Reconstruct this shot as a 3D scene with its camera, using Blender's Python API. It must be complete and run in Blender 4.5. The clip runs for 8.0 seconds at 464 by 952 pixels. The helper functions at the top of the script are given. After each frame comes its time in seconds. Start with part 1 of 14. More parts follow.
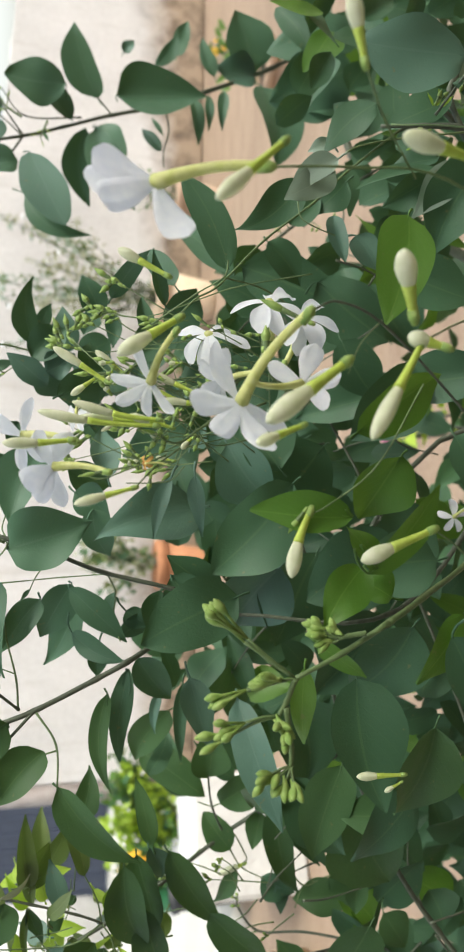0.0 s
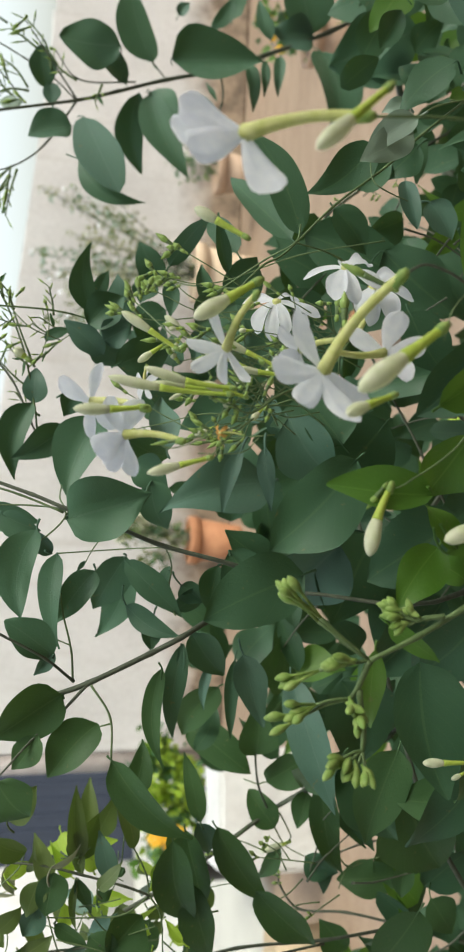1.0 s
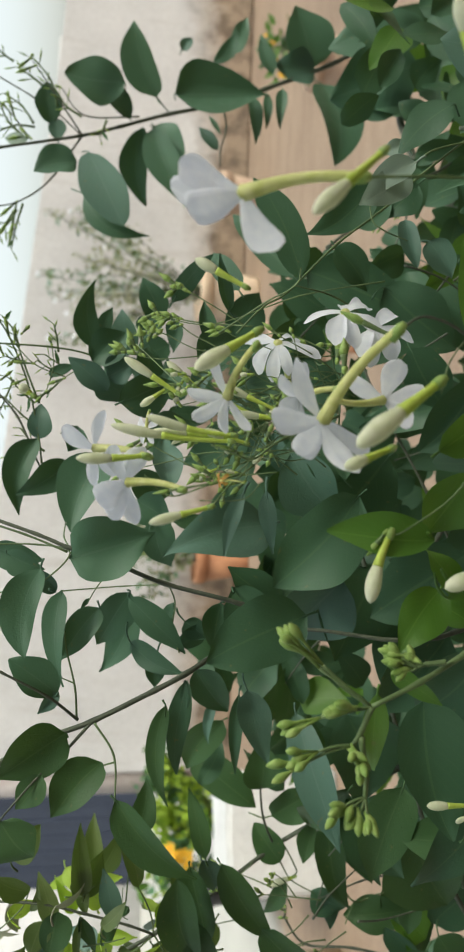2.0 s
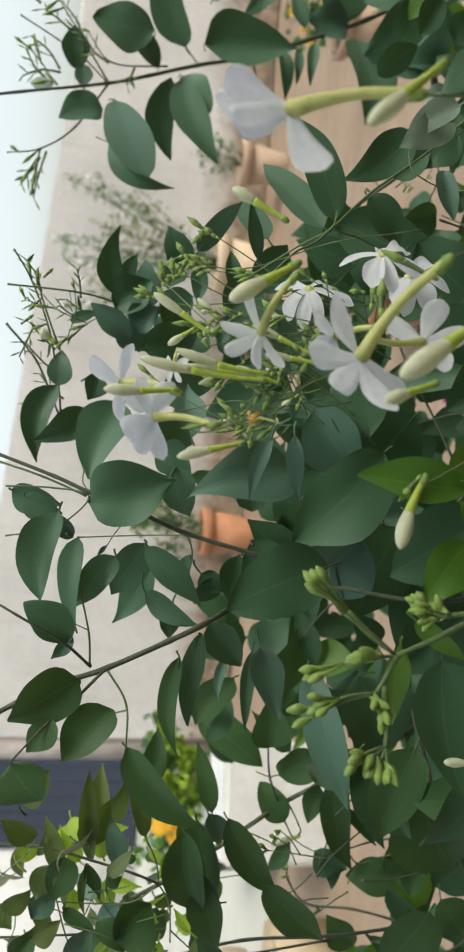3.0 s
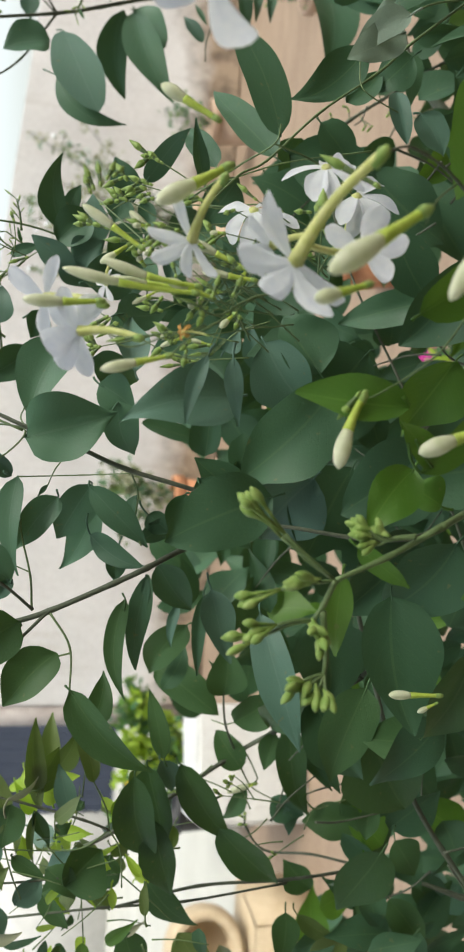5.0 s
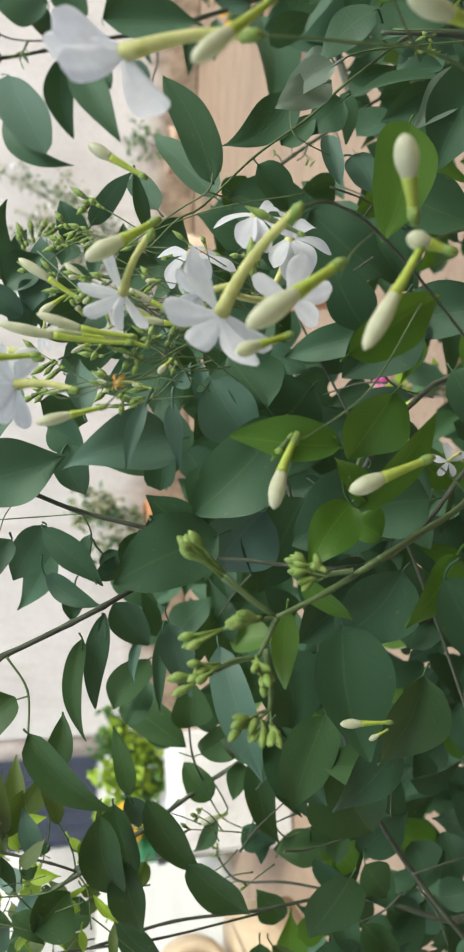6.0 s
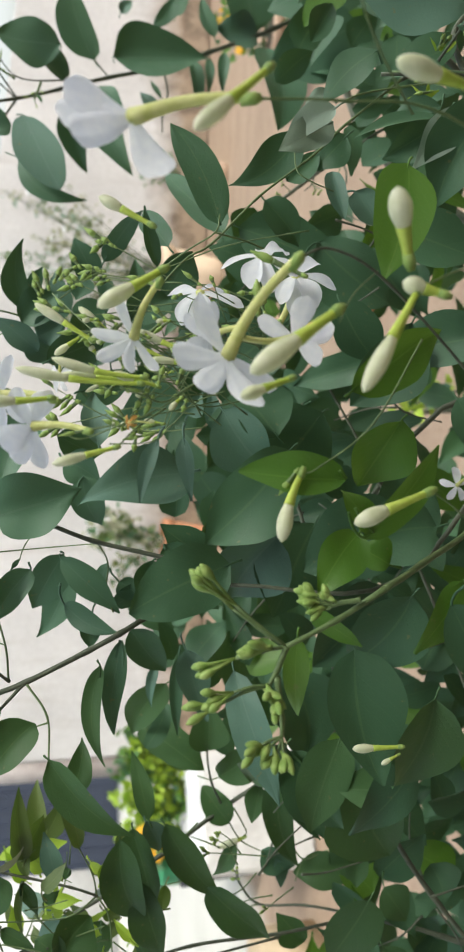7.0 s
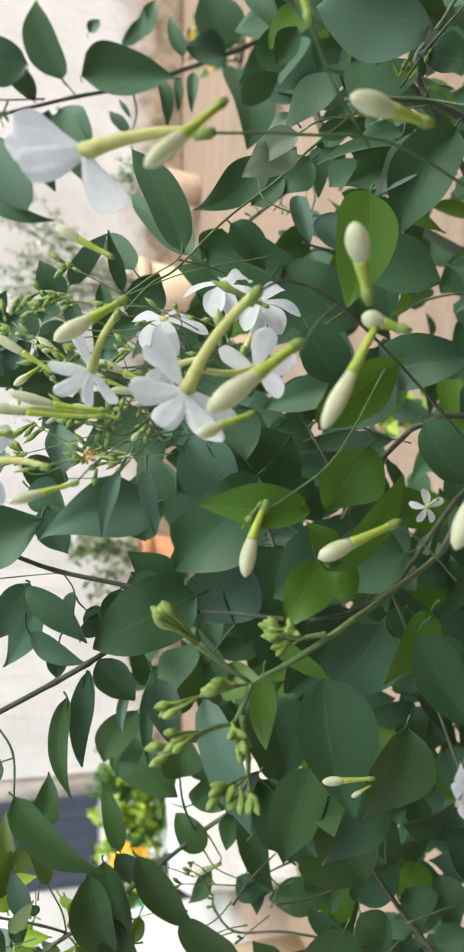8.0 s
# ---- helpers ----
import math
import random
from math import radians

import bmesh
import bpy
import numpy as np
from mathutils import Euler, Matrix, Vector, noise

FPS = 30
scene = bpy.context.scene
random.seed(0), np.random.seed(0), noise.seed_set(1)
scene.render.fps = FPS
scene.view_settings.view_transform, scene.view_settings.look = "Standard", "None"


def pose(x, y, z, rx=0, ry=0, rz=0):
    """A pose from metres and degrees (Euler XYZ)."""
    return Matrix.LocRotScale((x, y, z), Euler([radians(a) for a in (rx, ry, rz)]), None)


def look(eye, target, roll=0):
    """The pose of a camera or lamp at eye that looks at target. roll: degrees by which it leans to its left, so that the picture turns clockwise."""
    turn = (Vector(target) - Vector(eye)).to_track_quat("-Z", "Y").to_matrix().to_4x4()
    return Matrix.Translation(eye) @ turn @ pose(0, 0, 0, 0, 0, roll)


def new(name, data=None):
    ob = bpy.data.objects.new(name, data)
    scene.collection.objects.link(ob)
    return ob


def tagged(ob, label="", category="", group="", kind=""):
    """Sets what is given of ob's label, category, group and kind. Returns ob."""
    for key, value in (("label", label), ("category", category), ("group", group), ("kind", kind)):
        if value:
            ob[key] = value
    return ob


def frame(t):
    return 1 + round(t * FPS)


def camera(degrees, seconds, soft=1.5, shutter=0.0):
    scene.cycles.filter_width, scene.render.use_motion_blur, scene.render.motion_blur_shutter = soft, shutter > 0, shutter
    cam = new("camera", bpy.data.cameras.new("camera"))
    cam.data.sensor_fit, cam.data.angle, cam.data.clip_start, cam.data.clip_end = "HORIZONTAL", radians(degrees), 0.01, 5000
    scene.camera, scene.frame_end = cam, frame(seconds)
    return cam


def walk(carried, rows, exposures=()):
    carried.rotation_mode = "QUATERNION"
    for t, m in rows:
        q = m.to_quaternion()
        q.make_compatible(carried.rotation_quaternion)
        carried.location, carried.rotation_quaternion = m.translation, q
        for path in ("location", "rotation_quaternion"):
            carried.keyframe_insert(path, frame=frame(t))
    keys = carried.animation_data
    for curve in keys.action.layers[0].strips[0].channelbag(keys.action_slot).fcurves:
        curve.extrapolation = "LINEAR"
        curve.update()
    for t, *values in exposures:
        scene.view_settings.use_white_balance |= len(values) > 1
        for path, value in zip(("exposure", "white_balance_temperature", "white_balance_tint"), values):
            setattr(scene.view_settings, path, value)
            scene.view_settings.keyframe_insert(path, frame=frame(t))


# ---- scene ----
cam = camera(34.05, 8.0, 2.05)
cam.data.dof.use_dof, cam.data.dof.focus_distance, cam.data.dof.aperture_fstop = True, 0.32, 25.0
PATH = [
    (0, (0.0042, -0.0139, 1.2486), (0.0668, 1.9305, 0.7845), -88.78),
    (0.5, (0.0052, -0.0026, 1.2585), (0.0387, 1.9534, 0.8427), -88.06),
    (1, (0.0022, -0.0013, 1.2595), (0.0039, 1.9621, 0.8787), -87.79),
    (1.5, (0.0032, -0.0038, 1.2576), (0.0275, 1.9652, 0.9076), -88.89),
    (2, (0.0115, -0.0038, 1.2588), (0.0596, 1.9623, 0.8951), -87.79),
    (2.2, (0.0059, 0.0078, 1.2646), (-0.0247, 1.9756, 0.9086), -86.19),
    (3.3, (-0.0003, 0.0003, 1.2613), (-0.0105, 1.9711, 0.9208), -86.02),
    (3.5, (0.0016, -0.0018, 1.2576), (0.0050, 1.9640, 0.8892), -86.92),
    (4, (-0.0036, -0.0023, 1.2566), (-0.0245, 1.9635, 0.8885), -86.60),
    (4.5, (-0.0053, 0.0053, 1.2495), (-0.0403, 1.9628, 0.8406), -87.47),
    (4.7, (-0.0109, 0.0085, 1.2498), (-0.0907, 1.9659, 0.8471), -87.01),
    (5.8, (-0.0162, 0.0170, 1.2408), (-0.1274, 1.9605, 0.7822), -86.78),
    (6, (-0.0069, 0.0046, 1.2399), (-0.0442, 1.9438, 0.7519), -88.70),
    (6.5, (0.0038, -0.0050, 1.2367), (0.0677, 1.9354, 0.7562), -89.95),
    (7, (-0.0014, -0.0043, 1.2397), (0.0059, 1.9458, 0.7957), -89.30),
    (7.5, (0.0015, -0.0031, 1.2365), (0.0434, 1.9387, 0.7595), -90.02),
    (8, (0.0056, -0.0018, 1.2340), (0.0428, 1.9345, 0.7345), -89.72),
]
walk(cam, [(t, look(eye, target, roll)) for t, eye, target, roll in PATH],
     [(0.0, 1.26, 6550, 7), (0.5, 1.05, 6580, 4), (1.0, 0.95, 6580, 4), (1.5, 0.88, 6600, 4), (3.5, 0.76, 6600, 5), (4.5, 0.94, 6580, 5),
      (5.8, 1.11, 6450, 7), (6.5, 1.24, 6420, 7), (7.0, 1.11, 6420, 7), (7.5, 1.16, 6400, 8), (8.0, 1.32, 6400, 7)])

# ---- light ----
world = bpy.data.worlds.new("sky")
scene.world = world
world.use_nodes = True
SUN_UP, SUN_ROUND = radians(50), radians(128)
sky = world.node_tree.nodes.new("ShaderNodeTexSky")
sky.sky_type, sky.sun_disc, sky.sun_elevation, sky.sun_rotation = "NISHITA", False, SUN_UP, SUN_ROUND
sky.air_density, sky.dust_density, sky.ozone_density = 1.0, 3.0, 1.0
haze = world.node_tree.nodes.new("ShaderNodeHueSaturation")
haze.inputs["Saturation"].default_value = 0.38
world.node_tree.links.new(sky.outputs[0], haze.inputs["Color"])
world.node_tree.links.new(haze.outputs[0], world.node_tree.nodes["Background"].inputs[0])
world.node_tree.nodes["Background"].inputs[1].default_value = 0.15
sun = new("sun", bpy.data.lights.new("sun", "SUN"))
sun.data.energy, sun.data.angle, sun.data.color = 0.75, radians(14), (1.0, 0.96, 0.86)
toward = Vector((math.sin(SUN_ROUND) * math.cos(SUN_UP), math.cos(SUN_ROUND) * math.cos(SUN_UP), math.sin(SUN_UP)))
sun.matrix_world = look(toward * 30, (0, 0, 0))


# ---- materials ----
def material(name, rough=0.5, spec=0.5):
    m = bpy.data.materials.new(name)
    m.use_nodes = True
    b = m.node_tree.nodes["Principled BSDF"]
    b.inputs["Roughness"].default_value, b.inputs["Specular IOR Level"].default_value = rough, spec
    return m, m.node_tree.nodes, m.node_tree.links, b


def node(nodes, kind, **inputs):
    n = nodes.new(kind)
    for key, value in inputs.items():
        n.inputs[key.replace("_", " ")].default_value = value
    return n


def ramp(nodes, links, fac, *stops):
    r = nodes.new("ShaderNodeValToRGB")
    while len(r.color_ramp.elements) < len(stops):
        r.color_ramp.elements.new(0.5)
    for e, (at, colour) in zip(r.color_ramp.elements, stops):
        e.position, e.color = at, (*colour, 1)
    links.new(fac, r.inputs[0])
    return r.outputs[0]


def mix(nodes, links, fac, a, b, how="MIX"):
    m = nodes.new("ShaderNodeMix")
    m.data_type, m.blend_type = "RGBA", how
    for value, socket in ((fac, m.inputs[0]), (a, m.inputs[6]), (b, m.inputs[7])):
        if isinstance(value, (int, float)):
            socket.default_value = value
        elif isinstance(value, tuple):
            socket.default_value = (*value, 1)
        else:
            links.new(value, socket)
    return m.outputs[2]


def math_node(nodes, links, op, a, b=0.0):
    m = nodes.new("ShaderNodeMath")
    m.operation = op
    for value, socket in ((a, m.inputs[0]), (b, m.inputs[1])):
        if isinstance(value, (int, float)):
            socket.default_value = value
        else:
            links.new(value, socket)
    return m.outputs[0]


def leaf_material(name, dark, light, vein, through_light, rough):
    """A leaf: midrib and side veins along its own length, blotches, a waxy gloss, and some light passing through."""
    m, nodes, links, b = material(name, rough, 0.5)
    uv = nodes.new("ShaderNodeUVMap")
    split = nodes.new("ShaderNodeSeparateXYZ")
    links.new(uv.outputs[0], split.inputs[0])
    across = math_node(nodes, links, "ABSOLUTE", math_node(nodes, links, "SUBTRACT", split.outputs[0], 0.5))
    rib = math_node(nodes, links, "LESS_THAN", across, 0.018)
    slant = math_node(nodes, links, "SUBTRACT", math_node(nodes, links, "MULTIPLY", split.outputs[1], 9.0), math_node(nodes, links, "MULTIPLY", across, 7.0))
    wave = math_node(nodes, links, "ABSOLUTE", math_node(nodes, links, "SUBTRACT", math_node(nodes, links, "FRACT", slant), 0.5))
    side = math_node(nodes, links, "LESS_THAN", wave, 0.035)
    info = nodes.new("ShaderNodeObjectInfo")
    island = nodes.new("ShaderNodeNewGeometry")
    place = nodes.new("ShaderNodeTexCoord")
    blotch = node(nodes, "ShaderNodeTexNoise", Scale=90.0, Detail=4.0)
    links.new(place.outputs["Object"], blotch.inputs[0])
    grain = node(nodes, "ShaderNodeTexNoise", Scale=900.0, Detail=3.0)
    links.new(place.outputs["Object"], grain.inputs[0])
    tone = math_node(nodes, links, "ADD", math_node(nodes, links, "MULTIPLY", math_node(nodes, links, "FRACT", math_node(nodes, links, "ADD", info.outputs["Random"], island.outputs["Random Per Island"])), 0.55), math_node(nodes, links, "MULTIPLY", blotch.outputs[0], 0.5))
    body = ramp(nodes, links, tone, (0.15, dark), (0.9, light))
    body = mix(nodes, links, math_node(nodes, links, "MULTIPLY", side, 0.08), body, vein)
    body = mix(nodes, links, math_node(nodes, links, "MULTIPLY", rib, 0.28), body, vein)
    spots = node(nodes, "ShaderNodeTexNoise", Scale=260.0, Detail=2.0)
    links.new(place.outputs["Object"], spots.inputs[0])
    body = mix(nodes, links, ramp(nodes, links, spots.outputs[0], (0.70, (0, 0, 0)), (0.76, (0.5, 0.5, 0.5))), body, (0.16, 0.15, 0.06))
    links.new(body, b.inputs["Base Color"])
    links.new(ramp(nodes, links, blotch.outputs[0], (0.3, (rough - 0.08,) * 3), (0.7, (rough + 0.14,) * 3)), b.inputs["Roughness"])
    bump = node(nodes, "ShaderNodeBump", Strength=0.35, Distance=0.0008)
    height = math_node(nodes, links, "SUBTRACT", math_node(nodes, links, "MULTIPLY", grain.outputs[0], 0.5), math_node(nodes, links, "ADD", math_node(nodes, links, "MULTIPLY", side, 0.5), rib))
    links.new(height, bump.inputs["Height"])
    links.new(bump.outputs[0], b.inputs["Normal"])
    glow = node(nodes, "ShaderNodeBsdfTranslucent")
    links.new(mix(nodes, links, 0.5, body, (0.28, 0.5, 0.02), "MIX"), glow.inputs[0])
    both = node(nodes, "ShaderNodeMixShader", Fac=through_light)
    links.new(b.outputs[0], both.inputs[1])
    links.new(glow.outputs[0], both.inputs[2])
    links.new(both.outputs[0], nodes["Material Output"].inputs[0])
    return m


LEAF = {
    "dark": leaf_material("leaf_dark", (0.026, 0.081, 0.039), (0.050, 0.126, 0.061), (0.11, 0.19, 0.08), 0.08, 0.60),
    "moss": leaf_material("leaf_mossy", (0.029, 0.082, 0.027), (0.055, 0.128, 0.044), (0.12, 0.19, 0.08), 0.10, 0.58),
    "mid": leaf_material("leaf_mid", (0.043, 0.126, 0.053), (0.076, 0.182, 0.078), (0.14, 0.24, 0.12), 0.10, 0.56),
    # bluish copy of the leaf colour; the tint imitates sky sheen
    "blue": leaf_material("leaf_blue_sheen", (0.056, 0.130, 0.092), (0.092, 0.180, 0.128), (0.13, 0.21, 0.16), 0.06, 0.50),
    "olive": leaf_material("leaf_olive", (0.070, 0.112, 0.032), (0.130, 0.176, 0.056), (0.20, 0.24, 0.10), 0.16, 0.5),
    # lighter, bluer copy of the dark leaf: haze and skylight put into the colour
    "teal_haze": leaf_material("leaf_teal_haze", (0.038, 0.104, 0.058), (0.068, 0.158, 0.088), (0.12, 0.20, 0.14), 0.07, 0.55),
    "pale": leaf_material("leaf_underside", (0.22, 0.31, 0.24), (0.30, 0.39, 0.31), (0.36, 0.44, 0.34), 0.10, 0.5),
    "fresh": leaf_material("leaf_fresh", (0.046, 0.130, 0.014), (0.092, 0.200, 0.026), (0.18, 0.32, 0.06), 0.22, 0.45),
    "lime": leaf_material("leaf_lime", (0.28, 0.44, 0.03), (0.42, 0.57, 0.07), (0.42, 0.54, 0.15), 0.3, 0.5),
    "dry": leaf_material("leaf_dry", (0.26, 0.27, 0.17), (0.40, 0.40, 0.29), (0.44, 0.42, 0.32), 0.15, 0.7),
}


def grained(name, low, high, scale, rough, bump=0.2, fine=6.0):
    m, nodes, links, b = material(name, rough)
    place = nodes.new("ShaderNodeTexCoord")
    coarse = node(nodes, "ShaderNodeTexNoise", Scale=scale, Detail=6.0, Roughness=0.6)
    small = node(nodes, "ShaderNodeTexNoise", Scale=scale * fine, Detail=4.0)
    for n in (coarse, small):
        links.new(place.outputs["Object"], n.inputs[0])
    tone = math_node(nodes, links, "ADD", math_node(nodes, links, "MULTIPLY", coarse.outputs[0], 0.65), math_node(nodes, links, "MULTIPLY", small.outputs[0], 0.35))
    links.new(ramp(nodes, links, tone, (0.3, low), (0.7, high)), b.inputs["Base Color"])
    bm = node(nodes, "ShaderNodeBump", Strength=bump, Distance=0.35 / scale)
    links.new(tone, bm.inputs["Height"])
    links.new(bm.outputs[0], b.inputs["Normal"])
    return m


def soft_part(name, low, high, scale, rough, thin):
    """Petal or bud flesh: smooth, faintly streaked, with light passing through."""
    m, nodes, links, b = material(name, rough, 0.35)
    place = nodes.new("ShaderNodeTexCoord")
    n = node(nodes, "ShaderNodeTexNoise", Scale=scale, Detail=4.0)
    links.new(place.outputs["Object"], n.inputs[0])
    tone = ramp(nodes, links, n.outputs[0], (0.3, low), (0.7, high))
    links.new(tone, b.inputs["Base Color"])
    bm = node(nodes, "ShaderNodeBump", Strength=0.15, Distance=0.0006)
    links.new(n.outputs[0], bm.inputs["Height"])
    links.new(bm.outputs[0], b.inputs["Normal"])
    glow = node(nodes, "ShaderNodeBsdfTranslucent")
    links.new(tone, glow.inputs[0])
    both = node(nodes, "ShaderNodeMixShader", Fac=thin)
    links.new(b.outputs[0], both.inputs[1])
    links.new(glow.outputs[0], both.inputs[2])
    links.new(both.outputs[0], nodes["Material Output"].inputs[0])
    return m


PETAL = soft_part("petal_white", (0.83, 0.85, 0.90), (0.91, 0.92, 0.94), 350, 0.55, 0.5)
CREAM = soft_part("bud_cream", (0.64, 0.68, 0.44), (0.80, 0.81, 0.63), 250, 0.5, 0.35)
TUBE = soft_part("tube_yellow_green", (0.58, 0.62, 0.20), (0.72, 0.73, 0.34), 300, 0.5, 0.25)
TUBE_GREEN = soft_part("tube_green", (0.42, 0.55, 0.07), (0.55, 0.66, 0.14), 300, 0.5, 0.2)
GREEN_BUD = soft_part("bud_green", (0.18, 0.31, 0.06), (0.33, 0.44, 0.13), 300, 0.5, 0.12)
OLD_PETAL = soft_part("petal_withered", (0.45, 0.20, 0.05), (0.62, 0.38, 0.10), 300, 0.7, 0.2)
TWIG = grained("twig_bark", (0.058, 0.074, 0.048), (0.128, 0.146, 0.098), 240, 0.7, 0.5)
TWIG_GREEN = grained("twig_green", (0.07, 0.12, 0.04), (0.15, 0.22, 0.08), 300, 0.55, 0.3)
TERRACOTTA = grained("terracotta", (0.36, 0.155, 0.075), (0.53, 0.26, 0.13), 9, 0.85, 0.3)
WHITEWASH = grained("whitewash", (0.49, 0.48, 0.46), (0.63, 0.62, 0.60), 5, 0.85, 0.4)
LIMEWASH = grained("fresh_limewash", (0.55, 0.55, 0.52), (0.69, 0.69, 0.66), 5, 0.9, 0.4)
CREAM_STONE = grained("cream_stone", (0.44, 0.34, 0.21), (0.58, 0.47, 0.32), 12, 0.85, 0.4)
GATE_BLUE = grained("gate_blue_paint", (0.018, 0.024, 0.042), (0.035, 0.045, 0.072), 2.5, 0.55, 0.2)
PLASTIC_GREEN = grained("green_plastic", (0.03, 0.22, 0.09), (0.06, 0.32, 0.15), 20, 0.45, 0.1)
PLASTIC_BLACK = grained("black_plastic", (0.008, 0.009, 0.010), (0.020, 0.021, 0.022), 20, 0.5, 0.1)
PETAL_YELLOW = soft_part("petal_yellow", (0.75, 0.36, 0.02), (0.85, 0.55, 0.04), 120, 0.6, 0.25)
PETAL_PINK = soft_part("petal_pink", (0.5, 0.02, 0.28), (0.7, 0.06, 0.42), 120, 0.6, 0.25)
DUSTY_CLAY = grained("dusty_clay", (0.40, 0.27, 0.18), (0.54, 0.40, 0.29), 9, 0.9, 0.3)
# paler copy of the pot clay, with strong sun put into the colour
SUNLIT_CLAY = grained("sunlit_clay", (0.56, 0.42, 0.28), (0.72, 0.58, 0.42), 7, 0.9, 0.3)
SOIL = grained("soil", (0.05, 0.035, 0.022), (0.11, 0.08, 0.05), 30, 0.95, 0.8)


def wall_material():
    """Old limewash: grey-pink, with blotches, run stains, and dust thrown up along its foot."""
    m, nodes, links, b = material("limewashed_plaster", 0.9, 0.2)
    place = nodes.new("ShaderNodeTexCoord")
    big = node(nodes, "ShaderNodeTexNoise", Scale=1.1, Detail=6.0, Roughness=0.6)
    small = node(nodes, "ShaderNodeTexNoise", Scale=26.0, Detail=6.0, Roughness=0.7)
    streak = node(nodes, "ShaderNodeTexNoise", Scale=3.0, Detail=5.0)
    blot = node(nodes, "ShaderNodeTexNoise", Scale=6.0, Detail=6.0, Roughness=0.65)
    squash = node(nodes, "ShaderNodeMapping", Scale=(3.0, 3.0, 0.35))
    links.new(place.outputs["Object"], squash.inputs[0])
    links.new(squash.outputs[0], streak.inputs[0])
    for n in (big, small, blot):
        links.new(place.outputs["Object"], n.inputs[0])
    base = ramp(nodes, links, big.outputs[0], (0.35, (0.498, 0.483, 0.464)), (0.65, (0.648, 0.632, 0.608)))
    base = mix(nodes, links, 0.25, base, ramp(nodes, links, small.outputs[0], (0.3, (0.43, 0.40, 0.37)), (0.7, (0.80, 0.78, 0.75))))
    base = mix(nodes, links, ramp(nodes, links, streak.outputs[0], (0.56, (0, 0, 0)), (0.72, (0.35, 0.35, 0.35))), base, (0.40, 0.36, 0.31))
    split = nodes.new("ShaderNodeSeparateXYZ")
    links.new(place.outputs["Object"], split.inputs[0])
    level = math_node(nodes, links, "ADD", math_node(nodes, links, "ADD", split.outputs[2], math_node(nodes, links, "MULTIPLY", big.outputs[0], 0.5)), math_node(nodes, links, "MULTIPLY", blot.outputs[0], 0.35))
    dust = ramp(nodes, links, level, (0.66, (1, 1, 1)), (1.0, (0, 0, 0)))
    foot = ramp(nodes, links, blot.outputs[0], (0.38, (0.17, 0.13, 0.095)), (0.58, (0.36, 0.275, 0.195)))
    base = mix(nodes, links, dust, base, foot)
    links.new(base, b.inputs["Base Color"])
    bm = node(nodes, "ShaderNodeBump", Strength=0.4, Distance=0.01)
    links.new(small.outputs[0], bm.inputs["Height"])
    links.new(bm.outputs[0], b.inputs["Normal"])
    return m


def ground_material():
    """Pinkish packed earth and worn cement by the wall; pale dry concrete farther out."""
    m, nodes, links, b = material("ground", 0.92, 0.2)
    place = nodes.new("ShaderNodeTexCoord")
    big = node(nodes, "ShaderNodeTexNoise", Scale=0.9, Detail=7.0, Roughness=0.6)
    small = node(nodes, "ShaderNodeTexNoise", Scale=45.0, Detail=5.0)
    for n in (big, small):
        links.new(place.outputs["Object"], n.inputs[0])
    tan = ramp(nodes, links, big.outputs[0], (0.35, (0.22, 0.160, 0.106)), (0.65, (0.31, 0.232, 0.158)))
    rake = node(nodes, "ShaderNodeMapping", Scale=(1.3, 5.0, 5.0))
    links.new(place.outputs["Object"], rake.inputs[0])
    worn = node(nodes, "ShaderNodeTexNoise", Scale=1.6, Detail=6.0, Roughness=0.65)
    links.new(rake.outputs[0], worn.inputs[0])
    tan = mix(nodes, links, 0.30, tan, ramp(nodes, links, worn.outputs[0], (0.36, (0.150, 0.098, 0.064)), (0.64, (0.400, 0.305, 0.215))))
    tan = mix(nodes, links, 0.2, tan, ramp(nodes, links, small.outputs[0], (0.3, (0.30, 0.2, 0.15)), (0.7, (0.55, 0.43, 0.35))))
    split = nodes.new("ShaderNodeSeparateXYZ")
    links.new(place.outputs["Object"], split.inputs[0])
    out = math_node(nodes, links, "SUBTRACT", math_node(nodes, links, "MULTIPLY", split.outputs[0], -1.0), math_node(nodes, links, "MULTIPLY", big.outputs[0], 0.5))
    pale = ramp(nodes, links, math_node(nodes, links, "MULTIPLY", out, 0.1), (0.235, (0, 0, 0)), (0.26, (1, 1, 1)))
    base = mix(nodes, links, pale, tan, mix(nodes, links, 0.25, (0.53, 0.52, 0.46), big.outputs[0], "OVERLAY"))
    links.new(base, b.inputs["Base Color"])
    bm = node(nodes, "ShaderNodeBump", Strength=0.5, Distance=0.01)
    links.new(small.outputs[0], bm.inputs["Height"])
    links.new(bm.outputs[0], b.inputs["Normal"])
    return m


# ---- builders ----
AT = {}


def mesh_of(name, bm, mat):
    me = bpy.data.meshes.new(name)
    bm.to_mesh(me)
    bm.free()
    me.materials.append(mat)
    me.polygons.foreach_set("use_smooth", [True] * len(me.polygons))
    return me


def thing(name, origin, label, category, group="", kind="", data=None):
    ob = new(name, data)
    ob.location = origin
    AT[ob] = Vector(origin)
    return tagged(ob, label, category, group, kind)


def part(name, bm, mat, parent, label="", origin=(0, 0, 0), flat=False):
    """Links a bmesh, whose points are measured from origin, as one mesh under a thing or under a part."""
    me = mesh_of(name, bm, mat)
    if flat:
        me.polygons.foreach_set("use_smooth", [False] * len(me.polygons))
    ob = new(name, me)
    ob.parent = parent
    ob.location = Vector(origin) - AT[parent]
    AT[ob] = Vector(origin)
    return tagged(ob, label)


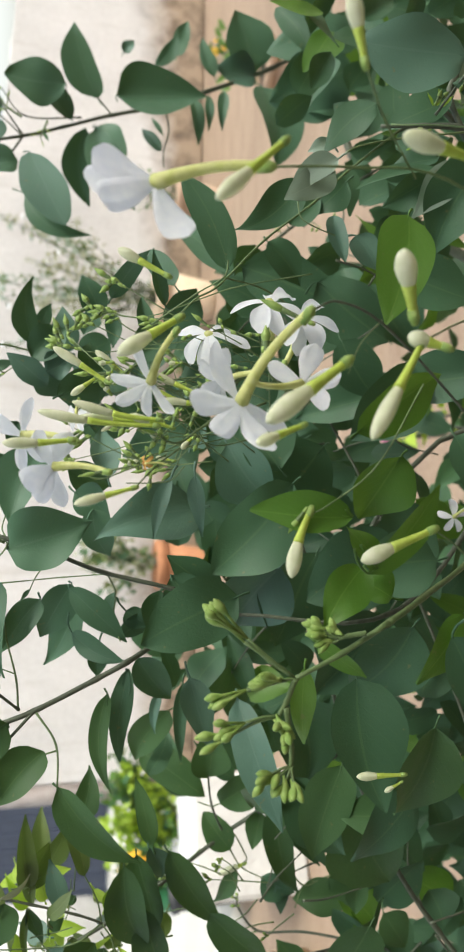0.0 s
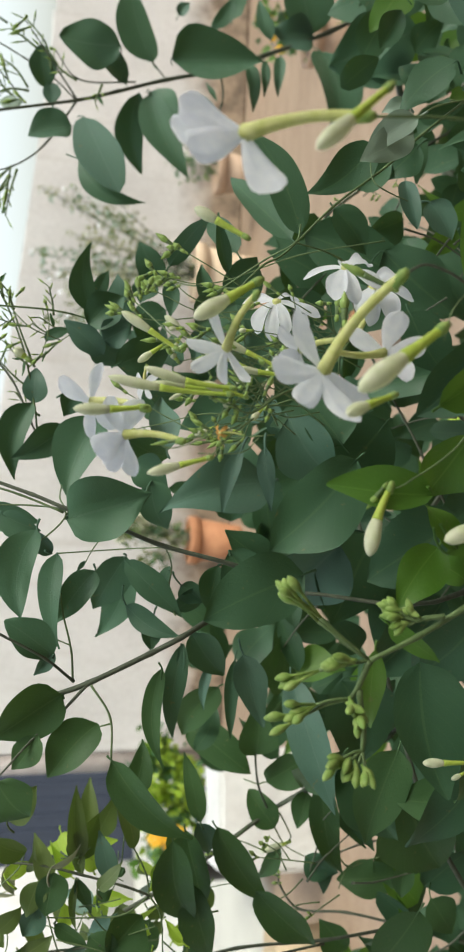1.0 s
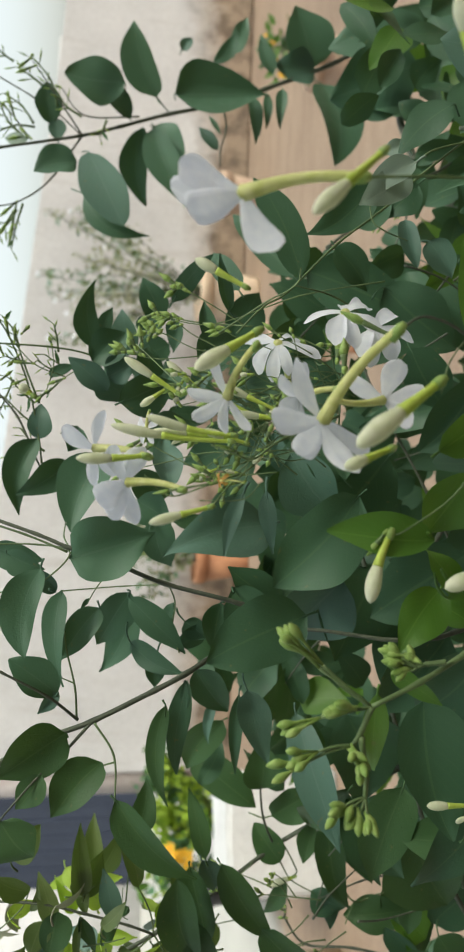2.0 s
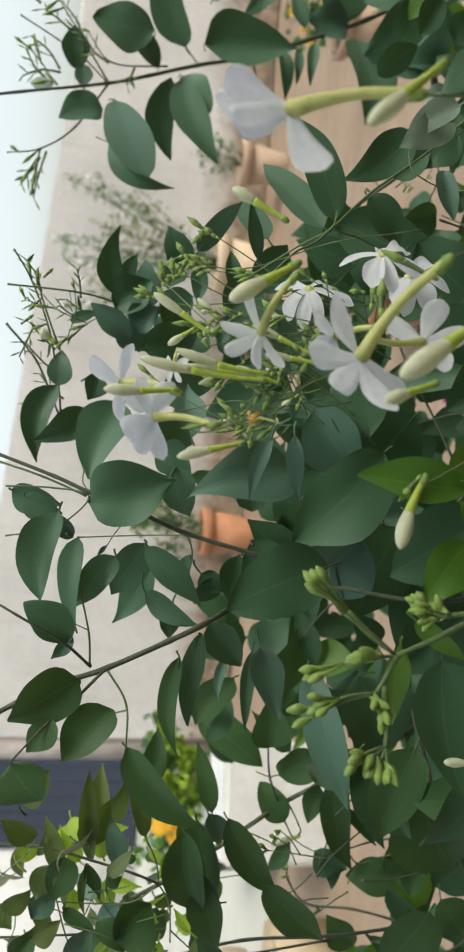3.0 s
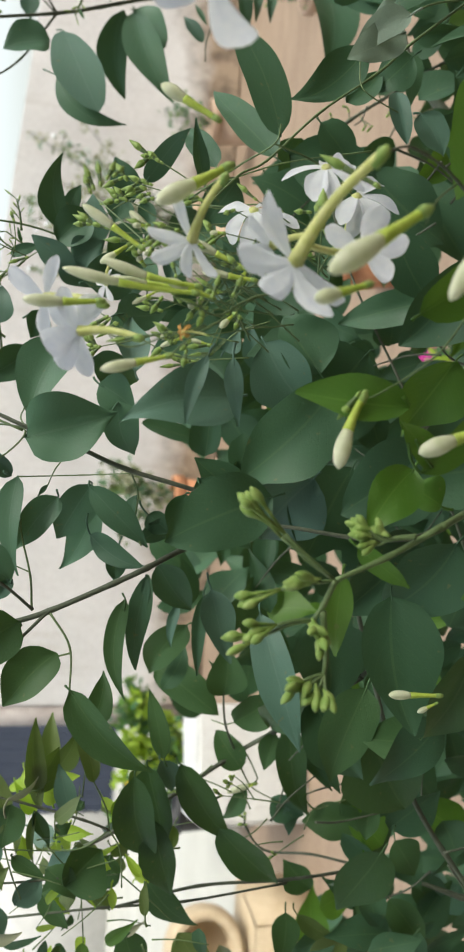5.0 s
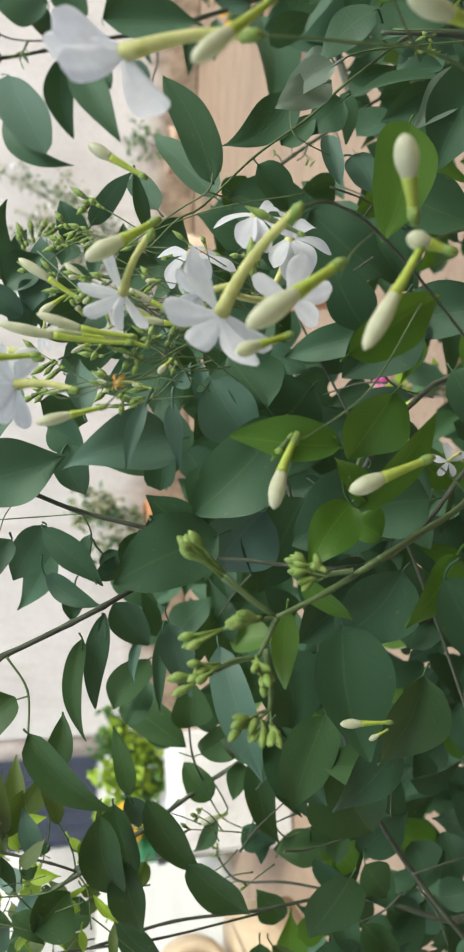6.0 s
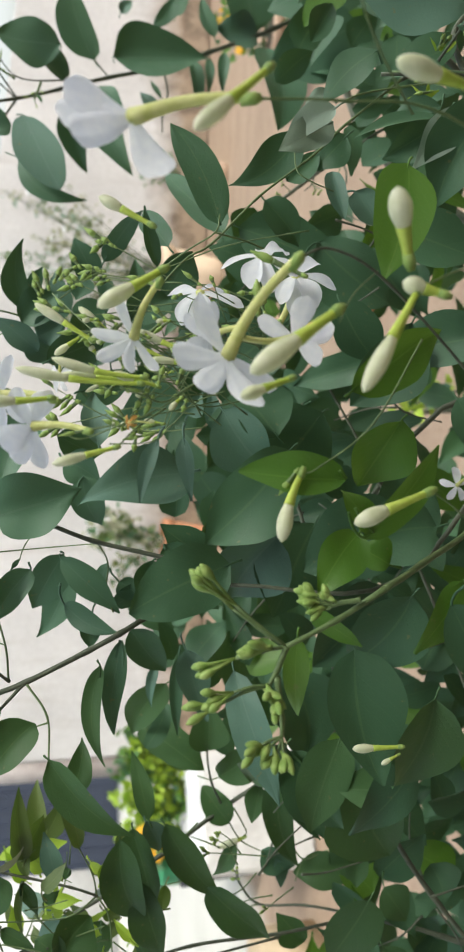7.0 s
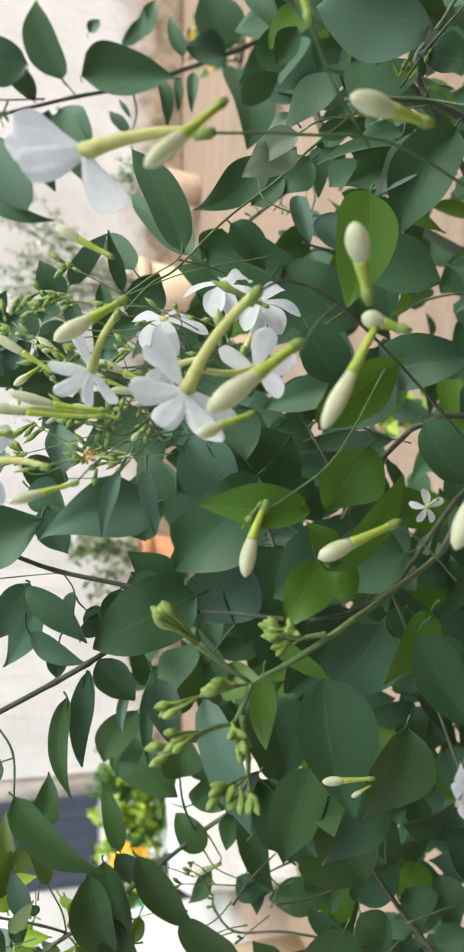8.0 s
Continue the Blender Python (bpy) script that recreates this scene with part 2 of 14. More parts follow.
def side_axes(axis):
    """Two directions across an axis: the second one towards the garden side (-y)."""
    axis = axis.normalized()
    out = Vector((0, -1, 0)) - axis * axis.dot(Vector((0, -1, 0)))
    if out.length < 0.05:
        out = Vector((0, 0, 1)) - axis * axis.z
    out.normalize()
    return axis.cross(out), out


def smooth_line(points, steps):
    """Catmull-Rom through the points."""
    p = [Vector(q) for q in points]
    p = [p[0] * 2 - p[1]] + p + [p[-1] * 2 - p[-2]]
    line = []
    for i in range(1, len(p) - 2):
        a, b, c, d = p[i - 1:i + 3]
        for k in range(steps):
            t = k / steps
            line.append(0.5 * ((2 * b) + (c - a) * t + (2 * a - 5 * b + 4 * c - d) * t * t + (3 * b - a - 3 * c + d) * t ** 3))
    return line + [p[-2]]


def tube_mesh(line, radii, sides=7, bm=None, shift=Vector((0, 0, 0))):
    """A round tube along a line, closed at both ends."""
    bm = bm or bmesh.new()
    rings, u = [], None
    for i, q in enumerate(line):
        axis = (line[min(i + 1, len(line) - 1)] - line[max(i - 1, 0)]).normalized()
        if u is None:
            u = side_axes(axis)[0]
        u = (u - axis * u.dot(axis)).normalized()
        v = axis.cross(u)
        rings.append([bm.verts.new(q - shift + radii[i] * (math.cos(a) * u + math.sin(a) * v)) for a in (2 * math.pi * k / sides for k in range(sides))])
    for a, b in zip(rings, rings[1:]):
        for k in range(sides):
            bm.faces.new((a[k], a[(k + 1) % sides], b[(k + 1) % sides], b[k]))
    bm.faces.new(rings[0][::-1])
    bm.faces.new(rings[-1])
    return bm


def branch(plant, points, r0, r1, mat=None, label=""):
    """A twig through the points, thinning from r0 to r1, with slight knots."""
    line = smooth_line(points, 6)
    n = len(line) - 1
    radii = [(r0 + (r1 - r0) * i / n) * (1.18 if i % 6 == 0 else 1.0 - 0.05 * random.random()) for i in range(n + 1)]
    return part("branch", tube_mesh(line, radii, 7, None, line[0]), mat or TWIG, plant, label, line[0])


def leaf(holder, base, tip, width, turn=0.0, bend=0.12, tone="dark", shape=0.40, sweep=0.0, root=None, lop=None):
    """A leaf from base to tip. width: of the flat blade; turn: degrees about its length away from facing the garden; bend: sag over its length;
    shape: where along it the blade is widest; sweep: sideways bow; root: where its stalk starts; lop: how much one half is wider. holder: the twig it grows on, or a bmesh that gathers many leaves."""
    base, tip = Vector(base), Vector(tip)
    axis = tip - base
    long = axis.length
    axis.normalize()
    across, out = side_axes(axis)
    q = Matrix.Rotation(radians(turn), 3, axis)
    across, out = q @ across, q @ out
    gather = isinstance(holder, bmesh.types.BMesh)
    bm = holder if gather else bmesh.new()
    layer = bm.loops.layers.uv.verify()
    start = base if gather else Vector((0, 0, 0))
    n, m = (10, 2) if gather else (14, 3)
    rows = []
    low = 0.56
    high = low * (1 - shape) / shape
    top = shape ** low * (1 - shape) ** high
    wave, ripple = random.uniform(0, 6.3), random.uniform(0.015, 0.055)
    fold, twist = 0.18 + random.uniform(-0.14, 0.3), random.uniform(-24, 24)
    hook, swell = random.uniform(-0.10, 0.10), random.uniform(0, 6.3)
    bend, sweep = bend + random.uniform(-0.06, 0.08), sweep + random.uniform(-0.07, 0.07) * (1 if lop is None else 0.3)
    uneven = random.uniform(-0.2, 0.2)
    lop = uneven if lop is None else lop
    for i in range(n + 1):
        s = i / n
        half = 0.5 * width * (s ** low * (1 - s) ** high) / top * (1 - 0.40 * s ** 4) if 0 < i < n else 0.0
        half = max(half * (1 + 0.05 * math.sin(9 * s + swell)), 0.0004)
        row = []
        lean = Matrix.Rotation(radians(twist) * s, 3, axis)
        middle = axis * (long * s) + across * (sweep * long * 4 * s * (1 - s) + hook * long * s ** 4) - out * (bend * long * (s * s - 0.5 * s) * 1.4)
        for j in range(-m, m + 1):
            a = j / m
            lift = fold * half * abs(a) ** 1.15 + ripple * width * math.sin(8 * s + wave + 2.2 * a) * abs(a)
            row.append(bm.verts.new(start + middle + lean @ (across * (half * a * (1 + lop * (1 if a > 0 else -1))) + out * lift)))
        rows.append(row)
    for i in range(n):
        for j in range(2 * m):
            f = bm.faces.new((rows[i][j], rows[i][j + 1], rows[i + 1][j + 1], rows[i + 1][j]))
            for loop, (ii, jj) in zip(f.loops, ((i, j), (i, j + 1), (i + 1, j + 1), (i + 1, j))):
                loop[layer].uv = (jj / (2 * m), ii / n)
    if root:
        back = (Vector(root) - base) * 0.36
        stem = smooth_line([back, back * 0.5 - axis * (0.08 * back.length) + Vector((0, 0, 0.05 * back.length)), Vector((0, 0, 0)), axis * (0.12 * long)], 3)
        tube_mesh(stem, [0.0006 - 0.0003 * k / len(stem) for k in range(len(stem))], 5, bm)
    return None if gather else part("leaf", bm, LEAF[tone], holder, "", base)


def bud(plant, base, tip, thick, head=0.45, flesh="cream", bow=0.0, name="bud"):
    """A closed flower: thin curved tube that widens into an oblong, blunt-tipped head, on a small green calyx."""
    base, tip = Vector(base), Vector(tip)
    axis = tip - base
    across, out = side_axes(axis)
    body = {"cream": CREAM, "green": GREEN_BUD, "white": PETAL}[flesh]
    tube = {"cream": TUBE_GREEN, "green": TWIG_GREEN, "white": TUBE}[flesh]
    line = [base + axis * s + across * (bow * axis.length * math.sin(math.pi * s)) for s in (i / 24 for i in range(25))]
    cut = round(24 * (1 - head))
    neck = 0.24 * thick
    radii = [neck * (0.75 + 0.55 * (i / cut) ** 2) for i in range(cut + 1)]
    ob = part(name, tube_mesh(line[:cut + 1], radii, 9, None, base), tube, plant, "", base)
    top = line[cut:]
    k = len(top) - 1
    fat = []
    for i in range(k + 1):
        s = i / k
        swell = 0.62 + 0.38 * math.sin(min(s / 0.5, 1) * math.pi / 2)
        blunt = math.sqrt(max(0.0, 1 - (max(0.0, s - 0.5) / 0.505) ** 1.7)) if flesh != "green" else max(0.0, 1 - max(0.0, s - 0.3) / 0.72) ** 0.8
        fat.append(max(0.45 * thick * swell * blunt, 0.05 * thick))
    part("bud_head", tube_mesh(top, fat, 12, None, top[0]), body, ob, "", top[0])
    way = axis.normalized()
    calyx = [base - way * (0.3 * thick), base, base + way * (0.4 * thick)]
    part("calyx", tube_mesh(calyx, [0.14 * thick, 0.25 * thick, 0.23 * thick], 8, None, base), GREEN_BUD, ob, "", base)
    return ob


def petal_mesh(origin, outward, facing, long, wide, curl, cup):
    side = outward.cross(facing).normalized()
    bm = bmesh.new()
    n, m = 10, 3
    rows = []
    phase, limp, skew = random.uniform(0, 6.3), random.uniform(-0.10, 0.10), random.uniform(-0.16, 0.16)
    for i in range(n + 1):
        s = i / n
        half = 0.5 * wide * (0.30 + 0.70 * math.sin(math.pi * 0.5 * min(1, s / 0.62)) ** 1.3) * (1 if s < 0.68 else max(0.0, 1 - ((s - 0.68) / 0.325) ** 2.4) ** 0.55)
        half = max(half, 0.0004)
        mid = outward * (long * math.sin(curl * s) / curl if abs(curl) > 1e-3 else long * s) - facing * (long * (1 - math.cos(curl * s)) / curl if abs(curl) > 1e-3 else 0)
        mid = mid + side * (skew * long * s * s)
        row = []
        for j in range(-m, m + 1):
            a = j / m
            groove = 0.10 * half * math.cos(4.2 * a) + 0.16 * half * abs(a) * math.sin(6 * s + phase + 1.5 * a) + limp * half * a * s * 3
            row.append(bm.verts.new(mid + side * (half * a) + facing * (cup * half * a * a + groove)))
        rows.append(row)
    for i in range(n):
        for j in range(2 * m):
            bm.faces.new((rows[i][j], rows[i][j + 1], rows[i + 1][j + 1], rows[i + 1][j]))
    return bm


def flower(plant, base, centre, radius, petals=6, spin=0.0, curl=0.5, wide=0.5, facing=None, flesh=None, angles=(), bow=0.06, cup=0.3):
    """An open jasmine flower: calyx, long tube from base to centre, and petals spread at the mouth, evenly or at the given angles."""
    base, centre = Vector(base), Vector(centre)
    axis = centre - base
    across, out = side_axes(axis)
    line = [base + axis * s + across * (bow * axis.length * math.sin(math.pi * s)) for s in (i / 10 for i in range(11))]
    thick = radius * 0.075
    ob = part("flower", tube_mesh(line, [thick * (1.0 + 0.7 * (i / 10) ** 3) for i in range(11)], 9, None, base), TUBE, plant, "", base)
    part("calyx", tube_mesh([base - axis * 0.05, base, base + axis * 0.12], [thick * 0.6, thick * 1.25, thick * 1.12], 8, None, base), GREEN_BUD, ob, "", base)
    face = (Vector(facing) if facing else axis).normalized()
    u, v = side_axes(face)
    u = (u - face * u.dot(face)).normalized()
    v = face.cross(u)
    for turn in angles or [spin + 360 * k / petals + random.uniform(-9, 9) for k in range(petals)]:
        a = radians(turn)
        outward = math.cos(a) * u + math.sin(a) * v
        long = radius * random.uniform(0.92, 1.06)
        tilt = face * random.uniform(-0.14, 0.22)
        start = centre + outward * thick * 0.8
        part("petal", petal_mesh(start, (outward + tilt).normalized(), face, long, long * wide * random.uniform(0.72, 1.14), curl * random.uniform(0.4, 1.7), cup), flesh or PETAL, ob, "", start)
    part("throat", tube_mesh([centre - face * thick, centre + face * thick * 0.4], [thick * 1.45, thick * 1.1], 10, None, centre), TUBE, ob, "", centre)
    return ob


def bud_cluster(plant, stem, tips, thick):
    """A forked stalk of small unopened green buds: the stem's end splits to each tip."""
    fork = Vector(stem[-1])
    holder = branch(plant, stem, thick * 0.30, thick * 0.20, TWIG_GREEN)
    for tip in tips:
        tip = Vector(tip)
        root = fork.lerp(tip, 0.55)
        neck = fork.lerp(tip, 0.3) + Vector((random.uniform(-1, 1), 0, random.uniform(-1, 1))) * thick * 0.2
        part("stalk", tube_mesh(smooth_line([fork, neck, root], 3), [thick * 0.15] * 7, 6, None, fork), TWIG_GREEN, holder, "", fork)
        way = (tip - fork).normalized()
        for k in range(4):
            off = Vector((random.uniform(-1, 1), random.uniform(-1, 1), random.uniform(-1, 1)))
            off = (off - way * off.dot(way)) * thick * 1.0
            end = tip + off + way * random.uniform(-0.4, 0.6) * thick
            long = thick * random.uniform(1.5, 2.2)
            line = [root] + [end - (end - root).normalized() * long * (1 - i / 7) for i in range(8)]
            fat = [thick * f for f in (0.12, 0.13, 0.17, 0.27, 0.36, 0.40, 0.37, 0.27, 0.07)]
            part("bud_head", tube_mesh(line, fat, 8, None, root), GREEN_BUD, holder, "", root)
    return holder


def lathe(profile, sides=40, bm=None):
    """A turned body from (radius, height) pairs."""
    bm = bm or bmesh.new()
    rings = [[bm.verts.new((r * math.cos(2 * math.pi * k / sides), r * math.sin(2 * math.pi * k / sides), z)) for k in range(sides)] for r, z in profile]
    for a, b in zip(rings, rings[1:]):
        for k in range(sides):
            bm.faces.new((a[k], a[(k + 1) % sides], b[(k + 1) % sides], b[k]))
    bm.faces.new(rings[0][::-1])
    bm.faces.new(rings[-1])
    return bm


def block(bm, x0, x1, y0, y1, z0, z1):
    v = [bm.verts.new((x, y, z)) for x in (x0, x1) for y in (y0, y1) for z in (z0, z1)]
    for f in ((0, 1, 3, 2), (4, 6, 7, 5), (0, 4, 5, 1), (2, 3, 7, 6), (0, 2, 6, 4), (1, 5, 7, 3)):
        bm.faces.new([v[i] for i in f])
    return bm


# ---- the yard ----
def yard():
    bm = bmesh.new()
    step = [-600, -200, -60, -20, -10, -6, -4, -3, -2.5, -2, -1, 0, 1, 2, 3, 4, 6, 10, 20, 60, 200, 600]
    grid = [[bm.verts.new((x, y, 0.012 * noise.noise(Vector((x * 0.9, y * 0.9, 0))) if abs(x) < 12 and abs(y) < 21 else 0)) for x in step] for y in step]
    for a, b in zip(grid, grid[1:]):
        for k in range(len(step) - 1):
            bm.faces.new((a[k], a[k + 1], b[k + 1], b[k]))
    me = mesh_of("ground", bm, ground_material())
    thing("ground", (0, 0, 0), "pinkish packed earth giving way to pale sunlit concrete", "ground", kind="structure", data=me)

    # garden wall with a gently sloping top, thick plaster, and a dark corner strip at its end
    bm = bmesh.new()
    outline = [(-2.38, 0), (6.5, 0), (6.5, 1.45), (3.4, 1.68), (1.9, 1.83), (0.0, 2.02), (-2.38, 2.24)]
    front = [bm.verts.new((x, 0, z)) for x, z in outline]
    back = [bm.verts.new((x, 0.24, z)) for x, z in outline]
    bm.faces.new(front)
    bm.faces.new(back[::-1])
    for k in range(len(outline)):
        bm.faces.new((front[k], back[k], back[(k + 1) % len(outline)], front[(k + 1) % len(outline)]))
    bmesh.ops.recalc_face_normals(bm, faces=bm.faces)
    bmesh.ops.bevel(bm, geom=[e for e in bm.edges], offset=0.02, segments=2, affect="EDGES")
    me = mesh_of("wall_garden", bm, wall_material())
    me.polygons.foreach_set("use_smooth", [False] * len(me.polygons))
    thing("wall_garden", (0, 6.5, 0), "old limewashed garden wall, grey-pink with dusty tan foot", "wall", kind="structure", data=me)
    bm = block(bmesh.new(), -2.54, -2.39, -0.02, 0.26, 0, 2.26)
    bmesh.ops.bevel(bm, geom=[e for e in bm.edges], offset=0.012, segments=2, affect="EDGES")
    me = mesh_of("trim", bm, grained("grey_cement", (0.26, 0.22, 0.20), (0.42, 0.38, 0.35), 8, 0.9, 0.4))
    thing("trim", (0, 6.5, 0), "grey cement edge at the garden wall's end", "trim", kind="structure", data=me)

    # unseen wall added behind the viewer; closes the yard and blocks sky light
    bm = block(bmesh.new(), -9, 9, -0.15, 0.15, 0, 3.2)
    me = mesh_of("wall_house", bm, WHITEWASH)
    thing("wall_house", (0, -4.2, 0), "plain whitewashed wall, added out of view to block light", "wall", kind="structure", data=me)

    # unseen slab added overhead to shade the shrub; no such roof is known
    me = mesh_of("ceiling_veranda", block(bmesh.new(), -9, 9, -1.5, 1.5, 0, 0.14), grained("concrete_slab", (0.30, 0.29, 0.27), (0.42, 0.41, 0.38), 3, 0.9, 0.3))
    thing("ceiling_veranda", (0, -2.65, 3.2), "plain concrete slab, added out of view to shade the shrub", "ceiling", kind="structure", data=me)
    # columns added only to carry the unseen slab
    for x in (-6.0, 6.0):
        me = mesh_of("column", block(bmesh.new(), -0.12, 0.12, -0.12, 0.12, 0, 3.2), WHITEWASH)
        thing("column", (x, -1.35, 0), "plain square whitewashed column, added to carry the unseen slab", "column", "veranda columns", "structure", me)

    # far sheet-metal gate, and the sunlit boundary wall beside it
    gate = thing("metal_gate", (-6.6, 15.0, 0), "dark blue ribbed sheet metal gate, closed", "gate")
    for k in range(8):
        bm = block(bmesh.new(), 0, 0.30, 0, 0.012, 0.05, 3.1)
        block(bm, 0.02, 0.09, -0.03, 0.0, 0.05, 3.1)
        part("sheet", bm, GATE_BLUE, gate, "", (-7.62 + k * 0.302, 15.0 + 0.004 * (k % 2), 0), True)
    for z in (0.3, 1.6, 2.9):
        part("rail", block(bmesh.new(), -1.1, 1.4, 0.016, 0.06, z, z + 0.06), GATE_BLUE, gate, "", (-6.6, 15.0, 0), True)
    me = mesh_of("wall_boundary", block(bmesh.new(), -8, 0, 0, 0.25, 0, 3.4), WHITEWASH)
    thing("wall_boundary", (-7.66, 15.0, 0), "whitewashed boundary wall in the sun", "wall", kind="structure", data=me)
    me = mesh_of("wall_boundary", block(bmesh.new(), 0, 14, 0, 0.25, 0, 2.2), WHITEWASH)
    thing("wall_boundary", (-5.18, 15.0, 0), "whitewashed boundary wall in the sun", "wall", kind="structure", data=me)

    # low whitewashed masonry pier, one corner towards the viewer
    bm = block(bmesh.new(), 0, 0.56, 0, 0.46, 0, 0.565)
    bmesh.ops.bevel(bm, geom=[e for e in bm.edges], offset=0.02, segments=3, affect="EDGES")
    bmesh.ops.subdivide_edges(bm, edges=bm.edges, cuts=3, use_grid_fill=True)
    for v in bm.verts:
        v.co += Vector((noise.noise(v.co * 6), noise.noise(v.co * 6 + Vector((5, 0, 0))), noise.noise(v.co * 5 + Vector((0, 9, 0))) * (v.co.z > 0.2))) * 0.008
    bmesh.ops.rotate(bm, verts=bm.verts, matrix=Matrix.Rotation(radians(20), 3, "Z"))
    me = mesh_of("masonry_block", bm, LIMEWASH)
    me.polygons.foreach_set("use_smooth", [False] * len(me.polygons))
    thing("masonry_block", (-1.86, 3.45, 0), "whitewashed masonry pier with worn corners on the ground", "block", data=me)

    # clay ring pot lying on its side on a low plinth
    plinth = block(bmesh.new(), -0.22, 0.22, -0.2, 0.2, 0, 0.34)
    bmesh.ops.bevel(plinth, geom=[e for e in plinth.edges], offset=0.012, segments=2, affect="EDGES")
    me = mesh_of("stone_plinth", plinth, CREAM_STONE)
    thing("stone_plinth", (-2.36, 3.32, 0), "low cream stone plinth on the ground", "plinth", data=me)
    bm = lathe([(0.10, 0.12), (0.17, 0.1), (0.185, 0.0), (0.17, -0.16), (0.155, -0.18), (0.125, -0.17), (0.118, -0.08), (0.112, 0.06)], 36)
    bmesh.ops.rotate(bm, verts=bm.verts, matrix=Matrix.Rotation(radians(28), 3, "Z") @ Matrix.Rotation(radians(86), 3, "X") @ Matrix.Rotation(radians(180), 3, "X"))
    me = mesh_of("clay_pot", bm, CREAM_STONE)
    thing("clay_pot", (-2.36, 3.32, 0.525), "cream clay pot lying on its side, mouth open", "pot", data=me)


def terracotta_pot(x, y, top_r, high, label, clay=DUSTY_CLAY):
    pot = thing("flower_pot", (x, y, 0), label, "flower pot", group="flower pots along the wall")
    r0 = top_r * 0.68
    body = lathe([(r0, 0), (r0 * 1.03, high * 0.05), (top_r * 0.96, high * 0.8), (top_r * 0.9, high * 0.8), (r0 * 0.9, high * 0.2)])
    part("body", body, clay, pot, "", (x, y, 0))
    rim = lathe([(top_r * 0.97, high * 0.8), (top_r * 1.06, high * 0.81), (top_r * 1.08, high * 0.97), (top_r * 1.04, high), (top_r * 0.93, high), (top_r * 0.92, high * 0.82)])
    part("rim", rim, clay, pot, "", (x, y, 0))
    part("soil", lathe([(top_r * 0.89, high * 0.84), (top_r * 0.86, high * 0.88), (0.01, high * 0.9)], 24), SOIL, pot, "", (x, y, 0))
    return pot


def far_plant(x, y, z0, z1, spread, count, leaf_long, tones, label, petals=None, blooms=0, stems=9, bloom_r=0.022):
    """A loose potted plant: arching stems, small leaves, some blossoms."""
    plant = thing("potted_plant", (x, y, z0), label, "plant", group="potted plants")
    ends = []
    for k in range(stems):
        a = random.uniform(0, 6.283)
        r = spread * math.sqrt(random.random())
        top = Vector((x + r * math.cos(a), y + 0.6 * r * math.sin(a), z0 + (z1 - z0) * random.uniform(0.55, 1.0)))
        low = Vector((x + random.uniform(-0.05, 0.05), y + random.uniform(-0.05, 0.05), z0))
        mid = low.lerp(top, 0.55) + Vector((0, 0, 0.05))
        stem = branch(plant, [low, mid, top], 0.005, 0.002, TWIG)
        ends.append((low, mid, top, stem))
    crowns = [bmesh.new() for _ in tones]
    for k in range(count):
        low, mid, top, stem = ends[k % stems]
        s = random.random() ** 0.6
        q = low * (1 - s) ** 2 + mid * (2 * s * (1 - s)) + top * s * s + Vector((random.gauss(0, 0.5), random.gauss(0, 0.3), random.gauss(0, 0.5))) * leaf_long
        way = Vector((random.gauss(0, 1), random.gauss(0, 1), random.gauss(0.25, 0.8))).normalized()
        long = leaf_long * random.uniform(0.6, 1.2)
        leaf(crowns[k % len(tones)], q, q + way * long, long * random.uniform(0.4, 0.65), random.uniform(-60, 60), 0.2)
    for bm, tone in zip(crowns, tones):
        tagged(part("foliage", bm, LEAF[tone], plant), kind="stuff")
    for k in range(blooms):
        low, mid, top, stem = ends[k % stems]
        q = top + Vector((random.gauss(0, 0.03), 0, random.uniform(0, 0.04)))
        base = q - Vector((0, 0, 0.03))
        if bloom_r > 0.03:
            q = Vector((x + 0.17 + random.gauss(0, 0.06), y - 0.2, z0 + 0.72 * (z1 - z0) + random.gauss(0, 0.035)))
            base = mid
        flower(plant, base, q, bloom_r, 8, random.uniform(0, 60), 0.4, 0.55, (random.gauss(0, 0.3), -1, 0.5), petals)
    return plant


yard()
terracotta_pot(-0.52, 6.05, 0.18, 0.43, "weathered orange terracotta flower pot by the wall", TERRACOTTA)
terracotta_pot(1.62, 6.0, 0.22, 0.48, "clay flower pot by the wall, strong sun put into its cream colour", SUNLIT_CLAY)
terracotta_pot(2.36, 5.8, 0.16, 0.36, "small dusty clay flower pot by the wall")
terracotta_pot(0.80, 4.15, 0.17, 0.34, "dusty clay flower pot on the earth")
far_plant(-0.52, 6.05, 0.38, 1.0, 0.34, 300, 0.075, ("dry", "olive", "dry", "mid"), "dusty pale green plant in a terracotta pot")
far_plant(1.62, 6.0, 0.44, 1.75, 0.74, 1100, 0.050, ("dry", "olive", "dry", "pale"), "dusty twiggy shrub with small white flowers in a cream pot", PETAL, 12, 26)
far_plant(2.36, 5.8, 0.32, 0.7, 0.22, 70, 0.05, ("mid", "fresh"), "small green plant in a dusty clay pot")
far_plant(0.80, 4.15, 0.3, 0.62, 0.2, 60, 0.05, ("mid", "fresh"), "small green plant in a dusty clay pot")
far_plant(-2.20, 5.15, 0.28, 0.84, 0.48, 1300, 0.074, ("lime", "fresh", "lime", "mid"), "dense bright green bedding plant in a green planter", None, 0, 14)
far_plant(-2.50, 5.05, 0.32, 0.80, 0.30, 150, 0.085, ("lime", "fresh", "mid"), "green bedding plant with yellow-orange flowers in a tall green planter", PETAL_YELLOW, 6, 10, 0.06)

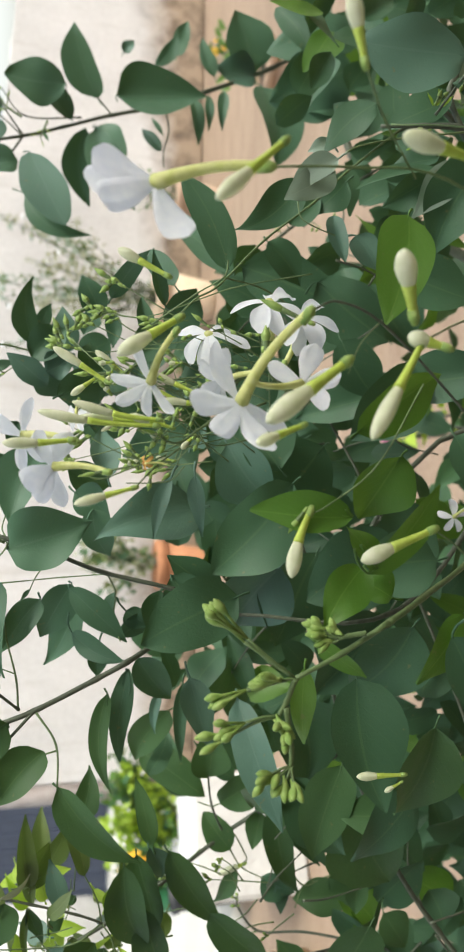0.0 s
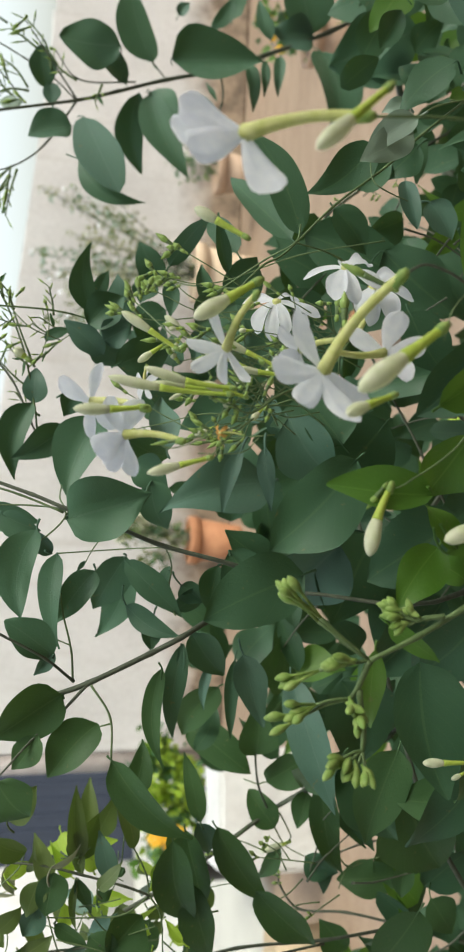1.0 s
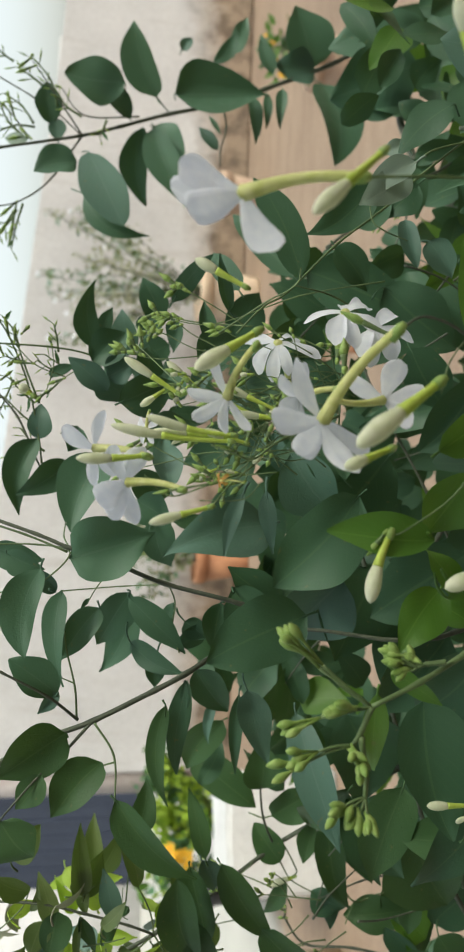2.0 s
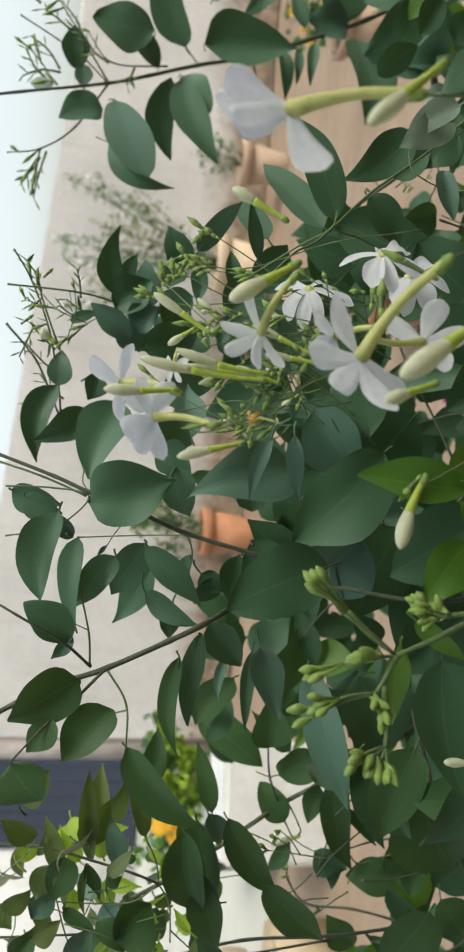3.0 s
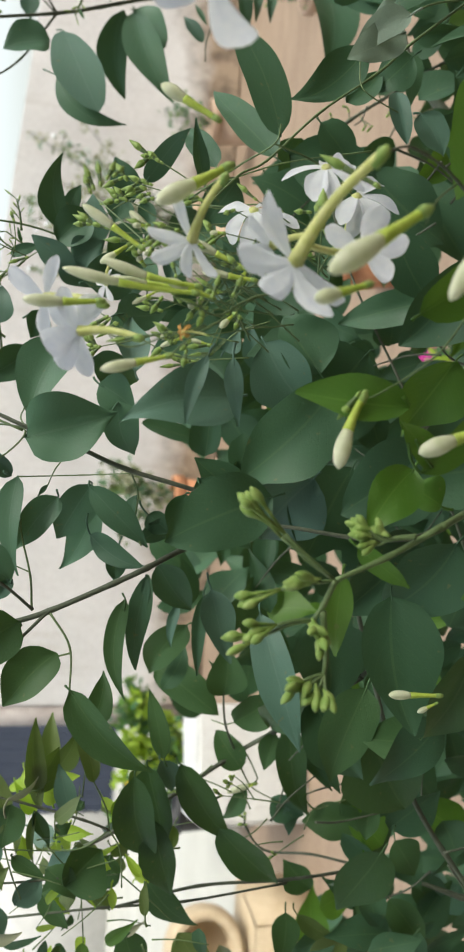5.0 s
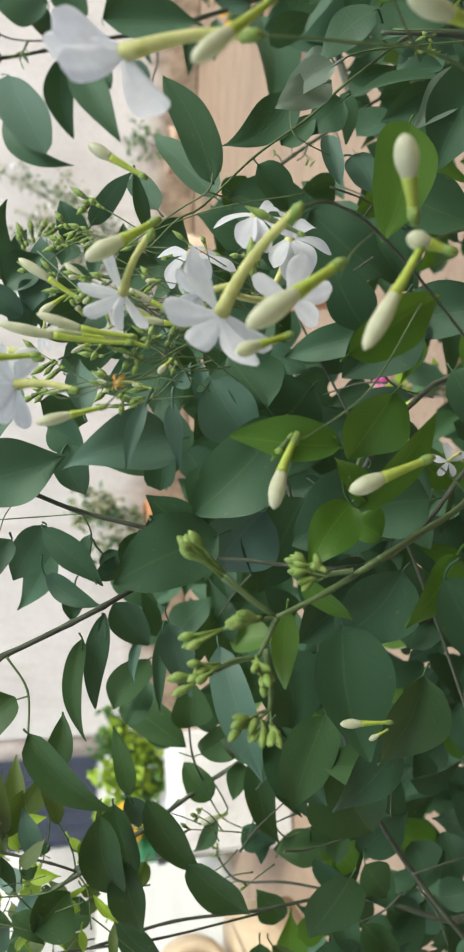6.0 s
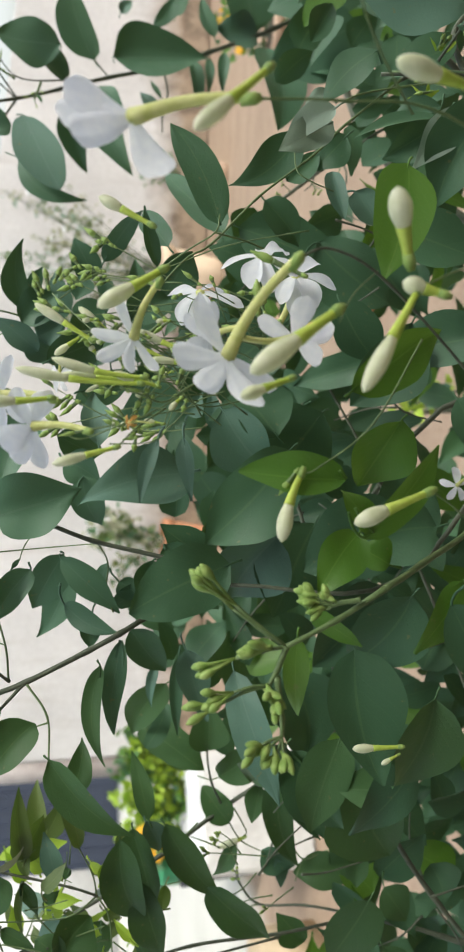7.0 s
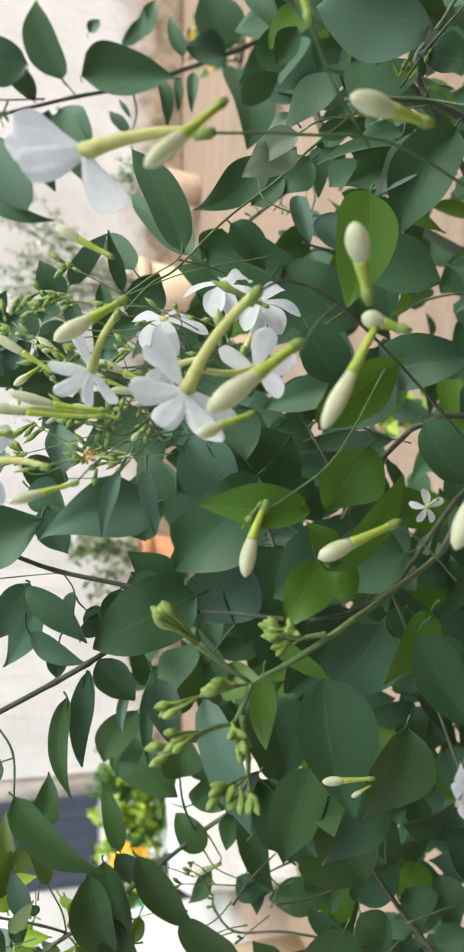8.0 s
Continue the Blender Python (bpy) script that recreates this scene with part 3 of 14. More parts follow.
terracotta_pot(0.20, 1.80, 0.10, 0.17, "small dusty clay flower pot on the earth")
far_plant(0.20, 1.80, 0.14, 0.40, 0.14, 60, 0.05, ("lime", "mid"), "small plant with magenta flowers in a dusty clay pot", PETAL_PINK, 3, 7)
terracotta_pot(0.72, 2.92, 0.11, 0.26, "reddish terracotta flower pot on the earth", TERRACOTTA)
terracotta_pot(2.25, 3.7, 0.14, 0.24, "dusty clay flower pot on the earth")
far_plant(2.25, 3.7, 0.2, 0.5, 0.16, 70, 0.06, ("mid", "fresh"), "small plant with yellow flowers in a dusty clay pot", PETAL_YELLOW, 5, 8)


def planter(x, y, r, high, mat, label):
    tub = lathe([(0.74 * r, 0), (0.91 * r, high - 0.05), (r, high - 0.04), (r, high), (0.89 * r, high), (0.86 * r, high - 0.05), (0.8 * r, high - 0.09)], 32)
    thing("plastic_pot", (x, y, 0), label, "flower pot", "plastic planters", data=mesh_of("plastic_pot", tub, mat))


planter(-2.20, 5.15, 0.16, 0.30, PLASTIC_GREEN, "green plastic planter with bedding plants on the ground")
planter(-2.60, 5.02, 0.12, 0.58, PLASTIC_GREEN, "tall green plastic planter on the ground")
planter(-2.34, 4.55, 0.13, 0.50, PLASTIC_BLACK, "black plastic plant tub on the ground")


# ---- the jasmine ----
shrub = thing("jasmine_shrub", (0.0, 0.55, 0.0), "white-flowering jasmine shrub with glossy dark green leaves and buds", "shrub")
top = branch(shrub, [(0.5056, 0.7574, 0.9737), (0.4638, 0.7475, 1.0289), (0.4166, 0.7260, 1.1030), (0.3876, 0.7090, 1.1475), (0.3604, 0.6886, 1.2009), (0.3329, 0.6664, 1.2448), (0.3094, 0.6421, 1.2775), (0.2738, 0.6035, 1.3424), (0.2492, 0.5837, 1.3987)], 0.00259, 0.00089)
top_up = branch(shrub, [(0.3094, 0.6421, 1.2775), (0.3344, 0.6261, 1.3007), (0.3570, 0.6194, 1.3196)], 0.00081, 0.00039)
top_up2 = branch(shrub, [(0.3469, 0.6736, 1.2291), (0.3315, 0.6520, 1.2762), (0.3507, 0.6457, 1.2973)], 0.00081, 0.00041)
top_dn = branch(shrub, [(0.3094, 0.6421, 1.2775), (0.2584, 0.6161, 1.3009), (0.2321, 0.6001, 1.3239), (0.2235, 0.5944, 1.3475)], 0.00092, 0.00046)
top_l = branch(shrub, [(0.2906, 0.6190, 1.3170), (0.3101, 0.6219, 1.3324), (0.3149, 0.6135, 1.3420)], 0.00063, 0.00033)
top_l2 = branch(shrub, [(0.3432, 0.6249, 1.3485), (0.3318, 0.6297, 1.3199), (0.3225, 0.6357, 1.2979), (0.3108, 0.6426, 1.2801)], 0.00063, 0.00061)
hangtwig = branch(shrub, [(0.3864, 0.7092, 1.1485), (0.3678, 0.7183, 1.1428), (0.3468, 0.7192, 1.1475), (0.3303, 0.7192, 1.1472)], 0.00105, 0.00059)
leaf(top, (0.3673, 0.6559, 1.2433), (0.3624, 0.6451, 1.2938), 0.0453, 5, 0.12, "teal_haze", shape=0.5, sweep=-0.06, lop=0, root=(0.3342, 0.6674, 1.2428))
leaf(top, (0.3398, 0.6649, 1.2372), (0.3779, 0.6623, 1.2777), 0.0279, 20, 0.12, "teal_haze", shape=0.5, sweep=0, lop=0, root=(0.3385, 0.6709, 1.2359))
leaf(top, (0.3753, 0.6909, 1.2134), (0.4436, 0.6843, 1.2329), 0.0342, 5, 0.12, "teal_haze", shape=0.4, sweep=-0.1, lop=-0.25, root=(0.3596, 0.6879, 1.2022))
p1 = branch(shrub, [(0.3610, 0.6886, 1.2009), (0.3738, 0.6906, 1.2115), (0.3813, 0.6916, 1.2169)], 0.00073, 0.00056)
leaf(top, (0.3795, 0.6878, 1.1967), (0.4007, 0.7011, 1.1058), 0.0605, -8, 0.05, "teal_haze", shape=0.34, sweep=0, lop=0.1, root=(0.3644, 0.6916, 1.1931))
leaf(top, (0.3375, 0.6729, 1.2254), (0.2744, 0.6915, 1.2157), 0.0252, -5, 0.15, "teal_haze", shape=0.45, sweep=0.13, lop=0.2)
leaf(top, (0.3364, 0.6710, 1.2153), (0.2593, 0.6358, 1.1897), 0.0306, 5, 0.2, "teal_haze", shape=0.45, sweep=0.06, lop=0.1, root=(0.3449, 0.6761, 1.2256))
leaf(top, (0.3391, 0.6710, 1.2154), (0.3047, 0.6566, 1.1927), 0.0294, 25, 0.12, "teal_haze", shape=0.55, sweep=-0.05, lop=0, root=(0.3466, 0.6774, 1.2230))
leaf(top_dn, (0.2865, 0.6206, 1.2710), (0.2198, 0.5749, 1.2442), 0.0363, -8, 0.12, "blue", shape=0.6, sweep=0, lop=0.1, root=(0.2907, 0.6325, 1.2861))
leaf(top_dn, (0.2439, 0.6007, 1.2734), (0.2096, 0.5821, 1.2281), 0.0160, 20, 0.3, "teal_haze", shape=0.42, sweep=0.15, lop=0, root=(0.2584, 0.6161, 1.3009))
leaf(top_dn, (0.2782, 0.6224, 1.2806), (0.2694, 0.6188, 1.3150), 0.0313, 8, 0.12, "teal_haze", shape=0.46, sweep=0, lop=0, root=(0.2822, 0.6282, 1.2901))
leaf(top_up, (0.3138, 0.6368, 1.3037), (0.3442, 0.6276, 1.3086), 0.0220, 10, 0.12, "teal_haze", shape=0.5, sweep=0, lop=0, root=(0.3256, 0.6317, 1.2925))
leaf(top_l2, (0.3179, 0.6360, 1.2992), (0.2984, 0.6356, 1.2971), 0.0148, 5, 0.12, "blue", root=(0.3217, 0.6362, 1.2968))
leaf(top, (0.4559, 0.7467, 1.1862), (0.4698, 0.7448, 1.1762), 0.0131, 0, 0.12, "blue", root=(0.4447, 0.7510, 1.1902))
leaf(hangtwig, (0.3633, 0.7195, 1.1489), (0.3816, 0.7215, 1.1598), 0.0052, 0, 0.12, "teal_haze", root=(0.3621, 0.7186, 1.1441))
leaf(hangtwig, (0.3466, 0.7198, 1.1504), (0.3704, 0.7233, 1.1691), 0.0127, 0, 0.12, "blue")
leaf(top, (0.3998, 0.7140, 1.1202), (0.3520, 0.7035, 1.1180), 0.0140, 10, 0.12, "teal_haze", root=(0.4030, 0.7180, 1.1238))
leaf(top, (0.4091, 0.7208, 1.1026), (0.3698, 0.7113, 1.1057), 0.0095, 10, 0.12, "teal_haze", root=(0.4139, 0.7244, 1.1071))
leaf(top, (0.4191, 0.7277, 1.0852), (0.3774, 0.7186, 1.0903), 0.0120, 10, 0.12, "teal_haze", root=(0.4251, 0.7299, 1.0896))
leaf(top, (0.4343, 0.7296, 1.0956), (0.4778, 0.7323, 1.1099), 0.0154, 0, 0.12, "teal_haze", root=(0.4250, 0.7298, 1.0897))
leaf(top, (0.4540, 0.7368, 1.1336), (0.4924, 0.7343, 1.1208), 0.0178, 0, 0.12, "teal_haze", root=(0.4429, 0.7405, 1.1344))
leaf(top, (0.4320, 0.7208, 1.1567), (0.4694, 0.7160, 1.1315), 0.0150, 0, 0.12, "teal_haze", root=(0.4213, 0.7251, 1.1604))
leaf(top, (0.4517, 0.7419, 1.0529), (0.5058, 0.7260, 1.0768), 0.0542, 0, 0.12, "teal_haze")
leaf(top, (0.4495, 0.7411, 1.0485), (0.4442, 0.7291, 1.0925), 0.0373, 0, 0.12, "blue")
leaf(top, (0.4261, 0.7205, 1.0468), (0.3311, 0.6679, 1.0367), 0.0505, 0, 0.08, "teal_haze", shape=0.46, root=(0.4425, 0.7378, 1.0623))
leaf(top, (0.3979, 0.6184, 0.9910), (0.3681, 0.6324, 1.0650), 0.0630, -5, 0.12, "teal_haze", shape=0.46, root=(0.4029, 0.6193, 0.9771))
leaf(top, (0.4304, 0.6167, 0.9823), (0.4203, 0.6329, 1.0679), 0.0471, 0, 0.12, "teal_haze", shape=0.46, root=(0.4325, 0.6175, 0.9676))
leaf(top, (0.3711, 0.6285, 0.9905), (0.3630, 0.6375, 1.0381), 0.0372, 0, 0.12, "teal_haze", shape=0.46, root=(0.3705, 0.6293, 0.9759))
bud(shrub, (0.3570, 0.6194, 1.3196), (0.3482, 0.6213, 1.3297), 0.00388, 0.5, "green")
bud(shrub, (0.3570, 0.6194, 1.3196), (0.3605, 0.6191, 1.3179), 0.00388, 0.5, "green")
bud(shrub, (0.3509, 0.6186, 1.3155), (0.3442, 0.6217, 1.3318), 0.00388, 0.5, "green")
bud(shrub, (0.3202, 0.6240, 1.3434), (0.3260, 0.6256, 1.3523), 0.00388, 0.5, "green")
bud(shrub, (0.3157, 0.6229, 1.3374), (0.3203, 0.6236, 1.3415), 0.00388, 0.5, "green")
bud(shrub, (0.3064, 0.6214, 1.3298), (0.3292, 0.6230, 1.3382), 0.00388, 0.5, "green")
bud(shrub, (0.2367, 0.6240, 1.3427), (0.2411, 0.6254, 1.3501), 0.00388, 0.5, "green")
bud(shrub, (0.2400, 0.6209, 1.3262), (0.2271, 0.6235, 1.3398), 0.00388, 0.5, "green")
bud(shrub, (0.2400, 0.6209, 1.3262), (0.2033, 0.6219, 1.3313), 0.00388, 0.5, "green")
bud(shrub, (0.2326, 0.6213, 1.3282), (0.2101, 0.6236, 1.3403), 0.00388, 0.5, "green")
bud(shrub, (0.3340, 0.6149, 1.2955), (0.3352, 0.6158, 1.3003), 0.00388, 0.5, "green")
bud(shrub, (0.2938, 0.6195, 1.3196), (0.2905, 0.6226, 1.3361), 0.00388, 0.5, "green")
bud(shrub, (0.2915, 0.6190, 1.3170), (0.3007, 0.6209, 1.3271), 0.00388, 0.5, "green")
leaf(top_l, (0.2898, 0.6196, 1.3204), (0.2907, 0.6231, 1.3384), 0.0125, 0, 0.12, "pale", shape=0.46, sweep=0, lop=0, root=(0.2934, 0.6195, 1.3192))
lt1 = branch(shrub, [(0.0879, 0.4159, 1.3173), (0.0885, 0.4196, 1.2828), (0.0869, 0.4261, 1.2631), (0.0815, 0.4238, 1.2512)], 0.00052, 0.00054, TWIG_GREEN)
lt2 = branch(shrub, [(0.1065, 0.4155, 1.3151), (0.0931, 0.4240, 1.3059), (0.0688, 0.4322, 1.2956), (0.0386, 0.4310, 1.2886), (0.0251, 0.4306, 1.2865)], 0.00045, 0.00061, TWIG_GREEN)
lt3 = branch(shrub, [(0.0931, 0.4240, 1.3059), (0.0790, 0.4214, 1.2921), (0.0740, 0.4285, 1.2758)], 0.00033, 0.00034, TWIG_GREEN)
lt4 = branch(shrub, [(0.0709, 0.4367, 1.3191), (0.0515, 0.4334, 1.3013), (0.0283, 0.4313, 1.2900), (0.0184, 0.4302, 1.2845)], 0.00068, 0.00054)
lt5 = branch(shrub, [(0.0588, 0.4315, 1.2917), (0.0733, 0.4285, 1.2758), (0.0789, 0.4270, 1.2677)], 0.00034, 0.00031, TWIG_GREEN)
lt6 = branch(shrub, [(0.0885, 0.4196, 1.2828), (0.0779, 0.4194, 1.2816), (0.0644, 0.4200, 1.2848)], 0.00030, 0.00030, TWIG_GREEN)
bud(shrub, (0.0931, 0.4240, 1.3059), (0.1046, 0.4245, 1.3091), 0.00265, 0.5, "green")
bud(shrub, (0.0900, 0.4234, 1.3031), (0.0999, 0.4234, 1.3030), 0.00265, 0.5, "green")
bud(shrub, (0.0952, 0.4227, 1.2995), (0.1004, 0.4219, 1.2949), 0.00265, 0.5, "green")
bud(shrub, (0.0835, 0.4230, 1.3005), (0.0765, 0.4241, 1.3066), 0.00265, 0.5, "green")
bud(shrub, (0.0790, 0.4214, 1.2921), (0.0799, 0.4238, 1.3052), 0.00265, 0.5, "green")
bud(shrub, (0.0894, 0.4196, 1.2829), (0.0943, 0.4200, 1.2848), 0.00265, 0.5, "green")
bud(shrub, (0.0697, 0.4247, 1.3095), (0.0750, 0.4235, 1.3033), 0.00265, 0.5, "green")
bud(shrub, (0.0644, 0.4200, 1.2848), (0.0575, 0.4212, 1.2909), 0.00265, 0.5, "green")
bud(shrub, (0.0830, 0.4245, 1.3086), (0.0895, 0.4252, 1.3122), 0.00265, 0.5, "green")
bud(shrub, (0.0704, 0.4222, 1.2965), (0.0667, 0.4237, 1.3044), 0.00265, 0.5, "green")
bud(shrub, (0.0716, 0.4182, 1.2754), (0.0678, 0.4201, 1.2849), 0.00265, 0.5, "green")
bud(shrub, (0.0622, 0.4315, 1.2919), (0.0685, 0.4332, 1.3006), 0.00611, 0.6, "cream")
leaf(lt1, (0.0921, 0.4355, 1.2595), (0.1289, 0.4260, 1.2631), 0.0146, 12, 0.12, "teal_haze", shape=0.4, sweep=-0.1, lop=-0.2, root=(0.0869, 0.4261, 1.2631))
leaf(lt1, (0.0998, 0.4351, 1.2568), (0.1167, 0.4341, 1.2516), 0.0091, 10, 0.12, "teal_haze", shape=0.4, sweep=0, lop=0, root=(0.0869, 0.4261, 1.2631))
leaf(lt1, (0.0830, 0.4257, 1.2609), (0.1003, 0.4222, 1.2425), 0.0206, 0, 0.12, "teal_haze", shape=0.46)
leaf(lt1, (0.0671, 0.4240, 1.2519), (0.0839, 0.4177, 1.2728), 0.0140, 0, 0.12, "blue", shape=0.45, sweep=0, lop=0, root=(0.0815, 0.4238, 1.2512))
leaf(lt1, (0.0746, 0.4241, 1.2524), (0.0840, 0.4210, 1.2363), 0.0169, 10, 0.12, "blue", root=(0.0815, 0.4238, 1.2512))
leaf(lt1, (0.0742, 0.4253, 1.2591), (0.0631, 0.4319, 1.2396), 0.0168, 0, 0.12, "blue", root=(0.0833, 0.4246, 1.2551))
leaf(lt5, (0.0752, 0.4301, 1.2842), (0.0798, 0.4274, 1.2701), 0.0068, 10, 0.12, "teal_haze", root=(0.0699, 0.4292, 1.2795))
leaf(lt2, (0.0386, 0.4310, 1.2889), (0.0584, 0.4308, 1.2876), 0.0140, 0, 0.12, "blue", shape=0.46)
leaf(lt4, (0.0388, 0.4312, 1.2895), (-0.0027, 0.4227, 1.2986), 0.0166, 0, 0.12, "teal_haze", shape=0.4, sweep=0.1, lop=0.2)
leaf(lt4, (0.0257, 0.4276, 1.2709), (0.0049, 0.4224, 1.2967), 0.0175, -8, 0.12, "teal_haze", shape=0.4, sweep=0, lop=0.1, root=(0.0184, 0.4302, 1.2845))
leaf(lt4, (0.0299, 0.4040, 1.2536), (-0.0083, 0.3869, 1.2701), 0.0260, 10, 0.12, "teal_haze", shape=0.42, sweep=0.03, lop=0.1, root=(0.0354, 0.4121, 1.2477))
leaf(lt4, (0.0466, 0.4270, 1.2676), (0.0326, 0.4282, 1.2736), 0.0133, 0, 0.12, "teal_haze", root=(0.0339, 0.4318, 1.2927))
cl0 = branch(shrub, [(0.1012, 0.3896, 1.1780), (0.1069, 0.4149, 1.2041), (0.1136, 0.4387, 1.2226), (0.1020, 0.4419, 1.2394), (0.0923, 0.4445, 1.2529)], 0.00042, 0.00036, TWIG_GREEN)
leaf(cl0, (0.1183, 0.4588, 1.2209), (0.1388, 0.4509, 1.2334), 0.0180, 0, 0.12, "teal_haze", shape=0.41, root=(0.1136, 0.4387, 1.2226))
leaf(cl0, (0.1168, 0.4501, 1.2289), (0.1029, 0.4503, 1.2300), 0.0157, 0, 0.12, "teal_haze", root=(0.1107, 0.4395, 1.2267))
leaf(cl0, (0.1229, 0.4375, 1.2161), (0.1503, 0.4140, 1.1998), 0.0130, 20, -0.3, "teal_haze", root=(0.1130, 0.4365, 1.2209))
leaf(cl0, (0.1042, 0.3722, 1.1934), (0.1262, 0.3535, 1.2023), 0.0074, 10, 0.12, "teal_haze", root=(0.1012, 0.3896, 1.1780))
leaf(cl0, (0.0965, 0.4134, 1.1962), (0.1196, 0.4144, 1.2014), 0.0115, 10, 0.12, "teal_haze", root=(0.1056, 0.4092, 1.1982))
leaf(cl0, (0.1129, 0.4374, 1.2155), (0.0938, 0.4369, 1.2127), 0.0105, 0, 0.12, "teal_haze", root=(0.1124, 0.4346, 1.2193))
leaf(cl0, (0.1011, 0.4212, 1.1835), (0.1311, 0.4277, 1.1640), 0.0241, 0, 0.12, "teal_haze", root=(0.1052, 0.4072, 1.1962))
leaf(cl0, (0.0803, 0.3949, 1.2055), (0.0991, 0.4104, 1.1803), 0.0227, 0, 0.12, "teal_haze", shape=0.46, root=(0.1043, 0.4033, 1.1921))
leaf(cl0, (0.0557, 0.3823, 1.2464), (0.0731, 0.3972, 1.2179), 0.0220, 10, 0.12, "teal_haze", root=(0.0521, 0.3804, 1.2527))
leaf(cl0, (0.0413, 0.3793, 1.2305), (0.0480, 0.3946, 1.2038), 0.0185, 0, 0.12, "teal_haze", root=(0.0372, 0.3765, 1.2376))
leaf(cl0, (0.0135, 0.3574, 1.2220), (0.0415, 0.3784, 1.2259), 0.0147, 0, 0.12, "blue", root=(0.0024, 0.3532, 1.2176))
leaf(cl0, (0.0429, 0.3898, 1.1780), (0.0281, 0.3962, 1.2122), 0.0253, 0, 0.12, "teal_haze", root=(0.0506, 0.3907, 1.1642))
leaf(cl0, (0.0183, 0.3609, 1.2409), (0.0113, 0.3768, 1.2167), 0.0176, 0, 0.12, "teal_haze", root=(0.0209, 0.3576, 1.2476))
midbr = branch(shrub, [(-0.0002, 0.3432, 1.3084), (-0.0088, 0.3382, 1.2816), (-0.0144, 0.3354, 1.2669), (-0.0211, 0.3367, 1.2467), (-0.0298, 0.3376, 1.2244), (-0.0393, 0.3409, 1.1881), (-0.0531, 0.3557, 1.1584)], 0.00080, 0.00120)
midbr2 = branch(shrub, [(-0.0042, 0.3531, 1.3069), (-0.0093, 0.3443, 1.2873), (-0.0161, 0.3356, 1.2681)], 0.00055, 0.00053, TWIG_GREEN)
midbr3 = branch(shrub, [(-0.0147, 0.3525, 1.3037), (-0.0141, 0.3484, 1.2821), (-0.0165, 0.3354, 1.2668), (-0.0307, 0.3380, 1.2805), (-0.0358, 0.3419, 1.3012)], 0.00044, 0.00037, TWIG_GREEN)
midbr4 = branch(shrub, [(-0.0147, 0.3354, 1.2669), (-0.0107, 0.3564, 1.2704), (-0.0056, 0.3870, 1.2708)], 0.00037, 0.00037, TWIG_GREEN)
midbr5 = branch(shrub, [(-0.0373, 0.3667, 1.2708), (-0.0353, 0.3714, 1.2418), (-0.0325, 0.3573, 1.2209)], 0.00035, 0.00029, TWIG_GREEN)
midbr6 = branch(shrub, [(-0.0216, 0.3367, 1.2467), (-0.0315, 0.3432, 1.2541), (-0.0410, 0.3642, 1.2577)], 0.00032, 0.00026, TWIG_GREEN)
midbr7 = branch(shrub, [(-0.0298, 0.3373, 1.2231), (-0.0428, 0.3666, 1.2164), (-0.0580, 0.3769, 1.2166), (-0.0666, 0.3662, 1.2136)], 0.00038, 0.00036, TWIG_GREEN)
leaf(midbr, (-0.0191, 0.3354, 1.2665), (-0.0086, 0.3284, 1.2299), 0.0303, -6, 0.06, "teal_haze", shape=0.36, sweep=-0.02, lop=-0.1, root=(-0.0147, 0.3354, 1.2661))
leaf(midbr, (-0.0013, 0.3486, 1.2292), (-0.0258, 0.3573, 1.2213), 0.0171, 10, 0.12, "teal_haze", root=(-0.0246, 0.3370, 1.2378))
leaf(midbr, (0.0068, 0.3603, 1.2374), (-0.0039, 0.3570, 1.2196), 0.0174, 10, 0.12, "teal_haze", root=(0.0149, 0.3652, 1.2445))
leaf(midbr, (-0.0240, 0.3377, 1.2792), (-0.0572, 0.3185, 1.2849), 0.0167, -10, 0.12, "teal_haze", shape=0.5, sweep=0.1, lop=0.25, root=(-0.0111, 0.3371, 1.2758))
leaf(midbr3, (-0.0187, 0.3509, 1.2953), (-0.0260, 0.3478, 1.2787), 0.0119, 0, 0.12, "teal_haze", root=(-0.0145, 0.3510, 1.2955))
leaf(midbr3, (-0.0168, 0.3624, 1.3021), (-0.0212, 0.3582, 1.2796), 0.0141, 10, 0.12, "teal_haze", root=(-0.0147, 0.3525, 1.3037))
leaf(midbr3, (-0.0364, 0.3570, 1.2732), (-0.0237, 0.3494, 1.2870), 0.0082, 0, 0.12, "blue", root=(-0.0307, 0.3380, 1.2805))
leaf(midbr5, (-0.0373, 0.3667, 1.2710), (-0.0804, 0.3567, 1.2713), 0.0121, 10, 0.12, "teal_haze", shape=0.35, sweep=0.06, lop=0.1, root=(-0.0373, 0.3667, 1.2708))
leaf(midbr5, (-0.0463, 0.3735, 1.2526), (-0.0713, 0.3665, 1.2692), 0.0156, 20, 0.12, "teal_haze", shape=0.4, sweep=0.05, lop=0, root=(-0.0362, 0.3692, 1.2553))
leaf(midbr5, (-0.0408, 0.3909, 1.2370), (-0.0719, 0.4039, 1.2520), 0.0207, 0, 0.12, "teal_haze", shape=0.41, root=(-0.0353, 0.3714, 1.2418))
leaf(midbr5, (-0.0544, 0.4106, 1.2334), (-0.0909, 0.4184, 1.2479), 0.0168, 10, 0.12, "teal_haze", shape=0.36, sweep=0, lop=0, root=(-0.0467, 0.4109, 1.2252))
leaf(midbr5, (-0.0405, 0.3708, 1.2386), (-0.0670, 0.3655, 1.2101), 0.0143, 20, 0.12, "teal_haze", root=(-0.0350, 0.3701, 1.2398))
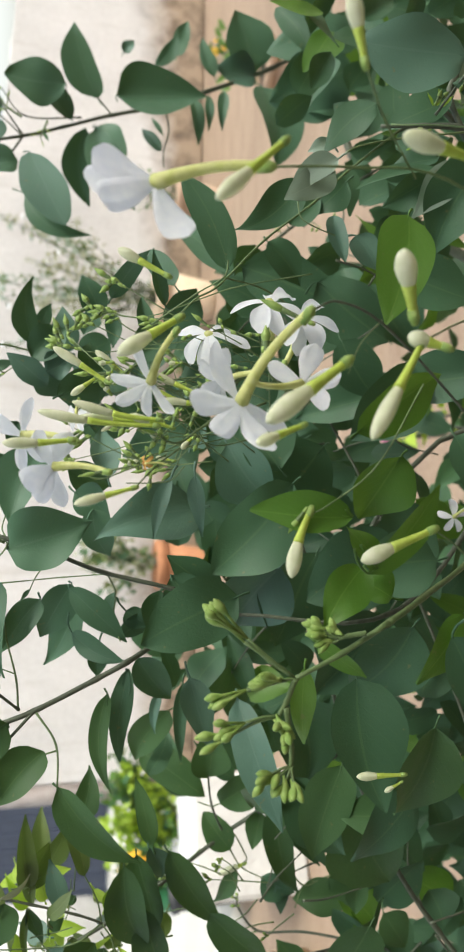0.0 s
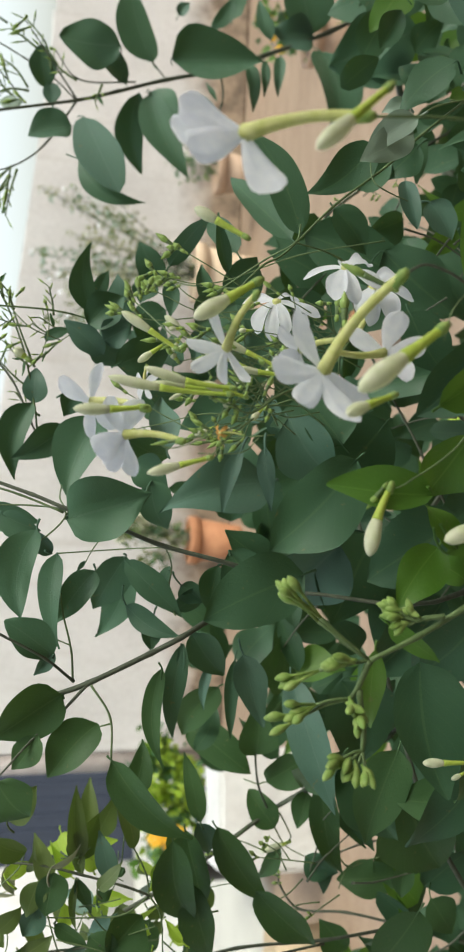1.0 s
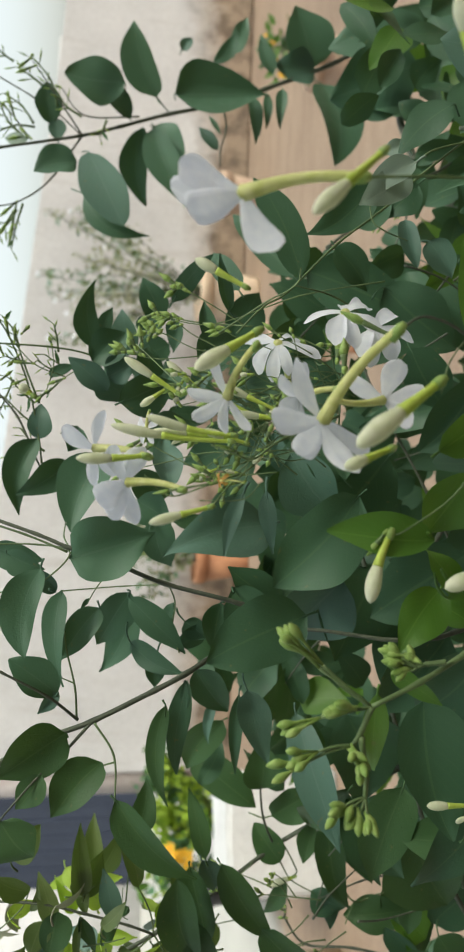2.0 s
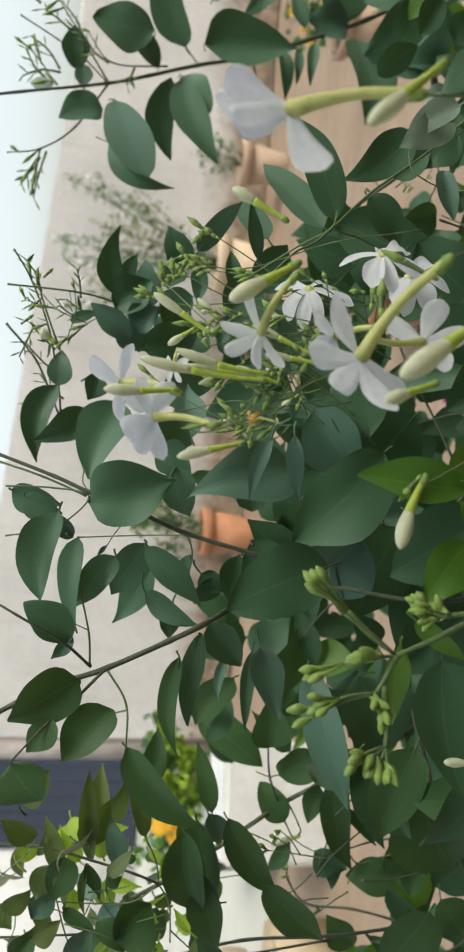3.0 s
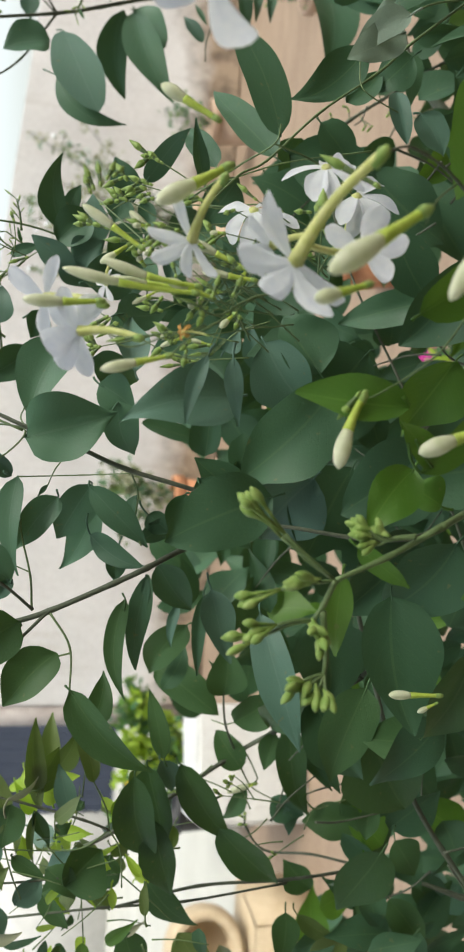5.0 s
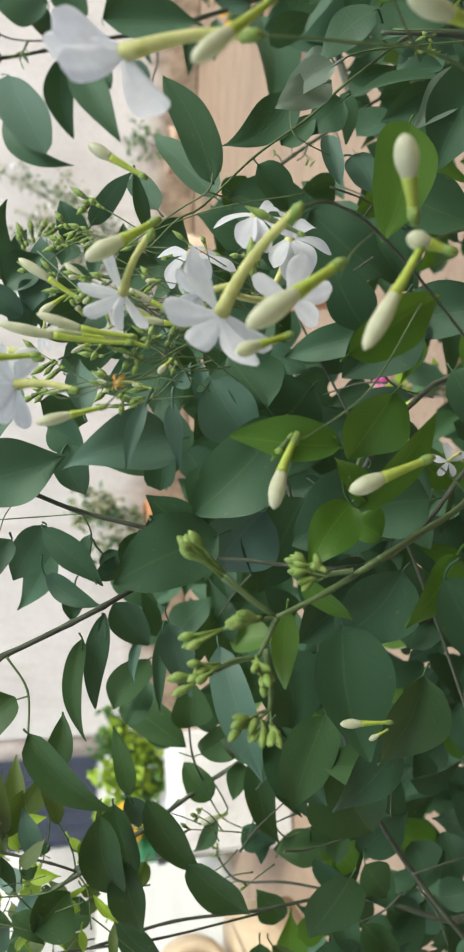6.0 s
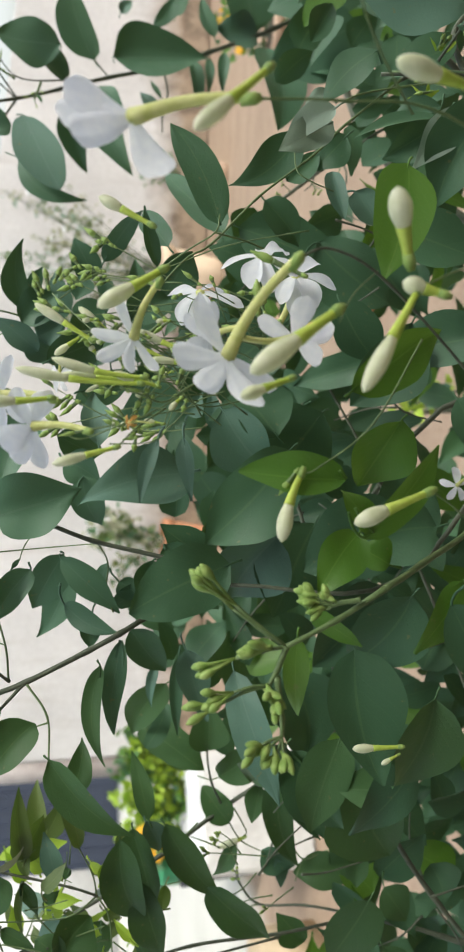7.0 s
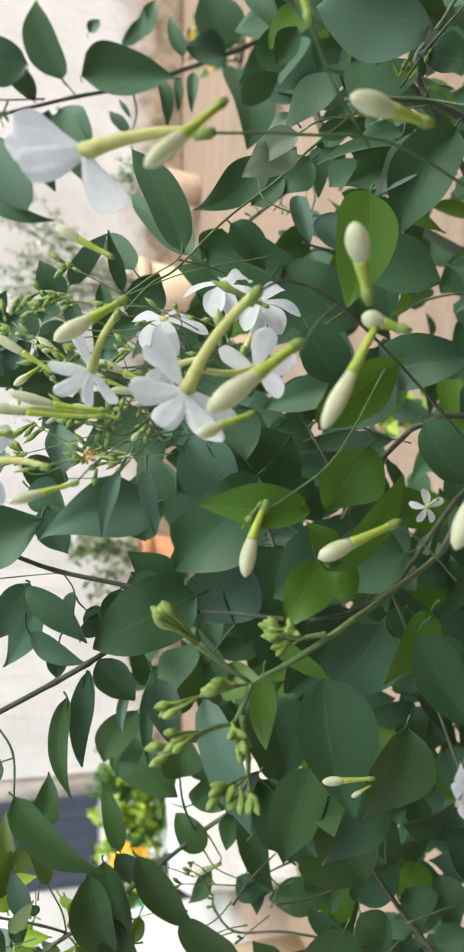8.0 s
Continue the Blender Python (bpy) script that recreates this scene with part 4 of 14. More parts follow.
leaf(midbr5, (-0.0643, 0.3807, 1.2368), (-0.0792, 0.3660, 1.2130), 0.0120, 20, 0.12, "teal_haze", root=(-0.0353, 0.3714, 1.2418))
leaf(midbr5, (-0.0691, 0.3781, 1.2230), (-0.0870, 0.3783, 1.2241), 0.0108, 0, 0.12, "teal_haze", root=(-0.0563, 0.3809, 1.2192))
leaf(midbr5, (-0.0530, 0.3757, 1.2102), (-0.0616, 0.3736, 1.1992), 0.0120, 0, 0.12, "teal_haze", root=(-0.0329, 0.3593, 1.2239))
leaf(midbr7, (-0.0441, 0.3768, 1.2162), (-0.0627, 0.3773, 1.2188), 0.0077, 20, 0.12, "teal_haze", root=(-0.0484, 0.3704, 1.2165))
leaf(midbr7, (-0.0654, 0.3761, 1.2126), (-0.0523, 0.3734, 1.1982), 0.0115, 20, 0.12, "teal_haze", root=(-0.0617, 0.3723, 1.2153))
leaf(midbr6, (-0.0404, 0.3642, 1.2577), (-0.0456, 0.3650, 1.2617), 0.0023, 0, 0.12, "teal_haze")
fork = branch(shrub, [(-0.1206, 0.3442, 1.3123), (-0.1113, 0.3507, 1.2930), (-0.1029, 0.3569, 1.2724), (-0.0965, 0.3576, 1.2541), (-0.0840, 0.3632, 1.2249), (-0.0769, 0.3655, 1.2101), (-0.0691, 0.3820, 1.1895), (-0.0539, 0.4047, 1.1486)], 0.00120, 0.00153)
forkl = branch(shrub, [(-0.0960, 0.3589, 1.2611), (-0.0822, 0.3471, 1.2743), (-0.0696, 0.3406, 1.2941), (-0.0641, 0.3427, 1.3049)], 0.00074, 0.00048)
forkd = branch(shrub, [(-0.0965, 0.3576, 1.2541), (-0.1081, 0.3507, 1.2663), (-0.1182, 0.3478, 1.2778), (-0.1342, 0.3406, 1.2932)], 0.00086, 0.00043)
forku = branch(shrub, [(-0.0955, 0.3589, 1.2615), (-0.0815, 0.3602, 1.2628), (-0.0639, 0.3610, 1.2674), (-0.0553, 0.3612, 1.2685)], 0.00057, 0.00037, TWIG_GREEN)
elb = branch(shrub, [(-0.0970, 0.3564, 1.2532), (-0.1112, 0.3516, 1.2438), (-0.1305, 0.3463, 1.2429)], 0.00057, 0.00045, TWIG_GREEN)
elb2 = branch(shrub, [(-0.1138, 0.3516, 1.2437), (-0.1158, 0.3526, 1.2494), (-0.1188, 0.3531, 1.2520)], 0.00045, 0.00034, TWIG_GREEN)
fk2 = branch(shrub, [(-0.0795, 0.3603, 1.2632), (-0.0770, 0.3615, 1.2698)], 0.00034, 0.00029, TWIG_GREEN)
leaf(forkl, (-0.0820, 0.3515, 1.2707), (-0.0656, 0.3452, 1.2914), 0.0169, 0, 0.12, "teal_haze", shape=0.5, sweep=0.04, lop=0.1, root=(-0.0849, 0.3494, 1.2717))
leaf(forkl, (-0.0812, 0.3514, 1.2700), (-0.0928, 0.3529, 1.2781), 0.0066, 0, 0.12, "blue", root=(-0.0848, 0.3493, 1.2719))
leaf(forkd, (-0.0997, 0.3506, 1.2660), (-0.1198, 0.3458, 1.2941), 0.0268, -6, 0.12, "moss", shape=0.4, sweep=0.02, lop=0.1, root=(-0.1055, 0.3522, 1.2636))
leaf(forkd, (-0.1170, 0.3474, 1.2756), (-0.1342, 0.3494, 1.2859), 0.0133, 10, 0.12, "moss", shape=0.4, sweep=0, lop=0)
leaf(elb2, (-0.1140, 0.3525, 1.2491), (-0.1379, 0.3462, 1.2688), 0.0212, 8, 0.12, "moss", shape=0.42, sweep=0.07, lop=0.2)
leaf(fork, (-0.0913, 0.3623, 1.2197), (-0.1389, 0.3676, 1.2205), 0.0102, 10, -0.2, "moss", shape=0.4, sweep=0.09, lop=0, root=(-0.0835, 0.3634, 1.2237))
leaf(fork, (-0.0801, 0.3653, 1.2094), (-0.1269, 0.3668, 1.2165), 0.0114, 10, 0.12, "teal_haze", shape=0.45, sweep=0.03, lop=0)
leaf(fork, (-0.0814, 0.3655, 1.2099), (-0.1000, 0.3655, 1.2098), 0.0042, 10, 0.12, "teal_haze", root=(-0.0777, 0.3653, 1.2117))
leaf(fork, (-0.1254, 0.4507, 1.1752), (-0.1610, 0.4679, 1.1966), 0.0224, 0, 0.12, "moss", shape=0.4, sweep=0.05, lop=0.1, root=(-0.1212, 0.4489, 1.1670))
leaf(fork, (-0.1669, 0.5036, 1.1861), (-0.1971, 0.4861, 1.1471), 0.0251, 0, 0.12, "moss", shape=0.45, sweep=-0.04, lop=-0.1, root=(-0.1613, 0.5108, 1.1928))
leaf(fork, (-0.0766, 0.3745, 1.2041), (-0.1011, 0.3813, 1.1859), 0.0180, 10, 0.12, "teal_haze", root=(-0.0741, 0.3715, 1.2026))
leaf(fork, (-0.0992, 0.4096, 1.1742), (-0.1444, 0.4098, 1.1744), 0.0081, 10, 0.12, "teal_haze", root=(-0.0850, 0.4126, 1.1711))
leaf(fork, (-0.1112, 0.4418, 1.1825), (-0.1369, 0.4426, 1.1865), 0.0068, 20, 0.12, "blue", root=(-0.0992, 0.4444, 1.1777))
leaf(fork, (-0.0915, 0.3892, 1.1740), (-0.1268, 0.3777, 1.1661), 0.0177, 0, 0.12, "blue", shape=0.4, sweep=0, lop=0, root=(-0.0664, 0.3860, 1.1823))
stem = branch(shrub, [(-0.2557, 0.4416, 1.2340), (-0.2464, 0.4471, 1.2092), (-0.2328, 0.4609, 1.1747), (-0.2195, 0.4863, 1.1316), (-0.1981, 0.4692, 1.1112), (-0.1751, 0.4458, 1.0956), (-0.1471, 0.4216, 1.0750)], 0.00124, 0.00182)
sx = branch(shrub, [(-0.2195, 0.4863, 1.1316), (-0.1951, 0.4731, 1.1426), (-0.1726, 0.4657, 1.1470), (-0.1617, 0.4656, 1.1465)], 0.00081, 0.00058)
sx2 = branch(shrub, [(-0.1951, 0.4731, 1.1426), (-0.1945, 0.4758, 1.1464), (-0.1968, 0.4865, 1.1490)], 0.00047, 0.00040, TWIG_GREEN)
sx3 = branch(shrub, [(-0.1951, 0.4731, 1.1426), (-0.1925, 0.4695, 1.1399), (-0.1899, 0.4641, 1.1381)], 0.00047, 0.00039, TWIG_GREEN)
sx4 = branch(shrub, [(-0.2195, 0.4863, 1.1316), (-0.2315, 0.4873, 1.1260), (-0.2449, 0.4908, 1.1172), (-0.2524, 0.4880, 1.1026)], 0.00057, 0.00041, TWIG_GREEN)
sx5 = branch(shrub, [(-0.2181, 0.4820, 1.1252), (-0.2310, 0.4858, 1.1180), (-0.2407, 0.4904, 1.1154), (-0.2486, 0.4934, 1.1312)], 0.00057, 0.00037, TWIG_GREEN)
leaf(sx, (-0.1734, 0.4657, 1.1470), (-0.1403, 0.4557, 1.1483), 0.0248, 0, 0.12, "moss")
leaf(sx3, (-0.1900, 0.4643, 1.1394), (-0.1714, 0.4528, 1.1162), 0.0252, 0, 0.12, "moss", shape=0.5, sweep=0, lop=0)
leaf(sx4, (-0.2281, 0.4825, 1.1278), (-0.2046, 0.4858, 1.1456), 0.0192, 0, 0.12, "moss", shape=0.5, sweep=0, lop=0, root=(-0.2244, 0.4867, 1.1293))
leaf(stem, (-0.1989, 0.4692, 1.1111), (-0.2243, 0.4704, 1.1175), 0.0142, 10, 0.12, "moss")
leaf(stem, (-0.1885, 0.4578, 1.1049), (-0.2581, 0.4655, 1.0911), 0.0195, 10, 0.12, "moss")
leaf(stem, (-0.2111, 0.4661, 1.0949), (-0.2376, 0.4620, 1.0728), 0.0074, 0, 0.12, "dark", root=(-0.1977, 0.4687, 1.1109))
leaf(stem, (-0.2047, 0.4647, 1.0874), (-0.2367, 0.4603, 1.0635), 0.0105, 0, 0.12, "dark", root=(-0.1925, 0.4635, 1.1074))
leaf(sx4, (-0.2512, 0.4883, 1.1043), (-0.2645, 0.4843, 1.0825), 0.0194, 0, 0.12, "teal_haze")
leaf(sx4, (-0.2543, 0.4862, 1.0928), (-0.2760, 0.4855, 1.0892), 0.0117, 0, 0.12, "blue", root=(-0.2524, 0.4880, 1.1026))
leaf(sx5, (-0.2428, 0.4918, 1.1226), (-0.2769, 0.5040, 1.1332), 0.0113, 20, 0.12, "moss")
bud(shrub, (-0.2420, 0.4904, 1.1154), (-0.2492, 0.4939, 1.1336), 0.00495, 0.75, "cream")
leaf(stem, (-0.1924, 0.4110, 1.1806), (-0.2437, 0.4155, 1.1502), 0.0187, 10, 0.12, "moss", shape=0.4, sweep=0, lop=0, root=(-0.1828, 0.4137, 1.1868))
leaf(stem, (-0.2323, 0.4166, 1.1555), (-0.2717, 0.4194, 1.1164), 0.0219, 10, 0.12, "moss", shape=0.4, sweep=0, lop=0, root=(-0.2251, 0.4190, 1.1618))
leaf(stem, (-0.1270, 0.3413, 1.2429), (-0.1679, 0.3397, 1.2074), 0.0173, 10, 0.12, "moss", shape=0.36, sweep=0.05, lop=0.1, root=(-0.1221, 0.3447, 1.2487))
leaf(stem, (-0.1459, 0.3494, 1.2323), (-0.1244, 0.3583, 1.2255), 0.0127, 10, 0.12, "moss", shape=0.35, sweep=0, lop=0, root=(-0.1565, 0.3491, 1.2366))
leaf(stem, (-0.1895, 0.4127, 1.1894), (-0.1545, 0.4241, 1.1963), 0.0118, 10, 0.12, "moss", shape=0.4, sweep=0, lop=0, root=(-0.2015, 0.4115, 1.1849))
leaf(stem, (-0.1911, 0.3956, 1.2066), (-0.2418, 0.4038, 1.1957), 0.0227, 0, 0.12, "moss", shape=0.5, sweep=0.06, lop=0.1, root=(-0.1826, 0.3965, 1.2059))
leaf(stem, (-0.1897, 0.4044, 1.1992), (-0.2411, 0.4117, 1.1835), 0.0210, 20, 0.12, "moss", root=(-0.1811, 0.4057, 1.1997))
leaf(stem, (-0.2193, 0.4035, 1.1943), (-0.2681, 0.4108, 1.1787), 0.0197, 0, 0.12, "moss", root=(-0.2058, 0.4048, 1.1950))
leaf(stem, (-0.1906, 0.4130, 1.1913), (-0.2120, 0.4212, 1.1802), 0.0135, 0, 0.12, "blue", root=(-0.1806, 0.4122, 1.1935))
tw2 = branch(shrub, [(-0.2798, 0.5206, 1.1134), (-0.2885, 0.5203, 1.1116), (-0.3033, 0.5168, 1.0982), (-0.2994, 0.5022, 1.0692), (-0.3003, 0.4863, 1.0393), (-0.2970, 0.4615, 1.0155)], 0.00070, 0.00105)
tw2b = branch(shrub, [(-0.3033, 0.5168, 1.0982), (-0.3104, 0.5222, 1.1212)], 0.00052, 0.00044, TWIG_GREEN)
bud(shrub, (-0.2815, 0.5205, 1.1129), (-0.2784, 0.5216, 1.1186), 0.00306, 0.5, "green")
bud(shrub, (-0.2815, 0.5205, 1.1129), (-0.2763, 0.5207, 1.1136), 0.00306, 0.5, "green")
bud(shrub, (-0.2858, 0.5203, 1.1118), (-0.2862, 0.5216, 1.1182), 0.00306, 0.5, "green")
tw3 = branch(shrub, [(-0.2994, 0.4566, 1.2055), (-0.2900, 0.4576, 1.1566), (-0.2893, 0.4573, 1.1014), (-0.2873, 0.4596, 1.0595)], 0.00097, 0.00111)
leaf(tw2, (-0.2563, 0.4675, 1.0475), (-0.2633, 0.4747, 1.0857), 0.0253, 0, 0.12, "moss", shape=0.46, root=(-0.2529, 0.4683, 1.0329))
tw4 = branch(shrub, [(-0.2384, 0.4755, 1.0903), (-0.2520, 0.4735, 1.0796), (-0.2472, 0.4709, 1.0659), (-0.2350, 0.4571, 1.0468), (-0.2332, 0.4448, 1.0357)], 0.00057, 0.00054, TWIG_GREEN)
tw5 = branch(shrub, [(-0.2520, 0.4735, 1.0796), (-0.2603, 0.4742, 1.0831), (-0.2665, 0.4745, 1.0848)], 0.00048, 0.00040, TWIG_GREEN)
leaf(tw2, (-0.3066, 0.4734, 1.0786), (-0.2873, 0.4766, 1.0956), 0.0198, 0, 0.12, "moss", root=(-0.2996, 0.4997, 1.0645))
leaf(tw2, (-0.2863, 0.4473, 1.0481), (-0.3059, 0.4712, 1.0667), 0.0233, 0, 0.12, "dark", root=(-0.2775, 0.4423, 1.0389))
leaf(tw4, (-0.2570, 0.4699, 1.0606), (-0.2346, 0.4694, 1.0579), 0.0088, 10, 0.12, "moss", root=(-0.2472, 0.4709, 1.0659))
leaf(tw4, (-0.2379, 0.4477, 1.0507), (-0.2614, 0.4482, 1.0532), 0.0152, 0, 0.12, "moss", root=(-0.2346, 0.4541, 1.0441))
leaf(tw4, (-0.2475, 0.4361, 1.0430), (-0.2183, 0.4214, 1.0196), 0.0295, 0, 0.12, "dark", root=(-0.2332, 0.4448, 1.0357))
leaf(tw4, (-0.2494, 0.4260, 1.0436), (-0.2708, 0.4231, 1.0278), 0.0219, 0, 0.12, "moss", root=(-0.2332, 0.4448, 1.0357))
ll1 = branch(shrub, [(-0.1950, 0.3933, 1.3023), (-0.1957, 0.3881, 1.2750), (-0.2026, 0.3892, 1.2536), (-0.2104, 0.3901, 1.2315), (-0.2175, 0.3928, 1.2183)], 0.00068, 0.00070)
ll2 = branch(shrub, [(-0.2175, 0.3928, 1.2183), (-0.2035, 0.3882, 1.2210), (-0.1872, 0.3844, 1.2284)], 0.00048, 0.00037, TWIG_GREEN)
ll3 = branch(shrub, [(-0.2175, 0.3928, 1.2183), (-0.2280, 0.3916, 1.2121), (-0.2503, 0.3963, 1.2098)], 0.00048, 0.00039, TWIG_GREEN)
ll4 = branch(shrub, [(-0.2175, 0.3928, 1.2183), (-0.2245, 0.3900, 1.2307), (-0.2270, 0.3929, 1.2461), (-0.2250, 0.3931, 1.2738)], 0.00045, 0.00037, TWIG_GREEN)
ll5 = branch(shrub, [(-0.2192, 0.3925, 1.2710), (-0.2376, 0.3915, 1.2654), (-0.2498, 0.3905, 1.2602)], 0.00044, 0.00037, TWIG_GREEN)
ll6 = branch(shrub, [(-0.2117, 0.3926, 1.2983), (-0.1987, 0.3901, 1.2854), (-0.1892, 0.3893, 1.2814)], 0.00037, 0.00031, TWIG_GREEN)
ll7 = branch(shrub, [(-0.2240, 0.3935, 1.2494), (-0.2390, 0.3961, 1.2360), (-0.2348, 0.3929, 1.2190), (-0.2330, 0.3920, 1.2144)], 0.00038, 0.00032, TWIG_GREEN)
ll8 = branch(shrub, [(-0.2426, 0.3929, 1.2997), (-0.2442, 0.3957, 1.2607), (-0.2410, 0.3922, 1.2423)], 0.00061, 0.00050)
leaf(ll1, (-0.1965, 0.3945, 1.2546), (-0.1578, 0.3848, 1.2574), 0.0111, 10, 0.12, "olive", root=(-0.2018, 0.3891, 1.2561))
leaf(ll1, (-0.1962, 0.3955, 1.2602), (-0.1793, 0.4026, 1.2439), 0.0200, 20, 0.12, "olive", root=(-0.2002, 0.3888, 1.2612))
leaf(ll1, (-0.2055, 0.3872, 1.2700), (-0.1804, 0.3887, 1.2780), 0.0104, 10, 0.12, "olive", root=(-0.1981, 0.3885, 1.2676))
leaf(ll1, (-0.2042, 0.3881, 1.2746), (-0.2230, 0.3891, 1.2796), 0.0132, 0, 0.12, "olive", root=(-0.1966, 0.3883, 1.2721))
leaf(ll1, (-0.1992, 0.3867, 1.2673), (-0.2225, 0.3874, 1.2706), 0.0169, 0, 0.12, "moss")
leaf(ll1, (-0.2076, 0.3913, 1.2379), (-0.1827, 0.3924, 1.2439), 0.0111, 0, 0.12, "blue")
leaf(ll1, (-0.2009, 0.3902, 1.2320), (-0.2060, 0.3913, 1.2379), 0.0062, 0, 0.12, "moss", root=(-0.2092, 0.3900, 1.2349))
leaf(ll1, (-0.2086, 0.3947, 1.2558), (-0.2354, 0.3947, 1.2556), 0.0044, 10, 0.12, "olive", root=(-0.2027, 0.3892, 1.2535))
leaf(ll4, (-0.2070, 0.3947, 1.2559), (-0.2254, 0.3931, 1.2468), 0.0079, 20, 0.12, "moss", root=(-0.2262, 0.3930, 1.2573))
leaf(ll4, (-0.2313, 0.3967, 1.2660), (-0.2413, 0.3934, 1.2484), 0.0093, 0, 0.12, "moss", root=(-0.2256, 0.3930, 1.2656))
leaf(ll4, (-0.2194, 0.3931, 1.2741), (-0.2354, 0.3947, 1.2824), 0.0140, 0, 0.12, "blue", root=(-0.2250, 0.3931, 1.2738))
leaf(ll4, (-0.2455, 0.3916, 1.2389), (-0.2314, 0.3983, 1.2204), 0.0282, 0, 0.12, "moss", shape=0.46, root=(-0.2263, 0.3921, 1.2419))
leaf(ll4, (-0.2175, 0.3927, 1.2451), (-0.2123, 0.3913, 1.2376), 0.0080, 0, 0.12, "moss", root=(-0.2266, 0.3925, 1.2437))
leaf(ll8, (-0.2366, 0.3934, 1.2487), (-0.2515, 0.3904, 1.2324), 0.0136, 0, 0.12, "moss", root=(-0.2420, 0.3933, 1.2478))
leaf(ll8, (-0.2415, 0.3895, 1.2816), (-0.2315, 0.3867, 1.2670), 0.0120, 0, 0.12, "olive", root=(-0.2433, 0.3942, 1.2820))
leaf(ll8, (-0.2512, 0.3908, 1.2886), (-0.2368, 0.3889, 1.2788), 0.0132, 0, 0.12, "moss", root=(-0.2430, 0.3937, 1.2885))
leaf(ll8, (-0.2564, 0.3962, 1.2631), (-0.2399, 0.3940, 1.2516), 0.0136, 0, 0.12, "blue", root=(-0.2441, 0.3956, 1.2626))
leaf(ll2, (-0.1881, 0.3843, 1.2277), (-0.1591, 0.3810, 1.2377), 0.0094, 15, 0.12, "olive")
leaf(ll8, (-0.2300, 0.3919, 1.2943), (-0.2170, 0.3897, 1.2829), 0.0120, 0, 0.12, "olive", root=(-0.2428, 0.3932, 1.2950))
leaf(ll6, (-0.1899, 0.3893, 1.2814), (-0.1792, 0.3824, 1.2988), 0.0119, 0, 0.12, "olive")
leaf(ll6, (-0.1698, 0.3808, 1.2904), (-0.1540, 0.3782, 1.2766), 0.0176, 0, 0.12, "olive", root=(-0.1892, 0.3893, 1.2814))
leaf(forkd, (-0.1383, 0.3507, 1.2929), (-0.1554, 0.3483, 1.2798), 0.0242, 0, 0.12, "moss", shape=0.46, root=(-0.1338, 0.3408, 1.2928))
bud(shrub, (-0.2029, 0.3914, 1.2381), (-0.2074, 0.3909, 1.2354), 0.00252, 0.5, "green")
leaf(ll4, (-0.2134, 0.3975, 1.2166), (-0.2034, 0.4058, 1.2066), 0.0130, 10, 0.12, "lime", root=(-0.2175, 0.3928, 1.2183))
leaf(ll1, (-0.2086, 0.4033, 1.2471), (-0.1975, 0.4040, 1.2509), 0.0082, 0, 0.12, "lime", root=(-0.2055, 0.3895, 1.2454))
main = branch(shrub, [(-0.3406, 0.4073, 0.9435), (-0.2496, 0.4112, 1.0193), (-0.1923, 0.4078, 1.0554), (-0.1399, 0.4112, 1.0740), (-0.0873, 0.4139, 1.0891), (-0.0345, 0.4157, 1.0990), (0.0142, 0.4092, 1.1189), (0.0538, 0.4025, 1.1377), (0.0827, 0.3865, 1.1611)], 0.00167, 0.00097)
main2 = branch(shrub, [(-0.1550, 0.3587, 1.0114), (-0.0630, 0.3839, 1.0378), (0.0165, 0.3908, 1.0756), (0.0693, 0.3963, 1.1051), (0.1092, 0.3992, 1.1207)], 0.00097, 0.00054)
# some leaves here take the dark tone instead of mid, imitating deeper shade
leaf(main, (-0.0753, 0.3065, 1.1132), (-0.1272, 0.2858, 1.1106), 0.0356, 4, 0.08, "dark", shape=0.41, root=(-0.0629, 0.3140, 1.1107))
leaf(main, (-0.1001, 0.3748, 1.1512), (-0.1625, 0.3512, 1.1334), 0.0211, 20, 0.12, "blue", root=(-0.0868, 0.3819, 1.1514))
leaf(main, (-0.0340, 0.2776, 1.1759), (-0.0499, 0.2747, 1.2146), 0.0275, 10, 0.12, "dark", shape=0.46, root=(-0.0300, 0.2814, 1.1619))
leaf(main, (0.0004, 0.2707, 1.1940), (-0.0063, 0.2579, 1.2338), 0.0228, 20, 0.12, "blue", shape=0.36, root=(0.0041, 0.2774, 1.1797))
leaf(main, (0.0120, 0.2528, 1.2071), (-0.0102, 0.2540, 1.2129), 0.0057, 20, 0.12, "blue", root=(0.0233, 0.2552, 1.2011))
leaf(main, (0.0129, 0.2611, 1.1970), (-0.0096, 0.2605, 1.1936), 0.0064, 20, 0.12, "blue", root=(0.0274, 0.2644, 1.1957))
leaf(main, (-0.0328, 0.3516, 1.1908), (-0.0619, 0.3465, 1.1635), 0.0257, 0, 0.12, "dark", root=(-0.0385, 0.3406, 1.1913))
leaf(main, (-0.0404, 0.3526, 1.1961), (-0.0639, 0.3532, 1.1992), 0.0143, 0, 0.12, "dark", root=(-0.0377, 0.3404, 1.1943))
leaf(main, (-0.1279, 0.3456, 1.1043), (-0.1752, 0.3486, 1.1194), 0.0286, 10, 0.12, "moss", shape=0.41, root=(-0.1142, 0.3479, 1.0977))
leaf(main, (-0.1394, 0.3649, 1.1253), (-0.1831, 0.3599, 1.0984), 0.0279, -10, 0.12, "dark", shape=0.40, root=(-0.1316, 0.3690, 1.1286))
leaf(main, (-0.1385, 0.3297, 1.0734), (-0.1722, 0.3353, 1.1031), 0.0274, 0, 0.12, "dark", shape=0.41, root=(-0.1317, 0.3312, 1.0625))
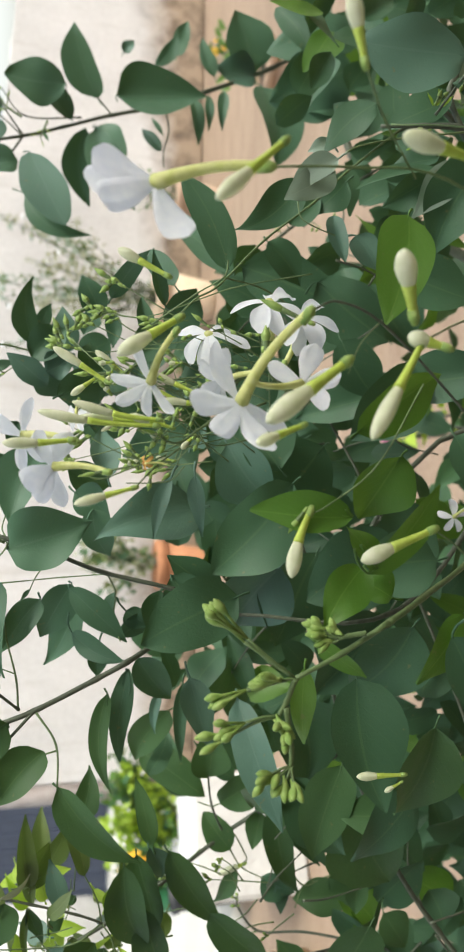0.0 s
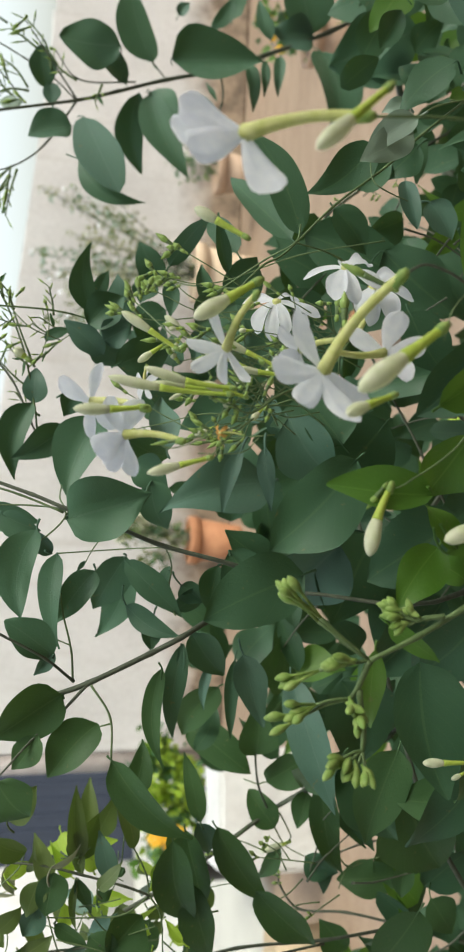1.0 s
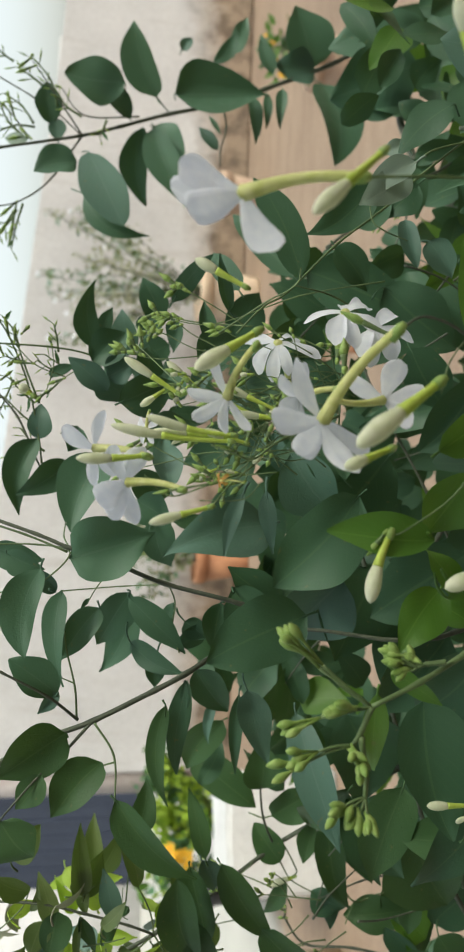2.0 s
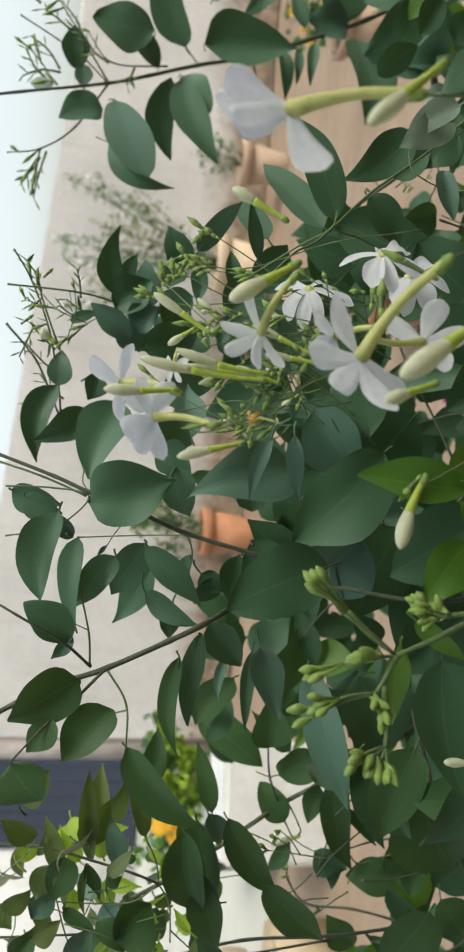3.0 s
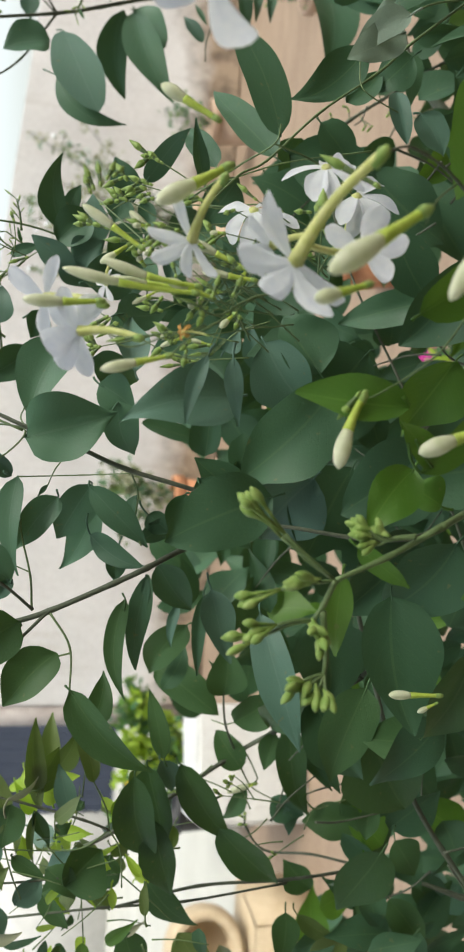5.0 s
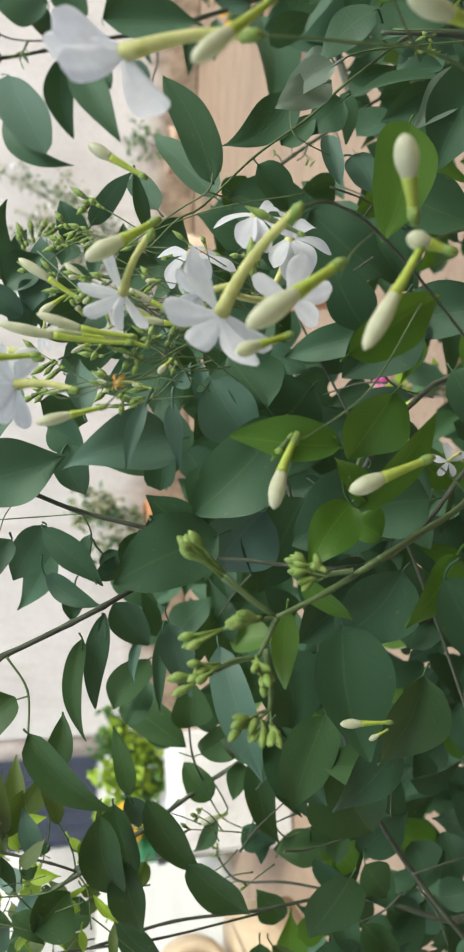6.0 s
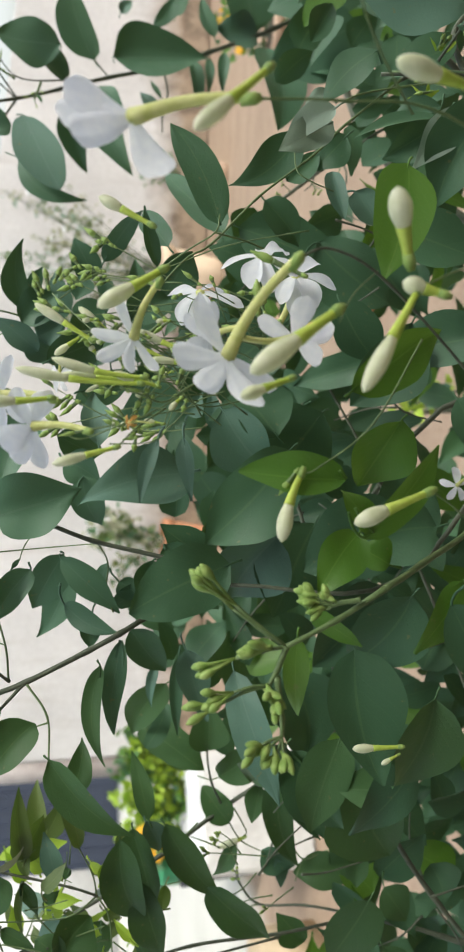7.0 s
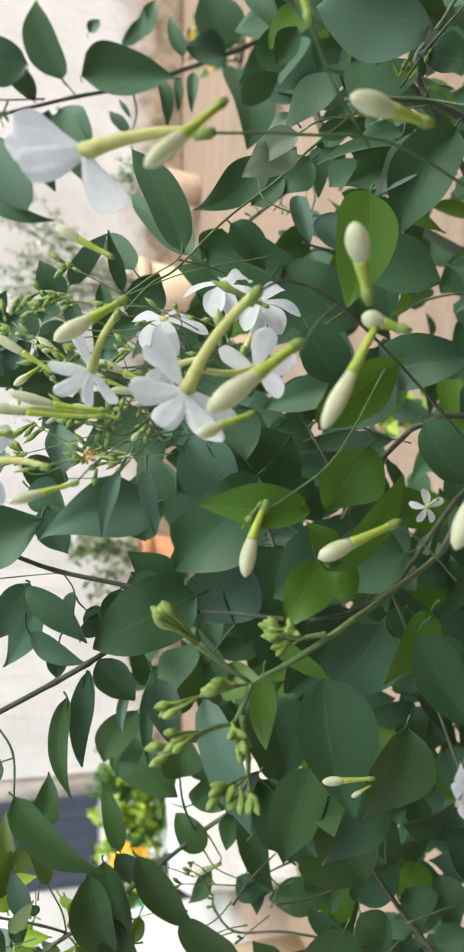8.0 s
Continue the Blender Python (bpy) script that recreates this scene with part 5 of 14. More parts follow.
leaf(main, (-0.1518, 0.3404, 1.0766), (-0.1505, 0.3460, 1.1061), 0.0212, 15, 0.12, "moss", shape=0.41, root=(-0.1541, 0.3412, 1.0618))
leaf(main, (-0.1345, 0.3601, 1.1272), (-0.1706, 0.4031, 1.1389), 0.0349, 0, 0.12, "moss", root=(-0.1241, 0.3542, 1.1218))
leaf(main, (-0.0564, 0.3604, 1.0754), (-0.0964, 0.3677, 1.1136), 0.0371, 0, 0.12, "dark", shape=0.46, root=(-0.0482, 0.3618, 1.0642))
leaf(main, (-0.0508, 0.3834, 1.0893), (-0.1008, 0.3842, 1.0931), 0.0297, 10, 0.12, "dark", shape=0.41, root=(-0.0530, 0.4151, 1.0956))
leaf(main, (-0.0302, 0.3610, 1.1329), (-0.0658, 0.3852, 1.1530), 0.0402, 0, 0.12, "blue", shape=0.46, root=(-0.0205, 0.3579, 1.1248))
leaf(main, (-0.0244, 0.3766, 1.1076), (-0.0771, 0.3797, 1.1238), 0.0475, 0, 0.12, "dark", root=(-0.0141, 0.3789, 1.1010))
leaf(main, (0.0126, 0.3406, 1.1332), (-0.0304, 0.3484, 1.1738), 0.0371, 0, 0.12, "dark", shape=0.46, root=(0.0213, 0.3421, 1.1220))
leaf(main, (0.0341, 0.3759, 1.1044), (-0.0132, 0.3827, 1.1400), 0.0475, 0, 0.12, "dark", shape=0.46, root=(0.0408, 0.3934, 1.0892))
leaf(main, (0.0329, 0.3661, 1.1605), (0.0005, 0.3613, 1.1345), 0.0301, 0, 0.12, "blue", root=(0.0415, 0.3705, 1.1649))
leaf(main, (-0.0137, 0.3312, 1.0830), (-0.0424, 0.3396, 1.1273), 0.0399, 0, 0.12, "dark", shape=0.46, root=(-0.0082, 0.3323, 1.0701))
leaf(main, (-0.0198, 0.2720, 1.0928), (-0.0290, 0.2787, 1.1281), 0.0285, 0, 0.12, "dark", shape=0.46, root=(-0.0163, 0.2729, 1.0784))
leaf(main, (-0.0503, 0.2925, 1.0929), (-0.0854, 0.3162, 1.1105), 0.0340, 0, 0.12, "dark", shape=0.46, root=(-0.0406, 0.2892, 1.0852))
leaf(main, (-0.0938, 0.2906, 1.0829), (-0.1379, 0.3034, 1.0961), 0.0335, 0, 0.12, "moss", shape=0.46, root=(-0.0803, 0.2904, 1.0765))
leaf(main, (-0.1134, 0.4177, 1.1087), (-0.1623, 0.4146, 1.0921), 0.0453, 0, 0.12, "dark", shape=0.46, root=(-0.1059, 0.4130, 1.0838))
leaf(main, (-0.1185, 0.4229, 1.1365), (-0.1497, 0.4200, 1.1208), 0.0244, 0, 0.12, "moss", root=(-0.1067, 0.4269, 1.1388))
leaf(main, (-0.1673, 0.3918, 1.0789), (-0.2136, 0.3876, 1.0564), 0.0466, 0, 0.12, "moss", shape=0.46, root=(-0.1637, 0.4096, 1.0656))
leaf(main, (-0.2347, 0.3900, 1.0686), (-0.2766, 0.4042, 1.0895), 0.0337, 0, 0.12, "moss", root=(-0.2219, 0.3895, 1.0605))
leaf(main2, (0.1410, 0.4134, 1.1422), (0.1174, 0.4014, 1.0787), 0.0381, 0, 0.12, "dark", shape=0.46, root=(0.1472, 0.4184, 1.1503))
leaf(main2, (0.1306, 0.3956, 1.1018), (0.0991, 0.3875, 1.0587), 0.0399, 0, 0.12, "dark", shape=0.46, root=(0.1092, 0.3992, 1.1207))
leaf(main2, (0.0765, 0.3906, 1.1289), (0.0517, 0.3959, 1.1569), 0.0357, 0, 0.12, "dark", shape=0.46, root=(0.0831, 0.3973, 1.1105))
leaf(main2, (0.0384, 0.3973, 1.1102), (0.0356, 0.4067, 1.1601), 0.0299, 0, 0.12, "dark", root=(0.0482, 0.3941, 1.0933))
leaf(main2, (0.0617, 0.3701, 1.0741), (0.0484, 0.3980, 1.1140), 0.0195, 0, 0.12, "dark", root=(0.0483, 0.3941, 1.0934))
leaf(main2, (0.0802, 0.4052, 1.1525), (0.0719, 0.4102, 1.1788), 0.0299, 0, 0.12, "dark", root=(0.0726, 0.3921, 1.1529))
leaf(main2, (0.1173, 0.4017, 1.0801), (0.0842, 0.4078, 1.1125), 0.0204, 0, 0.12, "dark", root=(0.1288, 0.4031, 1.0687))
leaf(main2, (0.0741, 0.3298, 1.0764), (0.0335, 0.3536, 1.0940), 0.0322, 0, 0.12, "dark", shape=0.46, root=(0.0848, 0.3271, 1.0691))
leaf(main2, (0.0259, 0.3120, 1.0895), (-0.0059, 0.3345, 1.1006), 0.0305, 0, 0.12, "fresh", shape=0.46, root=(0.0333, 0.3084, 1.0832))
leaf(main2, (-0.0201, 0.2495, 1.1350), (-0.0411, 0.2425, 1.1519), 0.0171, 10, 0.12, "fresh", root=(-0.0089, 0.2555, 1.1247))
leaf(main2, (-0.0328, 0.2568, 1.1200), (-0.0267, 0.2591, 1.1319), 0.0135, 10, 0.12, "fresh", root=(-0.0355, 0.2579, 1.1065))
ur = branch(shrub, [(0.0845, 0.3322, 1.1968), (0.0970, 0.3300, 1.1853), (0.1052, 0.3328, 1.1736), (0.1291, 0.3337, 1.1513), (0.1531, 0.3386, 1.1236), (0.1669, 0.3360, 1.1100), (0.1903, 0.3308, 1.0827)], 0.00044, 0.00064, TWIG_GREEN)
ur2 = branch(shrub, [(0.1613, 0.3403, 1.1326), (0.1428, 0.3305, 1.1348), (0.1374, 0.3295, 1.1295), (0.1361, 0.3368, 1.1141)], 0.00035, 0.00029, TWIG_GREEN)
leaf(ur, (0.1549, 0.3083, 1.1252), (0.1384, 0.2973, 1.1529), 0.0158, 0, 0.12, "pale", shape=0.41, root=(0.1560, 0.3380, 1.1207))
leaf(ur, (0.1981, 0.3235, 1.0983), (0.1770, 0.3332, 1.1221), 0.0178, 20, 0.12, "dark", root=(0.1866, 0.3316, 1.0870))
leaf(ur, (0.1826, 0.3372, 1.1166), (0.1790, 0.3393, 1.1279), 0.0086, 0, 0.12, "pale", root=(0.1701, 0.3353, 1.1063))
leaf(ur, (0.1671, 0.3493, 1.1268), (0.1320, 0.3459, 1.1620), 0.0192, 5, -0.15, "dark", shape=0.36, root=(0.1575, 0.3378, 1.1193))
leaf(ur, (0.1514, 0.3506, 1.1096), (0.1271, 0.3399, 1.1060), 0.0113, 0, 0.12, "blue", shape=0.5)
leaf(ur2, (0.1522, 0.3698, 1.1271), (0.1690, 0.3664, 1.1094), 0.0124, 0, 0.12, "dark", root=(0.1613, 0.3403, 1.1326))
leaf(ur2, (0.1760, 0.3641, 1.0974), (0.1592, 0.3675, 1.1151), 0.0185, 0, 0.12, "dark", root=(0.1866, 0.3655, 1.0857))
leaf(ur, (0.1457, 0.3816, 1.1359), (0.1272, 0.3873, 1.1120), 0.0192, 0, 0.12, "dark", root=(0.1533, 0.3824, 1.1422))
leaf(ur, (0.1346, 0.4051, 1.1521), (0.1819, 0.4419, 1.1859), 0.0207, 0, 0.12, "dark", root=(0.1277, 0.4016, 1.1432))
leaf(ur, (0.1202, 0.3910, 1.1854), (0.1490, 0.4140, 1.1997), 0.0149, 0, 0.12, "dark", root=(0.1098, 0.3870, 1.1781))
bud(shrub, (0.0287, 0.2389, 1.2143), (0.0324, 0.2412, 1.2535), 0.00392, 0.42, "cream", -0.03)
bud(shrub, (0.0307, 0.2387, 1.2135), (0.0357, 0.2391, 1.2424), 0.00372, 0.45, "cream", -0.04)
bud(shrub, (0.0303, 0.2436, 1.2125), (0.0312, 0.2438, 1.2404), 0.00340, 0.42, "cream")
bud(shrub, (0.0285, 0.2429, 1.2084), (0.0321, 0.2407, 1.2237), 0.00320, 0.45, "cream")
bud(shrub, (0.0076, 0.2203, 1.2232), (0.0022, 0.2197, 1.2418), 0.00361, 0.5, "cream")
bud(shrub, (0.0227, 0.2340, 1.2421), (0.0210, 0.2330, 1.2638), 0.00413, 0.5, "cream", -0.02)
bud(shrub, (0.0467, 0.2670, 1.2289), (0.0594, 0.2708, 1.2489), 0.00393, 0.5, "cream")
bud(shrub, (0.0482, 0.2656, 1.2214), (0.0585, 0.2680, 1.2338), 0.00327, 0.5, "cream")
bud(shrub, (0.0518, 0.2770, 1.2279), (0.0511, 0.2796, 1.2413), 0.00272, 0.4, "green")
bud(shrub, (0.0504, 0.2779, 1.2323), (0.0431, 0.2797, 1.2420), 0.00317, 0.5, "cream")
bud(shrub, (0.0421, 0.2605, 1.1943), (0.0508, 0.2642, 1.2141), 0.00349, 0.45, "cream")
bud(shrub, (0.0405, 0.2621, 1.2028), (0.0463, 0.2647, 1.2164), 0.00284, 0.45, "cream")
bud(shrub, (0.0390, 0.2601, 1.1919), (0.0406, 0.2634, 1.2092), 0.00349, 0.5, "cream")
bud(shrub, (0.0146, 0.2253, 1.2228), (0.0108, 0.2286, 1.2405), 0.00167, 0.3, "green")
st = branch(shrub, [(0.0429, 0.2756, 1.1663), (0.0313, 0.2503, 1.1941), (0.0235, 0.2425, 1.2062), (0.0251, 0.2389, 1.2141), (0.0273, 0.2402, 1.2211)], 0.00047, 0.00028, TWIG_GREEN)
st2 = branch(shrub, [(0.0215, 0.2424, 1.2060), (0.0142, 0.2291, 1.2164), (0.0076, 0.2203, 1.2232)], 0.00032, 0.00025, TWIG_GREEN)
st3 = branch(shrub, [(0.0186, 0.2334, 1.2119), (0.0138, 0.2305, 1.2238), (0.0103, 0.2326, 1.2348), (0.0166, 0.2341, 1.2427)], 0.00031, 0.00019, TWIG_GREEN)
st4 = branch(shrub, [(0.0559, 0.2792, 1.1854), (0.0474, 0.2728, 1.2054), (0.0479, 0.2708, 1.2218), (0.0518, 0.2770, 1.2279), (0.0702, 0.3002, 1.2432)], 0.00033, 0.00024, TWIG_GREEN)
st5 = branch(shrub, [(0.0150, 0.2323, 1.2059), (0.0099, 0.2333, 1.2114), (0.0091, 0.2358, 1.2247)], 0.00023, 0.00019, TWIG_GREEN)
bud(shrub, (0.0256, 0.2438, 1.2132), (0.0210, 0.2443, 1.2160), 0.00242, 0.55, "green")
bud(shrub, (0.0272, 0.2436, 1.2123), (0.0213, 0.2434, 1.2110), 0.00242, 0.55, "green")
bud(shrub, (0.0253, 0.2432, 1.2102), (0.0191, 0.2437, 1.2129), 0.00242, 0.55, "green")
bud(shrub, (0.0150, 0.2441, 1.2146), (0.0118, 0.2446, 1.2175), 0.00242, 0.55, "green")
bud(shrub, (0.0295, 0.2429, 1.2085), (0.0357, 0.2426, 1.2068), 0.00242, 0.55, "green")
bud(shrub, (0.0380, 0.2414, 1.2010), (0.0418, 0.2422, 1.2052), 0.00242, 0.55, "green")
bud(shrub, (0.0298, 0.2418, 1.2025), (0.0360, 0.2412, 1.1999), 0.00242, 0.55, "green")
bud(shrub, (0.0404, 0.2403, 1.1951), (0.0463, 0.2408, 1.1974), 0.00242, 0.55, "green")
bud(shrub, (0.0269, 0.2447, 1.2183), (0.0308, 0.2453, 1.2215), 0.00242, 0.55, "green")
bud(shrub, (0.0119, 0.2442, 1.2155), (0.0068, 0.2444, 1.2162), 0.00242, 0.55, "green")
bud(shrub, (0.0588, 0.2499, 1.2459), (0.0657, 0.2505, 1.2492), 0.00242, 0.55, "green")
bud(shrub, (0.0599, 0.2495, 1.2439), (0.0669, 0.2498, 1.2453), 0.00242, 0.55, "green")
bud(shrub, (0.0620, 0.2492, 1.2421), (0.0672, 0.2487, 1.2399), 0.00242, 0.55, "green")
bud(shrub, (0.0631, 0.2488, 1.2401), (0.0659, 0.2482, 1.2373), 0.00242, 0.55, "green")
bud(shrub, (0.0577, 0.2501, 1.2468), (0.0626, 0.2505, 1.2490), 0.00242, 0.55, "green")
flower(shrub, (0.0151, 0.2283, 1.2117), (0.0156, 0.2297, 1.2192), 0.0038, 5, 10, 1.6, 0.3, (-0.2, -0.7, 0.6), OLD_PETAL)
flower(shrub, (0.0123, 0.2268, 1.2309), (0.0141, 0.2371, 1.2477), 0.0132, 6, 0, 0.25, 0.6, (-0.15, 0.85, 0.5), angles=(340, 34, 254, 224, 184,))
flower(shrub, (0.0224, 0.2388, 1.2407), (0.0251, 0.2523, 1.2583), 0.0130, 5, 0, 0.4, 0.42, (0.0, 0.85, 0.5), angles=(290, 8, 184, 134,))
flower(shrub, (0.0407, 0.2690, 1.2393), (0.0341, 0.2692, 1.2400), 0.0065, 5, 0, 0.5, 0.5, (0, -0.6, 0.8))
flower(shrub, (0.0687, 0.2849, 1.1620), (0.0807, 0.2657, 1.1683), 0.0167, 6, 0, 0.8, 0.44, (0.6, -0.7, 0.3), angles=(56, 10, 296, 250, 218, 136,))
flower(shrub, (0.0554, 0.3179, 1.1749), (0.0768, 0.3093, 1.1833), 0.0186, 6, 0, 1, 0.4, (0.6, -0.65, 0.35), angles=(124, 194, 234, 262, 310, 16,))
flower(shrub, (0.0612, 0.2935, 1.1533), (0.0821, 0.2922, 1.1466), 0.0170, 6, 0, 1, 0.44, (0.6, -0.7, 0.2), angles=(338, 282, 248, 218, 30,))
bud(shrub, (0.0640, 0.2758, 1.1674), (0.0734, 0.2756, 1.1668), 0.00375, 0.5, "green")
bud(shrub, (0.0618, 0.2751, 1.1638), (0.0710, 0.2758, 1.1678), 0.00281, 0.5, "green")
stC = branch(shrub, [(0.0432, 0.3138, 1.1532), (0.0558, 0.2946, 1.1592), (0.0687, 0.2849, 1.1620)], 0.00043, 0.00029, TWIG_GREEN)
stC2 = branch(shrub, [(0.0523, 0.3044, 1.1570), (0.0581, 0.2989, 1.1552), (0.0617, 0.2935, 1.1534)], 0.00036, 0.00030, TWIG_GREEN)
stC3 = branch(shrub, [(0.0486, 0.3139, 1.1535), (0.0533, 0.3159, 1.1643), (0.0559, 0.3179, 1.1749)], 0.00037, 0.00032, TWIG_GREEN)
bud(shrub, (-0.1019, 0.2606, 1.1124), (-0.1027, 0.2641, 1.1308), 0.00392, 0.42, "cream")
bud(shrub, (-0.1047, 0.2608, 1.1134), (-0.1086, 0.2621, 1.1200), 0.00230, 0.5, "cream")
near = branch(shrub, [(-0.0153, 0.2570, 1.0411), (0.0329, 0.2379, 1.0957), (0.0609, 0.2168, 1.1402), (0.0650, 0.2019, 1.1638), (0.0583, 0.1901, 1.1776)], 0.00063, 0.00036)
near2 = branch(shrub, [(0.0817, 0.2015, 1.0797), (0.0983, 0.1842, 1.1374), (0.0973, 0.1813, 1.1682), (0.0929, 0.1773, 1.1935)], 0.00047, 0.00037, TWIG_GREEN)
near3 = branch(shrub, [(-0.0228, 0.2114, 1.1062), (-0.0105, 0.2094, 1.1192), (-0.0044, 0.2068, 1.1294)], 0.00035, 0.00026, TWIG_GREEN)
near4 = branch(shrub, [(0.0449, 0.2239, 1.1244), (0.0166, 0.2193, 1.1431), (0.0028, 0.2191, 1.1607), (0.0002, 0.2205, 1.1661)], 0.00036, 0.00023, TWIG_GREEN)
near5 = branch(shrub, [(0.0643, 0.2173, 1.1431), (0.0523, 0.2008, 1.1576), (0.0399, 0.1832, 1.1686)], 0.00031, 0.00019, TWIG_GREEN)
flower(shrub, (0.0583, 0.1901, 1.1776), (0.0341, 0.2099, 1.1926), 0.0185, 5, 0, 0.25, 0.43, (-0.4, 0.8, 0.3), angles=(316, 18, 270, 224, 164,))
flower(shrub, (0.0929, 0.1773, 1.1935), (0.0904, 0.1896, 1.2227), 0.0183, 5, 0, 0.3, 0.62, (-0.2, 0.95, 0.12), angles=(304, 326, 352, 218,))
flower(shrub, (0.0571, 0.2190, 1.2113), (0.0420, 0.2314, 1.2177), 0.0137, 5, 0, 0.35, 0.4, (-0.35, 0.85, 0.3), angles=(320, 32, 248, 194, 278,))
flower(shrub, (0.0458, 0.2234, 1.1839), (0.0433, 0.2311, 1.1941), 0.0120, 6, 0, 0.4, 0.42, (-0.05, 0.8, 0.5), angles=(300, 22, 252, 220, 180,))
flower(shrub, (0.0417, 0.2191, 1.1876), (0.0432, 0.2246, 1.1683), 0.0128, 5, 0, 0.25, 0.52, (0.1, 0.75, -0.6), angles=(124, 204, 272, 314,))
bud(shrub, (0.0434, 0.1832, 1.1687), (0.0244, 0.1748, 1.1945), 0.00669, 0.5, "cream")
bud(shrub, (0.0254, 0.1870, 1.1801), (0.0192, 0.1807, 1.1955), 0.00410, 0.4, "cream")
bud(shrub, (0.0952, 0.1667, 1.1927), (0.0761, 0.1615, 1.2115), 0.00481, 0.45, "cream")
bud(shrub, (0.0489, 0.1779, 1.1487), (0.0207, 0.1726, 1.1660), 0.00536, 0.5, "cream")
bud(shrub, (0.0956, 0.1644, 1.1418), (0.0968, 0.1595, 1.1640), 0.00613, 0.55, "cream")
bud(shrub, (0.1144, 0.1613, 1.1736), (0.1296, 0.1570, 1.1794), 0.00488, 0.5, "cream")
bud(shrub, (0.0554, 0.1783, 1.1512), (0.0713, 0.1693, 1.1591), 0.00678, 0.5, "cream")
bud(shrub, (-0.0044, 0.2068, 1.1294), (-0.0145, 0.2079, 1.1537), 0.00607, 0.42, "cream")
bud(shrub, (0.0011, 0.2205, 1.1661), (-0.0205, 0.2178, 1.1733), 0.00564, 0.5, "cream", 0.05)
bud(shrub, (0.0015, 0.2208, 1.1676), (-0.0064, 0.2224, 1.1731), 0.00304, 0.5, "green")
bud(shrub, (0.0633, 0.2285, 1.2088), (0.0492, 0.2237, 1.2293), 0.00595, 0.5, "cream")
bud(shrub, (0.0781, 0.2340, 1.2120), (0.0871, 0.2378, 1.2286), 0.00427, 0.4, "cream")
bud(shrub, (0.0472, 0.1762, 1.1418), (0.0505, 0.1788, 1.1528), 0.00550, 0.5, "cream")
bud(shrub, (0.0654, 0.2328, 1.1619), (0.0736, 0.2368, 1.1796), 0.00364, 0.4, "green")
bud(shrub, (0.0554, 0.2462, 1.1742), (0.0669, 0.2460, 1.1749), 0.00420, 0.5, "green")
near6 = branch(shrub, [(0.0489, 0.1779, 1.1487), (0.0600, 0.1927, 1.1262), (0.0684, 0.2064, 1.0982)], 0.00032, 0.00035, TWIG_GREEN)
near7 = branch(shrub, [(0.1144, 0.1613, 1.1736), (0.1050, 0.1695, 1.1642), (0.0986, 0.1861, 1.1470)], 0.00029, 0.00031, TWIG_GREEN)
leaf(near4, (-0.0010, 0.2220, 1.1510), (0.0032, 0.2250, 1.1849), 0.0145, 10, 0.12, "fresh", shape=0.46, root=(0.0060, 0.2190, 1.1585))
leaf(near4, (-0.0206, 0.2306, 1.1411), (0.0094, 0.2235, 1.1162), 0.0133, 10, 0.12, "fresh", shape=0.46, root=(0.0036, 0.2192, 1.1610))
leaf(near4, (-0.0186, 0.2298, 1.1382), (-0.0043, 0.2318, 1.1484), 0.0113, 10, 0.12, "fresh", root=(0.0038, 0.2190, 1.1605))
leaf(near5, (0.0280, 0.2302, 1.1460), (0.0537, 0.2318, 1.1139), 0.0182, 5, 0.12, "fresh", shape=0.46, root=(0.0225, 0.2327, 1.1524))
leaf(near4, (-0.0466, 0.2446, 1.1547), (-0.0583, 0.2405, 1.1363), 0.0079, 20, 0.12, "fresh", root=(-0.0399, 0.2498, 1.1616))
leaf(near4, (-0.0560, 0.2459, 1.1588), (-0.0889, 0.2560, 1.1538), 0.0094, 10, 0.12, "fresh", root=(-0.0460, 0.2454, 1.1575))
leaf(near3, (-0.0370, 0.2409, 1.0986), (-0.0631, 0.2459, 1.1156), 0.0171, 0, 0.12, "fresh", root=(-0.0228, 0.2114, 1.1062))
leaf(near3, (-0.0439, 0.2330, 1.1077), (-0.0755, 0.2290, 1.0873), 0.0185, 0, 0.12, "dark", root=(-0.0228, 0.2114, 1.1062))
bud_cluster(shrub, [(-0.0367, 0.2247, 1.1363), (-0.0463, 0.2240, 1.1533), (-0.0537, 0.2231, 1.1698)], [(-0.0318, 0.2248, 1.2009), (-0.0299, 0.2243, 1.1991), (-0.0561, 0.2216, 1.1847), (-0.0533, 0.2211, 1.1829), (-0.0597, 0.2253, 1.1991)], 0.00376)
bud_cluster(shrub, [(-0.0537, 0.2231, 1.1698), (-0.0613, 0.2240, 1.1726), (-0.0660, 0.2247, 1.1750)], [(-0.0745, 0.2260, 1.1999), (-0.0690, 0.2247, 1.1954), (-0.0692, 0.2198, 1.1757), (-0.0729, 0.2191, 1.1720)], 0.00361)
bud_cluster(shrub, [(-0.0632, 0.2241, 1.1726), (-0.0765, 0.2240, 1.1707), (-0.0822, 0.2242, 1.1707)], [(-0.0877, 0.2215, 1.1802), (-0.0905, 0.2205, 1.1757), (-0.0915, 0.2192, 1.1703), (-0.0858, 0.2224, 1.1838)], 0.00361)
bud_cluster(shrub, [(-0.0396, 0.2219, 1.1458), (-0.0405, 0.2233, 1.1515), (-0.0415, 0.2241, 1.1543)], [(-0.0356, 0.2262, 1.1637), (-0.0395, 0.2263, 1.1637), (-0.0434, 0.2257, 1.1609), (-0.0366, 0.2246, 1.1571)], 0.00330)
near8 = branch(shrub, [(-0.0403, 0.2267, 1.1864), (-0.0480, 0.2251, 1.1790), (-0.0541, 0.2231, 1.1698)], 0.00030, 0.00030, TWIG_GREEN)
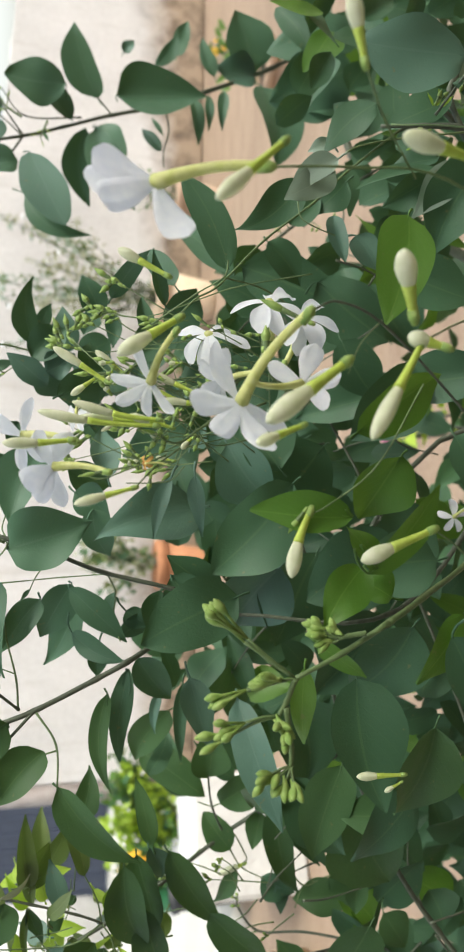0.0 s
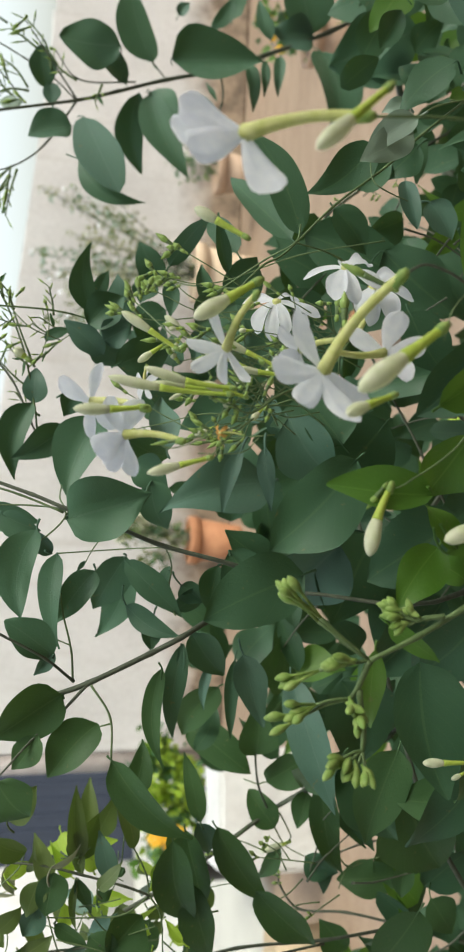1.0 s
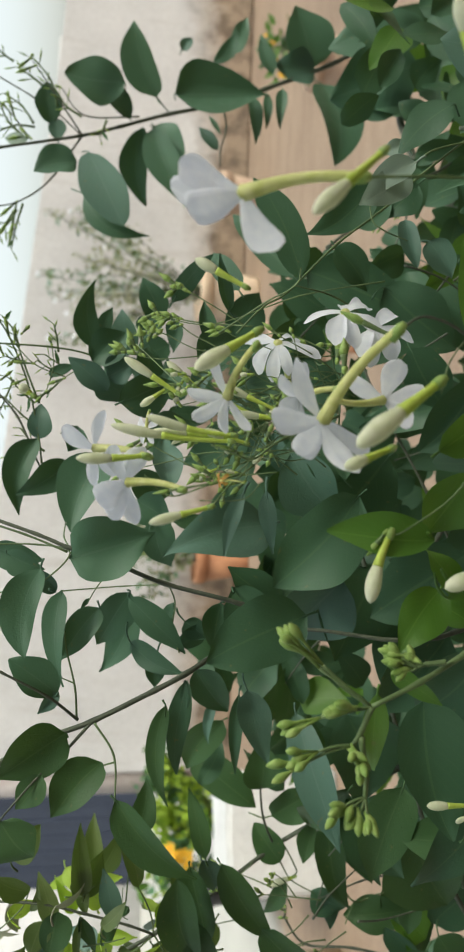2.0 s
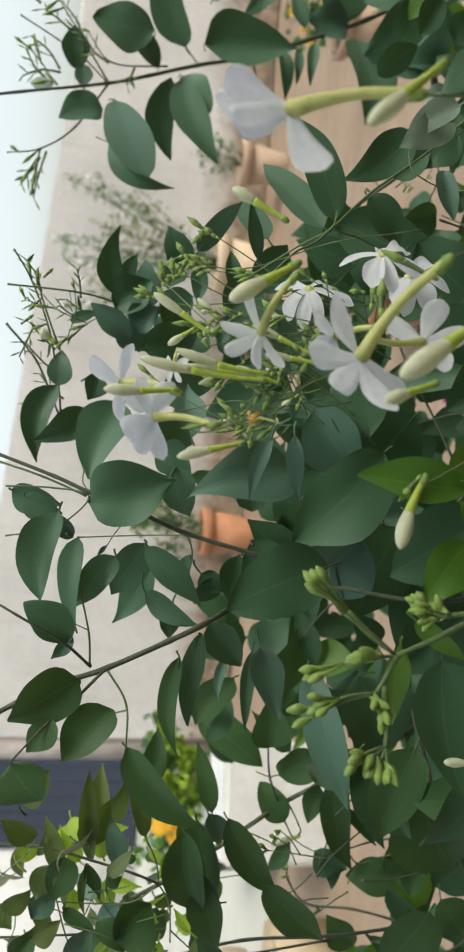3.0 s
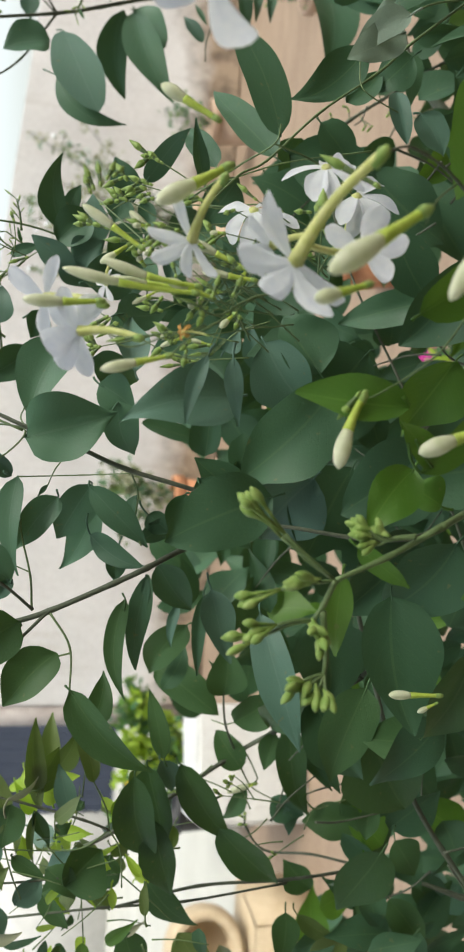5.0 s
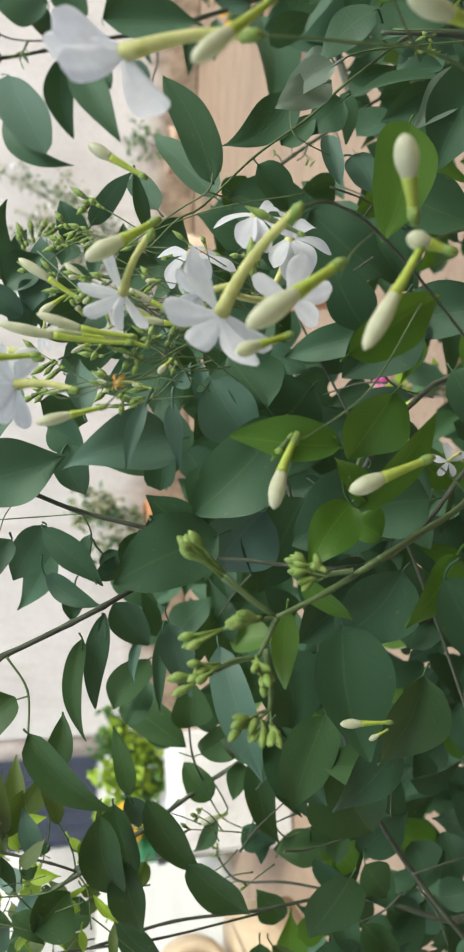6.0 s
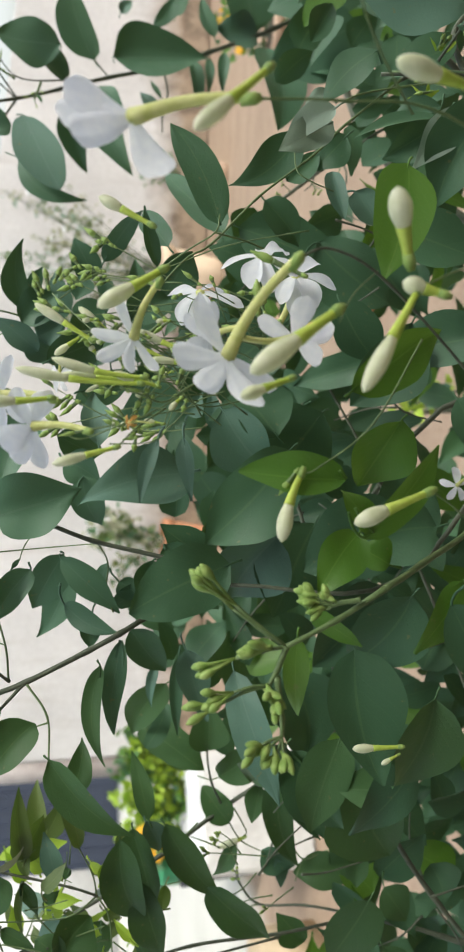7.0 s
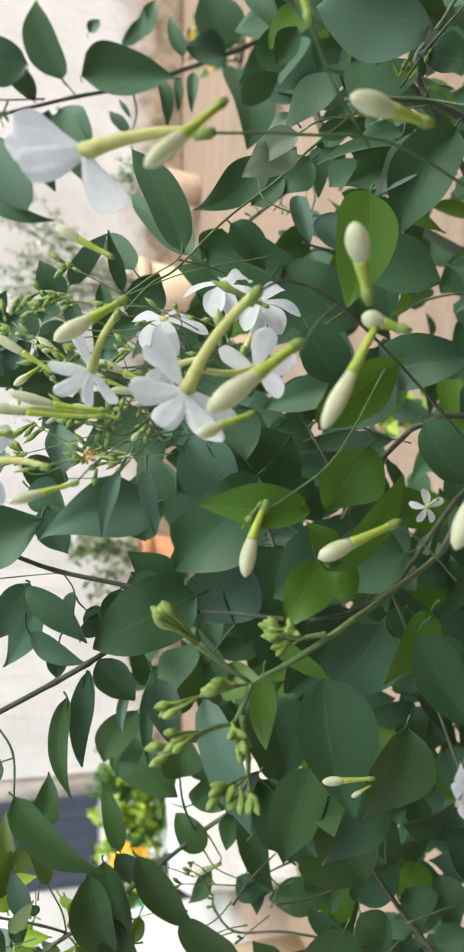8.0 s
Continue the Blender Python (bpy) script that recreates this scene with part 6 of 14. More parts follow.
dk = branch(shrub, [(0.1532, 0.2549, 1.0362), (0.1631, 0.2719, 1.0627), (0.1713, 0.2860, 1.0783), (0.1768, 0.3020, 1.1006)], 0.00058, 0.00043, TWIG_GREEN)
dk2 = branch(shrub, [(0.1813, 0.2969, 1.0813), (0.1941, 0.2844, 1.0734), (0.2122, 0.2802, 1.0584)], 0.00064, 0.00052)
leaf(dk2, (0.1970, 0.2753, 1.0783), (0.1982, 0.2771, 1.1261), 0.0314, 0, 0.12, "blue", shape=0.51, root=(0.1946, 0.2842, 1.0729))
leaf(dk, (0.1501, 0.2767, 1.0806), (0.1237, 0.2723, 1.1019), 0.0152, 10, 0.12, "pale", root=(0.1670, 0.2786, 1.0701))
leaf(dk, (0.1466, 0.2786, 1.0879), (0.1368, 0.2785, 1.1273), 0.0095, 40, 0.12, "dark", root=(0.1688, 0.2817, 1.0735))
leaf(dk, (0.1566, 0.2879, 1.0845), (0.1527, 0.2937, 1.1071), 0.0119, 20, 0.12, "dark", root=(0.1719, 0.2878, 1.0808))
leaf(dk, (0.1519, 0.2981, 1.0838), (0.1413, 0.3036, 1.1044), 0.0157, 0, 0.12, "dark", root=(0.1728, 0.2903, 1.0843))
leaf(dk, (0.1163, 0.2551, 1.1149), (0.0732, 0.2486, 1.1270), 0.0241, 5, 0.12, "fresh", shape=0.41, root=(0.1252, 0.2598, 1.1087))
leaf(dk, (0.1496, 0.2646, 1.0738), (0.1131, 0.2804, 1.0926), 0.0266, 0, 0.12, "dark", shape=0.46, root=(0.1631, 0.2719, 1.0627))
leaf(dk, (0.1948, 0.3038, 1.0687), (0.1839, 0.3122, 1.1007), 0.0162, 0, 0.12, "dark", root=(0.1875, 0.2909, 1.0775))
leaf(dk, (0.1863, 0.2804, 1.0573), (0.1915, 0.2857, 1.0784), 0.0177, 0, 0.12, "dark", root=(0.1978, 0.2835, 1.0703))
leaf(dk, (0.2053, 0.2919, 1.0633), (0.1866, 0.2935, 1.0684), 0.0157, 0, 0.12, "pale", root=(0.2043, 0.2820, 1.0649))
leaf(dk, (0.1093, 0.3028, 1.0991), (0.0959, 0.2938, 1.0629), 0.0288, 0, 0.12, "dark", shape=0.46, root=(0.1155, 0.3085, 1.1071))
leaf(dk, (0.1361, 0.3346, 1.1040), (0.1186, 0.3320, 1.0927), 0.0171, 0, 0.12, "blue", root=(0.1361, 0.3368, 1.1141))
leaf(dk, (0.0686, 0.3181, 1.0351), (0.0629, 0.3516, 1.0848), 0.0264, 0, 0.12, "dark", shape=0.46, root=(0.0726, 0.3145, 1.0222))
leaf(dk, (0.0880, 0.3557, 1.1027), (0.0573, 0.3517, 1.0848), 0.0271, 0, 0.12, "dark", shape=0.46, root=(0.1001, 0.3601, 1.1057))
leaf(dk, (0.0346, 0.2968, 1.0705), (0.0079, 0.2924, 1.0513), 0.0235, 0, 0.12, "dark", shape=0.46, root=(0.0437, 0.3014, 1.0744))
leaf(main, (0.0020, 0.3465, 1.0608), (-0.0225, 0.3530, 1.0845), 0.0361, 0, 0.12, "dark", shape=0.46, root=(0.0084, 0.3473, 1.0496))
leaf(main, (0.0205, 0.3645, 1.1323), (0.0451, 0.3694, 1.1532), 0.0301, 0, 0.12, "dark", shape=0.46, root=(0.0102, 0.3657, 1.1216))
leaf(main, (-0.0210, 0.3445, 1.1317), (-0.0093, 0.3508, 1.1572), 0.0285, 0, 0.12, "dark", shape=0.46, root=(-0.0242, 0.3448, 1.1181))
bud(shrub, (0.1695, 0.2886, 1.0883), (0.1669, 0.2906, 1.0958), 0.00259, 0.5, "green")
bud(shrub, (0.1669, 0.2890, 1.0896), (0.1708, 0.2899, 1.0933), 0.00259, 0.5, "green")
bud(shrub, (0.1812, 0.2878, 1.0859), (0.1876, 0.2870, 1.0834), 0.00259, 0.5, "green")
bud(shrub, (0.1824, 0.2874, 1.0846), (0.1868, 0.2863, 1.0804), 0.00259, 0.5, "green")
bud(shrub, (0.1631, 0.2887, 1.0883), (0.1618, 0.2907, 1.0958), 0.00259, 0.5, "green")
bud(shrub, (0.1915, 0.2844, 1.0734), (0.1863, 0.2851, 1.0758), 0.00259, 0.5, "green")
trunk = branch(shrub, [(0.0200, 0.5600, -0.0200), (0.0000, 0.5400, 0.3000), (-0.0600, 0.5000, 0.6000), (-0.3406, 0.4073, 0.9435)], 0.0120, 0.0022)
trunk2 = branch(shrub, [(0.0500, 0.5700, -0.0200), (0.0800, 0.5500, 0.4000), (0.0000, 0.5000, 0.7500), (-0.1550, 0.3587, 1.0114)], 0.0080, 0.0013)
trunk3 = branch(shrub, [(0.0000, 0.5700, -0.0200), (0.1000, 0.6000, 0.5000), (0.3000, 0.7000, 0.9000), (0.5056, 0.7574, 0.9737)], 0.0090, 0.0030)
trunk4 = branch(shrub, [(0.0500, 0.5700, 0.3000), (0.1000, 0.5000, 0.8000), (0.2131, 0.3618, 1.0314), (0.1903, 0.3308, 1.0827)], 0.0030, 0.0010)
trunk5 = branch(shrub, [(-0.0600, 0.5000, 0.6000), (-0.2000, 0.5000, 0.8500), (-0.2991, 0.4480, 0.9438), (-0.2970, 0.4615, 1.0155)], 0.0080, 0.0010)
trunk6 = branch(shrub, [(-0.0600, 0.5000, 0.6000), (-0.1000, 0.4800, 0.9000), (-0.1071, 0.4230, 1.0293), (-0.1471, 0.4216, 1.0750)], 0.0025, 0.0011)
trunk7 = branch(shrub, [(0.0000, 0.5000, 0.7500), (0.0500, 0.4000, 1.0000), (-0.0528, 0.3953, 1.0985), (-0.0539, 0.4047, 1.1486)], 0.0022, 0.0009)
trunk8 = branch(shrub, [(0.0000, 0.5000, 0.7500), (0.0200, 0.4200, 0.9500), (-0.0514, 0.3494, 1.0713), (-0.0531, 0.3557, 1.1584)], 0.0022, 0.0009)
trunk9 = branch(shrub, [(0.0200, 0.4200, 0.9500), (-0.0194, 0.3205, 1.0448), (-0.0318, 0.2481, 1.1119), (-0.0367, 0.2247, 1.1363)], 0.0015, 0.00112, TWIG_GREEN)
trunk9 = branch(shrub, [(0.0800, 0.5500, 0.4000), (0.1000, 0.4000, 0.9000), (-0.0190, 0.2693, 1.0785)], 0.0040, 0.0009)
leaf(ll1, (-0.2785, 0.4590, 1.2299), (-0.2727, 0.4622, 1.2425), 0.0072, -2, 0.12, "lime", shape=0.36, root=(-0.2847, 0.4593, 1.2163))
leaf(ll1, (-0.2770, 0.4491, 1.2852), (-0.2831, 0.4517, 1.2739), 0.0084, 40, 0.12, "olive", shape=0.40, root=(-0.2684, 0.4497, 1.2925))
leaf(ll4, (-0.2468, 0.4542, 1.1979), (-0.2528, 0.4481, 1.1860), 0.0087, 5, 0.12, "lime", shape=0.32, root=(-0.2428, 0.4622, 1.2047))
leaf(ll4, (-0.2641, 0.4551, 1.2222), (-0.2643, 0.4620, 1.2043), 0.0112, 37, 0.12, "lime", shape=0.40, root=(-0.2644, 0.4539, 1.2304))
leaf(ll4, (-0.2505, 0.4545, 1.3121), (-0.2404, 0.4426, 1.2940), 0.0082, 11, 0.12, "dry", shape=0.32, root=(-0.2550, 0.4635, 1.3182))
leaf(ll8, (-0.2199, 0.4148, 1.3016), (-0.2207, 0.4059, 1.2876), 0.0056, 38, 0.12, "dry", shape=0.36, root=(-0.2426, 0.3929, 1.2997))
leaf(ll1, (-0.2899, 0.4502, 1.2086), (-0.2871, 0.4486, 1.2261), 0.0108, 12, 0.12, "olive", shape=0.36, root=(-0.2923, 0.4543, 1.1938))
leaf(ll1, (-0.2020, 0.3942, 1.2803), (-0.1834, 0.3824, 1.2780), 0.0044, -14, 0.12, "olive", shape=0.32, root=(-0.1955, 0.3893, 1.2811))
leaf(ll8, (-0.2852, 0.4419, 1.2486), (-0.2933, 0.4453, 1.2327), 0.0106, -25, 0.12, "lime", shape=0.32, root=(-0.2795, 0.4426, 1.2561))
leaf(ll4, (-0.2427, 0.3905, 1.2820), (-0.2472, 0.3965, 1.2949), 0.0070, -4, 0.12, "olive", shape=0.32, root=(-0.2250, 0.3931, 1.2738))
leaf(ll4, (-0.2063, 0.4021, 1.2926), (-0.2061, 0.4088, 1.2763), 0.0083, -15, 0.12, "lime", shape=0.36, root=(-0.2250, 0.3931, 1.2738))
leaf(ll4, (-0.1923, 0.4018, 1.2562), (-0.2059, 0.3938, 1.2538), 0.0095, 30, 0.12, "olive", shape=0.40, root=(-0.1845, 0.4109, 1.2550))
leaf(ll4, (-0.2392, 0.4216, 1.2318), (-0.2553, 0.4310, 1.2358), 0.0095, -12, 0.12, "olive", shape=0.36, root=(-0.2260, 0.3917, 1.2396))
leaf(ll4, (-0.2678, 0.4254, 1.2361), (-0.2741, 0.4167, 1.2354), 0.0108, 26, 0.12, "olive", shape=0.40, root=(-0.2620, 0.4380, 1.2338))
leaf(ll4, (-0.2606, 0.4465, 1.3073), (-0.2686, 0.4433, 1.2939), 0.0126, -39, 0.12, "olive", shape=0.40, root=(-0.2569, 0.4520, 1.3144))
leaf(ll8, (-0.2335, 0.4250, 1.2420), (-0.2328, 0.4184, 1.2250), 0.0084, -29, 0.12, "lime", shape=0.32, root=(-0.2417, 0.3930, 1.2466))
leaf(ll4, (-0.2492, 0.3695, 1.2003), (-0.2354, 0.3757, 1.2003), 0.0052, -4, 0.12, "olive", shape=0.40, root=(-0.2627, 0.3675, 1.1974))
leaf(ll1, (-0.2719, 0.4664, 1.2830), (-0.2935, 0.4690, 1.2735), 0.0103, -25, 0.12, "olive", shape=0.36, root=(-0.2588, 0.4682, 1.2847))
leaf(ll4, (-0.2283, 0.4528, 1.2957), (-0.2461, 0.4527, 1.2909), 0.0082, -23, 0.12, "dry", shape=0.40, root=(-0.2176, 0.4559, 1.2958))
leaf(ll1, (-0.2562, 0.4112, 1.2409), (-0.2733, 0.4186, 1.2479), 0.0053, -1, 0.12, "lime", shape=0.40, root=(-0.2445, 0.4097, 1.2336))
leaf(ll4, (-0.2032, 0.3769, 1.2457), (-0.1893, 0.3713, 1.2349), 0.0084, -40, 0.12, "olive", shape=0.40, root=(-0.2259, 0.3916, 1.2393))
leaf(ll1, (-0.2620, 0.4149, 1.2134), (-0.2765, 0.4166, 1.2118), 0.0052, 12, 0.12, "lime", shape=0.40, root=(-0.2502, 0.4165, 1.2117))
leaf(ll1, (-0.2390, 0.4191, 1.2892), (-0.2479, 0.4282, 1.2991), 0.0051, 24, 0.12, "olive", shape=0.32, root=(-0.2308, 0.4154, 1.2789))
leaf(ll4, (-0.1943, 0.3816, 1.2685), (-0.1847, 0.3788, 1.2536), 0.0052, 29, 0.12, "dry", shape=0.36, root=(-0.2252, 0.3930, 1.2707))
leaf(ll8, (-0.2640, 0.4278, 1.2324), (-0.2734, 0.4173, 1.2216), 0.0056, 2, 0.12, "lime", shape=0.32, root=(-0.2574, 0.4380, 1.2366))
leaf(ll8, (-0.2978, 0.4514, 1.2722), (-0.2962, 0.4633, 1.2901), 0.0103, -4, 0.12, "lime", shape=0.40, root=(-0.2966, 0.4478, 1.2592))
t0 = branch(shrub, [(-0.2219, 0.3945, 1.2541), (-0.2192, 0.3921, 1.2413), (-0.2168, 0.3906, 1.2332)], 0.00041, 0.00025, TWIG_GREEN)
t1 = branch(shrub, [(-0.2340, 0.3882, 1.2649), (-0.2370, 0.3855, 1.2504), (-0.2396, 0.3837, 1.2405)], 0.00040, 0.00025, TWIG_GREEN)
t2 = branch(shrub, [(-0.2390, 0.4260, 1.2388), (-0.2253, 0.4250, 1.2340), (-0.2089, 0.4248, 1.2332)], 0.00045, 0.00027, TWIG_GREEN)
t3 = branch(shrub, [(-0.2655, 0.4369, 1.2574), (-0.2549, 0.4360, 1.2528), (-0.2475, 0.4356, 1.2505)], 0.00045, 0.00028, TWIG_GREEN)
t4 = branch(shrub, [(-0.2552, 0.4276, 1.2633), (-0.2511, 0.4285, 1.2682), (-0.2504, 0.4303, 1.2778)], 0.00044, 0.00027, TWIG_GREEN)
t5 = branch(shrub, [(-0.2407, 0.4042, 1.2393), (-0.2428, 0.4053, 1.2448), (-0.2417, 0.4068, 1.2532)], 0.00042, 0.00026, TWIG_GREEN)
t6 = branch(shrub, [(-0.1969, 0.3957, 1.2643), (-0.1961, 0.3941, 1.2561), (-0.1905, 0.3928, 1.2493)], 0.00041, 0.00025, TWIG_GREEN)
t7 = branch(shrub, [(-0.2507, 0.4335, 1.2930), (-0.2622, 0.4333, 1.2920), (-0.2740, 0.4340, 1.2958)], 0.00044, 0.00027, TWIG_GREEN)
t8 = branch(shrub, [(-0.2462, 0.4015, 1.2115), (-0.2471, 0.4032, 1.2206), (-0.2432, 0.4039, 1.2243)], 0.00043, 0.00026, TWIG_GREEN)
t9 = branch(shrub, [(-0.2530, 0.4441, 1.2407), (-0.2684, 0.4432, 1.2359), (-0.2819, 0.4430, 1.2347)], 0.00046, 0.00029, TWIG_GREEN)
t10 = branch(shrub, [(-0.2104, 0.4128, 1.2472), (-0.2139, 0.4113, 1.2393), (-0.2183, 0.4098, 1.2308)], 0.00043, 0.00026, TWIG_GREEN)
t11 = branch(shrub, [(-0.2081, 0.4095, 1.2322), (-0.1924, 0.4093, 1.2312), (-0.1822, 0.4089, 1.2293)], 0.00043, 0.00026, TWIG_GREEN)
s0 = branch(shrub, [(0.0588, 0.3123, 1.1604), (0.0578, 0.3063, 1.1821), (0.0625, 0.2992, 1.1989)], 0.00032, 0.00020, TWIG_GREEN)
bud(shrub, (0.0625, 0.2992, 1.1989), (0.0615, 0.2997, 1.2014), 0.00215, 0.55, "green")
bud(shrub, (0.0625, 0.2992, 1.1989), (0.0681, 0.3003, 1.2045), 0.00320, 0.55, "green")
s1 = branch(shrub, [(0.0460, 0.2854, 1.1897), (0.0484, 0.2759, 1.1933), (0.0453, 0.2657, 1.1928)], 0.00029, 0.00018, TWIG_GREEN)
bud(shrub, (0.0453, 0.2657, 1.1928), (0.0432, 0.2660, 1.1946), 0.00218, 0.55, "green")
bud(shrub, (0.0453, 0.2657, 1.1928), (0.0489, 0.2662, 1.1958), 0.00190, 0.55, "green")
s2 = branch(shrub, [(0.0358, 0.2693, 1.1882), (0.0240, 0.2621, 1.2040), (0.0175, 0.2545, 1.2175)], 0.00027, 0.00017, TWIG_GREEN)
bud(shrub, (0.0175, 0.2545, 1.2175), (0.0215, 0.2559, 1.2250), 0.00246, 0.55, "green")
bud(shrub, (0.0175, 0.2545, 1.2175), (0.0154, 0.2550, 1.2200), 0.00179, 0.55, "green")
s3 = branch(shrub, [(0.0276, 0.2716, 1.1743), (0.0244, 0.2640, 1.1876), (0.0256, 0.2555, 1.1970)], 0.00028, 0.00017, TWIG_GREEN)
bud(shrub, (0.0256, 0.2555, 1.1970), (0.0271, 0.2560, 1.1995), 0.00272, 0.55, "green")
bud(shrub, (0.0256, 0.2555, 1.1970), (0.0214, 0.2559, 1.1986), 0.00220, 0.55, "green")
s4 = branch(shrub, [(0.0560, 0.2932, 1.1788), (0.0522, 0.2873, 1.2014), (0.0445, 0.2819, 1.2268)], 0.00030, 0.00018, TWIG_GREEN)
bud(shrub, (0.0445, 0.2819, 1.2268), (0.0474, 0.2824, 1.2292), 0.00283, 0.55, "cream")
bud(shrub, (0.0445, 0.2819, 1.2268), (0.0506, 0.2829, 1.2320), 0.00289, 0.55, "green")
s5 = branch(shrub, [(0.0322, 0.2697, 1.1733), (0.0427, 0.2644, 1.1990), (0.0491, 0.2590, 1.2245)], 0.00027, 0.00017, TWIG_GREEN)
bud(shrub, (0.0491, 0.2590, 1.2245), (0.0520, 0.2599, 1.2292), 0.00228, 0.55, "green")
bud(shrub, (0.0491, 0.2590, 1.2245), (0.0453, 0.2599, 1.2292), 0.00242, 0.55, "green")
s6 = branch(shrub, [(0.0548, 0.2873, 1.1680), (0.0562, 0.2798, 1.1822), (0.0566, 0.2731, 1.2008)], 0.00029, 0.00018, TWIG_GREEN)
bud(shrub, (0.0566, 0.2731, 1.2008), (0.0563, 0.2740, 1.2057), 0.00219, 0.55, "cream")
bud(shrub, (0.0566, 0.2731, 1.2008), (0.0513, 0.2743, 1.2071), 0.00207, 0.55, "green")
s7 = branch(shrub, [(0.0433, 0.2824, 1.1905), (0.0475, 0.2738, 1.1989), (0.0485, 0.2651, 1.2069)], 0.00028, 0.00018, TWIG_GREEN)
bud(shrub, (0.0485, 0.2651, 1.2069), (0.0506, 0.2665, 1.2144), 0.00260, 0.55, "green")
bud(shrub, (0.0485, 0.2651, 1.2069), (0.0501, 0.2663, 1.2132), 0.00206, 0.55, "green")
s8 = branch(shrub, [(0.0234, 0.2812, 1.1689), (0.0383, 0.2753, 1.1918), (0.0505, 0.2689, 1.2117)], 0.00029, 0.00018, TWIG_GREEN)
bud(shrub, (0.0505, 0.2689, 1.2117), (0.0519, 0.2699, 1.2173), 0.00247, 0.55, "green")
bud(shrub, (0.0505, 0.2689, 1.2117), (0.0461, 0.2695, 1.2151), 0.00188, 0.55, "green")
s9 = branch(shrub, [(0.0437, 0.2837, 1.1726), (0.0397, 0.2769, 1.1904), (0.0329, 0.2699, 1.2075)], 0.00029, 0.00018, TWIG_GREEN)
bud(shrub, (0.0329, 0.2699, 1.2075), (0.0281, 0.2704, 1.2101), 0.00195, 0.55, "green")
bud(shrub, (0.0329, 0.2699, 1.2075), (0.0370, 0.2705, 1.2104), 0.00282, 0.55, "green")
s10 = branch(shrub, [(0.0385, 0.2634, 1.1965), (0.0376, 0.2553, 1.2077), (0.0348, 0.2474, 1.2196)], 0.00026, 0.00016, TWIG_GREEN)
bud(shrub, (0.0348, 0.2474, 1.2196), (0.0303, 0.2481, 1.2232), 0.00182, 0.55, "green")
bud(shrub, (0.0348, 0.2474, 1.2196), (0.0401, 0.2478, 1.2216), 0.00167, 0.55, "green")
s11 = branch(shrub, [(0.0351, 0.2874, 1.1748), (0.0428, 0.2813, 1.1960), (0.0562, 0.2750, 1.2167)], 0.00029, 0.00018, TWIG_GREEN)
bud(shrub, (0.0562, 0.2750, 1.2167), (0.0581, 0.2766, 1.2254), 0.00252, 0.55, "green")
bud(shrub, (0.0562, 0.2750, 1.2167), (0.0498, 0.2764, 1.2243), 0.00256, 0.55, "green")
s12 = branch(shrub, [(0.0392, 0.3102, 1.1901), (0.0383, 0.3030, 1.2060), (0.0316, 0.2952, 1.2186)], 0.00031, 0.00019, TWIG_GREEN)
bud(shrub, (0.0316, 0.2952, 1.2186), (0.0325, 0.2969, 1.2277), 0.00296, 0.55, "green")
bud(shrub, (0.0316, 0.2952, 1.2186), (0.0360, 0.2970, 1.2280), 0.00202, 0.55, "green")
s13 = branch(shrub, [(0.0282, 0.2595, 1.1849), (0.0272, 0.2514, 1.1959), (0.0251, 0.2440, 1.2104)], 0.00026, 0.00016, TWIG_GREEN)
bud(shrub, (0.0251, 0.2440, 1.2104), (0.0279, 0.2454, 1.2182), 0.00197, 0.55, "green")
bud(shrub, (0.0251, 0.2440, 1.2104), (0.0260, 0.2450, 1.2158), 0.00240, 0.55, "cream")
s14 = branch(shrub, [(0.0511, 0.3030, 1.1917), (0.0506, 0.2928, 1.1917), (0.0518, 0.2817, 1.1871)], 0.00030, 0.00019, TWIG_GREEN)
bud(shrub, (0.0518, 0.2817, 1.1871), (0.0543, 0.2829, 1.1935), 0.00197, 0.55, "green")
bud(shrub, (0.0518, 0.2817, 1.1871), (0.0474, 0.2824, 1.1904), 0.00208, 0.55, "green")
s15 = branch(shrub, [(0.0230, 0.2908, 1.1851), (0.0400, 0.2827, 1.1967), (0.0555, 0.2740, 1.2043)], 0.00029, 0.00018, TWIG_GREEN)
bud(shrub, (0.0555, 0.2740, 1.2043), (0.0489, 0.2753, 1.2111), 0.00249, 0.55, "green")
bud(shrub, (0.0555, 0.2740, 1.2043), (0.0588, 0.2745, 1.2073), 0.00191, 0.55, "green")
s16 = branch(shrub, [(0.0295, 0.2946, 1.1859), (0.0315, 0.2879, 1.2044), (0.0336, 0.2807, 1.2201)], 0.00030, 0.00018, TWIG_GREEN)
bud(shrub, (0.0336, 0.2807, 1.2201), (0.0279, 0.2814, 1.2237), 0.00283, 0.55, "green")
bud(shrub, (0.0336, 0.2807, 1.2201), (0.0331, 0.2822, 1.2279), 0.00205, 0.55, "green")
s17 = branch(shrub, [(0.0311, 0.2744, 1.1815), (0.0349, 0.2666, 1.1942), (0.0339, 0.2584, 1.2046)], 0.00028, 0.00017, TWIG_GREEN)
bud(shrub, (0.0339, 0.2584, 1.2046), (0.0378, 0.2598, 1.2118), 0.00190, 0.55, "green")
bud(shrub, (0.0339, 0.2584, 1.2046), (0.0332, 0.2592, 1.2087), 0.00232, 0.55, "green")
s18 = branch(shrub, [(0.0572, 0.3107, 1.1679), (0.0398, 0.3049, 1.1909), (0.0217, 0.2991, 1.2140)], 0.00031, 0.00020, TWIG_GREEN)
bud(shrub, (0.0217, 0.2991, 1.2140), (0.0280, 0.3002, 1.2200), 0.00291, 0.55, "green")
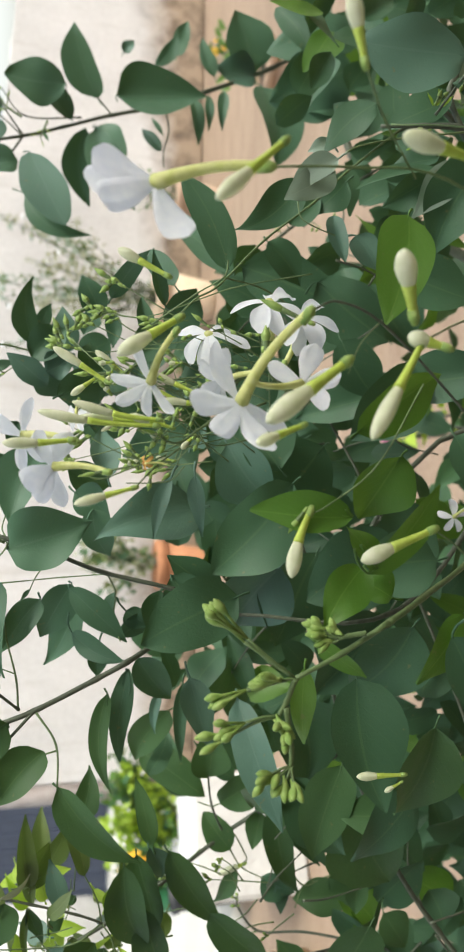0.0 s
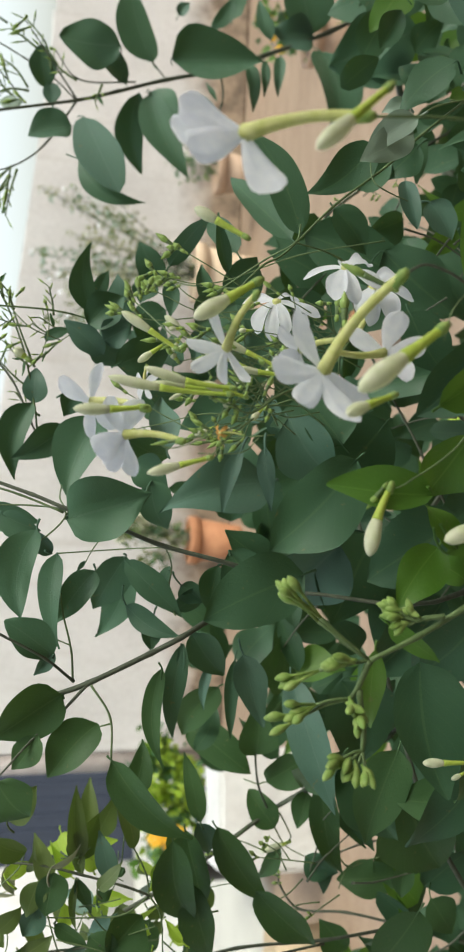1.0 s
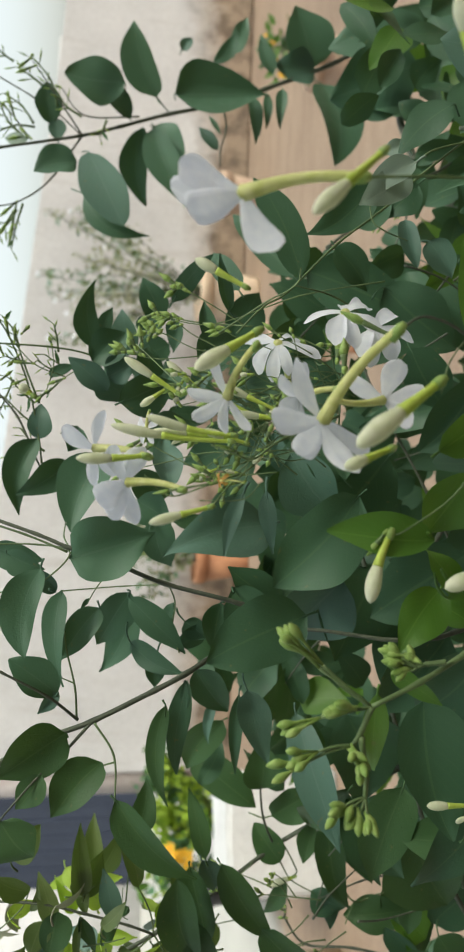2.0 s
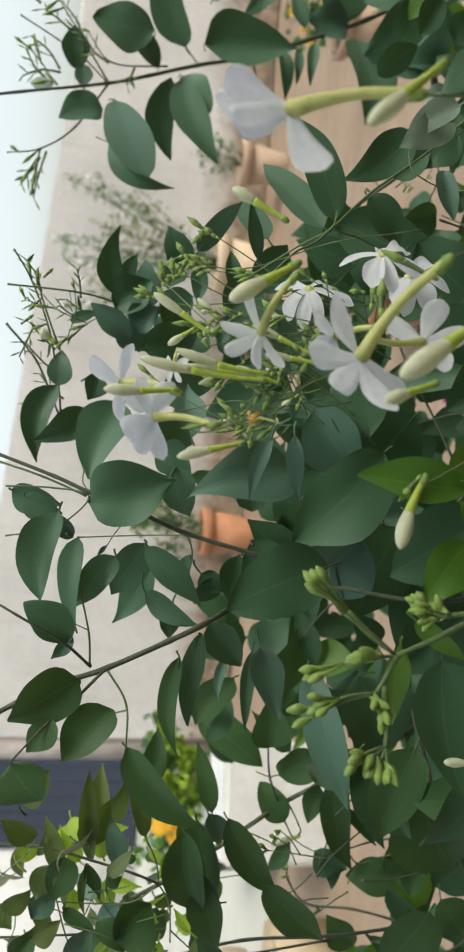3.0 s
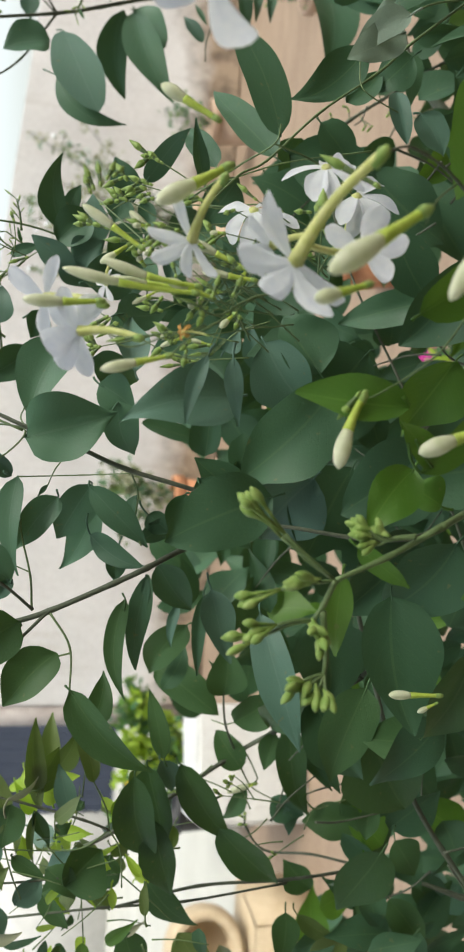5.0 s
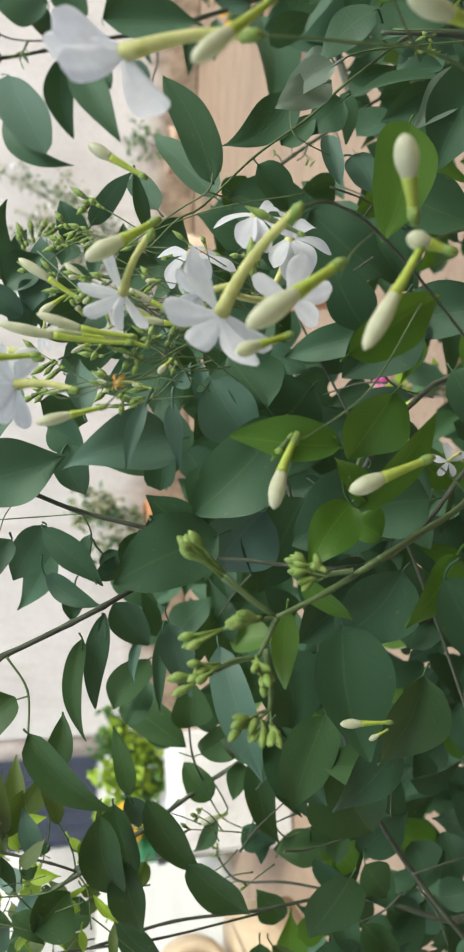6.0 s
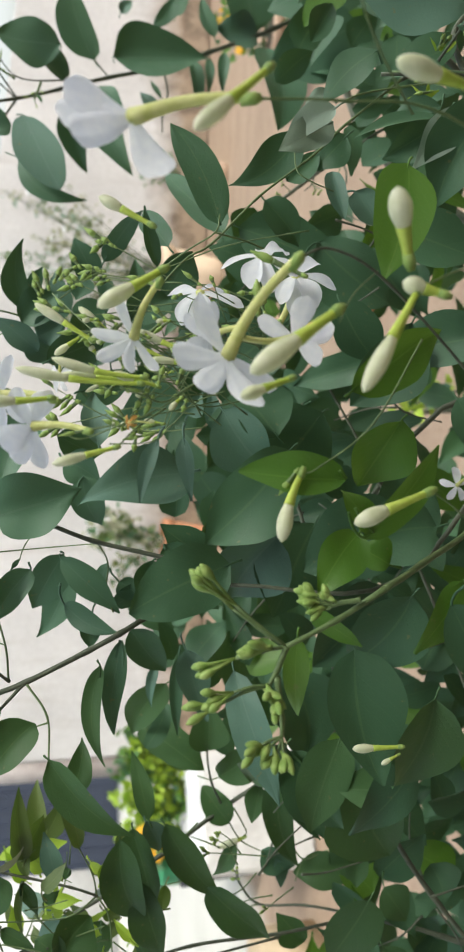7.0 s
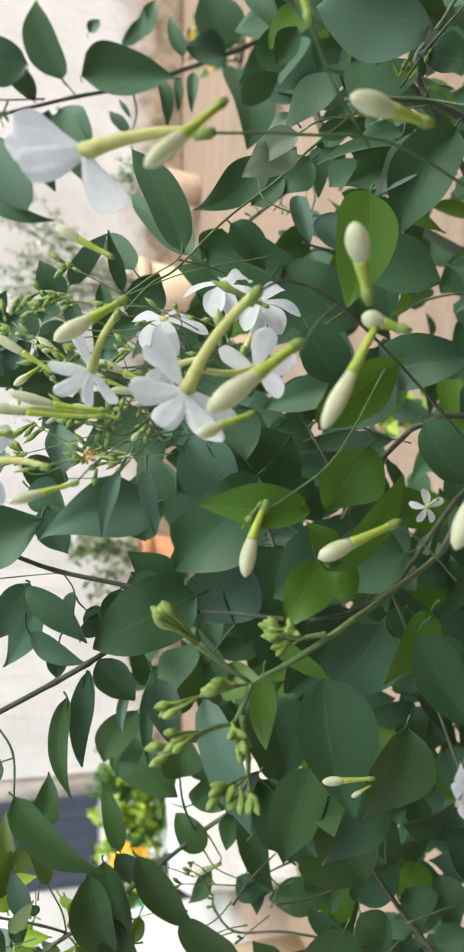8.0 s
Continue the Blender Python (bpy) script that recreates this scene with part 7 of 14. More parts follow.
bud(shrub, (0.0217, 0.2991, 1.2140), (0.0145, 0.3005, 1.2211), 0.00315, 0.55, "green")
s19 = branch(shrub, [(0.0204, 0.2976, 1.1759), (0.0352, 0.2916, 1.1980), (0.0531, 0.2861, 1.2230)], 0.00030, 0.00019, TWIG_GREEN)
bud(shrub, (0.0531, 0.2861, 1.2230), (0.0492, 0.2868, 1.2265), 0.00247, 0.55, "cream")
bud(shrub, (0.0531, 0.2861, 1.2230), (0.0485, 0.2866, 1.2254), 0.00268, 0.55, "green")
s20 = branch(shrub, [(0.0370, 0.2889, 1.1615), (0.0442, 0.2812, 1.1746), (0.0456, 0.2741, 1.1912)], 0.00029, 0.00018, TWIG_GREEN)
bud(shrub, (0.0456, 0.2741, 1.1912), (0.0396, 0.2744, 1.1927), 0.00244, 0.55, "green")
bud(shrub, (0.0456, 0.2741, 1.1912), (0.0403, 0.2748, 1.1946), 0.00294, 0.55, "cream")
s21 = branch(shrub, [(0.0460, 0.2772, 1.1870), (0.0491, 0.2690, 1.1974), (0.0478, 0.2611, 1.2096)], 0.00028, 0.00017, TWIG_GREEN)
bud(shrub, (0.0478, 0.2611, 1.2096), (0.0493, 0.2620, 1.2143), 0.00225, 0.55, "green")
bud(shrub, (0.0478, 0.2611, 1.2096), (0.0503, 0.2617, 1.2128), 0.00238, 0.55, "cream")
s22 = branch(shrub, [(0.0563, 0.2994, 1.1808), (0.0373, 0.2913, 1.1918), (0.0165, 0.2829, 1.2007)], 0.00030, 0.00019, TWIG_GREEN)
bud(shrub, (0.0165, 0.2829, 1.2007), (0.0150, 0.2844, 1.2088), 0.00191, 0.55, "green")
bud(shrub, (0.0165, 0.2829, 1.2007), (0.0112, 0.2839, 1.2061), 0.00270, 0.55, "green")
s23 = branch(shrub, [(0.0313, 0.2808, 1.1889), (0.0314, 0.2717, 1.1947), (0.0278, 0.2621, 1.1974)], 0.00028, 0.00018, TWIG_GREEN)
bud(shrub, (0.0278, 0.2621, 1.1974), (0.0227, 0.2629, 1.2020), 0.00264, 0.55, "cream")
bud(shrub, (0.0278, 0.2621, 1.1974), (0.0277, 0.2628, 1.2011), 0.00207, 0.55, "green")
s24 = branch(shrub, [(0.0342, 0.2836, 1.1934), (0.0356, 0.2767, 1.2112), (0.0338, 0.2687, 1.2227)], 0.00028, 0.00018, TWIG_GREEN)
bud(shrub, (0.0338, 0.2687, 1.2227), (0.0394, 0.2701, 1.2302), 0.00205, 0.55, "green")
bud(shrub, (0.0338, 0.2687, 1.2227), (0.0289, 0.2703, 1.2310), 0.00182, 0.55, "cream")
s25 = branch(shrub, [(0.0303, 0.2990, 1.1767), (0.0251, 0.2925, 1.1961), (0.0216, 0.2850, 1.2105)], 0.00030, 0.00019, TWIG_GREEN)
bud(shrub, (0.0216, 0.2850, 1.2105), (0.0251, 0.2855, 1.2127), 0.00243, 0.55, "green")
bud(shrub, (0.0216, 0.2850, 1.2105), (0.0175, 0.2866, 1.2189), 0.00215, 0.55, "cream")
s26 = branch(shrub, [(0.0481, 0.3009, 1.1834), (0.0365, 0.2925, 1.1930), (0.0193, 0.2839, 1.2012)], 0.00030, 0.00019, TWIG_GREEN)
bud(shrub, (0.0193, 0.2839, 1.2012), (0.0179, 0.2856, 1.2102), 0.00274, 0.55, "green")
bud(shrub, (0.0193, 0.2839, 1.2012), (0.0207, 0.2853, 1.2084), 0.00205, 0.55, "cream")
s27 = branch(shrub, [(0.0361, 0.2778, 1.1828), (0.0460, 0.2721, 1.2064), (0.0541, 0.2659, 1.2275)], 0.00028, 0.00017, TWIG_GREEN)
bud(shrub, (0.0541, 0.2659, 1.2275), (0.0538, 0.2669, 1.2326), 0.00239, 0.55, "cream")
bud(shrub, (0.0541, 0.2659, 1.2275), (0.0555, 0.2673, 1.2347), 0.00255, 0.55, "green")
s28 = branch(shrub, [(0.0480, 0.2677, 1.1944), (0.0289, 0.2602, 1.2081), (0.0159, 0.2523, 1.2199)], 0.00027, 0.00017, TWIG_GREEN)
bud(shrub, (0.0159, 0.2523, 1.2199), (0.0180, 0.2534, 1.2259), 0.00223, 0.55, "green")
bud(shrub, (0.0159, 0.2523, 1.2199), (0.0171, 0.2528, 1.2227), 0.00263, 0.55, "cream")
s29 = branch(shrub, [(0.0535, 0.3181, 1.1799), (0.0461, 0.3097, 1.1890), (0.0418, 0.3007, 1.1954)], 0.00032, 0.00020, TWIG_GREEN)
bud(shrub, (0.0418, 0.3007, 1.1954), (0.0457, 0.3024, 1.2043), 0.00217, 0.55, "green")
bud(shrub, (0.0418, 0.3007, 1.1954), (0.0406, 0.3017, 1.2007), 0.00215, 0.55, "cream")
s30 = branch(shrub, [(0.0322, 0.2799, 1.1912), (0.0457, 0.2724, 1.2052), (0.0527, 0.2651, 1.2207)], 0.00028, 0.00017, TWIG_GREEN)
bud(shrub, (0.0527, 0.2651, 1.2207), (0.0472, 0.2660, 1.2255), 0.00203, 0.55, "green")
bud(shrub, (0.0527, 0.2651, 1.2207), (0.0554, 0.2660, 1.2255), 0.00196, 0.55, "green")
s31 = branch(shrub, [(0.0447, 0.2696, 1.1865), (0.0442, 0.2626, 1.2030), (0.0437, 0.2550, 1.2168)], 0.00027, 0.00017, TWIG_GREEN)
bud(shrub, (0.0437, 0.2550, 1.2168), (0.0448, 0.2558, 1.2211), 0.00273, 0.55, "cream")
bud(shrub, (0.0437, 0.2550, 1.2168), (0.0417, 0.2564, 1.2241), 0.00259, 0.55, "green")
s32 = branch(shrub, [(0.0255, 0.2938, 1.1850), (0.0430, 0.2874, 1.2049), (0.0541, 0.2812, 1.2261)], 0.00030, 0.00018, TWIG_GREEN)
bud(shrub, (0.0541, 0.2812, 1.2261), (0.0484, 0.2826, 1.2336), 0.00200, 0.55, "green")
bud(shrub, (0.0541, 0.2812, 1.2261), (0.0481, 0.2818, 1.2291), 0.00231, 0.55, "cream")
s33 = branch(shrub, [(0.0456, 0.2680, 1.1990), (0.0304, 0.2601, 1.2106), (0.0150, 0.2514, 1.2183)], 0.00027, 0.00017, TWIG_GREEN)
bud(shrub, (0.0150, 0.2514, 1.2183), (0.0183, 0.2523, 1.2231), 0.00171, 0.55, "green")
bud(shrub, (0.0150, 0.2514, 1.2183), (0.0149, 0.2517, 1.2201), 0.00264, 0.55, "green")
u0 = branch(shrub, [(0.0652, 0.3254, 1.1470), (0.0713, 0.3177, 1.1604), (0.0737, 0.3107, 1.1770)], 0.00033, 0.00021, TWIG_GREEN)
bud(shrub, (0.0737, 0.3107, 1.1770), (0.0739, 0.3116, 1.1819), 0.00288, 0.55, "green")
u1 = branch(shrub, [(0.0569, 0.3178, 1.1449), (0.0604, 0.3100, 1.1574), (0.0611, 0.3017, 1.1677)], 0.00033, 0.00020, TWIG_GREEN)
bud(shrub, (0.0611, 0.3017, 1.1677), (0.0619, 0.3031, 1.1752), 0.00268, 0.55, "green")
u2 = branch(shrub, [(0.0581, 0.3152, 1.1663), (0.0683, 0.3064, 1.1738), (0.0771, 0.2973, 1.1793)], 0.00032, 0.00020, TWIG_GREEN)
bud(shrub, (0.0771, 0.2973, 1.1793), (0.0813, 0.2976, 1.1811), 0.00259, 0.55, "green")
u3 = branch(shrub, [(0.0657, 0.3105, 1.1560), (0.0716, 0.3029, 1.1697), (0.0766, 0.2957, 1.1855)], 0.00032, 0.00020, TWIG_GREEN)
bud(shrub, (0.0766, 0.2957, 1.1855), (0.0821, 0.2971, 1.1928), 0.00253, 0.55, "green")
u4 = branch(shrub, [(0.0672, 0.3251, 1.1401), (0.0673, 0.3193, 1.1634), (0.0623, 0.3133, 1.1858)], 0.00033, 0.00021, TWIG_GREEN)
bud(shrub, (0.0623, 0.3133, 1.1858), (0.0691, 0.3138, 1.1885), 0.00235, 0.55, "green")
u5 = branch(shrub, [(0.0564, 0.3319, 1.1494), (0.0639, 0.3234, 1.1582), (0.0759, 0.3148, 1.1669)], 0.00034, 0.00021, TWIG_GREEN)
bud(shrub, (0.0759, 0.3148, 1.1669), (0.0807, 0.3158, 1.1721), 0.00288, 0.55, "green")
u6 = branch(shrub, [(0.0682, 0.3261, 1.1520), (0.0626, 0.3178, 1.1616), (0.0540, 0.3097, 1.1728)], 0.00033, 0.00021, TWIG_GREEN)
bud(shrub, (0.0540, 0.3097, 1.1728), (0.0554, 0.3100, 1.1742), 0.00273, 0.55, "green")
u7 = branch(shrub, [(0.0745, 0.3177, 1.1541), (0.0718, 0.3115, 1.1752), (0.0742, 0.3045, 1.1920)], 0.00032, 0.00020, TWIG_GREEN)
bud(shrub, (0.0742, 0.3045, 1.1920), (0.0724, 0.3052, 1.1958), 0.00282, 0.55, "green")
u8 = branch(shrub, [(0.0756, 0.3436, 1.1556), (0.0728, 0.3337, 1.1569), (0.0717, 0.3237, 1.1578)], 0.00035, 0.00022, TWIG_GREEN)
bud(shrub, (0.0717, 0.3237, 1.1578), (0.0759, 0.3248, 1.1639), 0.00225, 0.55, "green")
u9 = branch(shrub, [(0.0667, 0.3176, 1.1461), (0.0581, 0.3115, 1.1676), (0.0520, 0.3055, 1.1893)], 0.00033, 0.00020, TWIG_GREEN)
bud(shrub, (0.0520, 0.3055, 1.1893), (0.0547, 0.3069, 1.1969), 0.00247, 0.55, "green")
u10 = branch(shrub, [(0.0594, 0.3333, 1.1424), (0.0708, 0.3269, 1.1629), (0.0769, 0.3205, 1.1830)], 0.00034, 0.00021, TWIG_GREEN)
bud(shrub, (0.0769, 0.3205, 1.1830), (0.0747, 0.3209, 1.1847), 0.00259, 0.55, "green")
u11 = branch(shrub, [(0.0563, 0.3167, 1.1524), (0.0574, 0.3092, 1.1670), (0.0562, 0.3017, 1.1810)], 0.00032, 0.00020, TWIG_GREEN)
bud(shrub, (0.0562, 0.3017, 1.1810), (0.0612, 0.3028, 1.1870), 0.00242, 0.55, "green")
u12 = branch(shrub, [(0.0556, 0.3360, 1.1350), (0.0611, 0.3294, 1.1545), (0.0613, 0.3227, 1.1725)], 0.00034, 0.00022, TWIG_GREEN)
bud(shrub, (0.0613, 0.3227, 1.1725), (0.0640, 0.3235, 1.1768), 0.00279, 0.55, "green")
u13 = branch(shrub, [(0.0568, 0.3131, 1.1514), (0.0656, 0.3044, 1.1588), (0.0744, 0.2952, 1.1642)], 0.00032, 0.00020, TWIG_GREEN)
bud(shrub, (0.0744, 0.2952, 1.1642), (0.0743, 0.2963, 1.1701), 0.00292, 0.55, "green")
v0 = branch(shrub, [(-0.0156, 0.4153, 1.0727), (-0.0086, 0.4215, 1.0516), (0.0078, 0.4292, 1.0388)], 0.00072, 0.00041)
v1 = branch(shrub, [(0.0642, 0.3836, 1.0571), (0.0509, 0.3943, 1.0599), (0.0410, 0.4044, 1.0592)], 0.00067, 0.00039)
v2 = branch(shrub, [(-0.0453, 0.3836, 1.0468), (-0.0218, 0.3950, 1.0534), (-0.0043, 0.4049, 1.0522)], 0.00068, 0.00039)
v3 = branch(shrub, [(-0.0216, 0.4419, 1.0928), (-0.0310, 0.4547, 1.1062), (-0.0506, 0.4659, 1.1116)], 0.00075, 0.00043)
v4 = branch(shrub, [(0.1474, 0.4538, 1.0121), (0.1679, 0.4685, 1.0364), (0.1787, 0.4813, 1.0507)], 0.00080, 0.00046)
v5 = branch(shrub, [(-0.1543, 0.3962, 1.0952), (-0.1705, 0.4076, 1.1017), (-0.1955, 0.4205, 1.1159)], 0.00068, 0.00039)
v6 = branch(shrub, [(0.1421, 0.4674, 1.1152), (0.1336, 0.4734, 1.0926), (0.1272, 0.4809, 1.0784)], 0.00079, 0.00045)
v7 = branch(shrub, [(-0.0910, 0.4606, 1.0453), (-0.0742, 0.4669, 1.0247), (-0.0522, 0.4734, 1.0055)], 0.00080, 0.00046)
v8 = branch(shrub, [(0.0114, 0.4290, 1.0540), (0.0215, 0.4357, 1.0356), (0.0253, 0.4425, 1.0178)], 0.00075, 0.00043)
v9 = branch(shrub, [(0.0431, 0.4229, 1.0403), (0.0430, 0.4355, 1.0534), (0.0364, 0.4490, 1.0709)], 0.00074, 0.00043)
v10 = branch(shrub, [(-0.2275, 0.4582, 1.0577), (-0.2377, 0.4717, 1.0753), (-0.2566, 0.4868, 1.1014)], 0.00079, 0.00045)
v11 = branch(shrub, [(-0.0738, 0.4557, 1.1098), (-0.0911, 0.4680, 1.1204), (-0.1172, 0.4806, 1.1330)], 0.00077, 0.00044)
v12 = branch(shrub, [(0.1309, 0.3745, 1.0705), (0.1422, 0.3822, 1.0571), (0.1623, 0.3887, 1.0382)], 0.00065, 0.00038)
v13 = branch(shrub, [(-0.2462, 0.3924, 1.0265), (-0.2678, 0.3994, 1.0098), (-0.2932, 0.4072, 0.9969)], 0.00070, 0.00040)
v14 = branch(shrub, [(-0.0911, 0.4273, 1.0358), (-0.0708, 0.4392, 1.0447), (-0.0555, 0.4508, 1.0525)], 0.00075, 0.00043)
v15 = branch(shrub, [(-0.0334, 0.3846, 1.0786), (-0.0247, 0.3958, 1.0841), (-0.0149, 0.4080, 1.0948)], 0.00067, 0.00039)
v16 = branch(shrub, [(0.0316, 0.4711, 1.1262), (0.0195, 0.4837, 1.1390), (0.0093, 0.4947, 1.1434)], 0.00079, 0.00045)
v17 = branch(shrub, [(0.1014, 0.4291, 1.1440), (0.1203, 0.4361, 1.1274), (0.1343, 0.4439, 1.1147)], 0.00072, 0.00041)
v18 = branch(shrub, [(-0.2087, 0.4661, 1.1034), (-0.2329, 0.4756, 1.0994), (-0.2613, 0.4862, 1.1016)], 0.00079, 0.00045)
v19 = branch(shrub, [(0.1383, 0.4334, 1.1140), (0.1349, 0.4413, 1.1022), (0.1283, 0.4479, 1.0829)], 0.00074, 0.00042)
v20 = branch(shrub, [(0.0408, 0.4393, 1.0807), (0.0366, 0.4517, 1.0921), (0.0286, 0.4632, 1.0995)], 0.00075, 0.00043)
v21 = branch(shrub, [(-0.2107, 0.4537, 1.0570), (-0.2346, 0.4626, 1.0503), (-0.2536, 0.4699, 1.0345)], 0.00078, 0.00045)
v22 = branch(shrub, [(-0.0216, 0.4500, 1.1087), (-0.0110, 0.4598, 1.1067), (0.0033, 0.4697, 1.1053)], 0.00076, 0.00044)
v23 = branch(shrub, [(0.1146, 0.3779, 1.0644), (0.1286, 0.3857, 1.0518), (0.1363, 0.3936, 1.0398)], 0.00066, 0.00038)
v24 = branch(shrub, [(-0.1874, 0.4443, 1.0691), (-0.2032, 0.4529, 1.0606), (-0.2274, 0.4632, 1.0612)], 0.00077, 0.00044)
v25 = branch(shrub, [(0.1013, 0.3718, 1.0749), (0.0937, 0.3839, 1.0851), (0.0845, 0.3967, 1.0990)], 0.00065, 0.00037)
v26 = branch(shrub, [(-0.1902, 0.4062, 1.0906), (-0.1822, 0.4182, 1.1002), (-0.1646, 0.4288, 1.1024)], 0.00070, 0.00040)
v27 = branch(shrub, [(-0.2627, 0.4538, 1.0035), (-0.2437, 0.4647, 1.0075), (-0.2281, 0.4741, 1.0034)], 0.00080, 0.00046)
v28 = branch(shrub, [(-0.1196, 0.4183, 1.0654), (-0.1492, 0.4265, 1.0546), (-0.1694, 0.4347, 1.0442)], 0.00073, 0.00042)
v29 = branch(shrub, [(0.1392, 0.3896, 1.0656), (0.1275, 0.4010, 1.0717), (0.1171, 0.4128, 1.0805)], 0.00068, 0.00039)
v30 = branch(shrub, [(-0.2812, 0.4438, 1.0090), (-0.3000, 0.4557, 1.0180), (-0.3137, 0.4686, 1.0321)], 0.00078, 0.00045)
v31 = branch(shrub, [(-0.2169, 0.3905, 1.1082), (-0.2210, 0.3975, 1.0918), (-0.2199, 0.4030, 1.0670)], 0.00067, 0.00039)
v32 = branch(shrub, [(0.1391, 0.3823, 1.0958), (0.1360, 0.3881, 1.0722), (0.1248, 0.3934, 1.0463)], 0.00066, 0.00038)
v33 = branch(shrub, [(0.0323, 0.3997, 1.1270), (0.0164, 0.4093, 1.1237), (0.0004, 0.4173, 1.1123)], 0.00068, 0.00039)
v34 = branch(shrub, [(0.0620, 0.4539, 1.1329), (0.0794, 0.4658, 1.1422), (0.0963, 0.4764, 1.1446)], 0.00076, 0.00044)
v35 = branch(shrub, [(-0.2350, 0.3858, 1.0335), (-0.2330, 0.3907, 1.0057), (-0.2343, 0.3973, 0.9864)], 0.00068, 0.00039)
v36 = branch(shrub, [(-0.1928, 0.3898, 1.0572), (-0.1879, 0.4014, 1.0650), (-0.1847, 0.4128, 1.0711)], 0.00068, 0.00039)
v37 = branch(shrub, [(-0.0280, 0.3971, 1.0682), (-0.0281, 0.4100, 1.0824), (-0.0341, 0.4222, 1.0929)], 0.00069, 0.00040)
v38 = branch(shrub, [(-0.2283, 0.4157, 1.1258), (-0.2201, 0.4236, 1.1140), (-0.2099, 0.4304, 1.0961)], 0.00070, 0.00040)
v39 = branch(shrub, [(-0.1860, 0.4442, 1.1051), (-0.1884, 0.4497, 1.0803), (-0.1930, 0.4551, 1.0549)], 0.00075, 0.00043)
v40 = branch(shrub, [(-0.0684, 0.4262, 1.1189), (-0.0677, 0.4308, 1.0895), (-0.0593, 0.4372, 1.0695)], 0.00072, 0.00041)
v41 = branch(shrub, [(0.0498, 0.3872, 1.0658), (0.0378, 0.3942, 1.0490), (0.0330, 0.3994, 1.0228)], 0.00068, 0.00039)
v42 = branch(shrub, [(0.1029, 0.4205, 1.0680), (0.1184, 0.4331, 1.0810), (0.1249, 0.4451, 1.0909)], 0.00073, 0.00042)
v43 = branch(shrub, [(-0.0696, 0.4307, 1.0486), (-0.0932, 0.4438, 1.0641), (-0.1141, 0.4557, 1.0730)], 0.00075, 0.00043)
lo1 = branch(shrub, [(-0.2934, 0.4434, 1.2764), (-0.2824, 0.4301, 1.2173), (-0.2812, 0.4293, 1.1697), (-0.2834, 0.4446, 1.1041)], 0.00068, 0.00074)
lo2 = branch(shrub, [(-0.3272, 0.4410, 1.2745), (-0.3095, 0.4282, 1.2159), (-0.3225, 0.4232, 1.1539), (-0.3285, 0.4389, 1.0907), (-0.3532, 0.4422, 1.0230)], 0.00068, 0.00078)
leaf(lo1, (-0.2644, 0.4255, 1.1935), (-0.2931, 0.4175, 1.1664), 0.0176, 10, 0.12, "moss", root=(-0.2818, 0.4297, 1.1930))
leaf(lo1, (-0.3016, 0.4435, 1.1038), (-0.3341, 0.4424, 1.1067), 0.0183, 5, 0.12, "moss", root=(-0.2834, 0.4446, 1.1041))
leaf(lo1, (-0.3083, 0.4510, 1.0934), (-0.3268, 0.4431, 1.0642), 0.0113, 10, 0.12, "olive", root=(-0.2834, 0.4446, 1.1041))
leaf(lo1, (-0.2944, 0.4525, 1.0528), (-0.3312, 0.4450, 1.0295), 0.0178, 10, 0.12, "moss", root=(-0.2831, 0.4575, 1.0561))
leaf(lo2, (-0.3004, 0.4476, 1.0335), (-0.3312, 0.4398, 1.0076), 0.0214, 5, 0.12, "moss", root=(-0.2911, 0.4529, 1.0381))
leaf(lo1, (-0.2579, 0.4408, 1.2131), (-0.2809, 0.4420, 1.2240), 0.0204, 0, 0.12, "moss", root=(-0.2823, 0.4300, 1.2126))
leaf(lo1, (-0.2618, 0.4348, 1.2324), (-0.2813, 0.4378, 1.2499), 0.0146, 0, 0.12, "moss", root=(-0.2845, 0.4326, 1.2286))
leaf(lo1, (-0.2780, 0.4382, 1.2507), (-0.2959, 0.4334, 1.2345), 0.0120, 0, 0.12, "moss", root=(-0.2883, 0.4372, 1.2490))
leaf(lo2, (-0.2995, 0.4288, 1.1721), (-0.3260, 0.4230, 1.1537), 0.0204, 0, 0.12, "olive", root=(-0.3178, 0.4250, 1.1763))
leaf(lo2, (-0.3016, 0.4358, 1.2025), (-0.3286, 0.4316, 1.1909), 0.0191, 0, 0.12, "moss", root=(-0.3117, 0.4274, 1.2053))
leaf(lo2, (-0.3186, 0.4440, 1.0661), (-0.3502, 0.4462, 1.0829), 0.0223, 0, 0.12, "olive", root=(-0.3353, 0.4398, 1.0721))
leaf(lo2, (-0.3154, 0.4338, 1.0218), (-0.3440, 0.4387, 1.0499), 0.0223, 0, 0.12, "moss", root=(-0.3055, 0.4353, 1.0105))
q0 = branch(shrub, [(-0.3100, 0.4163, 1.1618), (-0.3232, 0.4134, 1.1526), (-0.3373, 0.4107, 1.1447)], 0.00048, 0.00027, TWIG_GREEN)
q1 = branch(shrub, [(-0.2975, 0.4065, 1.1924), (-0.3089, 0.4035, 1.1823), (-0.3167, 0.4008, 1.1729)], 0.00046, 0.00026, TWIG_GREEN)
q2 = branch(shrub, [(-0.2920, 0.4540, 1.2436), (-0.2940, 0.4576, 1.2592), (-0.3012, 0.4594, 1.2685)], 0.00050, 0.00028, TWIG_GREEN)
q3 = branch(shrub, [(-0.3295, 0.4361, 1.2105), (-0.3277, 0.4334, 1.1985), (-0.3259, 0.4305, 1.1857)], 0.00049, 0.00028, TWIG_GREEN)
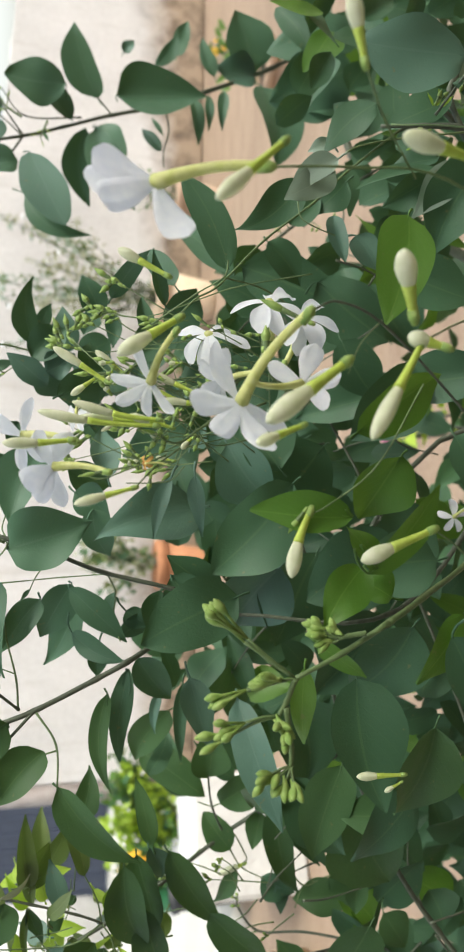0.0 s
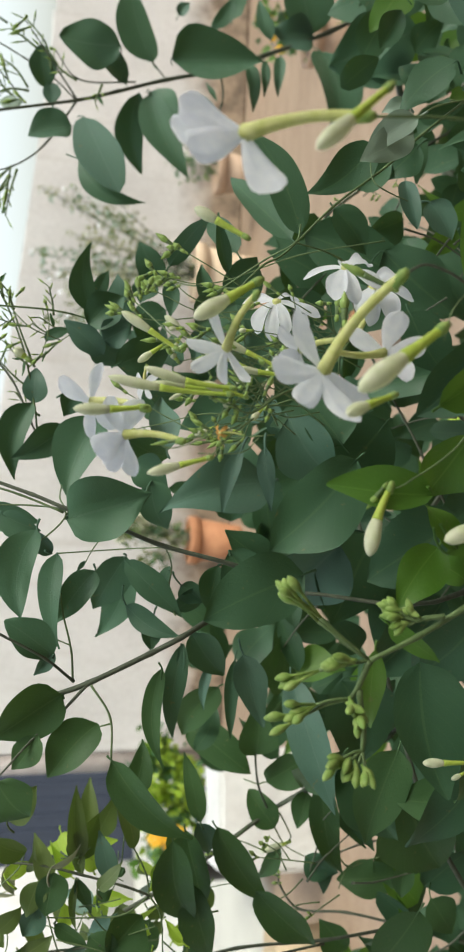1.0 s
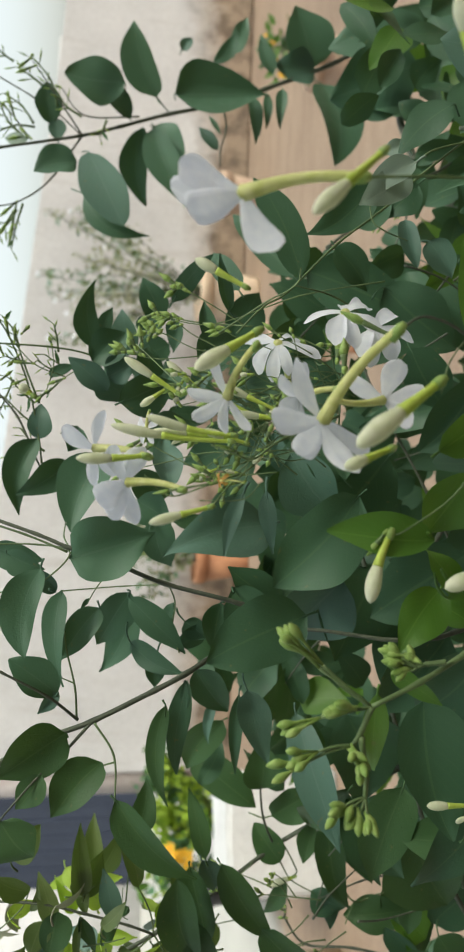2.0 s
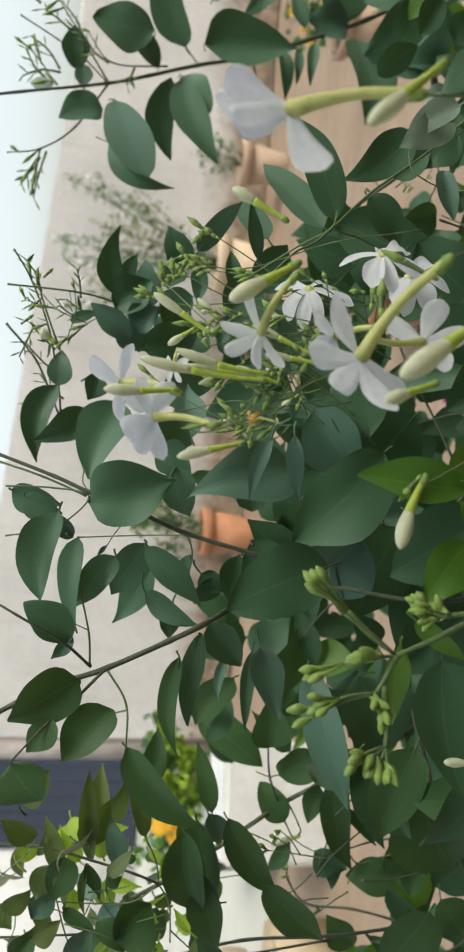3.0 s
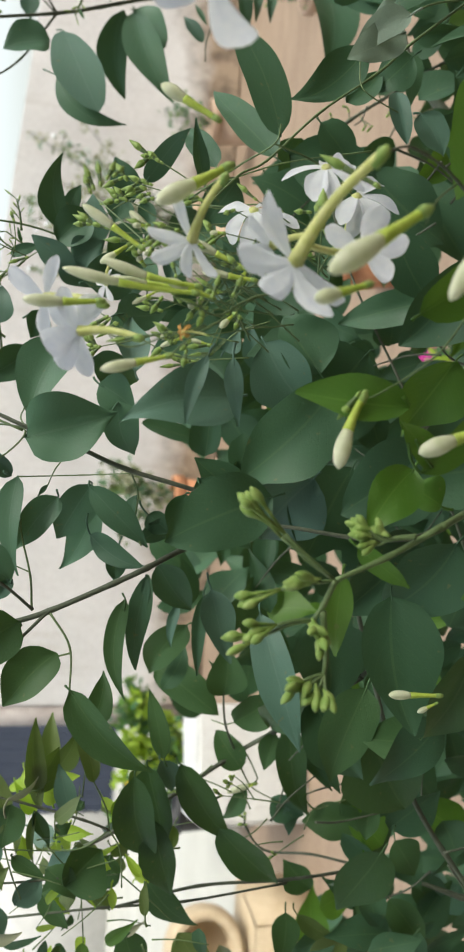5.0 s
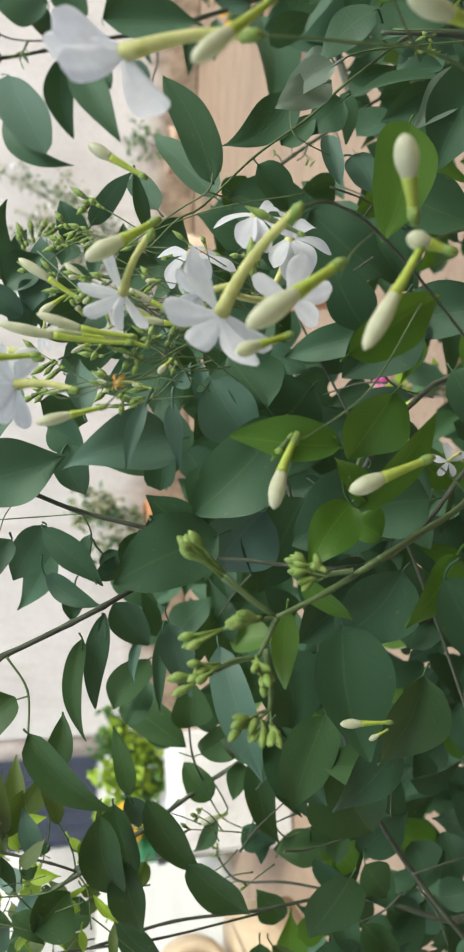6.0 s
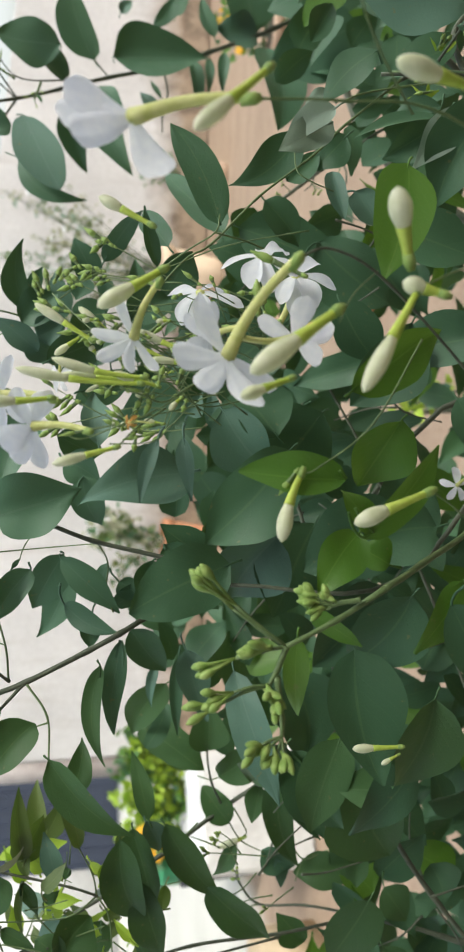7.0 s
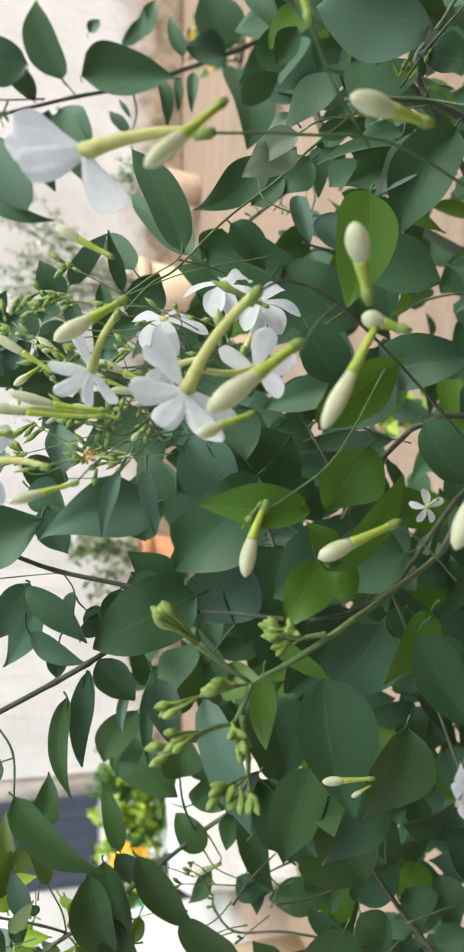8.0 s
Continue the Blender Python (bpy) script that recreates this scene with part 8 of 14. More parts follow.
q4 = branch(shrub, [(-0.2737, 0.4398, 1.2452), (-0.2745, 0.4416, 1.2528), (-0.2812, 0.4433, 1.2620)], 0.00048, 0.00027, TWIG_GREEN)
q5 = branch(shrub, [(-0.2601, 0.4062, 1.2155), (-0.2718, 0.4079, 1.2256), (-0.2838, 0.4103, 1.2386)], 0.00045, 0.00026, TWIG_GREEN)
q6 = branch(shrub, [(-0.2515, 0.4081, 1.2085), (-0.2631, 0.4040, 1.1936), (-0.2733, 0.4006, 1.1816)], 0.00045, 0.00026, TWIG_GREEN)
q7 = branch(shrub, [(-0.3227, 0.4434, 1.2245), (-0.3026, 0.4449, 1.2261), (-0.2850, 0.4463, 1.2278)], 0.00049, 0.00028, TWIG_GREEN)
q8 = branch(shrub, [(-0.3129, 0.4643, 1.2108), (-0.3114, 0.4617, 1.1994), (-0.3138, 0.4580, 1.1843)], 0.00052, 0.00030, TWIG_GREEN)
q9 = branch(shrub, [(-0.2904, 0.4082, 1.1959), (-0.3067, 0.4055, 1.1883), (-0.3198, 0.4025, 1.1787)], 0.00046, 0.00026, TWIG_GREEN)
q10 = branch(shrub, [(-0.2851, 0.4636, 1.2307), (-0.2968, 0.4620, 1.2269), (-0.3088, 0.4617, 1.2283)], 0.00051, 0.00029, TWIG_GREEN)
q11 = branch(shrub, [(-0.2793, 0.3955, 1.1924), (-0.2783, 0.3925, 1.1794), (-0.2796, 0.3886, 1.1631)], 0.00044, 0.00025, TWIG_GREEN)
q12 = branch(shrub, [(-0.2887, 0.4372, 1.2114), (-0.2818, 0.4409, 1.2253), (-0.2752, 0.4453, 1.2427)], 0.00049, 0.00028, TWIG_GREEN)
q13 = branch(shrub, [(-0.3186, 0.4248, 1.1830), (-0.3246, 0.4218, 1.1715), (-0.3296, 0.4187, 1.1595)], 0.00048, 0.00027, TWIG_GREEN)
q14 = branch(shrub, [(-0.3270, 0.4636, 1.2538), (-0.3139, 0.4617, 1.2428), (-0.3025, 0.4610, 1.2373)], 0.00051, 0.00029, TWIG_GREEN)
q15 = branch(shrub, [(-0.2615, 0.4277, 1.2438), (-0.2770, 0.4271, 1.2452), (-0.2905, 0.4280, 1.2522)], 0.00046, 0.00027, TWIG_GREEN)
bud(shrub, (0.0138, 0.1752, 1.1184), (-0.0097, 0.1733, 1.1294), 0.00639, 0.55, "cream")
flower(shrub, (-0.0660, 0.1905, 1.0996), (-0.0807, 0.1986, 1.1096), 0.0105, 5, 0, 0.3, 0.55, (-0.2, 0.8, 0.5), angles=(304, 282, 326, 234, 32,))
edge1 = branch(shrub, [(-0.0733, 0.2156, 1.0682), (-0.0781, 0.1997, 1.0866), (-0.0797, 0.1919, 1.0964)], 0.00040, 0.00028, TWIG_GREEN)
edge2 = branch(shrub, [(0.0252, 0.1897, 1.0950), (0.0193, 0.1827, 1.1078), (0.0138, 0.1752, 1.1184)], 0.00036, 0.00029, TWIG_GREEN)
fine0 = branch(shrub, [(0.1094, 0.3166, 1.1328), (0.1022, 0.3258, 1.1693), (0.0885, 0.3356, 1.2075), (0.0929, 0.3422, 1.2350)], 0.00036, 0.00022, TWIG_GREEN)
bud(shrub, (0.0927, 0.3419, 1.2338), (0.0884, 0.3438, 1.2410), 0.00338, 0.6, "green")
bud(shrub, (0.0916, 0.3402, 1.2269), (0.0864, 0.3416, 1.2319), 0.00291, 0.6, "green")
bud(shrub, (0.0924, 0.3414, 1.2318), (0.0990, 0.3424, 1.2368), 0.00369, 0.6, "green")
bud(shrub, (0.0907, 0.3389, 1.2212), (0.0927, 0.3401, 1.2267), 0.00267, 0.6, "green")
bud(shrub, (0.0910, 0.3393, 1.2230), (0.0937, 0.3412, 1.2313), 0.00320, 0.6, "green")
fine1 = branch(shrub, [(0.0849, 0.3377, 1.1651), (0.0794, 0.3440, 1.1900), (0.0787, 0.3489, 1.2102), (0.0854, 0.3526, 1.2259), (0.0892, 0.3547, 1.2350)], 0.00037, 0.00023, TWIG_GREEN)
bud(shrub, (0.0880, 0.3540, 1.2322), (0.0893, 0.3553, 1.2376), 0.00299, 0.6, "green")
bud(shrub, (0.0880, 0.3540, 1.2322), (0.0849, 0.3565, 1.2419), 0.00346, 0.6, "green")
bud(shrub, (0.0875, 0.3537, 1.2308), (0.0929, 0.3548, 1.2363), 0.00350, 0.6, "green")
bud(shrub, (0.0876, 0.3538, 1.2311), (0.0924, 0.3558, 1.2402), 0.00335, 0.6, "green")
bud(shrub, (0.0877, 0.3538, 1.2314), (0.0860, 0.3552, 1.2367), 0.00276, 0.6, "green")
fine2 = branch(shrub, [(0.0774, 0.3518, 1.1713), (0.0786, 0.3595, 1.2028), (0.0764, 0.3658, 1.2285), (0.0795, 0.3699, 1.2456)], 0.00038, 0.00024, TWIG_GREEN)
bud(shrub, (0.0790, 0.3693, 1.2430), (0.0848, 0.3711, 1.2513), 0.00337, 0.6, "green")
bud(shrub, (0.0780, 0.3680, 1.2374), (0.0801, 0.3698, 1.2451), 0.00306, 0.6, "green")
bud(shrub, (0.0778, 0.3676, 1.2359), (0.0846, 0.3690, 1.2427), 0.00317, 0.6, "green")
bud(shrub, (0.0790, 0.3692, 1.2425), (0.0831, 0.3717, 1.2533), 0.00388, 0.6, "green")
bud(shrub, (0.0795, 0.3699, 1.2454), (0.0789, 0.3717, 1.2529), 0.00390, 0.6, "green")
fine3 = branch(shrub, [(0.0723, 0.3667, 1.1811), (0.0846, 0.3707, 1.1988), (0.0924, 0.3740, 1.2135), (0.1015, 0.3759, 1.2224)], 0.00040, 0.00024, TWIG_GREEN)
bud(shrub, (0.1011, 0.3758, 1.2220), (0.0980, 0.3779, 1.2301), 0.00401, 0.6, "green")
bud(shrub, (0.0961, 0.3748, 1.2172), (0.0936, 0.3764, 1.2234), 0.00310, 0.6, "green")
bud(shrub, (0.1005, 0.3757, 1.2214), (0.0992, 0.3784, 1.2323), 0.00381, 0.6, "green")
bud(shrub, (0.1000, 0.3756, 1.2209), (0.0959, 0.3782, 1.2310), 0.00301, 0.6, "green")
bud(shrub, (0.0980, 0.3752, 1.2190), (0.0960, 0.3767, 1.2250), 0.00317, 0.6, "green")
fine4 = branch(shrub, [(0.0273, 0.3310, 1.1809), (0.0303, 0.3368, 1.2049), (0.0250, 0.3422, 1.2262), (0.0202, 0.3469, 1.2449)], 0.00036, 0.00022, TWIG_GREEN)
bud(shrub, (0.0218, 0.3454, 1.2387), (0.0162, 0.3468, 1.2437), 0.00295, 0.6, "green")
bud(shrub, (0.0213, 0.3459, 1.2407), (0.0158, 0.3484, 1.2502), 0.00326, 0.6, "green")
bud(shrub, (0.0215, 0.3456, 1.2396), (0.0282, 0.3466, 1.2446), 0.00341, 0.6, "green")
bud(shrub, (0.0215, 0.3457, 1.2400), (0.0275, 0.3473, 1.2475), 0.00316, 0.6, "green")
bud(shrub, (0.0217, 0.3454, 1.2388), (0.0225, 0.3468, 1.2445), 0.00272, 0.6, "green")
fine5 = branch(shrub, [(0.0224, 0.3417, 1.1734), (0.0204, 0.3486, 1.2011), (0.0291, 0.3537, 1.2232), (0.0401, 0.3581, 1.2425)], 0.00037, 0.00023, TWIG_GREEN)
bud(shrub, (0.0336, 0.3555, 1.2312), (0.0269, 0.3579, 1.2400), 0.00295, 0.6, "green")
bud(shrub, (0.0399, 0.3580, 1.2422), (0.0456, 0.3596, 1.2495), 0.00321, 0.6, "green")
bud(shrub, (0.0363, 0.3566, 1.2359), (0.0297, 0.3591, 1.2456), 0.00363, 0.6, "green")
bud(shrub, (0.0356, 0.3563, 1.2347), (0.0297, 0.3578, 1.2399), 0.00315, 0.6, "green")
bud(shrub, (0.0341, 0.3557, 1.2321), (0.0288, 0.3572, 1.2374), 0.00273, 0.6, "green")
fine6 = branch(shrub, [(0.0406, 0.3509, 1.1628), (0.0348, 0.3546, 1.1771), (0.0232, 0.3578, 1.1885), (0.0189, 0.3607, 1.1999)], 0.00038, 0.00024, TWIG_GREEN)
bud(shrub, (0.0207, 0.3595, 1.1951), (0.0203, 0.3609, 1.2009), 0.00370, 0.6, "green")
bud(shrub, (0.0190, 0.3606, 1.1996), (0.0229, 0.3622, 1.2065), 0.00310, 0.6, "green")
bud(shrub, (0.0189, 0.3607, 1.1998), (0.0169, 0.3633, 1.2104), 0.00269, 0.6, "green")
bud(shrub, (0.0199, 0.3600, 1.1972), (0.0237, 0.3620, 1.2059), 0.00307, 0.6, "green")
bud(shrub, (0.0213, 0.3591, 1.1936), (0.0152, 0.3614, 1.2022), 0.00299, 0.6, "green")
fine7 = branch(shrub, [(0.0967, 0.3674, 1.1870), (0.1090, 0.3720, 1.2076), (0.1167, 0.3754, 1.2224)], 0.00040, 0.00024, TWIG_GREEN)
bud(shrub, (0.1124, 0.3735, 1.2140), (0.1176, 0.3750, 1.2210), 0.00280, 0.6, "green")
bud(shrub, (0.1151, 0.3747, 1.2192), (0.1091, 0.3766, 1.2265), 0.00414, 0.6, "green")
bud(shrub, (0.1145, 0.3744, 1.2181), (0.1153, 0.3759, 1.2241), 0.00355, 0.6, "green")
bud(shrub, (0.1133, 0.3739, 1.2158), (0.1172, 0.3751, 1.2211), 0.00411, 0.6, "green")
bud(shrub, (0.1152, 0.3747, 1.2195), (0.1220, 0.3770, 1.2296), 0.00400, 0.6, "green")
fine8 = branch(shrub, [(0.0766, 0.3229, 1.1541), (0.0850, 0.3279, 1.1755), (0.0824, 0.3325, 1.1942), (0.0880, 0.3350, 1.2049)], 0.00036, 0.00022, TWIG_GREEN)
bud(shrub, (0.0853, 0.3338, 1.1998), (0.0879, 0.3356, 1.2073), 0.00295, 0.6, "green")
bud(shrub, (0.0865, 0.3343, 1.2020), (0.0847, 0.3365, 1.2109), 0.00261, 0.6, "green")
bud(shrub, (0.0853, 0.3338, 1.1997), (0.0877, 0.3357, 1.2079), 0.00297, 0.6, "green")
bud(shrub, (0.0868, 0.3344, 1.2026), (0.0885, 0.3366, 1.2118), 0.00355, 0.6, "green")
bud(shrub, (0.0859, 0.3340, 1.2008), (0.0828, 0.3362, 1.2091), 0.00290, 0.6, "green")
leaf(main, (0.0695, 0.4624, 1.1935), (0.0897, 0.4563, 1.1922), 0.0111, -1, 0.12, "dark", shape=0.38, root=(0.0556, 0.4689, 1.1912))
leaf(main, (0.1049, 0.4496, 1.1555), (0.0867, 0.4431, 1.1392), 0.0170, 29, 0.12, "dark", shape=0.44, root=(0.1019, 0.4293, 1.1435))
leaf(main, (0.1029, 0.4494, 1.1590), (0.0838, 0.4471, 1.1787), 0.0110, 30, 0.12, "dark", shape=0.44, root=(0.1014, 0.4291, 1.1440))
leaf(main, (0.0968, 0.4798, 1.2398), (0.1294, 0.4856, 1.2432), 0.0184, 20, 0.12, "blue", shape=0.38, root=(0.0823, 0.4807, 1.2356))
leaf(main, (0.0707, 0.4576, 1.1666), (0.0902, 0.4624, 1.1624), 0.0096, -15, 0.12, "dark", shape=0.32, root=(0.0787, 0.4653, 1.1418))
leaf(main, (0.0654, 0.4949, 1.1843), (0.0981, 0.5039, 1.1872), 0.0156, 32, 0.12, "blue", shape=0.38, root=(0.0525, 0.4947, 1.1802))
leaf(main, (0.0393, 0.4352, 1.2225), (0.0556, 0.4368, 1.2251), 0.0142, 8, 0.12, "dark", shape=0.32, root=(0.0292, 0.4370, 1.2177))
leaf(main, (0.0809, 0.4574, 1.2287), (0.1022, 0.4649, 1.2258), 0.0202, 33, 0.12, "dark", shape=0.38, root=(0.0986, 0.4428, 1.2441))
leaf(main, (0.0359, 0.4403, 1.1660), (0.0496, 0.4334, 1.1589), 0.0132, 1, 0.12, "blue", shape=0.32, root=(0.0283, 0.4482, 1.1680))
leaf(main, (0.0648, 0.4379, 1.2118), (0.0836, 0.4374, 1.2115), 0.0187, -31, 0.12, "dark", shape=0.44, root=(0.0527, 0.4412, 1.2089))
leaf(main, (0.0720, 0.4469, 1.2406), (0.0920, 0.4585, 1.2557), 0.0129, -26, 0.12, "dark", shape=0.44, root=(0.0923, 0.4445, 1.2529))
leaf(main, (0.0761, 0.4761, 1.1805), (0.0601, 0.4812, 1.1943), 0.0141, -16, 0.12, "dark", shape=0.44, root=(0.0824, 0.4763, 1.1699))
leaf(main, (0.0623, 0.4766, 1.2129), (0.0650, 0.4787, 1.1829), 0.0142, -20, 0.12, "dark", shape=0.44, root=(0.0637, 0.4787, 1.2218))
leaf(main, (0.1055, 0.4766, 1.2134), (0.0951, 0.4875, 1.2339), 0.0200, -23, 0.12, "dark", shape=0.44, root=(0.1080, 0.4744, 1.2007))
leaf(main, (0.0432, 0.4823, 1.2250), (0.0381, 0.4802, 1.2079), 0.0153, -19, 0.12, "dark", shape=0.38, root=(0.0476, 0.4867, 1.2335))
leaf(main, (0.0659, 0.4623, 1.1715), (0.0849, 0.4687, 1.1675), 0.0156, -17, 0.12, "blue", shape=0.32, root=(0.0793, 0.4657, 1.1421))
leaf(main, (0.0748, 0.4287, 1.1606), (0.0942, 0.4252, 1.1753), 0.0135, -18, 0.12, "dark", shape=0.32, root=(0.1014, 0.4291, 1.1440))
leaf(main, (0.0868, 0.4334, 1.1960), (0.0681, 0.4321, 1.2002), 0.0107, -5, 0.12, "blue", shape=0.44, root=(0.1080, 0.4188, 1.2071))
leaf(main, (0.0944, 0.4941, 1.2353), (0.0712, 0.4868, 1.2209), 0.0107, -21, 0.12, "blue", shape=0.32, root=(0.1062, 0.5002, 1.2385))
leaf(main, (0.0824, 0.4423, 1.1978), (0.0888, 0.4337, 1.1824), 0.0126, -7, 0.12, "dark", shape=0.38, root=(0.0786, 0.4508, 1.2047))
leaf(main, (0.0718, 0.5022, 1.2171), (0.1029, 0.4943, 1.2130), 0.0151, -24, 0.12, "dark", shape=0.32, root=(0.0579, 0.5081, 1.2156))
leaf(main, (0.0252, 0.4299, 1.1462), (0.0493, 0.4239, 1.1561), 0.0123, -16, 0.12, "blue", shape=0.44, root=(0.0305, 0.4064, 1.1267))
leaf(main, (-0.041, 0.3617, 1.1649), (-0.0234, 0.3566, 1.1914), 0.0200, 5, 0.12, "dark", shape=0.42, root=(-0.0484, 0.3751, 1.1554))
leaf(main, (-0.0437, 0.3684, 1.1738), (-0.0434, 0.361, 1.1887), 0.0210, 15, 0.12, "teal_haze", shape=0.45)
leaf(lo1, (-0.2082, 0.4374, 1.2481), (-0.1736, 0.4370, 1.2508), 0.0122, 10, 0.12, "olive", root=(-0.2180, 0.4406, 1.2442))
leaf(lo1, (-0.2069, 0.4371, 1.2468), (-0.1839, 0.4333, 1.2343), 0.0133, 0, 0.12, "olive", root=(-0.2182, 0.4418, 1.2495))
leaf(lo1, (-0.2129, 0.4379, 1.2495), (-0.2076, 0.4339, 1.2336), 0.0087, 0, 0.12, "lime", root=(-0.2163, 0.4437, 1.2575))
leaf(lo2, (-0.2788, 0.4882, 1.2092), (-0.2901, 0.4942, 1.1971), 0.0117, -6, 0.12, "olive", shape=0.40, root=(-0.2685, 0.4871, 1.2145))
leaf(lo2, (-0.1964, 0.4108, 1.2507), (-0.2115, 0.4253, 1.2579), 0.0104, 12, 0.12, "lime", shape=0.36, root=(-0.1904, 0.4060, 1.2439))
leaf(lo1, (-0.2650, 0.4731, 1.2463), (-0.2481, 0.4643, 1.2373), 0.0121, 21, 0.12, "lime", shape=0.30, root=(-0.2735, 0.4811, 1.2484))
leaf(lo1, (-0.2383, 0.4116, 1.2369), (-0.2534, 0.4211, 1.2499), 0.0105, 32, 0.12, "blue", shape=0.40, root=(-0.2324, 0.4095, 1.2268))
leaf(lo2, (-0.2722, 0.5062, 1.2031), (-0.2901, 0.5203, 1.2119), 0.0096, -25, 0.12, "blue", shape=0.36, root=(-0.2661, 0.5024, 1.1958))
leaf(lo1, (-0.2882, 0.4886, 1.2592), (-0.2598, 0.4791, 1.2700), 0.0078, -10, 0.12, "olive", shape=0.40, root=(-0.3015, 0.4953, 1.2521))
leaf(lo1, (-0.2498, 0.4442, 1.2458), (-0.2462, 0.4599, 1.2628), 0.0136, 34, 0.12, "blue", shape=0.30, root=(-0.2496, 0.4392, 1.2341))
leaf(lo2, (-0.2248, 0.4466, 1.1962), (-0.2395, 0.4510, 1.1919), 0.0108, -24, 0.12, "olive", shape=0.36, root=(-0.2165, 0.4463, 1.1964))
leaf(lo1, (-0.2767, 0.4818, 1.2489), (-0.2702, 0.4939, 1.2532), 0.0124, 15, 0.12, "olive", shape=0.30, root=(-0.2803, 0.4747, 1.2422))
leaf(lo2, (-0.2880, 0.4968, 1.2407), (-0.2623, 0.4849, 1.2348), 0.0127, 5, 0.12, "lime", shape=0.36, root=(-0.2988, 0.5048, 1.2402))
leaf(lo1, (-0.2626, 0.4702, 1.1827), (-0.2744, 0.4638, 1.1823), 0.0099, 13, 0.12, "olive", shape=0.30, root=(-0.2501, 0.4790, 1.1801))
leaf(lo1, (-0.2655, 0.4556, 1.2201), (-0.2559, 0.4570, 1.2309), 0.0093, -18, 0.12, "olive", shape=0.40, root=(-0.2833, 0.4312, 1.2223))
leaf(lo2, (-0.2456, 0.5180, 1.2591), (-0.2628, 0.5309, 1.2793), 0.0079, 35, 0.12, "lime", shape=0.40, root=(-0.2395, 0.5158, 1.2479))
leaf(lo2, (-0.2023, 0.4296, 1.2036), (-0.2204, 0.4253, 1.2003), 0.0094, -10, 0.12, "olive", shape=0.30, root=(-0.1914, 0.4353, 1.2026))
leaf(lo2, (-0.2379, 0.4025, 1.2257), (-0.2522, 0.4121, 1.2149), 0.0075, -16, 0.12, "lime", shape=0.36, root=(-0.2276, 0.3999, 1.2291))
leaf(lo1, (-0.2537, 0.4951, 1.2143), (-0.2666, 0.4986, 1.2031), 0.0133, 37, 0.12, "olive", shape=0.30, root=(-0.2428, 0.4958, 1.2190))
leaf(lo2, (-0.3006, 0.4864, 1.1924), (-0.2801, 0.4780, 1.1807), 0.0121, -30, 0.12, "lime", shape=0.30, root=(-0.3120, 0.4935, 1.1950))
leaf(lo2, (-0.2573, 0.4356, 1.2632), (-0.2409, 0.4345, 1.2617), 0.0101, 26, 0.12, "lime", shape=0.36, root=(-0.2702, 0.4395, 1.2614))
leaf(lo2, (-0.2396, 0.3873, 1.2009), (-0.2307, 0.3929, 1.2095), 0.0049, 19, 0.12, "lime", shape=0.40, root=(-0.2478, 0.3854, 1.1903))
leaf(lo1, (-0.2655, 0.4377, 1.2471), (-0.2596, 0.4464, 1.2516), 0.0064, 4, 0.12, "olive", shape=0.36, root=(-0.2873, 0.4360, 1.2435))
leaf(lo1, (-0.2194, 0.4323, 1.2199), (-0.2284, 0.4289, 1.2086), 0.0096, 32, 0.12, "lime", shape=0.40, root=(-0.2119, 0.4381, 1.2260))
leaf(lo1, (-0.2940, 0.4936, 1.2177), (-0.2912, 0.5083, 1.2301), 0.0119, 1, 0.12, "lime", shape=0.36, root=(-0.2931, 0.4875, 1.2071))
leaf(lo2, (-0.2538, 0.4921, 1.1876), (-0.2559, 0.5039, 1.1993), 0.0085, -23, 0.12, "lime", shape=0.30, root=(-0.2525, 0.4867, 1.1762))
leaf(lo1, (-0.3150, 0.5037, 1.2095), (-0.2919, 0.4986, 1.2019), 0.0086, -6, 0.12, "olive", shape=0.36, root=(-0.3235, 0.5092, 1.2101))
leaf(lo1, (-0.2673, 0.4885, 1.1691), (-0.2841, 0.4811, 1.1786), 0.0127, -20, 0.12, "olive", shape=0.36, root=(-0.2570, 0.4959, 1.1607))
leaf(lo2, (-0.2664, 0.5048, 1.1989), (-0.2760, 0.4996, 1.2091), 0.0082, 4, 0.12, "lime", shape=0.30, root=(-0.2572, 0.5120, 1.1877))
leaf(lo1, (-0.2858, 0.4845, 1.2010), (-0.2971, 0.4857, 1.2087), 0.0100, 3, 0.12, "olive", shape=0.40, root=(-0.2787, 0.4865, 1.1912))
leaf(lo2, (-0.2386, 0.5124, 1.2659), (-0.2515, 0.4989, 1.2544), 0.0118, 7, 0.12, "lime", shape=0.36, root=(-0.2296, 0.5228, 1.2692))
leaf(lo2, (-0.2454, 0.4221, 1.1803), (-0.2392, 0.4170, 1.1951), 0.0131, 39, 0.12, "olive", shape=0.36, root=(-0.2485, 0.4287, 1.1668))
leaf(lo1, (-0.2703, 0.5171, 1.2582), (-0.2484, 0.5191, 1.2735), 0.0113, 33, 0.12, "lime", shape=0.30, root=(-0.2778, 0.5192, 1.2483))
r0 = branch(shrub, [(-0.2454, 0.4239, 1.1150), (-0.2473, 0.4264, 1.1249), (-0.2508, 0.4289, 1.1345)], 0.00046, 0.00028, TWIG_GREEN)
bud(shrub, (-0.2508, 0.4289, 1.1345), (-0.2521, 0.4294, 1.1365), 0.00276, 0.6, "green")
bud(shrub, (-0.2508, 0.4289, 1.1345), (-0.2550, 0.4300, 1.1384), 0.00224, 0.6, "green")
bud(shrub, (-0.2508, 0.4289, 1.1345), (-0.2542, 0.4297, 1.1375), 0.00284, 0.6, "green")
